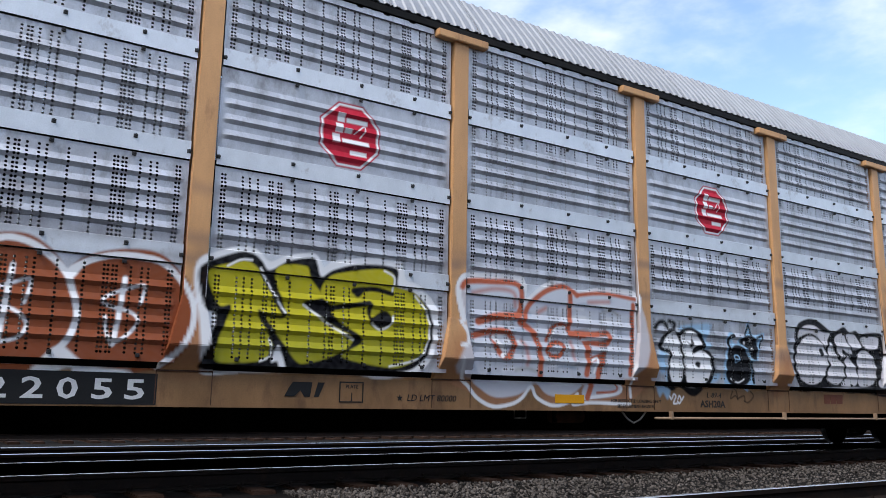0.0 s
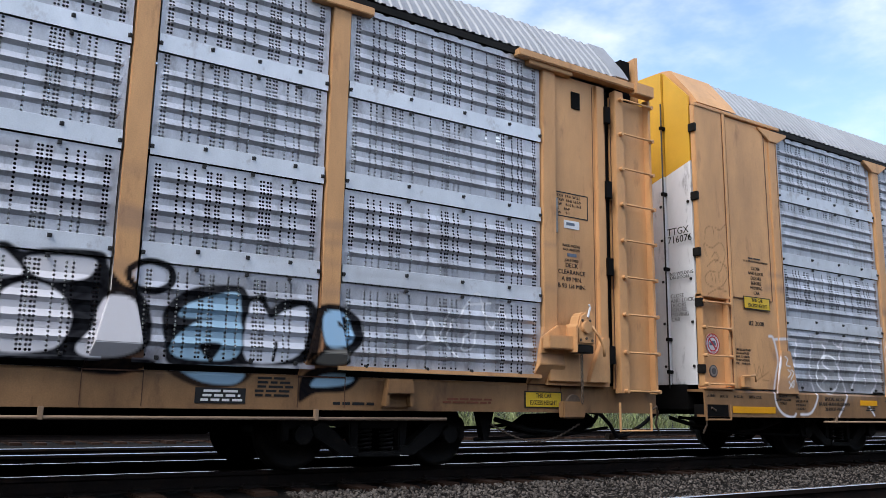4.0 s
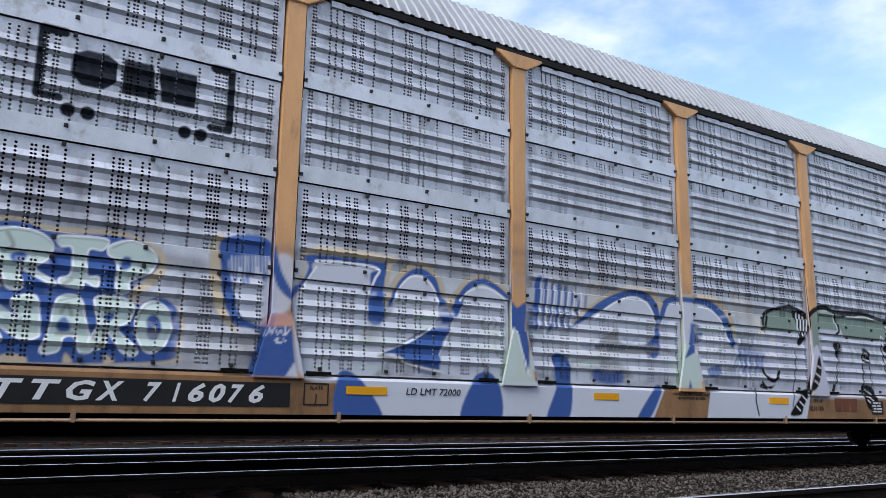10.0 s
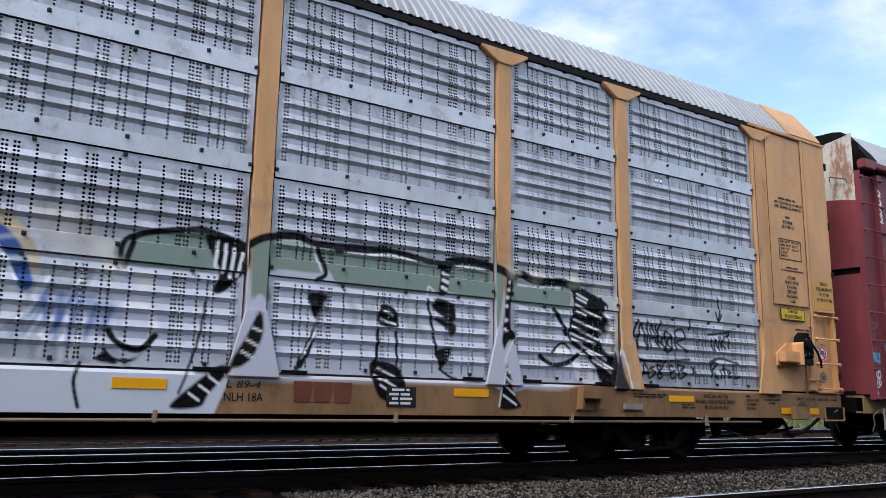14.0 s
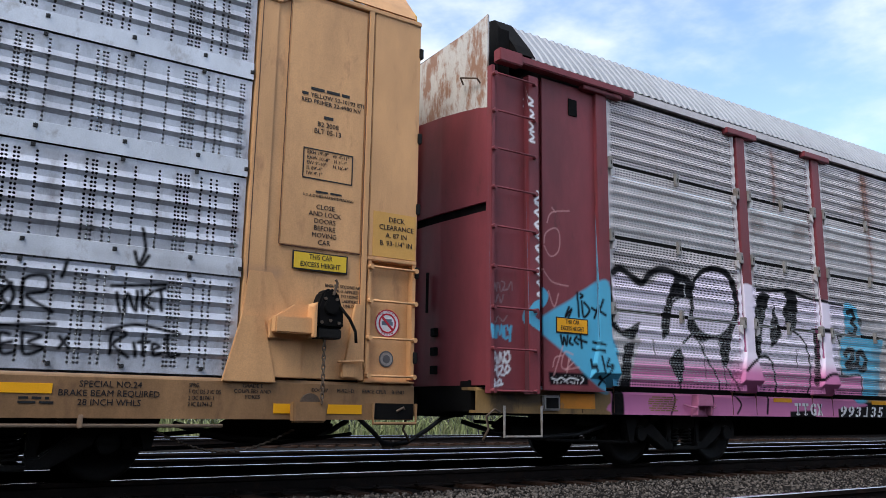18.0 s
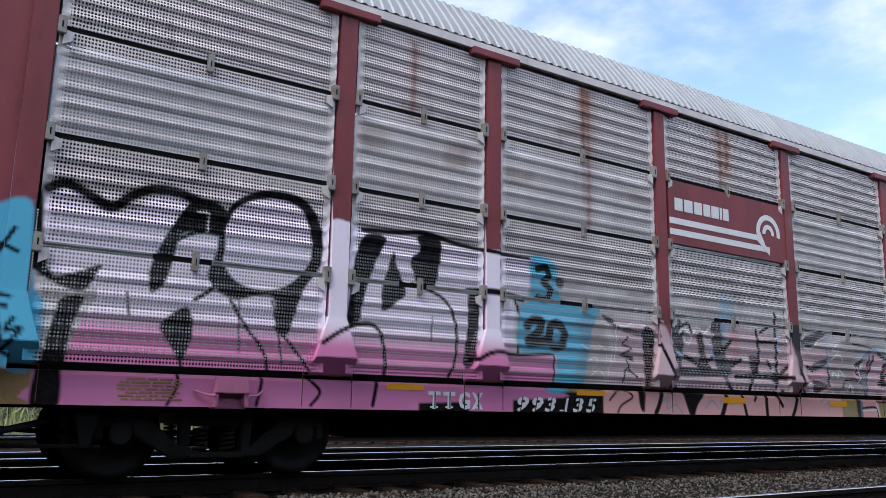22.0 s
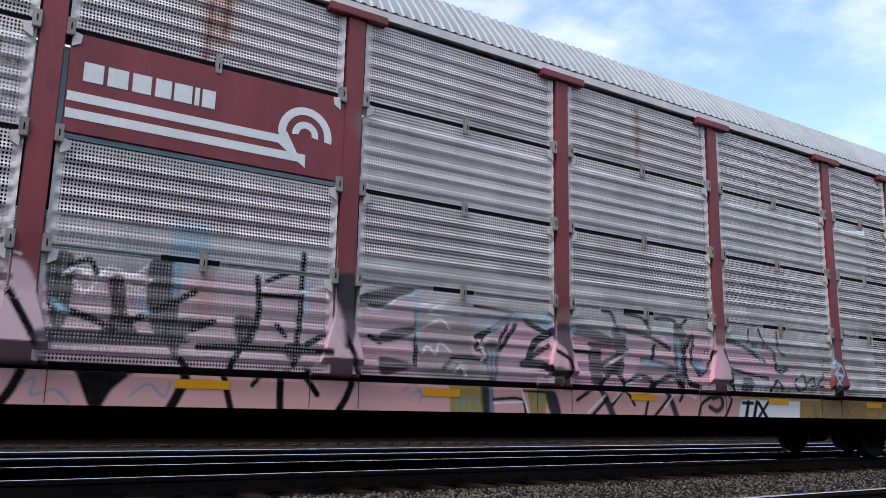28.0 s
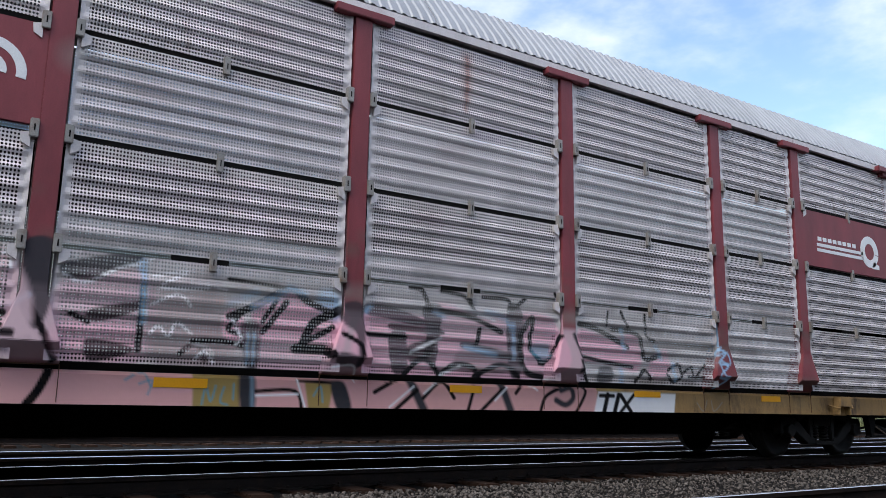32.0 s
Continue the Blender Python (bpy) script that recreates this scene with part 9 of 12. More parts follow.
PAINT3.fill(BLUSH, (59.23, 1.79), (59.65, 1.84), (60.09, 1.82), (60.25, 1.75), (60.40, 1.37), (60.29, 1.08), (59.26, 1.01), (59.26, 1.30), (59.33, 1.51), cover=0.95, soft=0.02)
PAINT3.fill(SLATE, (59.10, 1.87), (59.31, 1.81), (59.40, 1.72), (59.51, 1.69), (59.31, 1.72), (59.17, 1.79), soft=0.015)
PAINT3.fill(INK, (59.82, 1.73), (60.02, 1.71), (60.00, 1.34), (59.99, 1.02), (59.97, 0.80), (59.93, 0.68), (59.86, 0.80), (59.83, 1.22))
PAINT3.line(INK, 0.068, (59.48, 1.71), (59.77, 1.66), (60.10, 1.66), cover=0.8)
PAINT3.line(INK, 0.03, (59.54, 1.61), (59.45, 1.52), (59.60, 1.47), (59.44, 1.39), (59.63, 1.32))
PAINT3.line(INK, 0.03, (59.40, 1.38), (59.62, 1.36))
PAINT3.line(INK, 0.03, (59.44, 1.05), (59.51, 1.21), (59.69, 1.11))
PAINT3.line(INK, 0.03, (59.33, 0.82), (59.53, 0.96), (59.74, 0.87), (59.54, 0.76), (59.47, 0.67))
PAINT3.line(INK, 0.03, (59.51, 1.31), (59.57, 1.18))
PAINT3.line(INK, 0.074, (60.38, 1.37), (60.36, 1.14), (60.25, 0.81), (60.17, 0.67))
PAINT3.line(CHALK, 0.02, (59.31, 1.78), (59.48, 1.74), (59.65, 1.80), (59.88, 1.78), cover=0.8)
PAINT3.line(CHALK, 0.02, (60.00, 1.90), (60.18, 1.85), cover=0.8)
PAINT3.line(CHALK, 0.02, (59.34, 1.75), (59.33, 1.51), (59.30, 1.30), cover=0.8)
PAINT3.fill(BLUSH, (60.34, 1.64), (60.59, 1.71), (60.97, 1.70), (61.52, 1.91), (62.27, 1.83), (62.81, 1.78), (63.06, 1.57), (63.07, 1.12), (60.43, 1.00), cover=0.95, soft=0.025)
PAINT3.fill(PALEBLUE, (61.42, 2.16), (61.72, 2.15), (61.70, 1.88), (61.48, 1.80), cover=0.4, soft=0.04)
PAINT3.fill(SALMON, (61.53, 1.81), (61.78, 1.81), (61.86, 1.48), (61.63, 1.46), cover=0.35, soft=0.05)
PAINT3.fill(SLATE, (60.43, 1.65), (60.54, 1.80), (60.67, 1.76), (60.64, 1.67), (60.53, 1.47), (60.47, 1.37), soft=0.02, cover=0.8)
PAINT3.fill(SLATE, (61.22, 1.88), (61.45, 1.93), (61.50, 1.76), (61.39, 1.59), (61.27, 1.63), soft=0.02, cover=0.8)
PAINT3.fill(INK, (60.86, 1.69), (60.95, 1.70), (61.00, 1.46), (61.11, 1.39), (61.04, 1.31), (60.75, 1.31), (60.87, 1.40))
PAINT3.line(INK, 0.068, (60.48, 1.56), (60.61, 1.48), (60.78, 1.37))
PAINT3.line(INK, 0.068, (61.07, 1.33), (61.35, 1.51), (61.61, 1.67))
PAINT3.line(INK, 0.061, (60.38, 1.25), (60.56, 1.19), (60.86, 1.20), (61.18, 1.20), (61.42, 1.24))
PAINT3.fill(INK, (60.60, 1.09), (61.23, 1.06), (61.01, 0.79), (60.92, 0.62), (60.85, 0.62), (60.71, 0.92))
PAINT3.line(INK, 0.088, (61.42, 1.25), (61.56, 1.08), (61.63, 0.93), (61.57, 0.76), (61.50, 0.62))
PAINT3.fill(INK, (61.97, 1.44), (62.22, 1.51), (62.19, 1.30), (62.07, 1.22))
PAINT3.line(INK, 0.068, (61.38, 1.40), (61.56, 1.34), (61.79, 1.40))
PAINT3.line(INK, 0.068, (62.20, 1.72), (62.23, 1.51), (62.20, 1.33))
PAINT3.line(INK, 0.068, (62.20, 1.69), (62.46, 1.69), (62.60, 1.67), (62.63, 1.32), (62.56, 1.18))
PAINT3.line(INK, 0.074, (62.15, 1.24), (62.37, 1.21), (62.57, 1.20), (62.84, 1.19), (63.10, 1.16))
PAINT3.line(INK, 0.074, (62.57, 1.21), (62.54, 0.89), (62.55, 0.64))
PAINT3.line(INK, 0.047, (62.45, 1.09), (62.26, 0.87))
PAINT3.line(INK, 0.061, (62.69, 1.11), (62.93, 0.80))
PAINT3.line(INK, 0.061, (62.34, 1.49), (62.46, 1.30))
PAINT3.line(INK, 0.068, (62.71, 1.31), (62.96, 1.42))
PAINT3.fill(INK, (62.47, 1.21), (62.69, 1.24), (62.65, 1.10), (62.56, 1.06), (62.50, 1.10))
PAINT3.line(INK, 0.061, (62.01, 1.23), (61.97, 1.02), (62.07, 0.63))
PAINT3.fill(SLATE, (63.02, 1.96), (63.25, 1.98), (63.24, 1.59), (63.15, 1.44), (63.06, 1.57), cover=0.85)
PAINT3.line(INK, 0.074, (63.02, 1.46), (63.21, 1.19), (63.32, 1.02), (63.26, 0.80), (63.17, 0.65))
PAINT3.line(INK, 0.054, (63.59, 1.37), (63.65, 1.47), (63.97, 1.56), (63.98, 1.11))
PAINT3.fill(INK, (63.58, 1.18), (63.81, 1.16), (63.97, 1.10), (63.73, 1.09), (63.60, 0.99))
PAINT3.line(CHALK, 0.022, (60.50, 1.75), (60.63, 1.71), (60.76, 1.82), (60.95, 1.75), (61.13, 1.81), (61.38, 1.78), cover=0.8)
PAINT3.line(CHALK, 0.022, (62.16, 1.93), (62.33, 1.88), (62.28, 1.78), cover=0.8)
PAINT3.line(CHALK, 0.022, (63.70, 1.98), (63.91, 1.88), (64.09, 1.96), cover=0.8)
PAINT3.line(CHALK, 0.022, (64.00, 1.46), (64.14, 1.34), (64.29, 1.42), cover=0.8)
PAINT3.line(TEAL, 0.02, (60.30, 0.82), (60.40, 0.87), (60.39, 0.73), (60.55, 0.78), (60.68, 0.68), cover=0.7)
PAINT3.line(TEAL, 0.02, (61.16, 0.74), (61.31, 0.85), (61.45, 0.74), (61.50, 0.87), cover=0.7)
PAINT3.line(TEAL, 0.02, (63.92, 0.87), (64.06, 0.94), (64.14, 0.82), cover=0.7)
PAINT3.line(PALEBLUE, 0.03, (60.48, 1.56), (60.70, 1.53), cover=0.7)
PAINT3.line(PALEBLUE, 0.025, (62.65, 1.82), (62.65, 1.32), cover=0.6)
PAINT3.fill(BLUSH, (63.33, 1.67), (63.93, 1.67), (64.09, 1.51), (64.05, 1.06), (63.34, 1.00), cover=0.95, soft=0.03)
PAINT3.line(INK, 0.068, (63.35, 1.22), (63.62, 1.18))
PAINT3.line(TEAL, 0.018, (64.04, 0.84), (64.15, 0.87), (64.12, 0.75), cover=0.7)
PAINT3.line(SKYBLUE, 0.03, (71.70, 1.55), (71.61, 1.43), (71.81, 1.48), (71.86, 1.32), (71.65, 1.35), (71.75, 1.16), (71.85, 1.13), (71.66, 0.97), cover=0.8)
PAINT3.line(BROWN_PENCIL, 0.07, (58.82, 4.78), (58.82, 4.41), (58.82, 3.96), cover=0.9, soft=0.03)
PAINT3.line(BROWN_PENCIL, 0.05, (58.82, 3.96), (58.82, 3.25), cover=0.35, soft=0.03)
PAINT3.line(RUST_PALE, 0.16, (58.82, 4.71), (58.81, 4.51), cover=0.5, soft=0.07)
PAINT3.line(BROWN_PENCIL, 0.06, (61.74, 4.82), (61.71, 4.23), cover=0.85, soft=0.03)
PAINT3.line(RUST_PALE, 0.2, (61.74, 4.66), (61.71, 4.16), cover=0.4, soft=0.08)
PAINT3.fill(BROWN_PENCIL, (55.63, 3.59), (55.92, 3.64), (55.92, 3.40), (55.66, 3.36), cover=0.42, soft=0.05)
PAINT3.fill(BROWN_PENCIL, (56.69, 3.56), (56.98, 3.61), (56.98, 3.40), (56.71, 3.37), cover=0.42, soft=0.05)
PAINT3.fill(BROWN_PENCIL, (57.57, 3.47), (57.98, 3.51), (57.93, 3.36), (57.61, 3.33), cover=0.42, soft=0.05)
PAINT3.fill(BROWN_PENCIL, (58.43, 4.19), (58.78, 4.27), (58.79, 4.14), (58.43, 4.06), cover=0.42, soft=0.05)
PAINT3.fill(BROWN_PENCIL, (59.66, 3.54), (60.06, 3.51), (60.02, 3.40), (59.66, 3.40), cover=0.42, soft=0.05)
PAINT3.fill(ASH, (63.20, 3.74), (63.91, 3.82), (63.83, 3.56), (63.19, 3.50), cover=0.35, soft=0.08)
PAINT3.fill(ASH, (64.66, 3.99), (65.36, 4.02), (65.20, 3.82), (64.65, 3.82), cover=0.35, soft=0.08)
PAINT3.fill(ASH, (66.55, 4.17), (67.21, 4.22), (67.17, 3.93), (66.52, 3.93), cover=0.35, soft=0.08)
PAINT3.fill(ASH, (56.13, 4.00), (56.54, 4.05), (56.50, 3.93), (56.14, 3.86), cover=0.35, soft=0.08)
PAINT3.fill(BLUSH, (59.94, 1.00), (60.50, 1.00), (60.46, 1.20), (60.33, 1.62), (60.11, 1.62), (59.98, 1.20), sharp=True, cover=0.9, soft=0.03)
PAINT3.line(INK, 0.06, (60.12, 1.55), (60.30, 1.25), (60.42, 1.02))
PAINT3.fill(BLUSH, (62.84, 1.00), (63.40, 1.00), (63.36, 1.20), (63.23, 1.62), (63.01, 1.62), (62.88, 1.20), sharp=True, cover=0.9, soft=0.03)
PAINT3.fill(SLATE, (63.01, 1.95), (63.23, 1.95), (63.24, 1.45), (63.14, 1.25), (63.00, 1.50), cover=0.9)
PAINT3.line(INK, 0.06, (63.02, 1.55), (63.20, 1.25), (63.32, 1.02))
PAINT3.fill(BLUSH, (65.74, 1.00), (66.30, 1.00), (66.26, 1.20), (66.13, 1.62), (65.91, 1.62), (65.78, 1.20), sharp=True, cover=0.9, soft=0.03)
PAINT3.fill(BLUSH, (68.64, 1.00), (69.20, 1.00), (69.16, 1.20), (69.03, 1.62), (68.81, 1.62), (68.68, 1.20), sharp=True, cover=0.9, soft=0.03)
PAINT3.line(SKYBLUE, 0.05, (63.92, 1.90), (64.01, 1.56), (63.98, 1.33), cover=0.6, soft=0.02)
PAINT3.line(SKYBLUE, 0.05, (62.20, 1.67), (62.30, 1.51), cover=0.6, soft=0.02)
PAINT3.line(SKYBLUE, 0.05, (62.83, 1.33), (63.07, 1.52), cover=0.6, soft=0.02)
PAINT3.line(CHALK, 0.025, (64.12, 1.66), (64.45, 1.74), (64.72, 1.71), cover=0.7)
PAINT3.line(CHALK, 0.025, (63.95, 1.28), (64.20, 1.35), (64.33, 1.29), cover=0.7)
PAINT3.fill(MAUVE, (64.00, 1.51), (64.52, 1.57), (64.73, 1.38), (64.61, 1.08), (64.09, 1.03), cover=0.45, soft=0.05)
PAINT3.fill(RUST, (61.39, 4.78), (61.71, 4.78), (61.63, 4.05), (61.49, 4.15), cover=0.42, soft=0.09)
PAINT3.line(RUST, 0.05, (61.55, 4.78), (61.56, 4.42), (61.54, 3.90), cover=0.7, soft=0.03)
PAINT3.fill(RUST, (58.80, 4.75), (59.00, 4.75), (58.95, 3.10), (58.86, 3.20), cover=0.42, soft=0.09)
PAINT3.line(RUST, 0.05, (58.90, 4.75), (58.91, 3.92), (58.89, 2.95), cover=0.7, soft=0.03)
PAINT3.fill(RUST, (56.19, 4.70), (56.31, 4.70), (56.28, 4.00), (56.23, 4.10), cover=0.42, soft=0.09)
PAINT3.line(RUST, 0.05, (56.25, 4.70), (56.26, 4.35), (56.24, 3.85), cover=0.7, soft=0.03)
PAINT3.fill(RUST, (67.35, 4.70), (67.45, 4.70), (67.43, 4.20), (67.38, 4.30), cover=0.42, soft=0.09)
PAINT3.line(RUST, 0.05, (67.40, 4.70), (67.41, 4.45), (67.39, 4.05), cover=0.7, soft=0.03)
PAINT3.fill(MAUVE, (59.44, 3.47), (59.76, 3.49), (59.74, 3.65), (59.45, 3.64), cover=0.3, soft=0.08)
PAINT3.fill(MAUVE, (60.74, 2.92), (61.06, 2.94), (61.04, 3.10), (60.75, 3.09), cover=0.3, soft=0.08)
PAINT3.fill(MAUVE, (56.84, 3.54), (57.16, 3.56), (57.14, 3.72), (56.85, 3.71), cover=0.3, soft=0.08)
PAINT3.fill(MAUVE, (63.74, 3.37), (64.06, 3.39), (64.04, 3.55), (63.75, 3.54), cover=0.3, soft=0.08)
PAINT3.fill(MAUVE, (64.74, 4.22), (65.06, 4.24), (65.04, 4.40), (64.75, 4.39), cover=0.3, soft=0.08)
PAINT3.fill(MAUVE, (67.04, 3.42), (67.36, 3.44), (67.34, 3.60), (67.05, 3.59), cover=0.3, soft=0.08)
PAINT3.fill(MAUVE, (66.74, 2.62), (67.06, 2.64), (67.04, 2.80), (66.75, 2.79), cover=0.3, soft=0.08)
PAINT3.fill(BLUSH, (63.33, 1.66), (64.01, 1.77), (64.03, 1.04), (63.36, 1.04), soft=0.03, cover=0.95)
PAINT3.fill(PINK, (63.34, 1.33), (63.95, 1.34), (63.95, 1.06), (63.35, 1.06), soft=0.05, cover=0.7)
PAINT3.fill(MAUVE, (64.01, 1.68), (64.63, 1.73), (64.80, 1.10), (64.06, 1.04), soft=0.06, cover=0.55)
PAINT3.fill(BLUSH, (60.49, 1.70), (61.21, 1.82), (61.75, 1.83), (62.15, 1.76), (62.89, 1.88), (62.93, 1.08), (60.51, 1.02), (60.46, 1.26), soft=0.03, cover=0.85)
PAINT3.fill(PALEBLUE, (61.38, 2.27), (61.69, 2.28), (61.68, 1.98), (61.50, 1.80), (61.43, 1.69), soft=0.04, cover=0.6)
PAINT3.fill(SALMON, (61.61, 1.76), (61.75, 1.77), (61.80, 1.51), (61.66, 1.47), soft=0.05, cover=0.35)
PAINT3.fill(SLATE, (60.38, 1.86), (60.59, 1.88), (60.58, 1.41), (60.51, 1.26), (60.43, 1.40), soft=0.012, cover=0.9)
PAINT3.fill(SLATE, (61.20, 1.90), (61.42, 1.95), (61.48, 1.43), (61.31, 1.26), (61.21, 1.51), soft=0.012, cover=0.9)
PAINT3.fill(INK, (60.87, 1.71), (60.99, 1.75), (61.05, 1.45), (61.15, 1.25), (60.84, 1.23), (60.92, 1.44), soft=0.012, cover=0.9)
PAINT3.fill(SLATE, (60.44, 1.27), (61.46, 1.27), (61.49, 1.19), (60.45, 1.15), soft=0.012, cover=0.9)
PAINT3.fill(SLATE, (61.35, 1.40), (61.75, 1.44), (61.54, 1.25), (61.49, 1.05), (61.42, 1.17), soft=0.012, cover=0.9)
PAINT3.fill(INK, (62.00, 1.48), (62.21, 1.47), (62.19, 1.27), (62.07, 1.19), soft=0.012, cover=0.9)
PAINT3.fill(INK, (62.51, 1.26), (62.69, 1.27), (62.67, 1.13), (62.55, 1.12), soft=0.012, cover=0.9)
PAINT3.fill(SLATE, (63.33, 1.82), (63.86, 1.97), (63.95, 1.92), (63.65, 1.74), (63.35, 1.70), soft=0.012, cover=0.9)
PAINT3.fill(INK, (63.56, 1.20), (63.95, 1.13), (63.60, 1.01), soft=0.012, cover=0.9)
PAINT3.fill(INK, (63.55, 1.44), (63.94, 1.54), (63.98, 1.48), (63.62, 1.34), soft=0.012, cover=0.9)
PAINT3.line(INK, 0.06, (60.44, 1.47), (60.80, 1.36), (60.95, 1.29), soft=0.007)
PAINT3.line(INK, 0.06, (61.05, 1.36), (61.29, 1.49), (61.62, 1.68), soft=0.007)
PAINT3.line(INK, 0.06, (61.62, 1.34), (61.80, 1.43), soft=0.007)
PAINT3.line(INK, 0.06, (62.20, 1.87), (62.22, 1.46), (62.02, 1.10), (61.99, 0.98), soft=0.007)
PAINT3.line(INK, 0.05, (62.27, 1.71), (62.64, 1.73), soft=0.007)
PAINT3.line(INK, 0.06, (62.66, 2.15), (62.65, 1.57), (62.61, 1.07), soft=0.007)
PAINT3.line(INK, 0.06, (61.68, 1.19), (62.30, 1.21), (62.98, 1.21), soft=0.007)
PAINT3.line(INK, 0.05, (62.41, 1.44), (62.51, 1.34), soft=0.007)
PAINT3.line(INK, 0.06, (62.73, 1.27), (62.91, 1.37), soft=0.007)
PAINT3.line(INK, 0.06, (61.53, 1.07), (61.62, 0.96), soft=0.007)
PAINT3.line(INK, 0.05, (62.30, 1.85), (62.53, 1.96), soft=0.007)
PAINT3.line(INK, 0.06, (63.98, 1.68), (63.97, 1.13), soft=0.007)
PAINT3.line(INK, 0.05, (63.41, 1.40), (63.55, 1.34), soft=0.007)
PAINT3.line(INK, 0.05, (64.33, 1.11), (64.48, 1.21), (64.56, 1.06), soft=0.007)
PAINT3.line(INK, 0.05, (60.55, 1.80), (60.71, 1.87), (60.78, 1.73), soft=0.007)
PAINT3.line(CHALK, 0.03, (60.51, 1.72), (60.62, 1.80), (60.76, 1.71), (60.88, 1.83), (61.06, 1.77), (61.18, 1.87), cover=0.8, soft=0.01)
PAINT3.line(CHALK, 0.03, (60.61, 1.68), (60.69, 1.59), (60.78, 1.69), cover=0.8, soft=0.01)
PAINT3.line(CHALK, 0.03, (61.02, 1.70), (61.12, 1.66), (61.22, 1.75), cover=0.8, soft=0.01)
PAINT3.line(CHALK, 0.03, (62.64, 1.77), (62.89, 1.85), (62.93, 1.74), cover=0.8, soft=0.01)
PAINT3.line(CHALK, 0.03, (63.33, 1.72), (63.51, 1.67), (63.75, 1.81), (63.93, 1.87), cover=0.8, soft=0.01)
PAINT3.line(CHALK, 0.03, (64.06, 1.78), (64.35, 1.84), (64.13, 1.69), (64.55, 1.71), cover=0.8, soft=0.01)
PAINT3.line(CHALK, 0.03, (64.06, 1.27), (64.13, 1.34), (64.22, 1.26), (64.29, 1.38), (64.42, 1.29), cover=0.8, soft=0.01)
PAINT3.line(CHALK, 0.03, (64.06, 1.53), (64.28, 1.63), (64.40, 1.54), cover=0.8, soft=0.01)
PAINT3.line(CHALK, 0.03, (64.44, 1.21), (64.60, 1.16), (64.64, 1.05), cover=0.8, soft=0.01)
PAINT3.line(SKYBLUE, 0.05, (63.97, 1.90), (64.00, 1.37), cover=0.7, soft=0.02)
PAINT3.line(SKYBLUE, 0.05, (61.43, 1.90), (61.45, 1.64), cover=0.7, soft=0.02)
PAINT3.line(SKYBLUE, 0.05, (62.71, 1.92), (62.72, 1.58), cover=0.7, soft=0.02)
PAINT3.line(SKYBLUE, 0.05, (60.46, 1.50), (60.56, 1.41), cover=0.7, soft=0.02)
PAINT3.line(SKYBLUE, 0.05, (61.12, 1.61), (61.21, 1.46), cover=0.7, soft=0.02)
# second row of pink letters on the third car
PAINT3.fill(MAUVE, (64.43, 1.34), (64.88, 1.37), (64.96, 1.02), (64.45, 1.00), cover=0.5, soft=0.05)
PAINT3.fill(PINK, (64.70, 1.44), (64.78, 1.55), (64.90, 1.45), (64.97, 1.27), (64.80, 1.20), (64.71, 1.30), soft=0.02)
PAINT3.fill(PINK, (64.99, 1.54), (65.28, 1.76), (65.60, 1.66), (65.94, 1.61), (65.94, 1.38), (65.76, 1.02), (65.04, 1.02), (65.03, 1.32), soft=0.02, cover=0.95)
PAINT3.fill(BLUSH, (65.03, 1.26), (65.81, 1.25), (65.79, 1.04), (65.04, 1.02), soft=0.05, cover=0.8)
PAINT3.fill(SKYBLUE, (65.66, 1.79), (65.81, 1.82), (65.90, 1.67), (65.87, 1.52), (65.71, 1.54), (65.64, 1.68), soft=0.04, cover=0.7)
PAINT3.fill(SLATE, (64.88, 1.40), (65.05, 1.43), (65.06, 1.04), (64.94, 1.04), soft=0.02, cover=0.8)
PAINT3.line(PALEBLUE, 0.035, (64.95, 1.32), (64.95, 1.05), cover=0.7, soft=0.015)
PAINT3.line(PALEBLUE, 0.035, (65.01, 1.32), (65.01, 1.05), cover=0.7, soft=0.015)
PAINT3.line(INK, 0.07, (64.76, 1.47), (65.04, 1.61), (65.34, 1.78), (65.54, 1.67), (65.82, 1.57), soft=0.007)
PAINT3.line(INK, 0.06, (65.32, 1.65), (65.09, 1.35), soft=0.007)
PAINT3.line(INK, 0.05, (65.22, 1.67), (65.08, 1.44), soft=0.007)
PAINT3.line(INK, 0.09, (65.87, 1.61), (65.61, 1.47), (65.54, 1.35), (65.49, 1.24), soft=0.007)
PAINT3.line(INK, 0.1, (65.43, 1.21), (65.72, 1.21), (65.80, 1.18), soft=0.007)
PAINT3.line(INK, 0.06, (65.49, 1.27), (65.68, 1.36), (65.81, 1.44), soft=0.007)
PAINT3.line(INK, 0.05, (64.44, 1.23), (64.71, 1.24), (64.89, 1.21), soft=0.007)
PAINT3.line(INK, 0.05, (64.88, 1.31), (64.76, 1.36), (64.87, 1.50), soft=0.007)
PAINT3.line(INK, 0.04, (64.74, 1.82), (65.09, 1.80), (65.34, 1.78), soft=0.007)
PAINT3.line(SKYBLUE, 0.06, (64.99, 1.58), (65.28, 1.73), cover=0.7, soft=0.03)
PAINT3.line(SKYBLUE, 0.06, (64.75, 1.60), (65.01, 1.71), cover=0.7, soft=0.03)
PAINT3.line(SKYBLUE, 0.06, (65.34, 1.79), (65.50, 1.75), cover=0.7, soft=0.03)
PAINT3.line(CHALK, 0.03, (64.84, 1.22), (64.88, 1.29), (64.79, 1.44), cover=0.8)
PAINT3.line(CHALK, 0.03, (64.47, 1.07), (64.55, 1.14), (64.64, 1.04), cover=0.8)
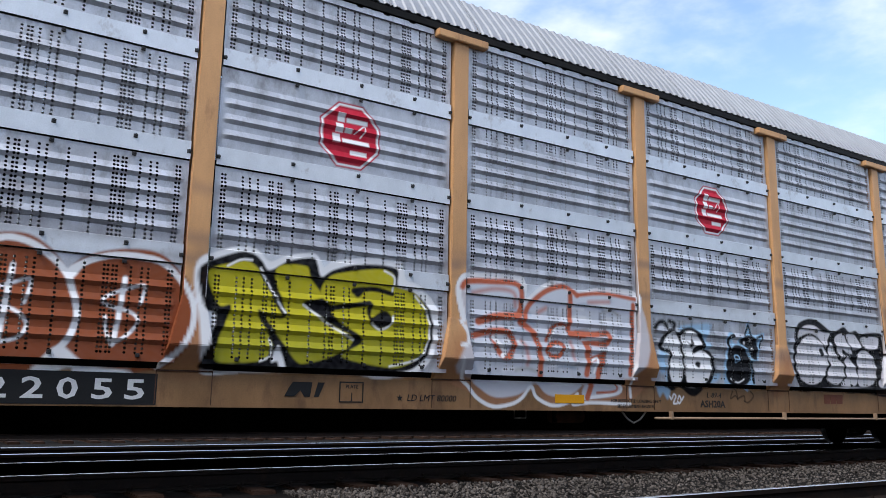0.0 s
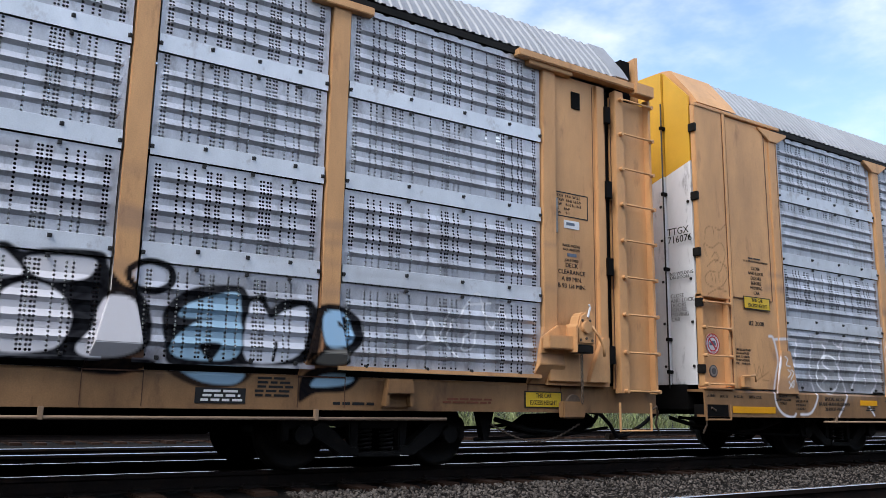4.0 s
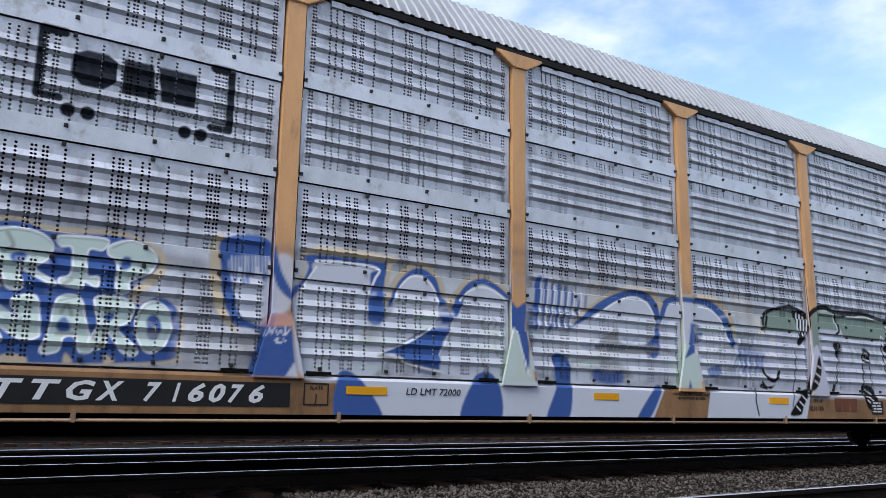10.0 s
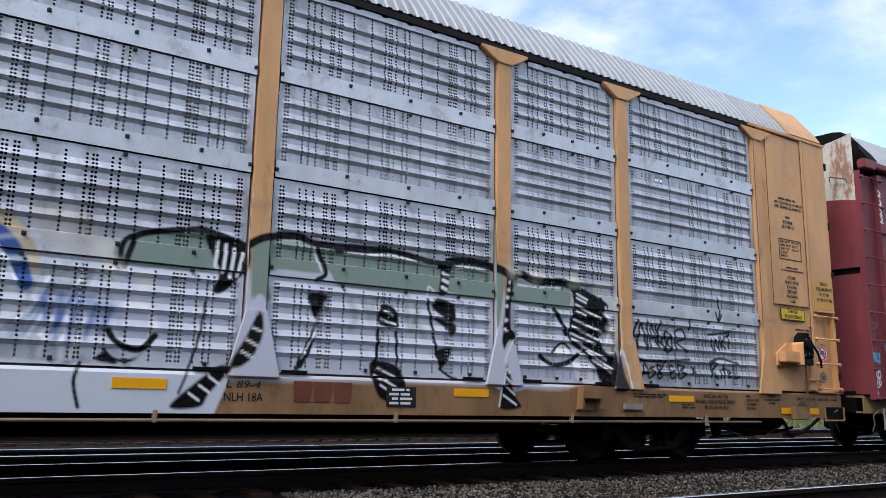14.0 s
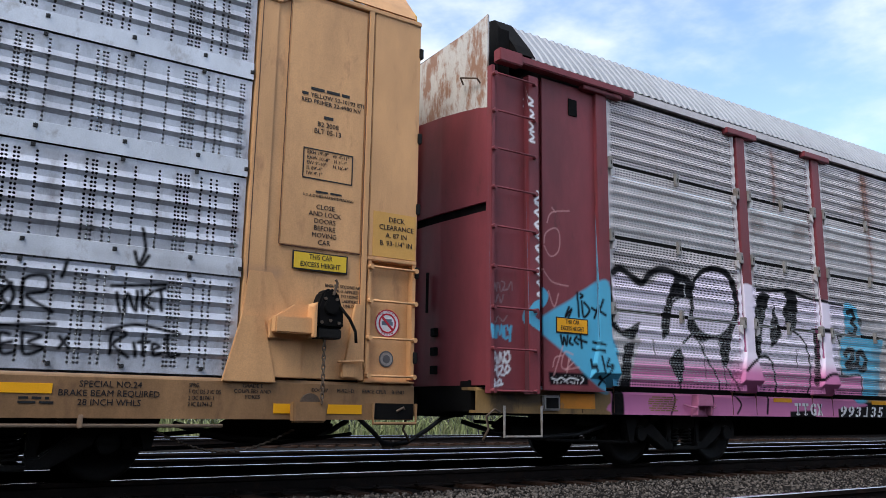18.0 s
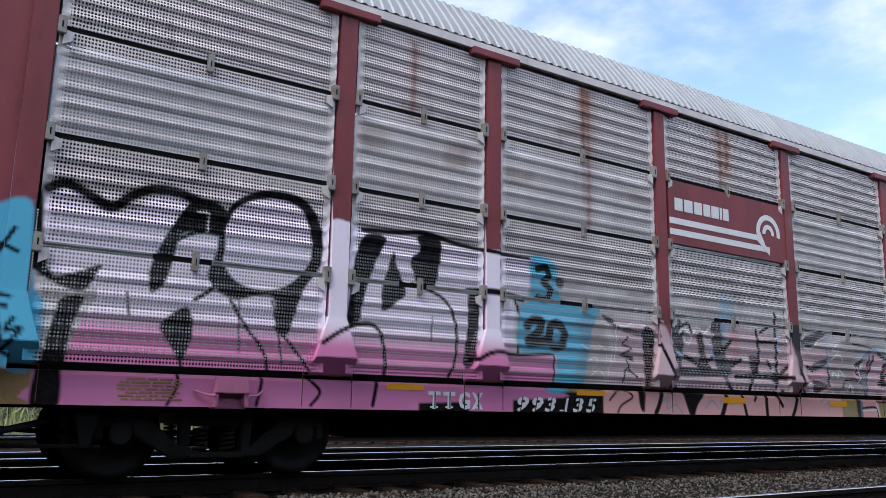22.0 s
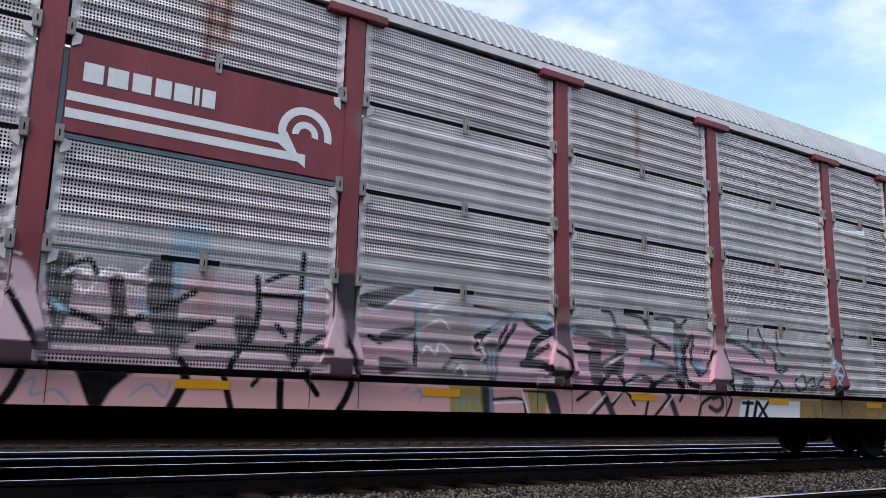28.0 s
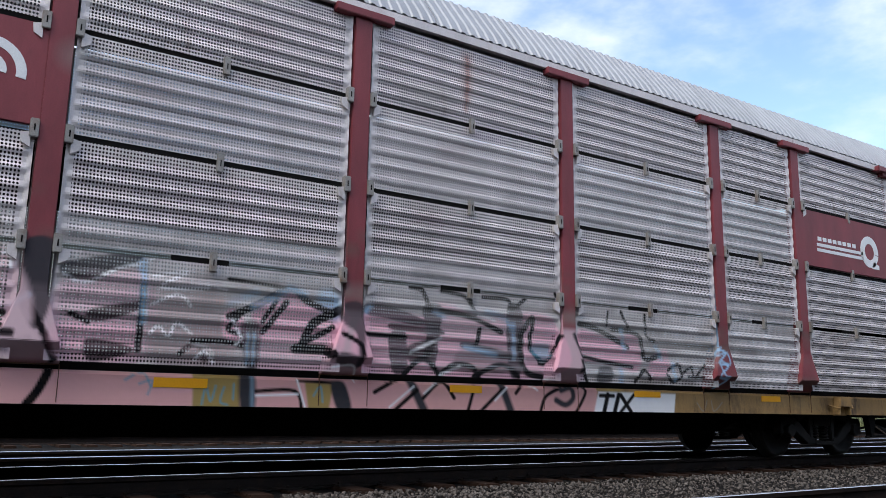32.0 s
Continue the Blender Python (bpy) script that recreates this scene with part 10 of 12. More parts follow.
PAINT3.fill(PINK, (66.18, 1.66), (66.57, 1.66), (66.94, 1.62), (67.10, 1.79), (67.66, 1.67), (68.27, 1.78), (68.73, 1.68), (68.71, 1.06), (66.19, 1.01), soft=0.025, cover=0.95)
PAINT3.fill(BLUSH, (67.02, 1.69), (67.66, 1.64), (67.92, 1.69), (68.00, 1.50), (67.02, 1.45), soft=0.03, cover=0.8)
PAINT3.fill(MAUVE, (67.38, 1.33), (68.00, 1.33), (68.00, 1.07), (67.34, 1.08), soft=0.03, cover=0.7)
PAINT3.fill(SLATE, (66.17, 1.70), (66.49, 1.70), (66.87, 1.59), (66.81, 1.52), (66.43, 1.57), (66.18, 1.60), soft=0.009, cover=0.88)
PAINT3.fill(INK, (66.50, 1.53), (66.91, 1.51), (67.10, 1.51), (67.10, 1.44), (66.50, 1.46), soft=0.009, cover=0.88)
PAINT3.fill(SLATE, (66.46, 1.41), (66.65, 1.44), (66.67, 1.06), (66.51, 1.04), soft=0.009, cover=0.88)
PAINT3.fill(SLATE, (66.87, 1.74), (67.10, 1.75), (67.08, 1.44), (67.03, 1.13), (66.89, 1.19), (66.91, 1.43), soft=0.009, cover=0.88)
PAINT3.fill(INK, (66.69, 1.30), (67.02, 1.39), (66.95, 1.19), (66.73, 1.12), soft=0.009, cover=0.88)
PAINT3.fill(SLATE, (68.00, 1.80), (68.22, 1.78), (68.21, 1.11), (68.04, 1.07), soft=0.009, cover=0.88)
PAINT3.fill(SLATE, (67.42, 1.39), (68.00, 1.30), (67.96, 1.22), (67.42, 1.30), soft=0.009, cover=0.88)
PAINT3.line(INK, 0.06, (66.71, 1.93), (66.86, 1.90), (66.96, 1.69), soft=0.007)
PAINT3.line(INK, 0.05, (67.10, 1.92), (67.42, 1.88), (67.56, 1.70), soft=0.007)
PAINT3.line(INK, 0.05, (67.48, 2.02), (67.51, 1.76), soft=0.007)
PAINT3.line(INK, 0.05, (67.66, 1.90), (68.01, 1.90), (68.07, 1.80), (68.27, 1.93), soft=0.007)
PAINT3.line(INK, 0.06, (67.10, 1.70), (67.50, 1.66), (67.92, 1.52), soft=0.007)
PAINT3.line(INK, 0.06, (67.62, 1.54), (67.56, 1.34), soft=0.007)
PAINT3.line(INK, 0.07, (68.36, 1.72), (68.19, 1.47), (68.26, 1.11), (68.51, 1.04), soft=0.007)
PAINT3.line(INK, 0.06, (68.39, 1.69), (68.33, 1.38), (68.53, 1.19), soft=0.007)
PAINT3.line(INK, 0.05, (66.18, 1.40), (66.65, 1.39), soft=0.007)
PAINT3.line(INK, 0.06, (66.65, 1.01), (66.87, 1.18), (67.10, 1.01), soft=0.007)
PAINT3.line(INK, 0.06, (67.07, 1.00), (67.26, 1.13), (67.50, 1.12), (67.62, 0.99), soft=0.007)
PAINT3.line(INK, 0.06, (67.54, 1.01), (67.91, 1.16), (68.17, 1.03), soft=0.007)
PAINT3.line(INK, 0.05, (68.73, 2.03), (68.81, 1.89), soft=0.007)
PAINT3.line(INK, 0.05, (68.48, 1.19), (68.62, 1.26), (68.80, 1.54), soft=0.007)
PAINT3.line(CHALK, 0.035, (66.72, 1.24), (67.10, 1.41), cover=0.8, soft=0.01)
PAINT3.line(CHALK, 0.035, (67.50, 1.73), (67.83, 1.65), cover=0.8, soft=0.01)
PAINT3.line(CHALK, 0.035, (67.10, 1.02), (67.34, 1.11), cover=0.8, soft=0.01)
PAINT3.line(SKYBLUE, 0.05, (66.18, 1.63), (66.24, 1.69), cover=0.65, soft=0.025)
PAINT3.line(SKYBLUE, 0.05, (67.70, 1.74), (67.96, 1.69), (68.05, 1.57), cover=0.65, soft=0.025)
PAINT3.line(SKYBLUE, 0.05, (67.02, 1.69), (67.14, 1.64), cover=0.65, soft=0.025)
PAINT3.line(SKYBLUE, 0.05, (68.09, 1.63), (68.10, 1.24), cover=0.65, soft=0.025)
PAINT3.line(SKYBLUE, 0.05, (67.42, 1.33), (67.83, 1.26), cover=0.65, soft=0.025)
PAINT3.fill(TEAL, (68.37, 1.40), (68.61, 1.41), (68.62, 1.26), (68.40, 1.26), cover=0.6, soft=0.03)
PAINT3.fill(PINK, (69.11, 1.63), (69.61, 1.55), (70.08, 1.62), (70.12, 1.18), (69.59, 1.23), (69.12, 1.28), soft=0.025, cover=0.95)
PAINT3.fill(PINK, (70.34, 1.33), (70.63, 1.46), (70.69, 1.20), (70.49, 1.08), (70.31, 1.13), soft=0.03, cover=0.85)
PAINT3.fill(SLATE, (69.44, 1.19), (69.64, 1.20), (69.64, 1.02), (69.40, 1.01), soft=0.02, cover=0.85)
PAINT3.line(INK, 0.07, (69.11, 1.70), (69.41, 1.65), (69.92, 1.46), soft=0.007)
PAINT3.line(INK, 0.05, (69.10, 1.32), (69.49, 1.26), (70.01, 1.21), soft=0.007)
PAINT3.line(INK, 0.05, (70.05, 1.03), (70.22, 1.18), (70.33, 1.07), soft=0.007)
PAINT3.line(INK, 0.07, (69.66, 1.67), (70.12, 1.62), (70.23, 1.33), (70.51, 1.38), soft=0.007)
PAINT3.line(INK, 0.05, (69.10, 1.25), (69.23, 1.01), soft=0.007)
PAINT3.line(INK, 0.05, (69.83, 1.90), (69.95, 1.68), soft=0.007)
PAINT3.line(INK, 0.04, (69.60, 1.88), (69.56, 1.70), soft=0.007)
PAINT3.line(INK, 0.05, (70.26, 1.89), (70.27, 1.63), (70.41, 1.56), soft=0.007)
PAINT3.line(INK, 0.045, (70.67, 1.20), (70.85, 1.28), (70.92, 1.13), (70.75, 1.05), (70.64, 1.14), soft=0.007)
PAINT3.line(INK, 0.04, (70.96, 1.17), (71.12, 1.25), (71.19, 1.12), (71.39, 1.30), soft=0.007)
PAINT3.line(INK, 0.04, (71.04, 1.13), (71.37, 1.13), soft=0.007)
PAINT3.line(SKYBLUE, 0.06, (69.82, 1.68), (69.86, 1.42), cover=0.7, soft=0.025)
PAINT3.line(SKYBLUE, 0.06, (70.44, 1.49), (70.54, 1.34), cover=0.7, soft=0.025)
PAINT3.line(SKYBLUE, 0.06, (70.75, 1.28), (70.80, 1.09), cover=0.7, soft=0.025)
PAINT3.line(SKYBLUE, 0.06, (69.80, 1.17), (69.81, 1.01), cover=0.7, soft=0.025)
PAINT3.fill(PEACH, (64.55, 0.98), (69.51, 0.95), (69.50, 0.63), (64.58, 0.59), sharp=True, cover=0.9)
PAINT3.fill(OCHRE_COAT, (64.50, 0.96), (64.95, 0.97), (64.96, 0.62), (64.52, 0.62), sharp=True)
PAINT3.fill(SLATE, (64.94, 0.97), (65.08, 0.98), (65.10, 0.62), (64.97, 0.62), soft=0.02)
PAINT3.line(PALEBLUE, 0.03, (65.06, 0.96), (65.08, 0.63), cover=0.6, soft=0.02)
PAINT3.line(INK, 0.035, (65.11, 0.80), (65.50, 0.81), (65.58, 0.63))
PAINT3.line(CHALK, 0.02, (65.11, 0.76), (65.53, 0.78))
PAINT3.fill(OCHRE_COAT, (65.60, 0.90), (65.91, 0.89), (65.87, 0.64), (65.65, 0.64), sharp=True)
PAINT3.line(INK, 0.03, (65.52, 0.91), (65.91, 0.90))
PAINT3.fill(SLATE, (65.88, 0.89), (66.03, 0.90), (66.12, 0.63), (65.97, 0.63), soft=0.015)
PAINT3.line(CHALK, 0.02, (65.52, 0.91), (65.62, 0.64))
PAINT3.line(SLATE, 0.1, (66.81, 0.94), (66.98, 0.65), soft=0.02)
PAINT3.line(SLATE, 0.1, (68.02, 0.94), (68.17, 0.62), soft=0.02)
PAINT3.line(INK, 0.045, (66.38, 0.82), (66.66, 0.97))
PAINT3.line(INK, 0.045, (66.60, 0.62), (66.89, 0.85))
PAINT3.line(INK, 0.045, (66.97, 0.77), (67.20, 0.95), (67.37, 0.78))
PAINT3.line(INK, 0.045, (67.72, 0.63), (68.02, 0.88))
PAINT3.line(INK, 0.045, (68.23, 0.85), (68.32, 0.95))
PAINT3.line(INK, 0.045, (67.64, 0.90), (67.56, 0.65))
PAINT3.line(INK, 0.045, (68.59, 0.62), (68.68, 0.82), (68.92, 0.93))
PAINT3.line(INK, 0.045, (69.15, 0.63), (69.31, 0.87), (69.26, 0.97))
PAINT3.line(SLATE, 0.07, (68.92, 0.90), (69.07, 0.93), (69.11, 0.81), (68.99, 0.73), (68.84, 0.78), soft=0.015)
PAINT3.line(CHALK, 0.022, (66.56, 0.67), (66.85, 0.89), cover=0.85)
PAINT3.line(CHALK, 0.022, (66.98, 0.82), (67.18, 0.98), cover=0.85)
PAINT3.line(CHALK, 0.022, (68.10, 0.91), (67.93, 0.76), cover=0.85)
PAINT3.line(CHALK, 0.022, (68.37, 0.98), (68.55, 0.89), cover=0.85)
PAINT3.fill(CHALK, (69.53, 0.90), (70.94, 0.90), (70.90, 0.64), (69.45, 0.64), sharp=True, cover=0.9)
PAINT3.fill(OCHRE_COAT, (69.51, 0.98), (69.92, 0.98), (69.92, 0.90), (69.51, 0.91), sharp=True)
PAINT3.line(INK, 0.05, (69.56, 0.85), (69.79, 0.85))
PAINT3.line(INK, 0.07, (69.69, 0.86), (69.62, 0.64))
PAINT3.line(INK, 0.07, (69.88, 0.86), (69.80, 0.64))
PAINT3.line(INK, 0.06, (69.92, 0.86), (70.10, 0.65))
PAINT3.line(INK, 0.05, (70.15, 0.87), (69.91, 0.65))
PAINT3.line(TEAL, 0.018, (64.60, 0.67), (64.63, 0.83), (64.68, 0.70), (64.72, 0.84), cover=0.8)
PAINT3.line(TEAL, 0.018, (64.80, 0.83), (64.77, 0.70), (64.84, 0.67), cover=0.8)
PAINT3.line(TEAL, 0.018, (64.89, 0.86), (64.89, 0.72), cover=0.8)
PAINT3.line(TEAL, 0.018, (65.70, 0.77), (65.77, 0.86), (65.80, 0.71), cover=0.8)
PAINT3.line(SALMON, 0.03, (64.64, 1.60), (64.86, 1.64), cover=0.4, soft=0.03)
PAINT3.line(SALMON, 0.03, (65.01, 1.60), (65.10, 1.63), cover=0.4, soft=0.03)
PAINT3.fill(ASH, (64.47, 1.50), (65.09, 1.88), (65.86, 1.90), (65.87, 1.72), (65.10, 1.63), cover=0.32, soft=0.06)
PAINT3.fill(ASH, (66.17, 1.90), (68.78, 1.82), (68.77, 1.64), (66.17, 1.69), cover=0.32, soft=0.06)
PAINT3.fill(ASH, (69.11, 1.84), (71.42, 1.69), (71.38, 1.22), (69.11, 1.67), cover=0.32, soft=0.06)
PAINT3.fill(SLATE, (65.87, 1.66), (66.13, 1.68), (66.15, 1.15), (66.09, 1.06), (66.06, 1.38), (65.91, 1.49), cover=0.85, soft=0.015)
PAINT3.line(INK, 0.05, (65.91, 1.38), (66.12, 1.27), (66.13, 1.09))
PAINT3.fill(SLATE, (65.88, 1.20), (66.13, 1.15), (66.13, 1.06), (65.87, 1.09), cover=0.85)
PAINT3.line(CHALK, 0.02, (65.83, 1.05), (66.07, 1.07), (66.14, 0.92))
PAINT3.line(SLATE, 0.07, (69.00, 1.55), (69.13, 1.28), (69.11, 1.14), soft=0.015)

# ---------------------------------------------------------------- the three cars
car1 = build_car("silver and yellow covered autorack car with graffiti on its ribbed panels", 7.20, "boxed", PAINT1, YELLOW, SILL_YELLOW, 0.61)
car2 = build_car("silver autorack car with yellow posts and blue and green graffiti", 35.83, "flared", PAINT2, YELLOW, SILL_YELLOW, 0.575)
car3 = build_car("weathered autorack car with maroon posts, perforated panels and pink graffiti", 64.57, "punched", PAINT3, MAROON, OCHRE, 0.655)


# ---------------------------------------------------------------- fittings of the cars
FACE = SILL_BACK["boxed"] - 0.003   # just proud of the side sill
SKIN = 0.0      # near face of the end plates


def ladder(car, x0, x1, heights, material, y=0.0, left=0.05, right=0.05, spray=None):
    """An end ladder: two stiles and round rungs on washers."""
    low, high = min(heights) - 0.03, max(heights) + 0.12
    for a, b in ((x0, x0 + left), (x1 - right, x1)):
        me = Shape().box((a, y - 0.03, low), (b, y + 0.08, high)).mesh("stile", material, bevel=0.006)
        part("stile", coated(me, spray, car.location.x, (car.location.x + a, low, car.location.x + b, high)), material, car)
    for z in heights:
        rung = part("rung", Shape().tube([(x0 + left * 0.5, y - 0.035, z), (x0 + left * 0.5 + 0.02, y - 0.075, z), (x1 - right * 0.5 - 0.02, y - 0.075, z), (x1 - right * 0.5, y - 0.035, z)], 0.012, 8), material, car, smooth=True)
        for x in (x0 + left * 0.5, x1 - right * 0.5):
            part("rivet", Shape().tube([(x, y - 0.02, z), (x, y - 0.085, z)], 0.026, 10), material, rung, smooth=False)


def hand_brake(car, x, z, body, s=1):
    """Brake housing with ratchet box, crank lever, bracket and chain down to the sill."""
    brake = part("hand_brake", Shape().prism([(x - 0.13, z - 0.20), (x + 0.15, z - 0.20), (x + 0.14, z - 0.04), (x + 0.08, z + 0.15), (x, z + 0.19), (x - 0.08, z + 0.15), (x - 0.14, z - 0.02)], -0.20, -0.02), body, car, "ratchet hand brake housing", bevel=0.02)
    part("ratchet_cap", Shape().disc(x, z, 0.075, -0.235, -0.19, 16), body, brake, bevel=0.008)
    part("pawl", Shape().tube([(x + 0.02, -0.21, z + 0.12), (x + 0.05, -0.22, z + 0.24), (x + 0.03, -0.22, z + 0.27)], 0.014, 6), PALE if body is YELLOW else CHAIN, brake)
    part("crank_lever", Shape().tube([(x + 0.09, -0.20, z + 0.02), (x + 0.20, -0.21, z - 0.10), (x + 0.27, -0.21, z - 0.22), (x + 0.28, -0.21, z - 0.33)], 0.016, 8), body, brake, smooth=True)
    part("side_plate", Shape().prism([(x - 0.175, z - 0.30), (x - 0.145, z - 0.30), (x - 0.145, z + 0.04), (x - 0.175, z + 0.0)], -0.22, -0.01), YELLOW, brake, bevel=0.005)
    part("gear_pocket", Shape().box((x - 0.12, -0.19, z - 0.30), (x + 0.13, -0.03, z - 0.205)), TRUCK, brake, bevel=0.01)
    for a, b in ((-0.06, 0.08), (0.06, 0.08), (0.0, -0.13), (-0.09, -0.15), (0.09, -0.15)):
        part("stud", Shape().disc(x + a, z + b, 0.016, -0.212, -0.198, 8), CHAIN, brake)
    part("bracket", Shape().prism([(x - 0.56, z - 0.32), (x - 0.14, z - 0.32), (x - 0.14, z + 0.02), (x - 0.30, z + 0.02), (x - 0.55, z - 0.14)], -0.05, -0.01), YELLOW, brake, bevel=0.008)
    part("step_box", Shape().box((x - 0.54, -0.17, z - 0.27), (x - 0.15, -0.05, z - 0.11)), YELLOW, brake, bevel=0.012)
    s = Shape()
    n = 15
    for k in range(n):
        cz = z - 0.24 - k * (z - 0.24 - 0.72) / n
        a, c = (0.016, 0.0) if k % 2 else (0.0, 0.016)
        s.tube([(x - 0.03 + a * math.cos(t), -0.15 + c * math.cos(t), cz - 0.014 + 0.034 * math.sin(t)) for t in (i * math.pi / 4 for i in range(9))], 0.007, 5)
    part("brake_chain", s, CHAIN, brake, "hanging link chain")
    part("chain_pocket", Shape().prism([(x - 0.30, 0.55), (x + 0.03, 0.55), (x + 0.05, 0.74), (x - 0.31, 0.74)], -0.14, -0.04), SILL_YELLOW, brake, bevel=0.015)
    part("sheave", Shape().disc(x - 0.13, 0.72, 0.10, -0.12, -0.08, 20), CHAIN, brake)


def plate_sign(car, words, x, z, w, h, y, face=SIGN_YELLOW):
    sign = part("warning_sign", Shape().box((x, y - 0.004, z), (x + w, y + 0.002, z + h)), BLACK, car, "yellow warning sign with black frame")
    part("sign_face", Shape().box((x + 0.016, y - 0.007, z + 0.014), (x + w - 0.016, y - 0.002, z + h - 0.014)), face, sign)
    lines = words.split("\n")
    size = h * 0.27
    for k, line in enumerate(lines):
        lettering(line, x + w / 2, z + h - h * 0.42 * (k + 1) + 0.006, size, y - 0.009, BLACK, sign, align="CENTER", width=w * (0.42 if k == 0 else 0.72), bold=0.004)


def text_rows(car, rows, x, z, step, size, y, material=BLACK, align="CENTER", bold=0.003, width=None):
    for k, line in enumerate(rows):
        lettering(line, x, z - k * step, size, y, material, car, align=align, bold=bold)


def frame_box(car, x, z, w, h, y, thick=0.012, material=BLACK):
    s = Shape()
    for a, b in (((x, z), (x + w, z + thick)), ((x, z + h - thick), (x + w, z + h)), ((x, z + thick), (x + thick, z + h - thick)), ((x + w - thick, z + thick), (x + w, z + h - thick))):
        s.box((a[0], y - 0.002, a[1]), (b[0], y + 0.001, b[1]))
    return part("painted_frame", s, material, car)


def no_riding_sign(car, x, z, y, r=0.145):
    sign = part("round_sign", Shape().disc(x, z, r, y - 0.004, y + 0.001, 32), PALE, car, "round red prohibition sign")
    s = Shape()
    n = 32
    for k in range(n):
        a, b = 2 * math.pi * k / n, 2 * math.pi * (k + 1) / n
        for f, g in ((1.0, 0.92), (0.72, 0.60)):
            s.prism([(x + f * r * math.cos(a), z + f * r * math.sin(a)), (x + f * r * math.cos(b), z + f * r * math.sin(b)), (x + g * r * math.cos(b), z + g * r * math.sin(b)), (x + g * r * math.cos(a), z + g * r * math.sin(a))], y - 0.007, y - 0.004)
    for words, e in (("NO MORE", 1), ("TRAIN", -1)):
        for k, c in enumerate(words):
            a = math.pi / 2 - e * (k - (len(words) - 1) / 2) * 0.27 if e > 0 else -math.pi / 2 + (k - (len(words) - 1) / 2) * 0.27
            if c != " ":
                letter = lettering(c, x + 0.775 * r * math.cos(a) if e > 0 else x + 0.87 * r * math.cos(a), z + 0.775 * r * math.sin(a) if e > 0 else z + 0.87 * r * math.sin(a), 0.020, y - 0.005, RED, sign, "letter", align="CENTER", label="red letter")
                letter.matrix_basis = letter.matrix_basis @ Matrix.Rotation(-(a - math.pi / 2) if e > 0 else -(a + math.pi / 2), 4, "Y")
    s.prism([(x - 0.50 * r, z + 0.38 * r), (x - 0.38 * r, z + 0.50 * r), (x + 0.50 * r, z - 0.38 * r), (x + 0.38 * r, z - 0.50 * r)], y - 0.007, y - 0.004)
    part("red_ring", s, RED, sign)
    part("pictogram", Shape().box((x - 0.45 * r, y - 0.006, z - 0.02), (x + 0.45 * r, y - 0.003, z + 0.02)).box((x - 0.2 * r, y - 0.006, z + 0.02), (x + 0.35 * r, y - 0.003, z + 0.045)), BLUE_GREY, sign)


def reflectors(car, spots):
    for x0, x1, z0, z1 in spots:
        part("reflector", Shape().box((x0, FACE - 0.004, z0), (x1, FACE + 0.002, z1)), REFLECTOR, car, "yellow reflective strip")


def jacking_bracket(car, x, material):
    b = part("jacking_bracket", Shape().prism([(x - 0.17, 0.64), (x - 0.13, 0.93), (x + 0.13, 0.93), (x + 0.17, 0.64)], FACE - 0.02, FACE + 0.005), material, car, bevel=0.006)
    for e in (-1, 1):
        part("cheek", Shape().prism([(x + e * 0.15 - 0.02, 0.655), (x + e * 0.15 + 0.02, 0.655), (x + e * 0.12 + 0.02, 0.93), (x + e * 0.12 - 0.02, 0.93)], FACE - 0.11, FACE - 0.01), material, b, bevel=0.006)
    part("hood", Shape().box((x - 0.14, FACE - 0.11, 0.90), (x + 0.14, FACE - 0.01, 0.93)), material, b)
    part("hood_face", Shape().prism([(x - 0.145, 0.925), (x + 0.145, 0.925), (x + 0.165, 0.78), (x - 0.165, 0.78)], FACE - 0.125, FACE - 0.105), material, b, bevel=0.008)
    if material in (ROSE_STEEL, OCHRE):
        part("handle", Shape().tube([(x - 0.33, FACE - 0.02, 0.80), (x - 0.22, FACE - 0.08, 0.765), (x - 0.16, FACE - 0.12, 0.76)], 0.012, 6).tube([(x + 0.16, FACE - 0.12, 0.76), (x + 0.25, FACE - 0.08, 0.765), (x + 0.33, FACE - 0.02, 0.81)], 0.012, 6), material, b)


def brake_pipe(car, x0, x1, z):
    pipe = part("train_pipe", Shape().tube([(x0, 0.02, z), (x1, 0.02, z)], 0.016, 8), PIPE, car, "thin pipe slung under the sill", smooth=True)
    for k in range(int((x1 - x0) / 2.4) + 1):
        x = x0 + 0.3 + k * 2.4
        part("pipe_clamp", Shape().box((x - 0.016, -0.004, z - 0.02), (x + 0.024, 0.05, z + 0.09)), PIPE, pipe, bevel=0.006)


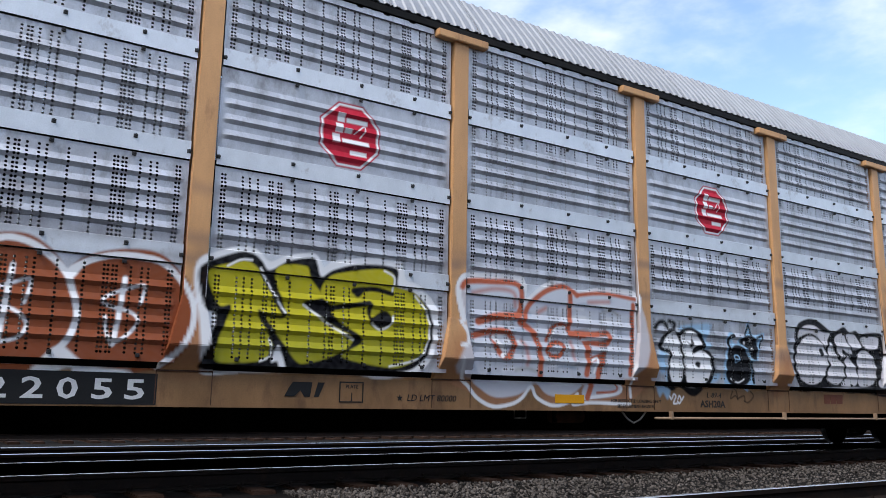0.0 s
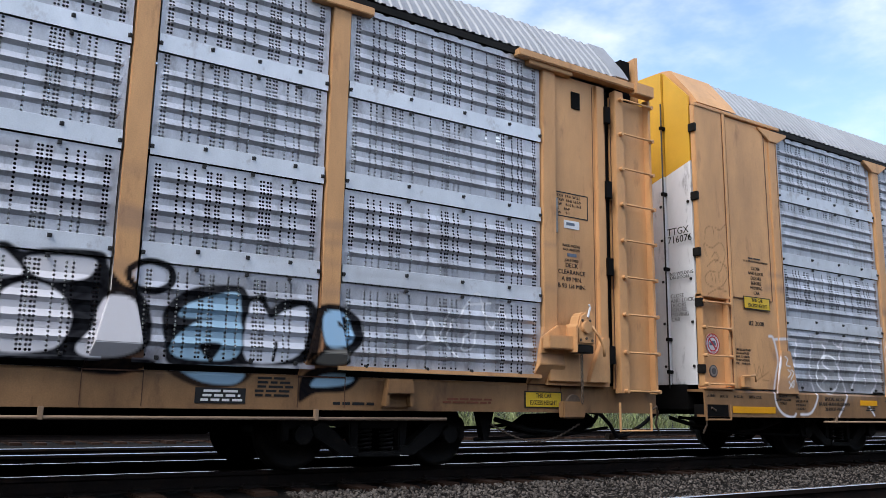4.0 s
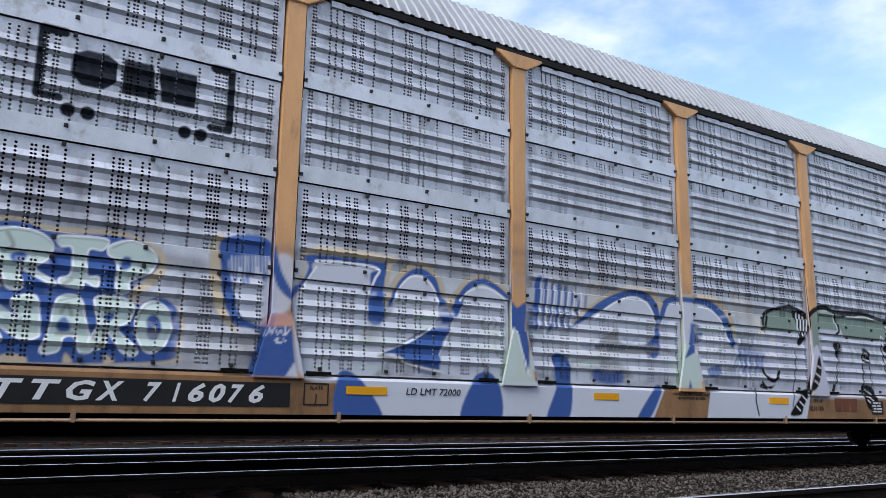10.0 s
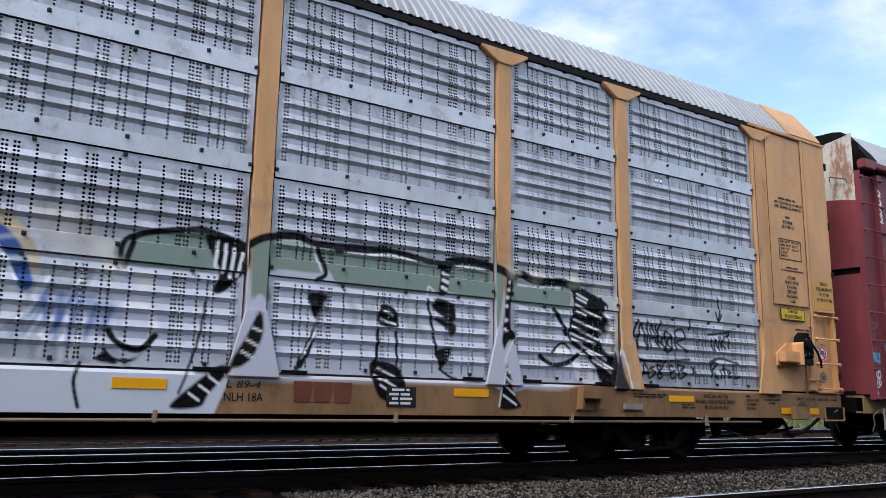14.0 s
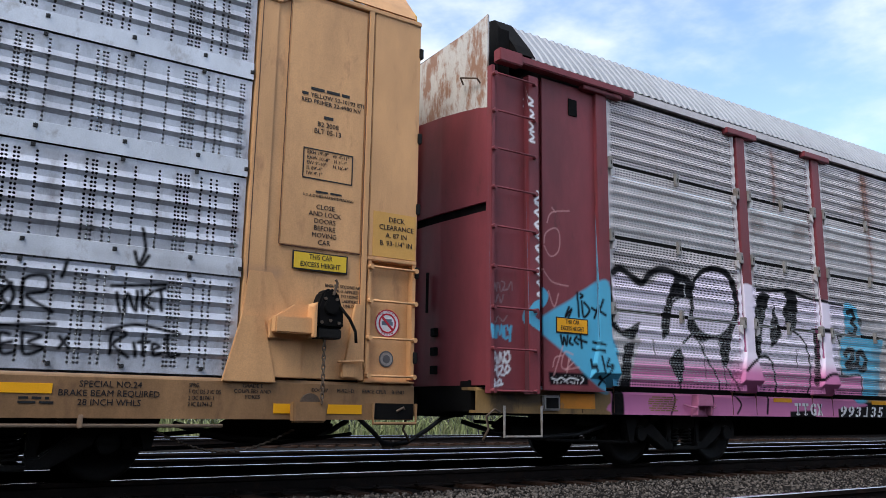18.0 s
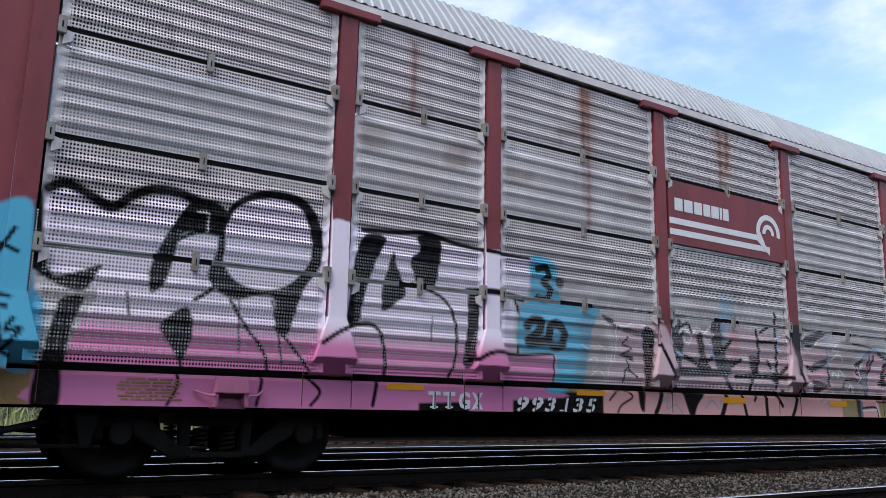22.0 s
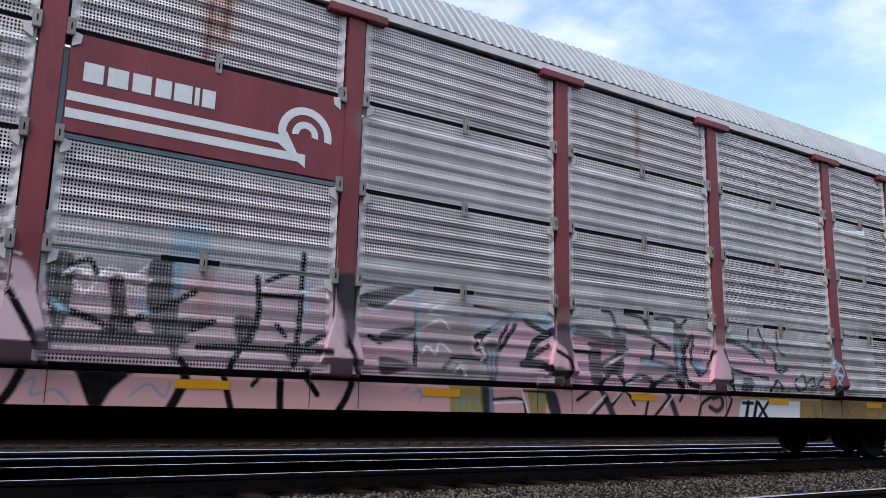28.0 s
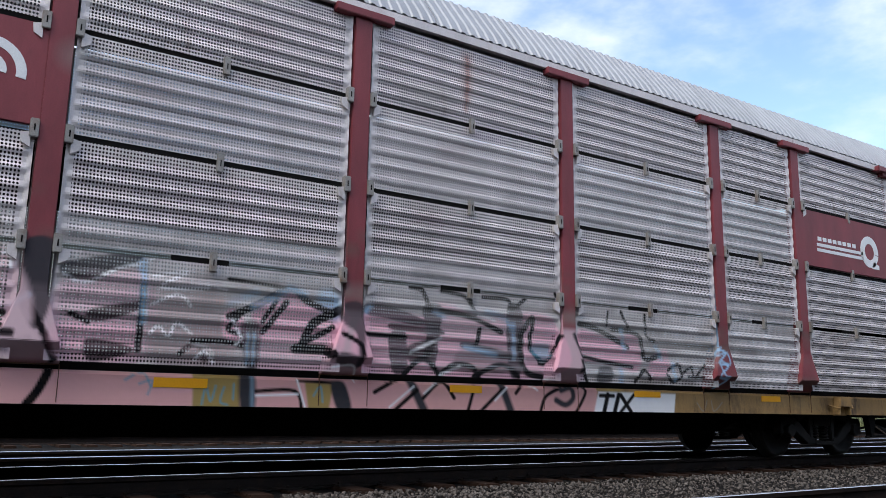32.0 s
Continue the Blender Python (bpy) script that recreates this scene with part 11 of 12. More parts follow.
def coupler(car, s):
    """Drawbar, knuckle and air hose at the end on side s (-1 or 1)."""
    x = s * 13.55
    c = part("coupler", Shape().box((min(x, s * 14.2), 1.40, 0.72), (max(x, s * 14.2), 1.60, 0.90)), DARK, car, "black drawbar and knuckle", bevel=0.02)
    part("knuckle", Shape().prism([(s * 14.15, 0.64), (s * 14.15, 1.0), (s * 14.36, 1.0), (s * 14.46, 0.90), (s * 14.46, 0.72), (s * 14.36, 0.64)], 1.30, 1.68), DARK, c, bevel=0.03)
    part("striker", Shape().box((min(s * 13.5, s * 13.75), 0.95, 0.60), (max(s * 13.5, s * 13.75), 2.05, 1.02)), DARK, car, bevel=0.02)
    part("air_hose", Shape().tube([(s * 13.6, 1.05, 0.62), (s * 13.8, 1.02, 0.58), (s * 14.0, 1.05, 0.44), (s * 14.2, 1.15, 0.30), (s * 14.42, 1.25, 0.26)], 0.028, 8), RUBBER, c, "black rubber air hose", smooth=True)
    part("glad_hand", Shape().box((min(s * 14.38, s * 14.50), 1.20, 0.22), (max(s * 14.38, s * 14.50), 1.30, 0.32)), CHAIN, c, bevel=0.015)
    part("uncoupling_lever", Shape().tube([(s * 13.70, 0.0, 0.66), (s * 13.78, 0.0, 0.70), (s * 13.86, 0.05, 0.62), (s * 13.82, 0.06, 0.48), (s * 13.90, 0.06, 0.36)], 0.014, 8), CHAIN, car, "bent uncoupling lever", smooth=True)
    part("end_sill", Shape().box((min(s * 13.45, s * 13.90), 0.30, 0.66), (max(s * 13.45, s * 13.90), DEEP - 0.02, 1.02)), DARK, car, bevel=0.01)
    # brake rigging seen between truck and end
    part("brake_rod", Shape().tube([(s * 9.0, 0.7, 0.40), (s * 11.6, 0.7, 0.42), (s * 12.6, 0.9, 0.50), (s * 13.4, 0.9, 0.55)], 0.022, 6), DARK, car, smooth=True)
    part("hanger", Shape().prism([(s * 11.3, 0.30), (s * 11.36, 0.30), (s * 11.44, 0.62), (s * 11.22, 0.62)], 0.30, 0.40), DARK, car)
    part("drooping_hose", Shape().tube([(s * 11.6, 0.5, 0.52), (s * 12.1, 0.5, 0.40), (s * 12.7, 0.55, 0.36), (s * 13.3, 0.7, 0.44), (s * 13.6, 0.9, 0.55)], 0.03, 7), RUBBER, car, smooth=True)


def stirrup(car, x0, x1, low, material, y=-0.02):
    part("step_stirrup", Shape().tube([(x0, y, 0.74), (x0, y, low), (x1, y, low), (x1, y, 0.74)], 0.016, 8), material, car, "steel step below the ladder")


def boxed_end(car, s, body, clamshell):
    """End bay of the flat-capped racks: plate, header beam, ladder column and end doors."""
    def bx(x0, x1):
        return min(s * x0, s * x1), max(s * x0, s * x1)
    a, b = bx(12.02, 13.02)
    me = Shape().box((a, 0.05, 0.925), (b, 0.08, 4.80)).mesh("end_plate", body)
    part("end_plate", coated(me, PAINT3 if clamshell else None, car.location.x, (car.location.x + a, 0.9, car.location.x + b, 3.0), 1.0), body, car, "flat steel end plate")
    p, q = bx(11.50, 13.75)
    beam = part("header_beam", Shape().box((p, -0.09, 4.835), (q, 0.06, 4.93)), body, car, bevel=0.012)
    p, q = bx(13.45, 13.80)
    part("beam_end", Shape().box((p, -0.115, 4.78), (q, 0.02, 4.945)), body, beam, bevel=0.012)
    p, q = bx(12.44, 12.58)
    part("sight_hole", Shape().box((p, 0.035, 4.40), (q, 0.056, 4.62)), DARK, car)
    if not clamshell:
        p, q = bx(12.84, 12.96)
        part("door_post", Shape().box((p, 0.0, 1.0), (q, 0.06, 4.78)), body, car, bevel=0.006)
        for z in (1.2, 2.3, 3.3, 4.3):
            p, q = bx(12.96, 13.06)
            part("door_latch", Shape().box((p, -0.03, z), (q, 0.05, z + 0.22)), DARK, car, bevel=0.006)
        p, q = bx(12.145, 12.175)
        part("hinge_strip", Shape().box((p, 0.012, 2.75), (q, 0.05, 3.18)), CLIP, car)
        part("gusset", Shape().prism([(s * 12.62, 0.97), (s * 12.97, 0.97), (s * 12.97, 1.52), (s * 12.86, 1.52)], -0.02, 0.05), body, car, bevel=0.006)
        part("lower_plate", Shape().prism([(s * 12.03, 0.97), (s * 12.6, 0.97), (s * 12.6, 1.2), (s * 12.03, 1.62)], 0.0, 0.05), body, car, bevel=0.006)
        for e in (12.80,):
            part("rust_seam", Shape().tube([(s * e, 0.05, 0.97), (s * e, 0.05, 4.76)], 0.005, 5), RUSTY, car)
        part("rust_seam", Shape().tube([(s * 12.04, 0.052, 1.62), (s * 12.62, 0.052, 1.19), (s * 12.62, 0.052, 0.98)], 0.006, 5), RUSTY, car)
    for p, q in (bx(12.98, 13.12),):
        # black sheet for the shade in the yellow car's door gap
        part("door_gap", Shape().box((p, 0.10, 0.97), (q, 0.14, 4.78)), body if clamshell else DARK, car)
    p, q = bx(13.12 if not clamshell else 13.08, 13.80)
    me = Shape().box((p, 0.06, 0.90), (q, 0.09, 4.70)).mesh("ladder_back", body)
    part("ladder_back", coated(me, PAINT3 if clamshell else None, car.location.x, (car.location.x + p, 0.9, car.location.x + q, 4.7), 1.0), body, car)
    if not clamshell:
        for e in (13.13, 13.78):
            part("rust_seam", Shape().tube([(s * e, 0.058, 0.92), (s * e, 0.058, 4.68)], 0.006, 5), RUSTY, car)
    rungs = [0.90 + 0.465 * k for k in range(9)] if clamshell else [0.88 + 0.472 * k for k in range(9)]
    if s > 0:
        ladder(car, 13.14, 13.80, rungs, body, 0.0, 0.15, 0.05)
    else:
        ladder(car, -13.86, -13.14, rungs, body, 0.0, 0.05, 0.16, PAINT3 if clamshell else None)
    stirrup(car, *bx(13.12, 13.66), 0.40, body if not clamshell else CLIP)
    # end doors
    lift = 0.22 if clamshell else 0.0
    plan = [(13.86, 0.06), (13.88, 0.22), (13.90, 0.50), (13.94, 0.90), (13.96, 1.49)] if clamshell else [(13.72, 0.10), (13.74, 0.6), (13.76, 1.49)]
    for side in (0, 1):
        line = [(s * x, y if side == 0 else DEEP - y) for x, y in plan]
        # the DARK band is the shade between upper and lower door, as a sheet
        for low, high, paint, name in ((0.96, 2.74 + lift, body, "end_door"), (2.66 + lift, 2.92 + lift, DARK, "door_gap"), (2.85 + lift, 4.22, body, "end_door"), (4.22, 5.42, CREAM if clamshell else body, "door_head")):
            v, f, n = [], [], len(line)
            for k, (x, y) in enumerate(line):
                if name == "door_gap":
                    x, y = x - s * 0.05, y + (0.03 if side == 0 else -0.03)
                cut = high + (0.18 * k / n if high < 5 and high > 4 else 0) - (0.05 * k if high > 5 else 0)
                base = low + (0.18 * k / n if low > 4 else 0)
                v += [(x, y, base), (x, y, cut), (x - s * 0.04, y + (0.02 if side == 0 else -0.02), cut), (x - s * 0.04, y + (0.02 if side == 0 else -0.02), base)]
            for k in range(n - 1):
                o = k * 4
                f += [(o, o + 4, o + 5, o + 1), (o + 1, o + 5, o + 6, o + 2), (o + 2, o + 6, o + 7, o + 3), (o + 3, o + 7, o + 4, o)]
            f += [(0, 1, 2, 3), tuple((n - 1) * 4 + i for i in (3, 2, 1, 0))]
            part(name, Shape().add(v, f), paint, car, "curved steel end door" if clamshell else "")
    if not clamshell:
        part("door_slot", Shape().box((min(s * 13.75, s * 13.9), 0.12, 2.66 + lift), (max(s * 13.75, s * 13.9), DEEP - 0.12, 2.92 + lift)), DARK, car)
    if clamshell:
        p, q = bx(13.93, 14.01)
        post = part("lock_post", Shape().box((p, 1.45, 0.98), (q, 1.56, 4.34)), body, car, bevel=0.012)
        part("post_cap", Shape().box((p - 0.01, 1.43, 4.32), (q + 0.01, 1.58, 4.40)), body, post, bevel=0.006)
        part("lock_rod", Shape().tube([(s * 13.98, 1.12, 1.85), (s * 13.98, 1.12, 2.35)], 0.018, 8), DARK, car)
        for z in (1.10, 1.32, 1.55):
            p, q = bx(13.93, 13.99)
            part("door_latch", Shape().box((p, 0.92, z), (q, 1.02, z + 0.10)), DARK, car, bevel=0.006)
        part("grab_iron", Shape().tube([(s * 13.84, 0.20, 4.55), (s * 13.94, 0.16, 4.60), (s * 14.00, 0.42, 4.68), (s * 13.93, 0.46, 4.62)], 0.012, 6), CHAIN, car)
    rim = Shape()
    outer = [(y, z + 0.03) for y, z in ROOF_LINE]
    p, q = bx(13.16, 13.44)
    u, v = bx(13.45, 13.62)
    # added black box, keeps the space behind the doors dark
    part("door_backing", Shape().box((u, 0.16, 0.96), (v, DEEP - 0.16, 5.35)), DARK, car)
    part("roof_end", Shape().sweep(outer, p, q), DARK if clamshell else ROOF, car)


def roof_at(y):
    return float(np.interp(y, [p[0] for p in ROOF_LINE], [p[1] for p in ROOF_LINE]))


def flared_end(car, s):
    """Yellow end bay with corner panel, ladder pocket, roof cap and folding end doors."""
    def bx(x0, x1):
        return min(s * x0, s * x1), max(s * x0, s * x1)
    def side(name, x0, x1, z0, z1, y0=SKIN, y1=0.06, mat=YELLOW, label=""):
        a, b = bx(x0, x1)
        me = Shape().box((a, y0, z0), (b, y1, z1)).mesh(name, mat, bevel=0.008)
        return part(name, coated(me, PAINT2, 35.83, (35.83 + a, z0, 35.83 + b, z1)), mat, car, label)
    side("end_plate", 12.03, 13.28, 0.96, 4.92, 0.02, 0.08, YELLOW, "smooth yellow end plate")
    side("corner_panel", 13.31, 13.90, 2.23, 4.96, 0.0, 0.08, YELLOW, "raised yellow corner panel")
    side("seam_strip", 13.235, 13.30, 0.96, 4.95, -0.012, 0.06)
    side("raised_panel", 12.34, 13.22, 2.24, 4.86, 0.004, 0.03)
    side("pocket_back", 13.30, 13.90, 0.95, 2.22, 0.09, 0.12)
    side("pocket_lintel", 13.30, 13.90, 2.19, 2.235, -0.01, 0.10)
    side("pocket_floor", 13.30, 13.90, 0.94, 0.965, -0.02, 0.12)
    side("eave", 11.93, 13.90, 4.93, 4.985, -0.015, 0.05)
    p, q = bx(13.32, 13.90)
    ladder(car, p, q, (1.01, 1.39, 1.77, 2.12), YELLOW, 0.03, 0.045, 0.045)
    part("far_corner", Shape().box((min(s * 13.55, s * 13.9), DEEP - 0.14, 0.93), (max(s * 13.55, s * 13.9), DEEP + 0.02, 5.1)), YELLOW, car)
    cap = part("roof_cap", Shape().sweep([(y - 0.01 if y < 1.5 else y + 0.01, z + 0.03) for y, z in ROOF_LINE], *bx(12.96, 13.83)), YELLOW, car, "yellow sheet roof end cap")
    stirrup(car, *bx(13.42, 13.92), 0.54, SILL_YELLOW)
    part("corner_notch", Shape().box((bx(13.44, 13.90)[0], FACE - 0.004, 0.58), (bx(13.44, 13.90)[1], 0.2, 0.74)), DARK, car)
    # folding end doors, white below, bright yellow above
    x = s * 13.90
    for k in range(6):
        y0, y1 = 0.10 + 0.467 * k, 0.10 + 0.467 * (k + 1) - 0.02
        cut0, cut1 = 3.72 + 0.42 * abs(k - 3) / 3, 3.72 + 0.42 * abs(k - 2) / 3
        bump = 0.03 if k % 2 else 0.0
        for low0, low1, high0, high1, mat, name in ((1.0, 1.0, cut0, cut1, WHITE, "door_leaf"), (cut0, cut1, roof_at(y0) - 0.02, roof_at(y1) - 0.02, GOLD, "door_head")):
            v = [(x - s * 0.03, y0, low0), (x - s * 0.03, y1, low1), (x - s * 0.03, y1, high1), (x - s * 0.03, y0, high0), (x + s * bump, y0, low0), (x + s * bump, y1, low1), (x + s * bump, y1, high1), (x + s * bump, y0, high0)]
            leaf = part(name, Shape().add(v, [(0, 1, 2, 3), (4, 7, 6, 5), (0, 4, 5, 1), (1, 5, 6, 2), (2, 6, 7, 3), (3, 7, 4, 0)]), mat, car, "white folding end door" if mat is WHITE else "yellow top of the end door")
            if mat is WHITE:
                for z in (1.25, 1.85, 2.45, 3.05, 3.55):
                    part("bolt", BOLT_MESH, BOLT, leaf, "", Matrix.Translation((x + s * (bump + 0.01), y0 + 0.06, z)) @ Matrix.Rotation(radians(-90 * s), 4, "Z"))
        rod = part("lock_rod", Shape().tube([(x + s * 0.07, y1, 0.95), (x + s * 0.07, y1, 5.1)], 0.011, 8), DARK if k % 2 else BOLT, car, "vertical door lock rod", smooth=True)
        for z in (1.15, 1.6, 2.6, 3.7, 4.7):
            part("rod_guide", Shape().box((min(x, x + s * 0.10), y1 - 0.022, z), (max(x, x + s * 0.09), y1 + 0.022, z + 0.05)), DARK, rod, bevel=0.006)
    for z in (1.15, 2.05, 2.75, 3.55, 4.55):
        part("corner_hinge", Shape().box((min(x - s * 0.02, x + s * 0.03), -0.02, z), (max(x - s * 0.02, x + s * 0.03), 0.10, z + 0.12)), TRUCK, car, bevel=0.008)
    for e, z0, z1 in ((13.30, 0.97, 4.93), (12.33, 2.24, 4.86), (13.232, 0.97, 4.93), (12.04, 0.97, 4.9)):
        part("rust_seam", Shape().tube([(s * e, 0.0, z0), (s * e, 0.0, z1)], 0.005, 5), RUSTY, car)
    part("rust_seam", Shape().tube([(s * 12.34, 0.004, 2.235), (s * 13.22, 0.004, 2.235)], 0.005, 5), RUSTY, car)


# ---- car 1: fittings and lettering
for end in (1, -1):
    boxed_end(car1, end, YELLOW, False)
    coupler(car1, end)
hand_brake(car1, 12.41, 1.60, YELLOW)
brake_pipe(car1, 1.6, 10.6, 0.53)
tank = part("air_reservoir", Shape().tube([(0.32, 0.55, 0.54), (0.36, 0.55, 0.54), (0.78, 0.55, 0.54), (0.82, 0.55, 0.54)], 0.085, 16), RUSTY, car1, "small rusty air reservoir under the sill", bevel=0.01)
part("tank_bracket", Shape().box((0.30, 0.47, 0.46), (0.35, 0.50, 0.62)), TRUCK, tank)
part("hanger_loop", Shape().tube([(-0.45, 0.3, 0.62), (-0.45, 0.3, 0.52), (-0.28, 0.3, 0.52), (-0.28, 0.3, 0.62)], 0.010, 6), CLIP, car1, "thin hanger loop below the sill")
part("hanging_chain", Shape().tube([(1.20, 0.2, 0.60), (1.30, 0.2, 0.51), (1.40, 0.2, 0.465), (1.52, 0.2, 0.51), (1.62, 0.2, 0.60)], 0.012, 6), CLIP, car1, "short hanging chain")
reflectors(car1, ((0.02, 0.48, 0.70, 0.80),))
jacking_bracket(car1, 10.03, SILL_YELLOW)
part("number_board", Shape().box((-7.98, FACE - 0.002, 0.625), (-4.57, FACE + 0.002, 0.895)), BLACK, car1, "black number panel")
for k, digit in enumerate("22055"):
    lettering(digit, -5.91 + 0.265 * k, 0.675, 0.165, FACE - 0.004, PALE, car1, "digit", width=0.165, bold=0.012, label="white stencilled digit")
s = Shape().prism([(-3.380, 0.72), (-3.278, 0.72), (-3.216, 0.78), (-3.175, 0.72), (-3.114, 0.72), (-3.094, 0.86), (-3.298, 0.86), (-3.339, 0.80)], FACE - 0.003, FACE).prism([(-3.073, 0.72), (-3.022, 0.72), (-2.961, 0.86), (-3.032, 0.86)], FACE - 0.003, FACE)
part("stencil_patch", s, BLACK, car1, "smeared black stencil marks")
frame_box(car1, -2.80, 0.67, 0.27, 0.205, FACE)
lettering("PLATE", -2.66, 0.81, 0.035, FACE, BLACK, car1, align="CENTER")
lettering("J", -2.66, 0.70, 0.07, FACE, BLACK, car1, align="CENTER")
s = Shape()
s.prism([(-2.102 + (0.04 if k % 2 == 0 else 0.016) * math.sin(math.pi * k / 5), 0.725 + (0.04 if k % 2 == 0 else 0.016) * math.cos(math.pi * k / 5)) for k in range(10)], FACE - 0.002, FACE)
part("painted_star", s, BLACK, car1)
lettering("LD LMT 80000", -2.02, 0.695, 0.068, FACE, BLACK, car1, width=0.62, slant=0.2, bold=0.001)
text_rows(car1, ("FOR RESTRICTED LOADING ONLY", "SEE EQUIPMENT REGISTER"), 1.38, 0.72, 0.065, 0.040, FACE)
lettering("L-89-4", 2.73, 0.805, 0.07, FACE, BLACK, car1, width=0.30, slant=0.2)
lettering("ASH20A", 2.60, 0.675, 0.09, FACE, BLACK, car1, width=0.52, bold=0.006)
for k in range(3):
    part("worn_mark", Shape().prism([(5.481 + 0.17 * k, 0.755), (5.624 + 0.17 * k, 0.755), (5.644 + 0.17 * k, 0.895), (5.471 + 0.17 * k, 0.895)], FACE - 0.003, FACE), BROWN, car1, "faded brown painted mark")
lab = part("data_label", Shape().box((7.96, FACE - 0.003, 0.66), (8.43, FACE + 0.001, 0.80)), BLACK, car1, "black data label with worn white lettering")
bars(3, 8.00, 0.79, 0.40, 0.12, FACE - 0.004, PALE, lab)
bars(5, 8.48, 0.92, 0.42, 0.20, FACE, BLACK, car1)
bars(1, 9.29, 0.70, 0.60, 0.05, FACE, BLACK, car1)
bars(2, 10.57, 0.76, 0.80, 0.07, FACE, BROWN, car1)
plate_sign(car1, "THIS CAR\nEXCESS HEIGHT", 11.74, 0.66, 0.56, 0.19, FACE)
frame_box(car1, 12.15, 2.97, 0.55, 0.31, 0.048)
for k, row in enumerate(("EXH  19-0  W 5-1", "EXW  10-8  H 5-9", "EW    9-10 H 16-3", "IL     89-9", "IW     9-1")):
    lettering(row, 12.19, 3.215 - 0.054 * k, 0.036, 0.047, BLACK, car1, bold=0.002)
sticker = part("sticker", Shape().box((12.30, 0.043, 2.83), (12.55, 0.049, 2.93)), PALE, car1, "small white sticker")
bars(1, 12.32, 2.915, 0.20, 0.06, 0.042, BLUE_GREY, sticker)
text_rows(car1, ("RACK MODEL", "NO. AB15195"), 12.42, 2.60, 0.05, 0.032, 0.047)
part("worn_mark", Shape().box((12.35, 0.045, 2.48), (12.50, 0.049, 2.52)), BLUE_GREY, car1)
text_rows(car1, ("JOB F13025",), 12.42, 2.42, 0.05, 0.032, 0.047)
text_rows(car1, ("DECK", "CLEARANCE", "A 89 MIN.", "B 93 1/4 MIN."), 12.42, 2.345, 0.085, 0.054, 0.047, bold=0.004)

# ---- car 2: fittings and lettering
FACE = SILL_BACK["flared"] - 0.003
for end in (1, -1):
    flared_end(car2, end)
    coupler(car2, end)
hand_brake(car2, 12.82, 1.64, DARK)
brake_pipe(car2, -11.2, 11.9, 0.515)
for x in (-8.53, 8.53):
    jacking_bracket(car2, x, SILL_YELLOW)
reflectors(car2, ((-7.19, -6.73, 0.765, 0.845), (-3.63, -3.17, 0.775, 0.855), (-0.30, 0.12, 0.78, 0.86), (3.13, 3.58, 0.78, 0.87), (6.61, 7.07, 0.775, 0.86), (9.99, 10.47, 0.77, 0.85), (-10.22, -9.74, 0.77, 0.85)))
for a, b in ((-13.34, -12.40), (12.37, 13.30)):
    part("end_stripe", Shape().box((a, FACE - 0.004, 0.63), (b, FACE + 0.002, 0.72)), REFLECTOR, car2, "yellow reflective end stripe")
part("number_board", Shape().box((-6.72, FACE - 0.002, 0.645), (-4.22, FACE + 0.002, 0.865)), BLACK, car2, "black number panel")
big_letters("TTGX", -6.76, 0.685, 0.15, 1.11, FACE - 0.004, PALE, car2, 0.3, 0.020)
big_letters("716076", -5.57, 0.685, 0.15, 1.11, FACE - 0.004, PALE, car2, 0.3, 0.020)
frame_box(car2, -4.08, 0.665, 0.26, 0.21, FACE)
lettering("PLATE", -3.95, 0.81, 0.035, FACE, BLACK, car2, align="CENTER")
lettering("J", -3.95, 0.70, 0.07, FACE, BLACK, car2, align="CENTER")
lettering("LD LMT 72000", -2.95, 0.785, 0.07, FACE - 0.002, BLACK, car2, width=0.68, slant=0.2, bold=0.001)
for x in (-10.92, 10.92):
    text_rows(car2, ("SPECIAL NO.24", "BRAKE BEAM REQUIRED", "28 INCH WHLS"), x, 0.83, 0.075, 0.052, FACE, bold=0.004)
for x in (-11.70, 11.77):
    for k, (words, w) in enumerate((("SPRG", 0.09), ("5 OC D5 3 IC D5", 0.29), ("2 OC B1741-1", 0.23), ("2 IC B1741-2", 0.22))):
        lettering(words, x - 0.20, 0.85 - 0.055 * k, 0.036, FACE, BLACK, car2, width=w)
bars(2, -10.07, 0.75, 0.30, 0.07, FACE, BLACK, car2)
bars(2, 10.19, 0.75, 0.30, 0.07, FACE, BLACK, car2)
bars(2, -9.56, 0.86, 0.75, 0.06, FACE, BLACK, car2)
bars(2, 9.26, 0.87, 0.70, 0.06, FACE, BLACK, car2)
text_rows(car2, ("FOR RESTRICTED LOADING ONLY", "SEE EQUIPMENT REGISTER"), 1.47, 0.86, 0.05, 0.032, FACE)
lettering("L 89-4", 4.10, 0.81, 0.065, FACE, BLACK, car2, width=0.33, slant=0.2)
lettering("NLH 18A", 4.09, 0.69, 0.075, FACE, BLACK, car2, width=0.37, bold=0.004)
for k in range(3):
    part("worn_mark", Shape().prism([(4.776 + 0.21 * k, 0.69), (4.938 + 0.21 * k, 0.69), (4.968 + 0.21 * k, 0.885), (4.766 + 0.21 * k, 0.885)], FACE - 0.003, FACE), BROWN, car2, "faded brown painted mark")
lab = part("data_label", Shape().box((5.78, FACE - 0.004, 0.655), (6.13, FACE + 0.001, 0.86)), BLACK, car2, "black data label with worn white lettering")
bars(4, 5.81, 0.85, 0.28, 0.18, FACE - 0.005, PALE, lab)
text_rows(car2, ("A-END", "", "", ""), -13.78, 0.84, 0.05, 0.036, FACE)
for words, x in (("EOC-27", -13.60), ("M-921-D", -13.30), ("E69CE CPLR", -12.98)):
    lettering(words, x, 0.835, 0.036, FACE, BLACK, car2)
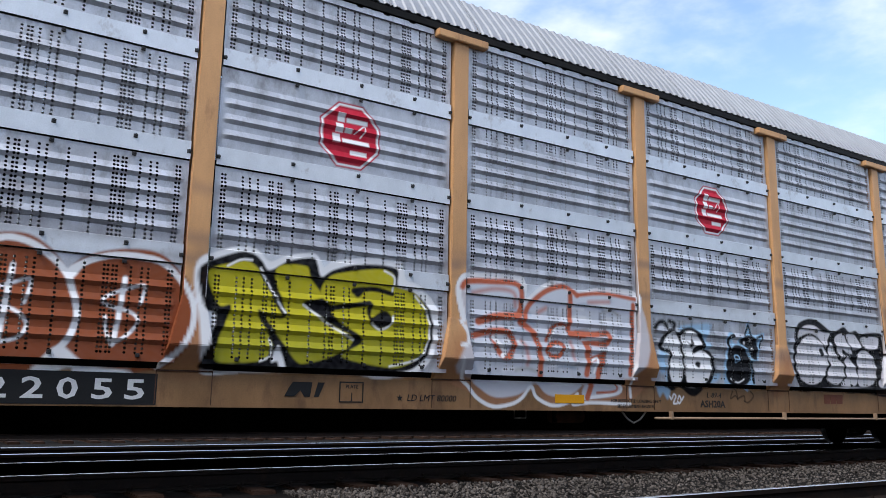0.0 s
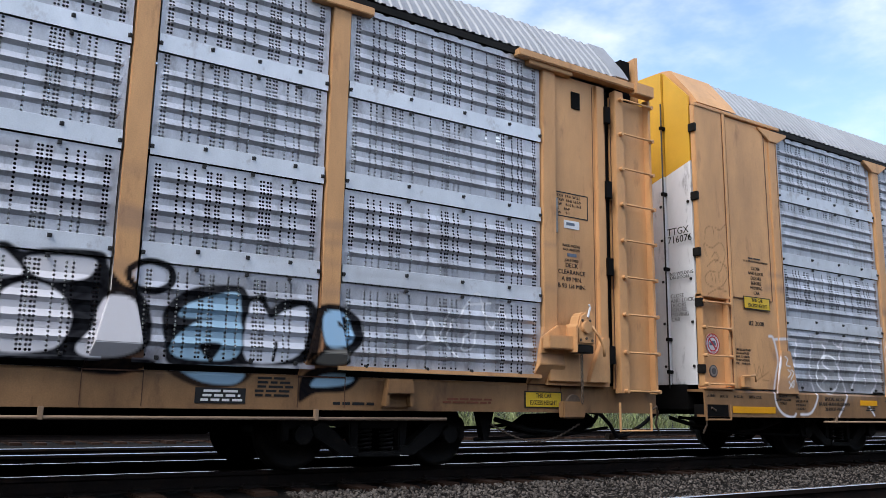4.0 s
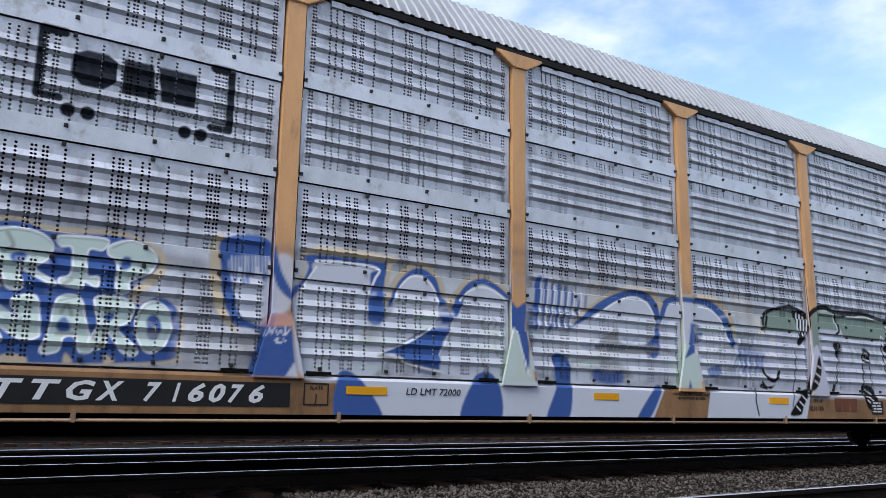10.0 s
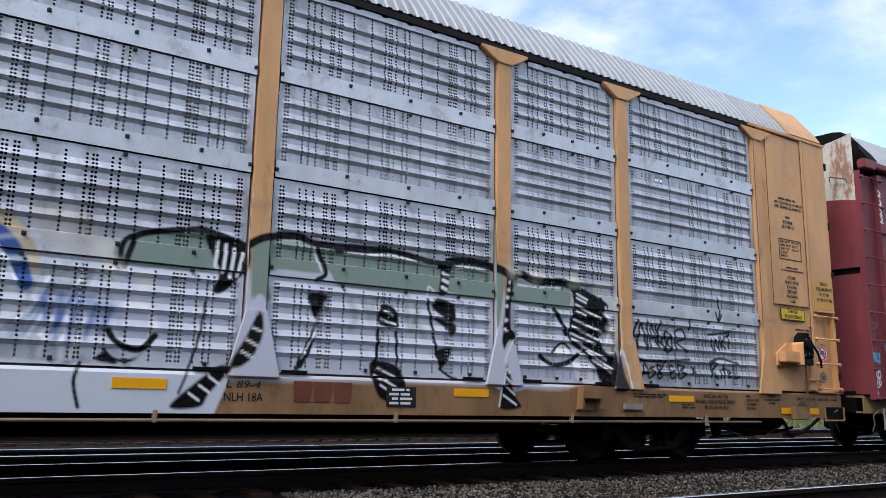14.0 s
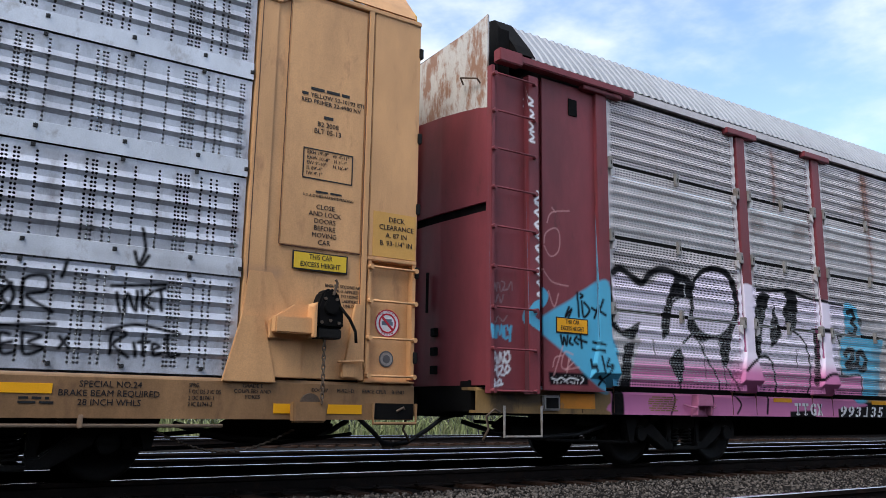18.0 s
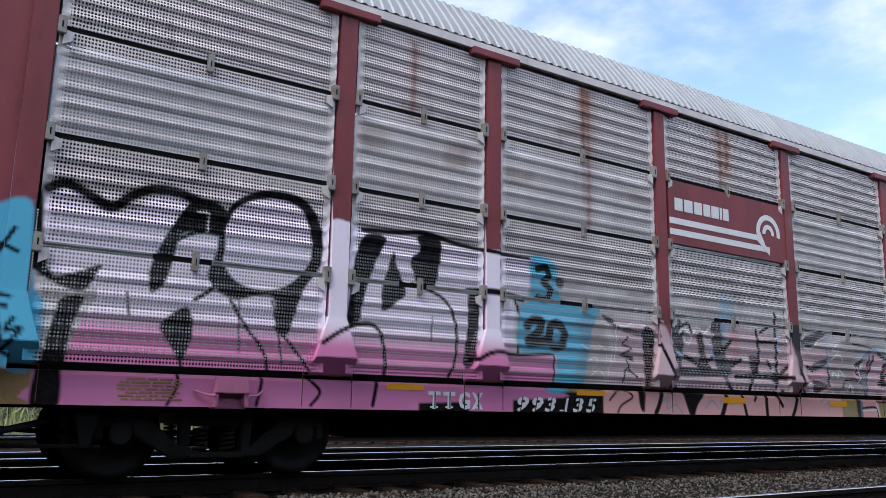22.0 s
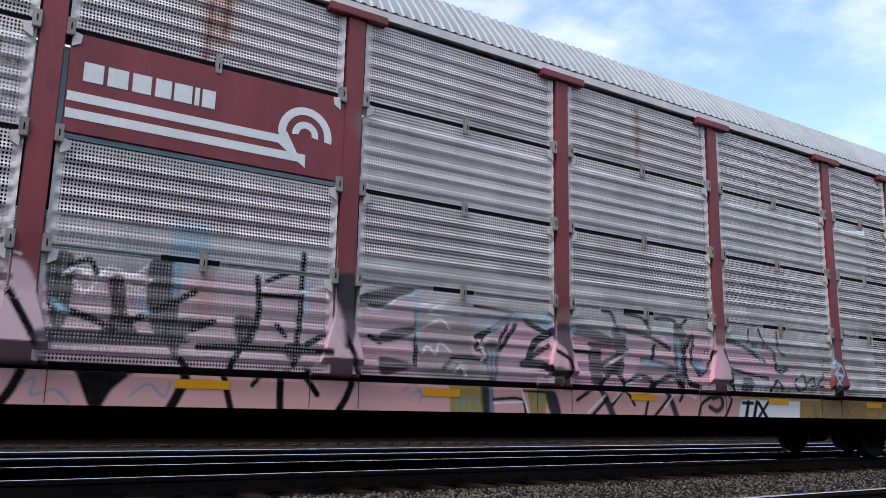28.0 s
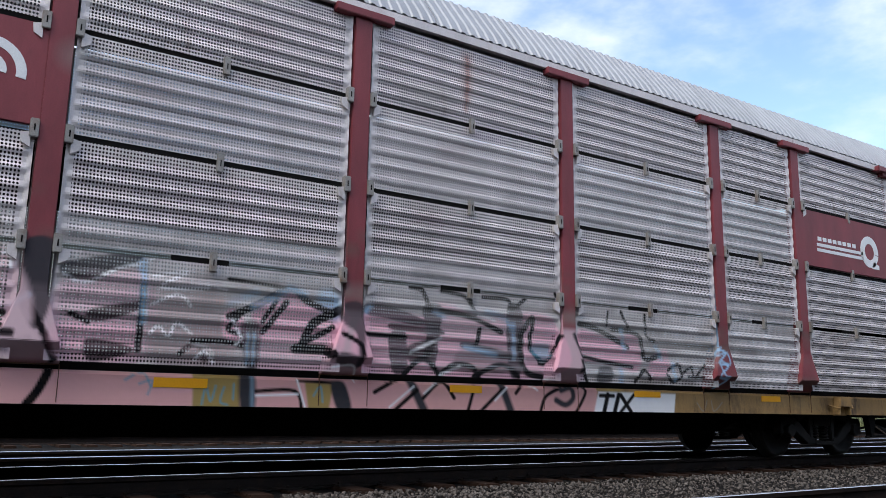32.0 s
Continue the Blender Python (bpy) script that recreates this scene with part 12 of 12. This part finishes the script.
for words, x in (("EOC-27", 12.75), ("M-921-D", 13.02), ("E69CE CPLR", 13.30), ("B-END", 13.64)):
    lettering(words, x, 0.835, 0.036, FACE, BLACK, car2)
text_rows(car2, ("GRADE E", "COUPLERS AND", "YOKES"), 12.16, 0.86, 0.05, 0.034, FACE)
text_rows(car2, ("GRADE E", "COUPLERS AND", "YOKES"), -12.20, 0.86, 0.05, 0.034, FACE)
Y2 = 0.0
for x, z in ((-12.68, 2.82), (12.84, 2.80)):
    bars(1, x - 0.17, z + 0.035, 0.34, 0.035, Y2, BLACK, car2, label="small maker's lettering")
    lettering("U.S. & OTHER PATENTS PENDING", x, z - 0.04, 0.026, Y2, BLACK, car2, align="CENTER")
for x, z in ((-12.69, 2.70), (12.81, 2.67)):
    text_rows(car2, ("CLOSE", "AND LOCK", "DOORS", "BEFORE", "MOVING", "CAR"), x, z - 0.03, 0.072, 0.048, Y2, bold=0.003)
plate_sign(car2, "THIS CAR\nEXCESS HEIGHT", -13.00, 2.09, 0.60, 0.185, 0.0)
plate_sign(car2, "THIS CAR\nEXCESS HEIGHT", 12.48, 2.01, 0.60, 0.185, 0.0)
lettering("B2 2008", -12.89, 1.865, 0.062, 0.016, BLACK, car2, width=0.35, bold=0.005)
for x, z in ((-13.07, 1.49), (13.06, 1.87)):
    text_rows(car2, ("ENSURE SECONDARY", "LOCK IS APPLIED", "PRIOR TO USING", "DOOR LADDERS", "LOCK     UNLOCK"), x, z, 0.048, 0.030, 0.016, bold=0.002)
bars(1, 12.56, 3.92, 0.52, 0.055, Y2, BLACK, car2, label="small maker's lettering")
bars(1, 12.49, 3.855, 0.12, 0.055, Y2, BLACK, car2, label="small maker's lettering")
lettering("YELLOW 52-10193 ETI", 12.90, 3.804, 0.044, Y2, BLACK, car2, align="CENTER")
lettering("RED PRIMER 22-4980 NV", 12.83, 3.738, 0.044, Y2, BLACK, car2, align="CENTER")
bars(1, 12.74, 3.635, 0.13, 0.055, Y2, BLACK, car2, label="small lettering")
text_rows(car2, ("B2 2008", "BLT 05-13"), 12.80, 3.505, 0.075, 0.050, Y2, bold=0.003)
frame_box(car2, 12.54, 2.94, 0.56, 0.32, 0.0)
for k, row in enumerate(("EXH 19'-0\"   W 4'-11\"", "EXW 10'-8\"   H 3'-1\"", "EW 9'-10\"     H 16'-4\"", "IL 89'-4\"", "IW 9'-1\"")):
    lettering(row, 12.58, 3.20 - 0.055 * k, 0.036, -0.001, BLACK, car2, bold=0.002)
part("paint_patch", Shape().box((13.36, -0.004, 2.24), (13.88, 0.002, 2.72)), FRESH, car2, "patch of fresher yellow paint")
text_rows(car2, ("DECK", "CLEARANCE", "A. 87 IN", "B. 93-1/4\" IN"), 13.64, 2.62, 0.085, 0.052, -0.008, bold=0.003)
for x in (-13.61, 13.61):
    no_riding_sign(car2, x, 1.56, 0.085)
    seal = part("round_label", Shape().disc(x, 1.19, 0.085, 0.083, 0.088, 24), SEAL, car2, "round grey label")
    part("label_face", Shape().disc(x, 1.19, 0.07, 0.080, 0.084, 20), CLIP, seal)
    part("label_core", Shape().disc(x, 1.19, 0.045, 0.077, 0.081, 8), SEAL, seal)
for x, e in ((-13.08, 1), (13.10, -1)):
    lock = part("ladder_lock", Shape().box((x - 0.06, -0.05, 0.98), (x + 0.10, 0.02, 1.13)), YELLOW, car2, bevel=0.01)
    part("lock_handle", Shape().tube([(x - 0.12, -0.07, 1.13), (x + 0.16, -0.07, 1.15), (x + 0.17, -0.07, 1.06)], 0.013, 8), YELLOW, lock, smooth=True)
part("lock_gusset", Shape().prism([(13.06, 0.97), (13.24, 0.97), (13.24, 1.72), (13.18, 1.72)], -0.03, 0.02), YELLOW, car2, bevel=0.006)
part("base_flare", Shape().prism([(11.95, 0.96), (12.62, 0.96), (12.62, 1.30), (12.28, 1.95), (12.05, 1.95)], -0.012, 0.02), YELLOW, car2, bevel=0.006)
part("roping_eye", Shape().box((9.14, FACE - 0.045, 0.655), (9.46, FACE + 0.005, 0.735)), CLIP, car2, bevel=0.01)
lettering("TTGX\n716076", 0, 0, 0.10, 0, BLACK, car2, "lettering", label="black car number on the white end door").matrix_basis = Matrix.Translation((-13.945, 0.52, 3.10)) @ Matrix.Rotation(radians(-90), 4, "Z")
lettering("CLOSE\nAND LOCK\nDOORS\nBEFORE\nMOVING\nCAR", 0, 0, 0.055, 0, BLACK, car2, "lettering").matrix_basis = Matrix.Translation((-13.945, 0.50, 2.20)) @ Matrix.Rotation(radians(-90), 4, "Z")
lettering("NO WELDING\nON DOORS", 0, 0, 0.045, 0, BLACK, car2, "lettering").matrix_basis = Matrix.Translation((-13.945, 0.50, 2.52)) @ Matrix.Rotation(radians(-90), 4, "Z")
lettering("EXCESS\nHEIGHT\nCAR", 0, 0, 0.12, 0, BROWN, car2, "lettering").matrix_basis = Matrix.Translation((-13.945, 1.40, 4.60)) @ Matrix.Rotation(radians(-90), 4, "Z")
lettering("How tomorrow moves", -6.47, 3.255, 0.062, 0.010, BLACK, car2, width=1.24)

# ---- car 3: fittings and lettering
FACE = SILL_BACK["punched"] - 0.003
for end in (1, -1):
    boxed_end(car3, end, MAROON, True)
    coupler(car3, end)
for x in (-10.16, 10.16):
    jacking_bracket(car3, x, ROSE_STEEL if x < 0 else OCHRE)
reflectors(car3, ((-8.47, -8.02, 0.865, 0.925), (-5.80, -5.33, 0.865, 0.925), (-3.03, -2.53, 0.82, 0.9), (-0.41, 0.07, 0.815, 0.9), (2.74, 3.17, 0.84, 0.92), (5.59, 6.07, 0.845, 0.92), (8.20, 8.65, 0.83, 0.91)))
big_letters("TTGX", -7.95, 0.685, 0.165, 0.78, FACE - 0.003, PALE, car3, 0.0, 0.030, True)
big_letters("993135", -6.78, 0.67, 0.155, 1.34, FACE - 0.003, PALE, car3, 0.25, 0.016, True)
plate_sign(car3, "THIS CAR\nEXCESS HEIGHT", -12.83, 1.61, 0.52, 0.19, 0.044, REFLECTOR)
part("orange_patch", Shape().box((-12.67, FACE - 0.004, 0.72), (-12.10, FACE + 0.002, 0.90)), ORANGE, car3, "worn orange reflective patch")
b = part("roping_bracket", Shape().box((-12.97, FACE - 0.045, 0.69), (-12.70, FACE + 0.005, 0.87)), CLIP, car3, bevel=0.015)
part("roping_hole", Shape().box((-12.93, FACE - 0.05, 0.72), (-12.74, FACE - 0.04, 0.84)), DARK, b)
bars(7, -11.16, 0.90, 0.62, 0.20, FACE, OCHRE, car3)
# emblem panels
for x0, x1, big in ((-4.20, -1.55, True), (9.235, 11.815, False)):
    panel = part("emblem_panel", Shape().box((x0, 0.012, 2.945), (x1, 0.05, 3.845)), MAROON, car3, "flat maroon panel with white emblem", bevel=0.004)
    y = 0.008
    if big:
        for k, w in enumerate((0.17, 0.18, 0.17, 0.15, 0.17, 0.05, 0.13)):
            at = -4.08 + (0, 0.20, 0.41, 0.61, 0.78, 0.97, 1.04)[k]
            part("emblem_block", Shape().prism([(at, 3.42), (at + w, 3.42), (at + w, 3.60), (at, 3.60)], y, 0.014), PALE, panel, "white block", bevel=0.003)
        for z in (3.225, 3.07):
            part("emblem_stripe", Shape().box((-4.19, y, z), (-2.20 if z > 3.1 else -1.97, 0.014, z + 0.085)), PALE, panel, "long white stripe")
        cx, cz, rr = -1.98, 3.36, ((0.29, 0.21), (0.14, 0.07))
    else:
        for z in (3.285, 3.20):
            part("emblem_stripe", Shape().box((9.63, y, z), (10.95, 0.014, z + 0.05)), PALE, panel, "white stripe")
        for k in range(8):
            part("emblem_block", Shape().box((9.66 + 0.14 * k, y, 3.375), (9.76 + 0.14 * k, 0.014, 3.44)), PALE, panel, "white block")
        cx, cz, rr = 11.15, 3.36, ((0.27, 0.14),)
        part("emblem_stripe", Shape().prism([(11.20, 3.08), (11.42, 3.08), (11.42, 3.15), (11.26, 3.2)], y, 0.014), PALE, panel)
    for r0, r1 in rr:
        n, stop = 24, math.pi * (1.08 if big else 1.98)
        turns = [-0.15 + stop * k / n for k in range(n + 1)]
        s = Shape().add([(cx + r * math.cos(a), f, cz + r * math.sin(a)) for a in turns for r, f in ((r0, y), (r1, y), (r1, 0.014), (r0, 0.014))],
                        [(4 * k + i, 4 * k + (i + 1) % 4, 4 * k + 4 + (i + 1) % 4, 4 * k + 4 + i) for k in range(n) for i in range(4)] + [(3, 2, 1, 0), (4 * n, 4 * n + 1, 4 * n + 2, 4 * n + 3)])
        part("emblem_arc", s, PALE, panel, "white arc")
    if big:
        part("emblem_stripe", Shape().prism([(-2.26, 3.36), (-2.18, 3.36), (-2.06, 3.155), (-1.97, 3.155), (-1.97, 3.02), (-2.05, 3.07), (-2.26, 3.225)], y - 0.002, 0.0145), PALE, panel)

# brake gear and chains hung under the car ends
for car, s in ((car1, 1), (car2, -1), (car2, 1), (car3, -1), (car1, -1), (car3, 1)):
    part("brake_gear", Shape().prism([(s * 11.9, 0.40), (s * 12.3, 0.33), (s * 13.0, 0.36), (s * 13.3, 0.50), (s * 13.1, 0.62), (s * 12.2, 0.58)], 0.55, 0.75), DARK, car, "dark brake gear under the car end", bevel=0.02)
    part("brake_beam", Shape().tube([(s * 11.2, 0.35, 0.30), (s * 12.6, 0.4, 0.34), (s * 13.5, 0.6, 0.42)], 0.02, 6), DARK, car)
    if s < 0:
        continue
    droop = [(s * (11.35 + 1.35 * k / 22), 0.25, 0.47 - 0.20 * math.sin(math.pi * k / 22)) for k in range(23)]
    links = Shape()
    for a, b in zip(droop, droop[1:]):
        links.tube([a, ((a[0] + b[0]) / 2, a[1] + 0.012, (a[2] + b[2]) / 2 + 0.01), b], 0.011, 5)
    part("slack_chain", links, CHAIN, car, "slack brake chain below the sill")
# ---------------------------------------------------------------- ground and tracks
ground = tagged(part("ground", grid_mesh("ground", [-2500, -120, -20, 0, 30, 120, 400, 2500][::1], [0, 1], lambda x, z: x * 0, (EARTH,)), EARTH, None), kind="structure")
bm = bmesh.new()
# The high bank below y -3.5 is unseen, added to darken the lower panels.
PROFILE = ((-2500, 7.6), (-40, 7.2), (-8.5, 6.6), (-5.0, 0.4), (-3.5, -0.45), (1.6, -0.30), (2.4, -0.20), (7.1, -0.20), (9.0, -0.19), (10.6, -0.22), (11.4, -0.30), (15.0, -0.30), (16.4, -0.42), (18.6, -0.32), (22.6, -0.32), (24.2, -0.52), (60, -0.5), (2500, 0.6))
cols = (-2500, -60, 0, 40, 120, 400, 2500)
grid = [[bm.verts.new((x, y, z)) for y, z in PROFILE] for x in cols]
for a, b in zip(grid, grid[1:]):
    for k in range(len(PROFILE) - 1):
        f = bm.faces.new((a[k], b[k], b[k + 1], a[k + 1]))
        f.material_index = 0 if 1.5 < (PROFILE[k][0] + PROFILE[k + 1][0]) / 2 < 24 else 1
bmesh.ops.recalc_face_normals(bm, faces=bm.faces)
me = ground.data
bm.to_mesh(me)
bm.free()
me.materials.clear()
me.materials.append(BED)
me.materials.append(EARTH)

HEAD = ((-0.036, 0.0), (-0.034, -0.036), (-0.009, -0.05), (-0.009, -0.135), (-0.07, -0.15), (-0.07, -0.165), (0.07, -0.165), (0.07, -0.15), (0.009, -0.135), (0.009, -0.05), (0.034, -0.036), (0.036, 0.0))


def build_track(centre, z, x0, x1, tie_from, tie_to, label, gauge=0.7525):
    track = thing("railway_track", label, "railway track", pose(0, centre, z), "railway tracks", "structure")
    for e in (-gauge, gauge):
        rail = part("rail", Shape().sweep([(y + e, h - 0.004) for y, h in HEAD][::-1], x0, x1), RAIL, track, "rusty steel rail")
        part("rail_head", Shape().sweep([(e - 0.030, -0.004), (e - 0.024, 0.002), (e + 0.024, 0.002), (e + 0.030, -0.004)][::-1], x0, x1), RAIL_TOP, rail, "polished running surface")
    tie = Shape().box((-0.115, -1.30, -0.34), (0.115, 1.30, -0.165)).mesh("sleeper", TIE, bevel=0.012)
    plate = Shape().box((-0.10, -0.17, -0.165), (0.10, 0.17, -0.148)).box((-0.07, -0.10, -0.15), (-0.05, -0.075, -0.12)).box((0.05, 0.075, -0.15), (0.07, 0.10, -0.12)).mesh("tie_plate", RAIL)
    rng = random.Random(int(centre * 10))
    x = tie_from
    while x < tie_to:
        t = part("sleeper", tie, TIE, track, "", pose(x + rng.uniform(-0.03, 0.03), rng.uniform(-0.04, 0.04), rng.uniform(-0.015, 0.01), 0, 0, rng.uniform(-1.2, 1.2)))
        for e in (-gauge, gauge):
            part("tie_plate", plate, RAIL, t, "", pose(0, e, 0))
        x += 0.53
    return track


build_track(3.81, 0.0, -400, 900, -8.0, 24.0, "rusty rails on worn timber sleepers in grey ballast")
build_track(8.88, 0.0, -400, 900, -6.0, 66.0, "rails under the train on dark timber sleepers")
build_track(13.15, -0.085, -400, 900, -6.0, 40.0, "parallel rails behind the train")
build_track(20.5, -0.10, -400, 900, -8.0, 34.0, "outer rails beside the reeds")


# loose stones between the near track and the train
def stones():
    rng = np.random.default_rng(5)
    base = np.array([(1, 0, 0), (-1, 0, 0), (0, 1, 0), (0, -1, 0), (0, 0, 1), (0, 0, -1), (0.62, 0.62, 0.5), (-0.62, 0.62, 0.5), (0.62, -0.62, 0.5), (-0.62, -0.62, 0.5)], float)
    tri = np.array([(4, 6, 7), (4, 8, 6), (4, 7, 9), (4, 9, 8), (6, 0, 2), (6, 2, 7), (7, 2, 1), (7, 1, 9), (9, 1, 3), (9, 3, 8), (8, 3, 0), (8, 0, 6), (5, 2, 0), (5, 1, 2), (5, 3, 1), (5, 0, 3)])
    n = 40000
    # denser where the camera stands near
    x = 3.2 + 36 * rng.random(n) ** 1.7
    y = 4.62 + 3.0 * rng.random(n)
    size = rng.uniform(0.009, 0.026, n) * (1 + 0.25 * (x > 15))
    z = -0.195 + size * 0.25 + rng.uniform(-0.01, 0.015, n) - 0.02 * np.sin((y - 4.6) / 3 * math.pi)
    turn = rng.normal(size=(n, 3, 3))
    q, _ = np.linalg.qr(turn)
    jitter = 1 + rng.uniform(-0.28, 0.28, (n, len(base), 3))
    shape = base[None] * jitter * (size[:, None, None] * rng.uniform(0.45, 1.25, (n, 1, 3)))
    v = np.einsum("nij,nkj->nki", q, shape) + np.stack([x, y, z], 1)[:, None]
    f = tri[None] + (np.arange(n) * len(base))[:, None, None]
    me = bpy.data.meshes.new("ballast")
    me.vertices.add(n * len(base))
    me.vertices.foreach_set("co", v.astype(np.float32).ravel())
    me.loops.add(n * 48)
    me.loops.foreach_set("vertex_index", f.astype(np.int32).ravel())
    me.polygons.add(n * 16)
    me.polygons.foreach_set("loop_start", np.arange(0, n * 48, 3, dtype=np.int32))
    me.materials.append(STONE)
    me.update(calc_edges=True)
    tagged(new("ballast", me), "loose crushed grey stone ballast beside the rails", "ballast", kind="stuff")


stones()


def reeds():
    rng = np.random.default_rng(8)
    n = 9000
    x = rng.uniform(-14, 75, n)
    y = rng.uniform(24.0, 30.0, n)
    h = rng.uniform(0.8, 1.75, n) * (0.75 + 0.3 * np.sin(x * 0.7) ** 2)
    w = rng.uniform(0.012, 0.03, n)
    lean = rng.normal(0, 0.22, (n, 2))
    side = rng.uniform(-0.6, 0.6, n)
    ground_z = np.full(n, -0.55)
    p = np.stack([x, y, ground_z], 1)
    wide = np.stack([np.cos(side) * w, np.sin(side) * w, np.zeros(n)], 1)
    up = np.stack([lean[:, 0] * h, lean[:, 1] * h, h], 1)
    bend = np.stack([lean[:, 0] * h * 0.8, lean[:, 1] * h * 0.8, -0.15 * h], 1)
    v = np.stack([p - wide, p + wide, p + up * 0.55 - wide * 0.8, p + up * 0.55 + wide * 0.8, p + up + bend], 1)
    me = bpy.data.meshes.new("reeds")
    faces = []
    for k in range(n):
        o = k * 5
        faces += [(o, o + 1, o + 3, o + 2), (o + 2, o + 3, o + 4)]
    me.from_pydata(v.reshape(-1, 3).tolist(), [], faces)
    me.materials.append(REED)
    tagged(new("reeds", me), "tall green and straw-coloured reeds beyond the tracks", "reeds", kind="stuff")


reeds()


# wires of a distant pole line, a low building and a tree far beyond the reeds
poles = thing("pole_line", "overhead wires strung between tall wooden poles", "pole line", pose(0, 30, -0.5))
for x in (-110, 330):
    part("pole", Shape().tube([(x, 0.2, 0), (x, 0.2, 15.5)], 0.16, 10).box((x - 0.06, -0.6, 14.3), (x + 0.06, 1.0, 14.5)), TIE, poles, "tall timber pole")
for z in (14.65, 14.15, 13.43, 8.9, 8.76, 7.97, 6.77):
    part("wire", Shape().tube([(-110, 0, z), (60, 0, z), (330, 0, z)], 0.012, 5), DARK, poles, "thin dark wire")
hall = thing("low_building", "long pale building with a red roof edge, far off", "building", pose(0, 140, 1.2))
part("wall", Shape().box((-90, 0, 0), (26, 12, 6.1)), PALE, hall, "pale wall")
part("roof", Shape().box((-90.3, -0.3, 6.1), (26.3, 12.3, 6.75)), DISTANT, hall, "red roof edge")
tree = thing("tree", "small leafy green tree far off beside the building", "tree", pose(11.5, 134, -0.5))
part("trunk", Shape().tube([(0, 0, 0), (0.1, 0, 2.5), (-0.1, 0.1, 5.0), (0.2, 0, 8.0)], 0.16, 7).tube([(0, 0, 3.0), (1.4, 0.3, 5.5), (2.0, 0.2, 7.2)], 0.08, 5).tube([(0, 0, 3.6), (-1.5, -0.2, 6.0), (-1.9, 0.1, 7.5)], 0.08, 5), TIE, tree)
rng = random.Random(4)
leaves = Shape()
for k in range(1500):
    a, b, r = rng.uniform(0, 6.283), rng.uniform(-1.2, 1.5), rng.uniform(0.4, 1.0) ** 0.5
    c = Vector((2.9 * r * math.cos(a) * math.cos(b), 2.4 * r * math.sin(a) * math.cos(b), 7.0 + 3.0 * r * math.sin(b) + 0.7 * math.sin(a * 3)))
    u, w = Vector((rng.gauss(0, 1), rng.gauss(0, 1), rng.gauss(0, 1))).normalized() * 0.20, Vector((rng.gauss(0, 1), rng.gauss(0, 1), rng.gauss(0, 1))).normalized() * 0.13
    leaves.add([c - u, c + w, c + u, c - w], [(0, 1, 2, 3)])
part("crown", leaves, REED, tree, "loose green leaves")
def motions():
    for car, centre in ((car1, 7.20), (car2, 35.83), (car3, 64.57)):
        walk(car, [(t, pose(centre - x, 7.3, 0)) for t, x in ROLLED])
    times, way = [t for t, x in ROLLED], [x for t, x in ROLLED]
    steps = [round(0.15 * k, 2) for k in range(213)] + [32.0]
    for wheel, x, radius in TURNING:
        walk(wheel, [(t, pose(x, 0, 0.362, 0, -math.degrees(float(np.interp(t, times, way)) / radius), 0)) for t in steps])


motions()
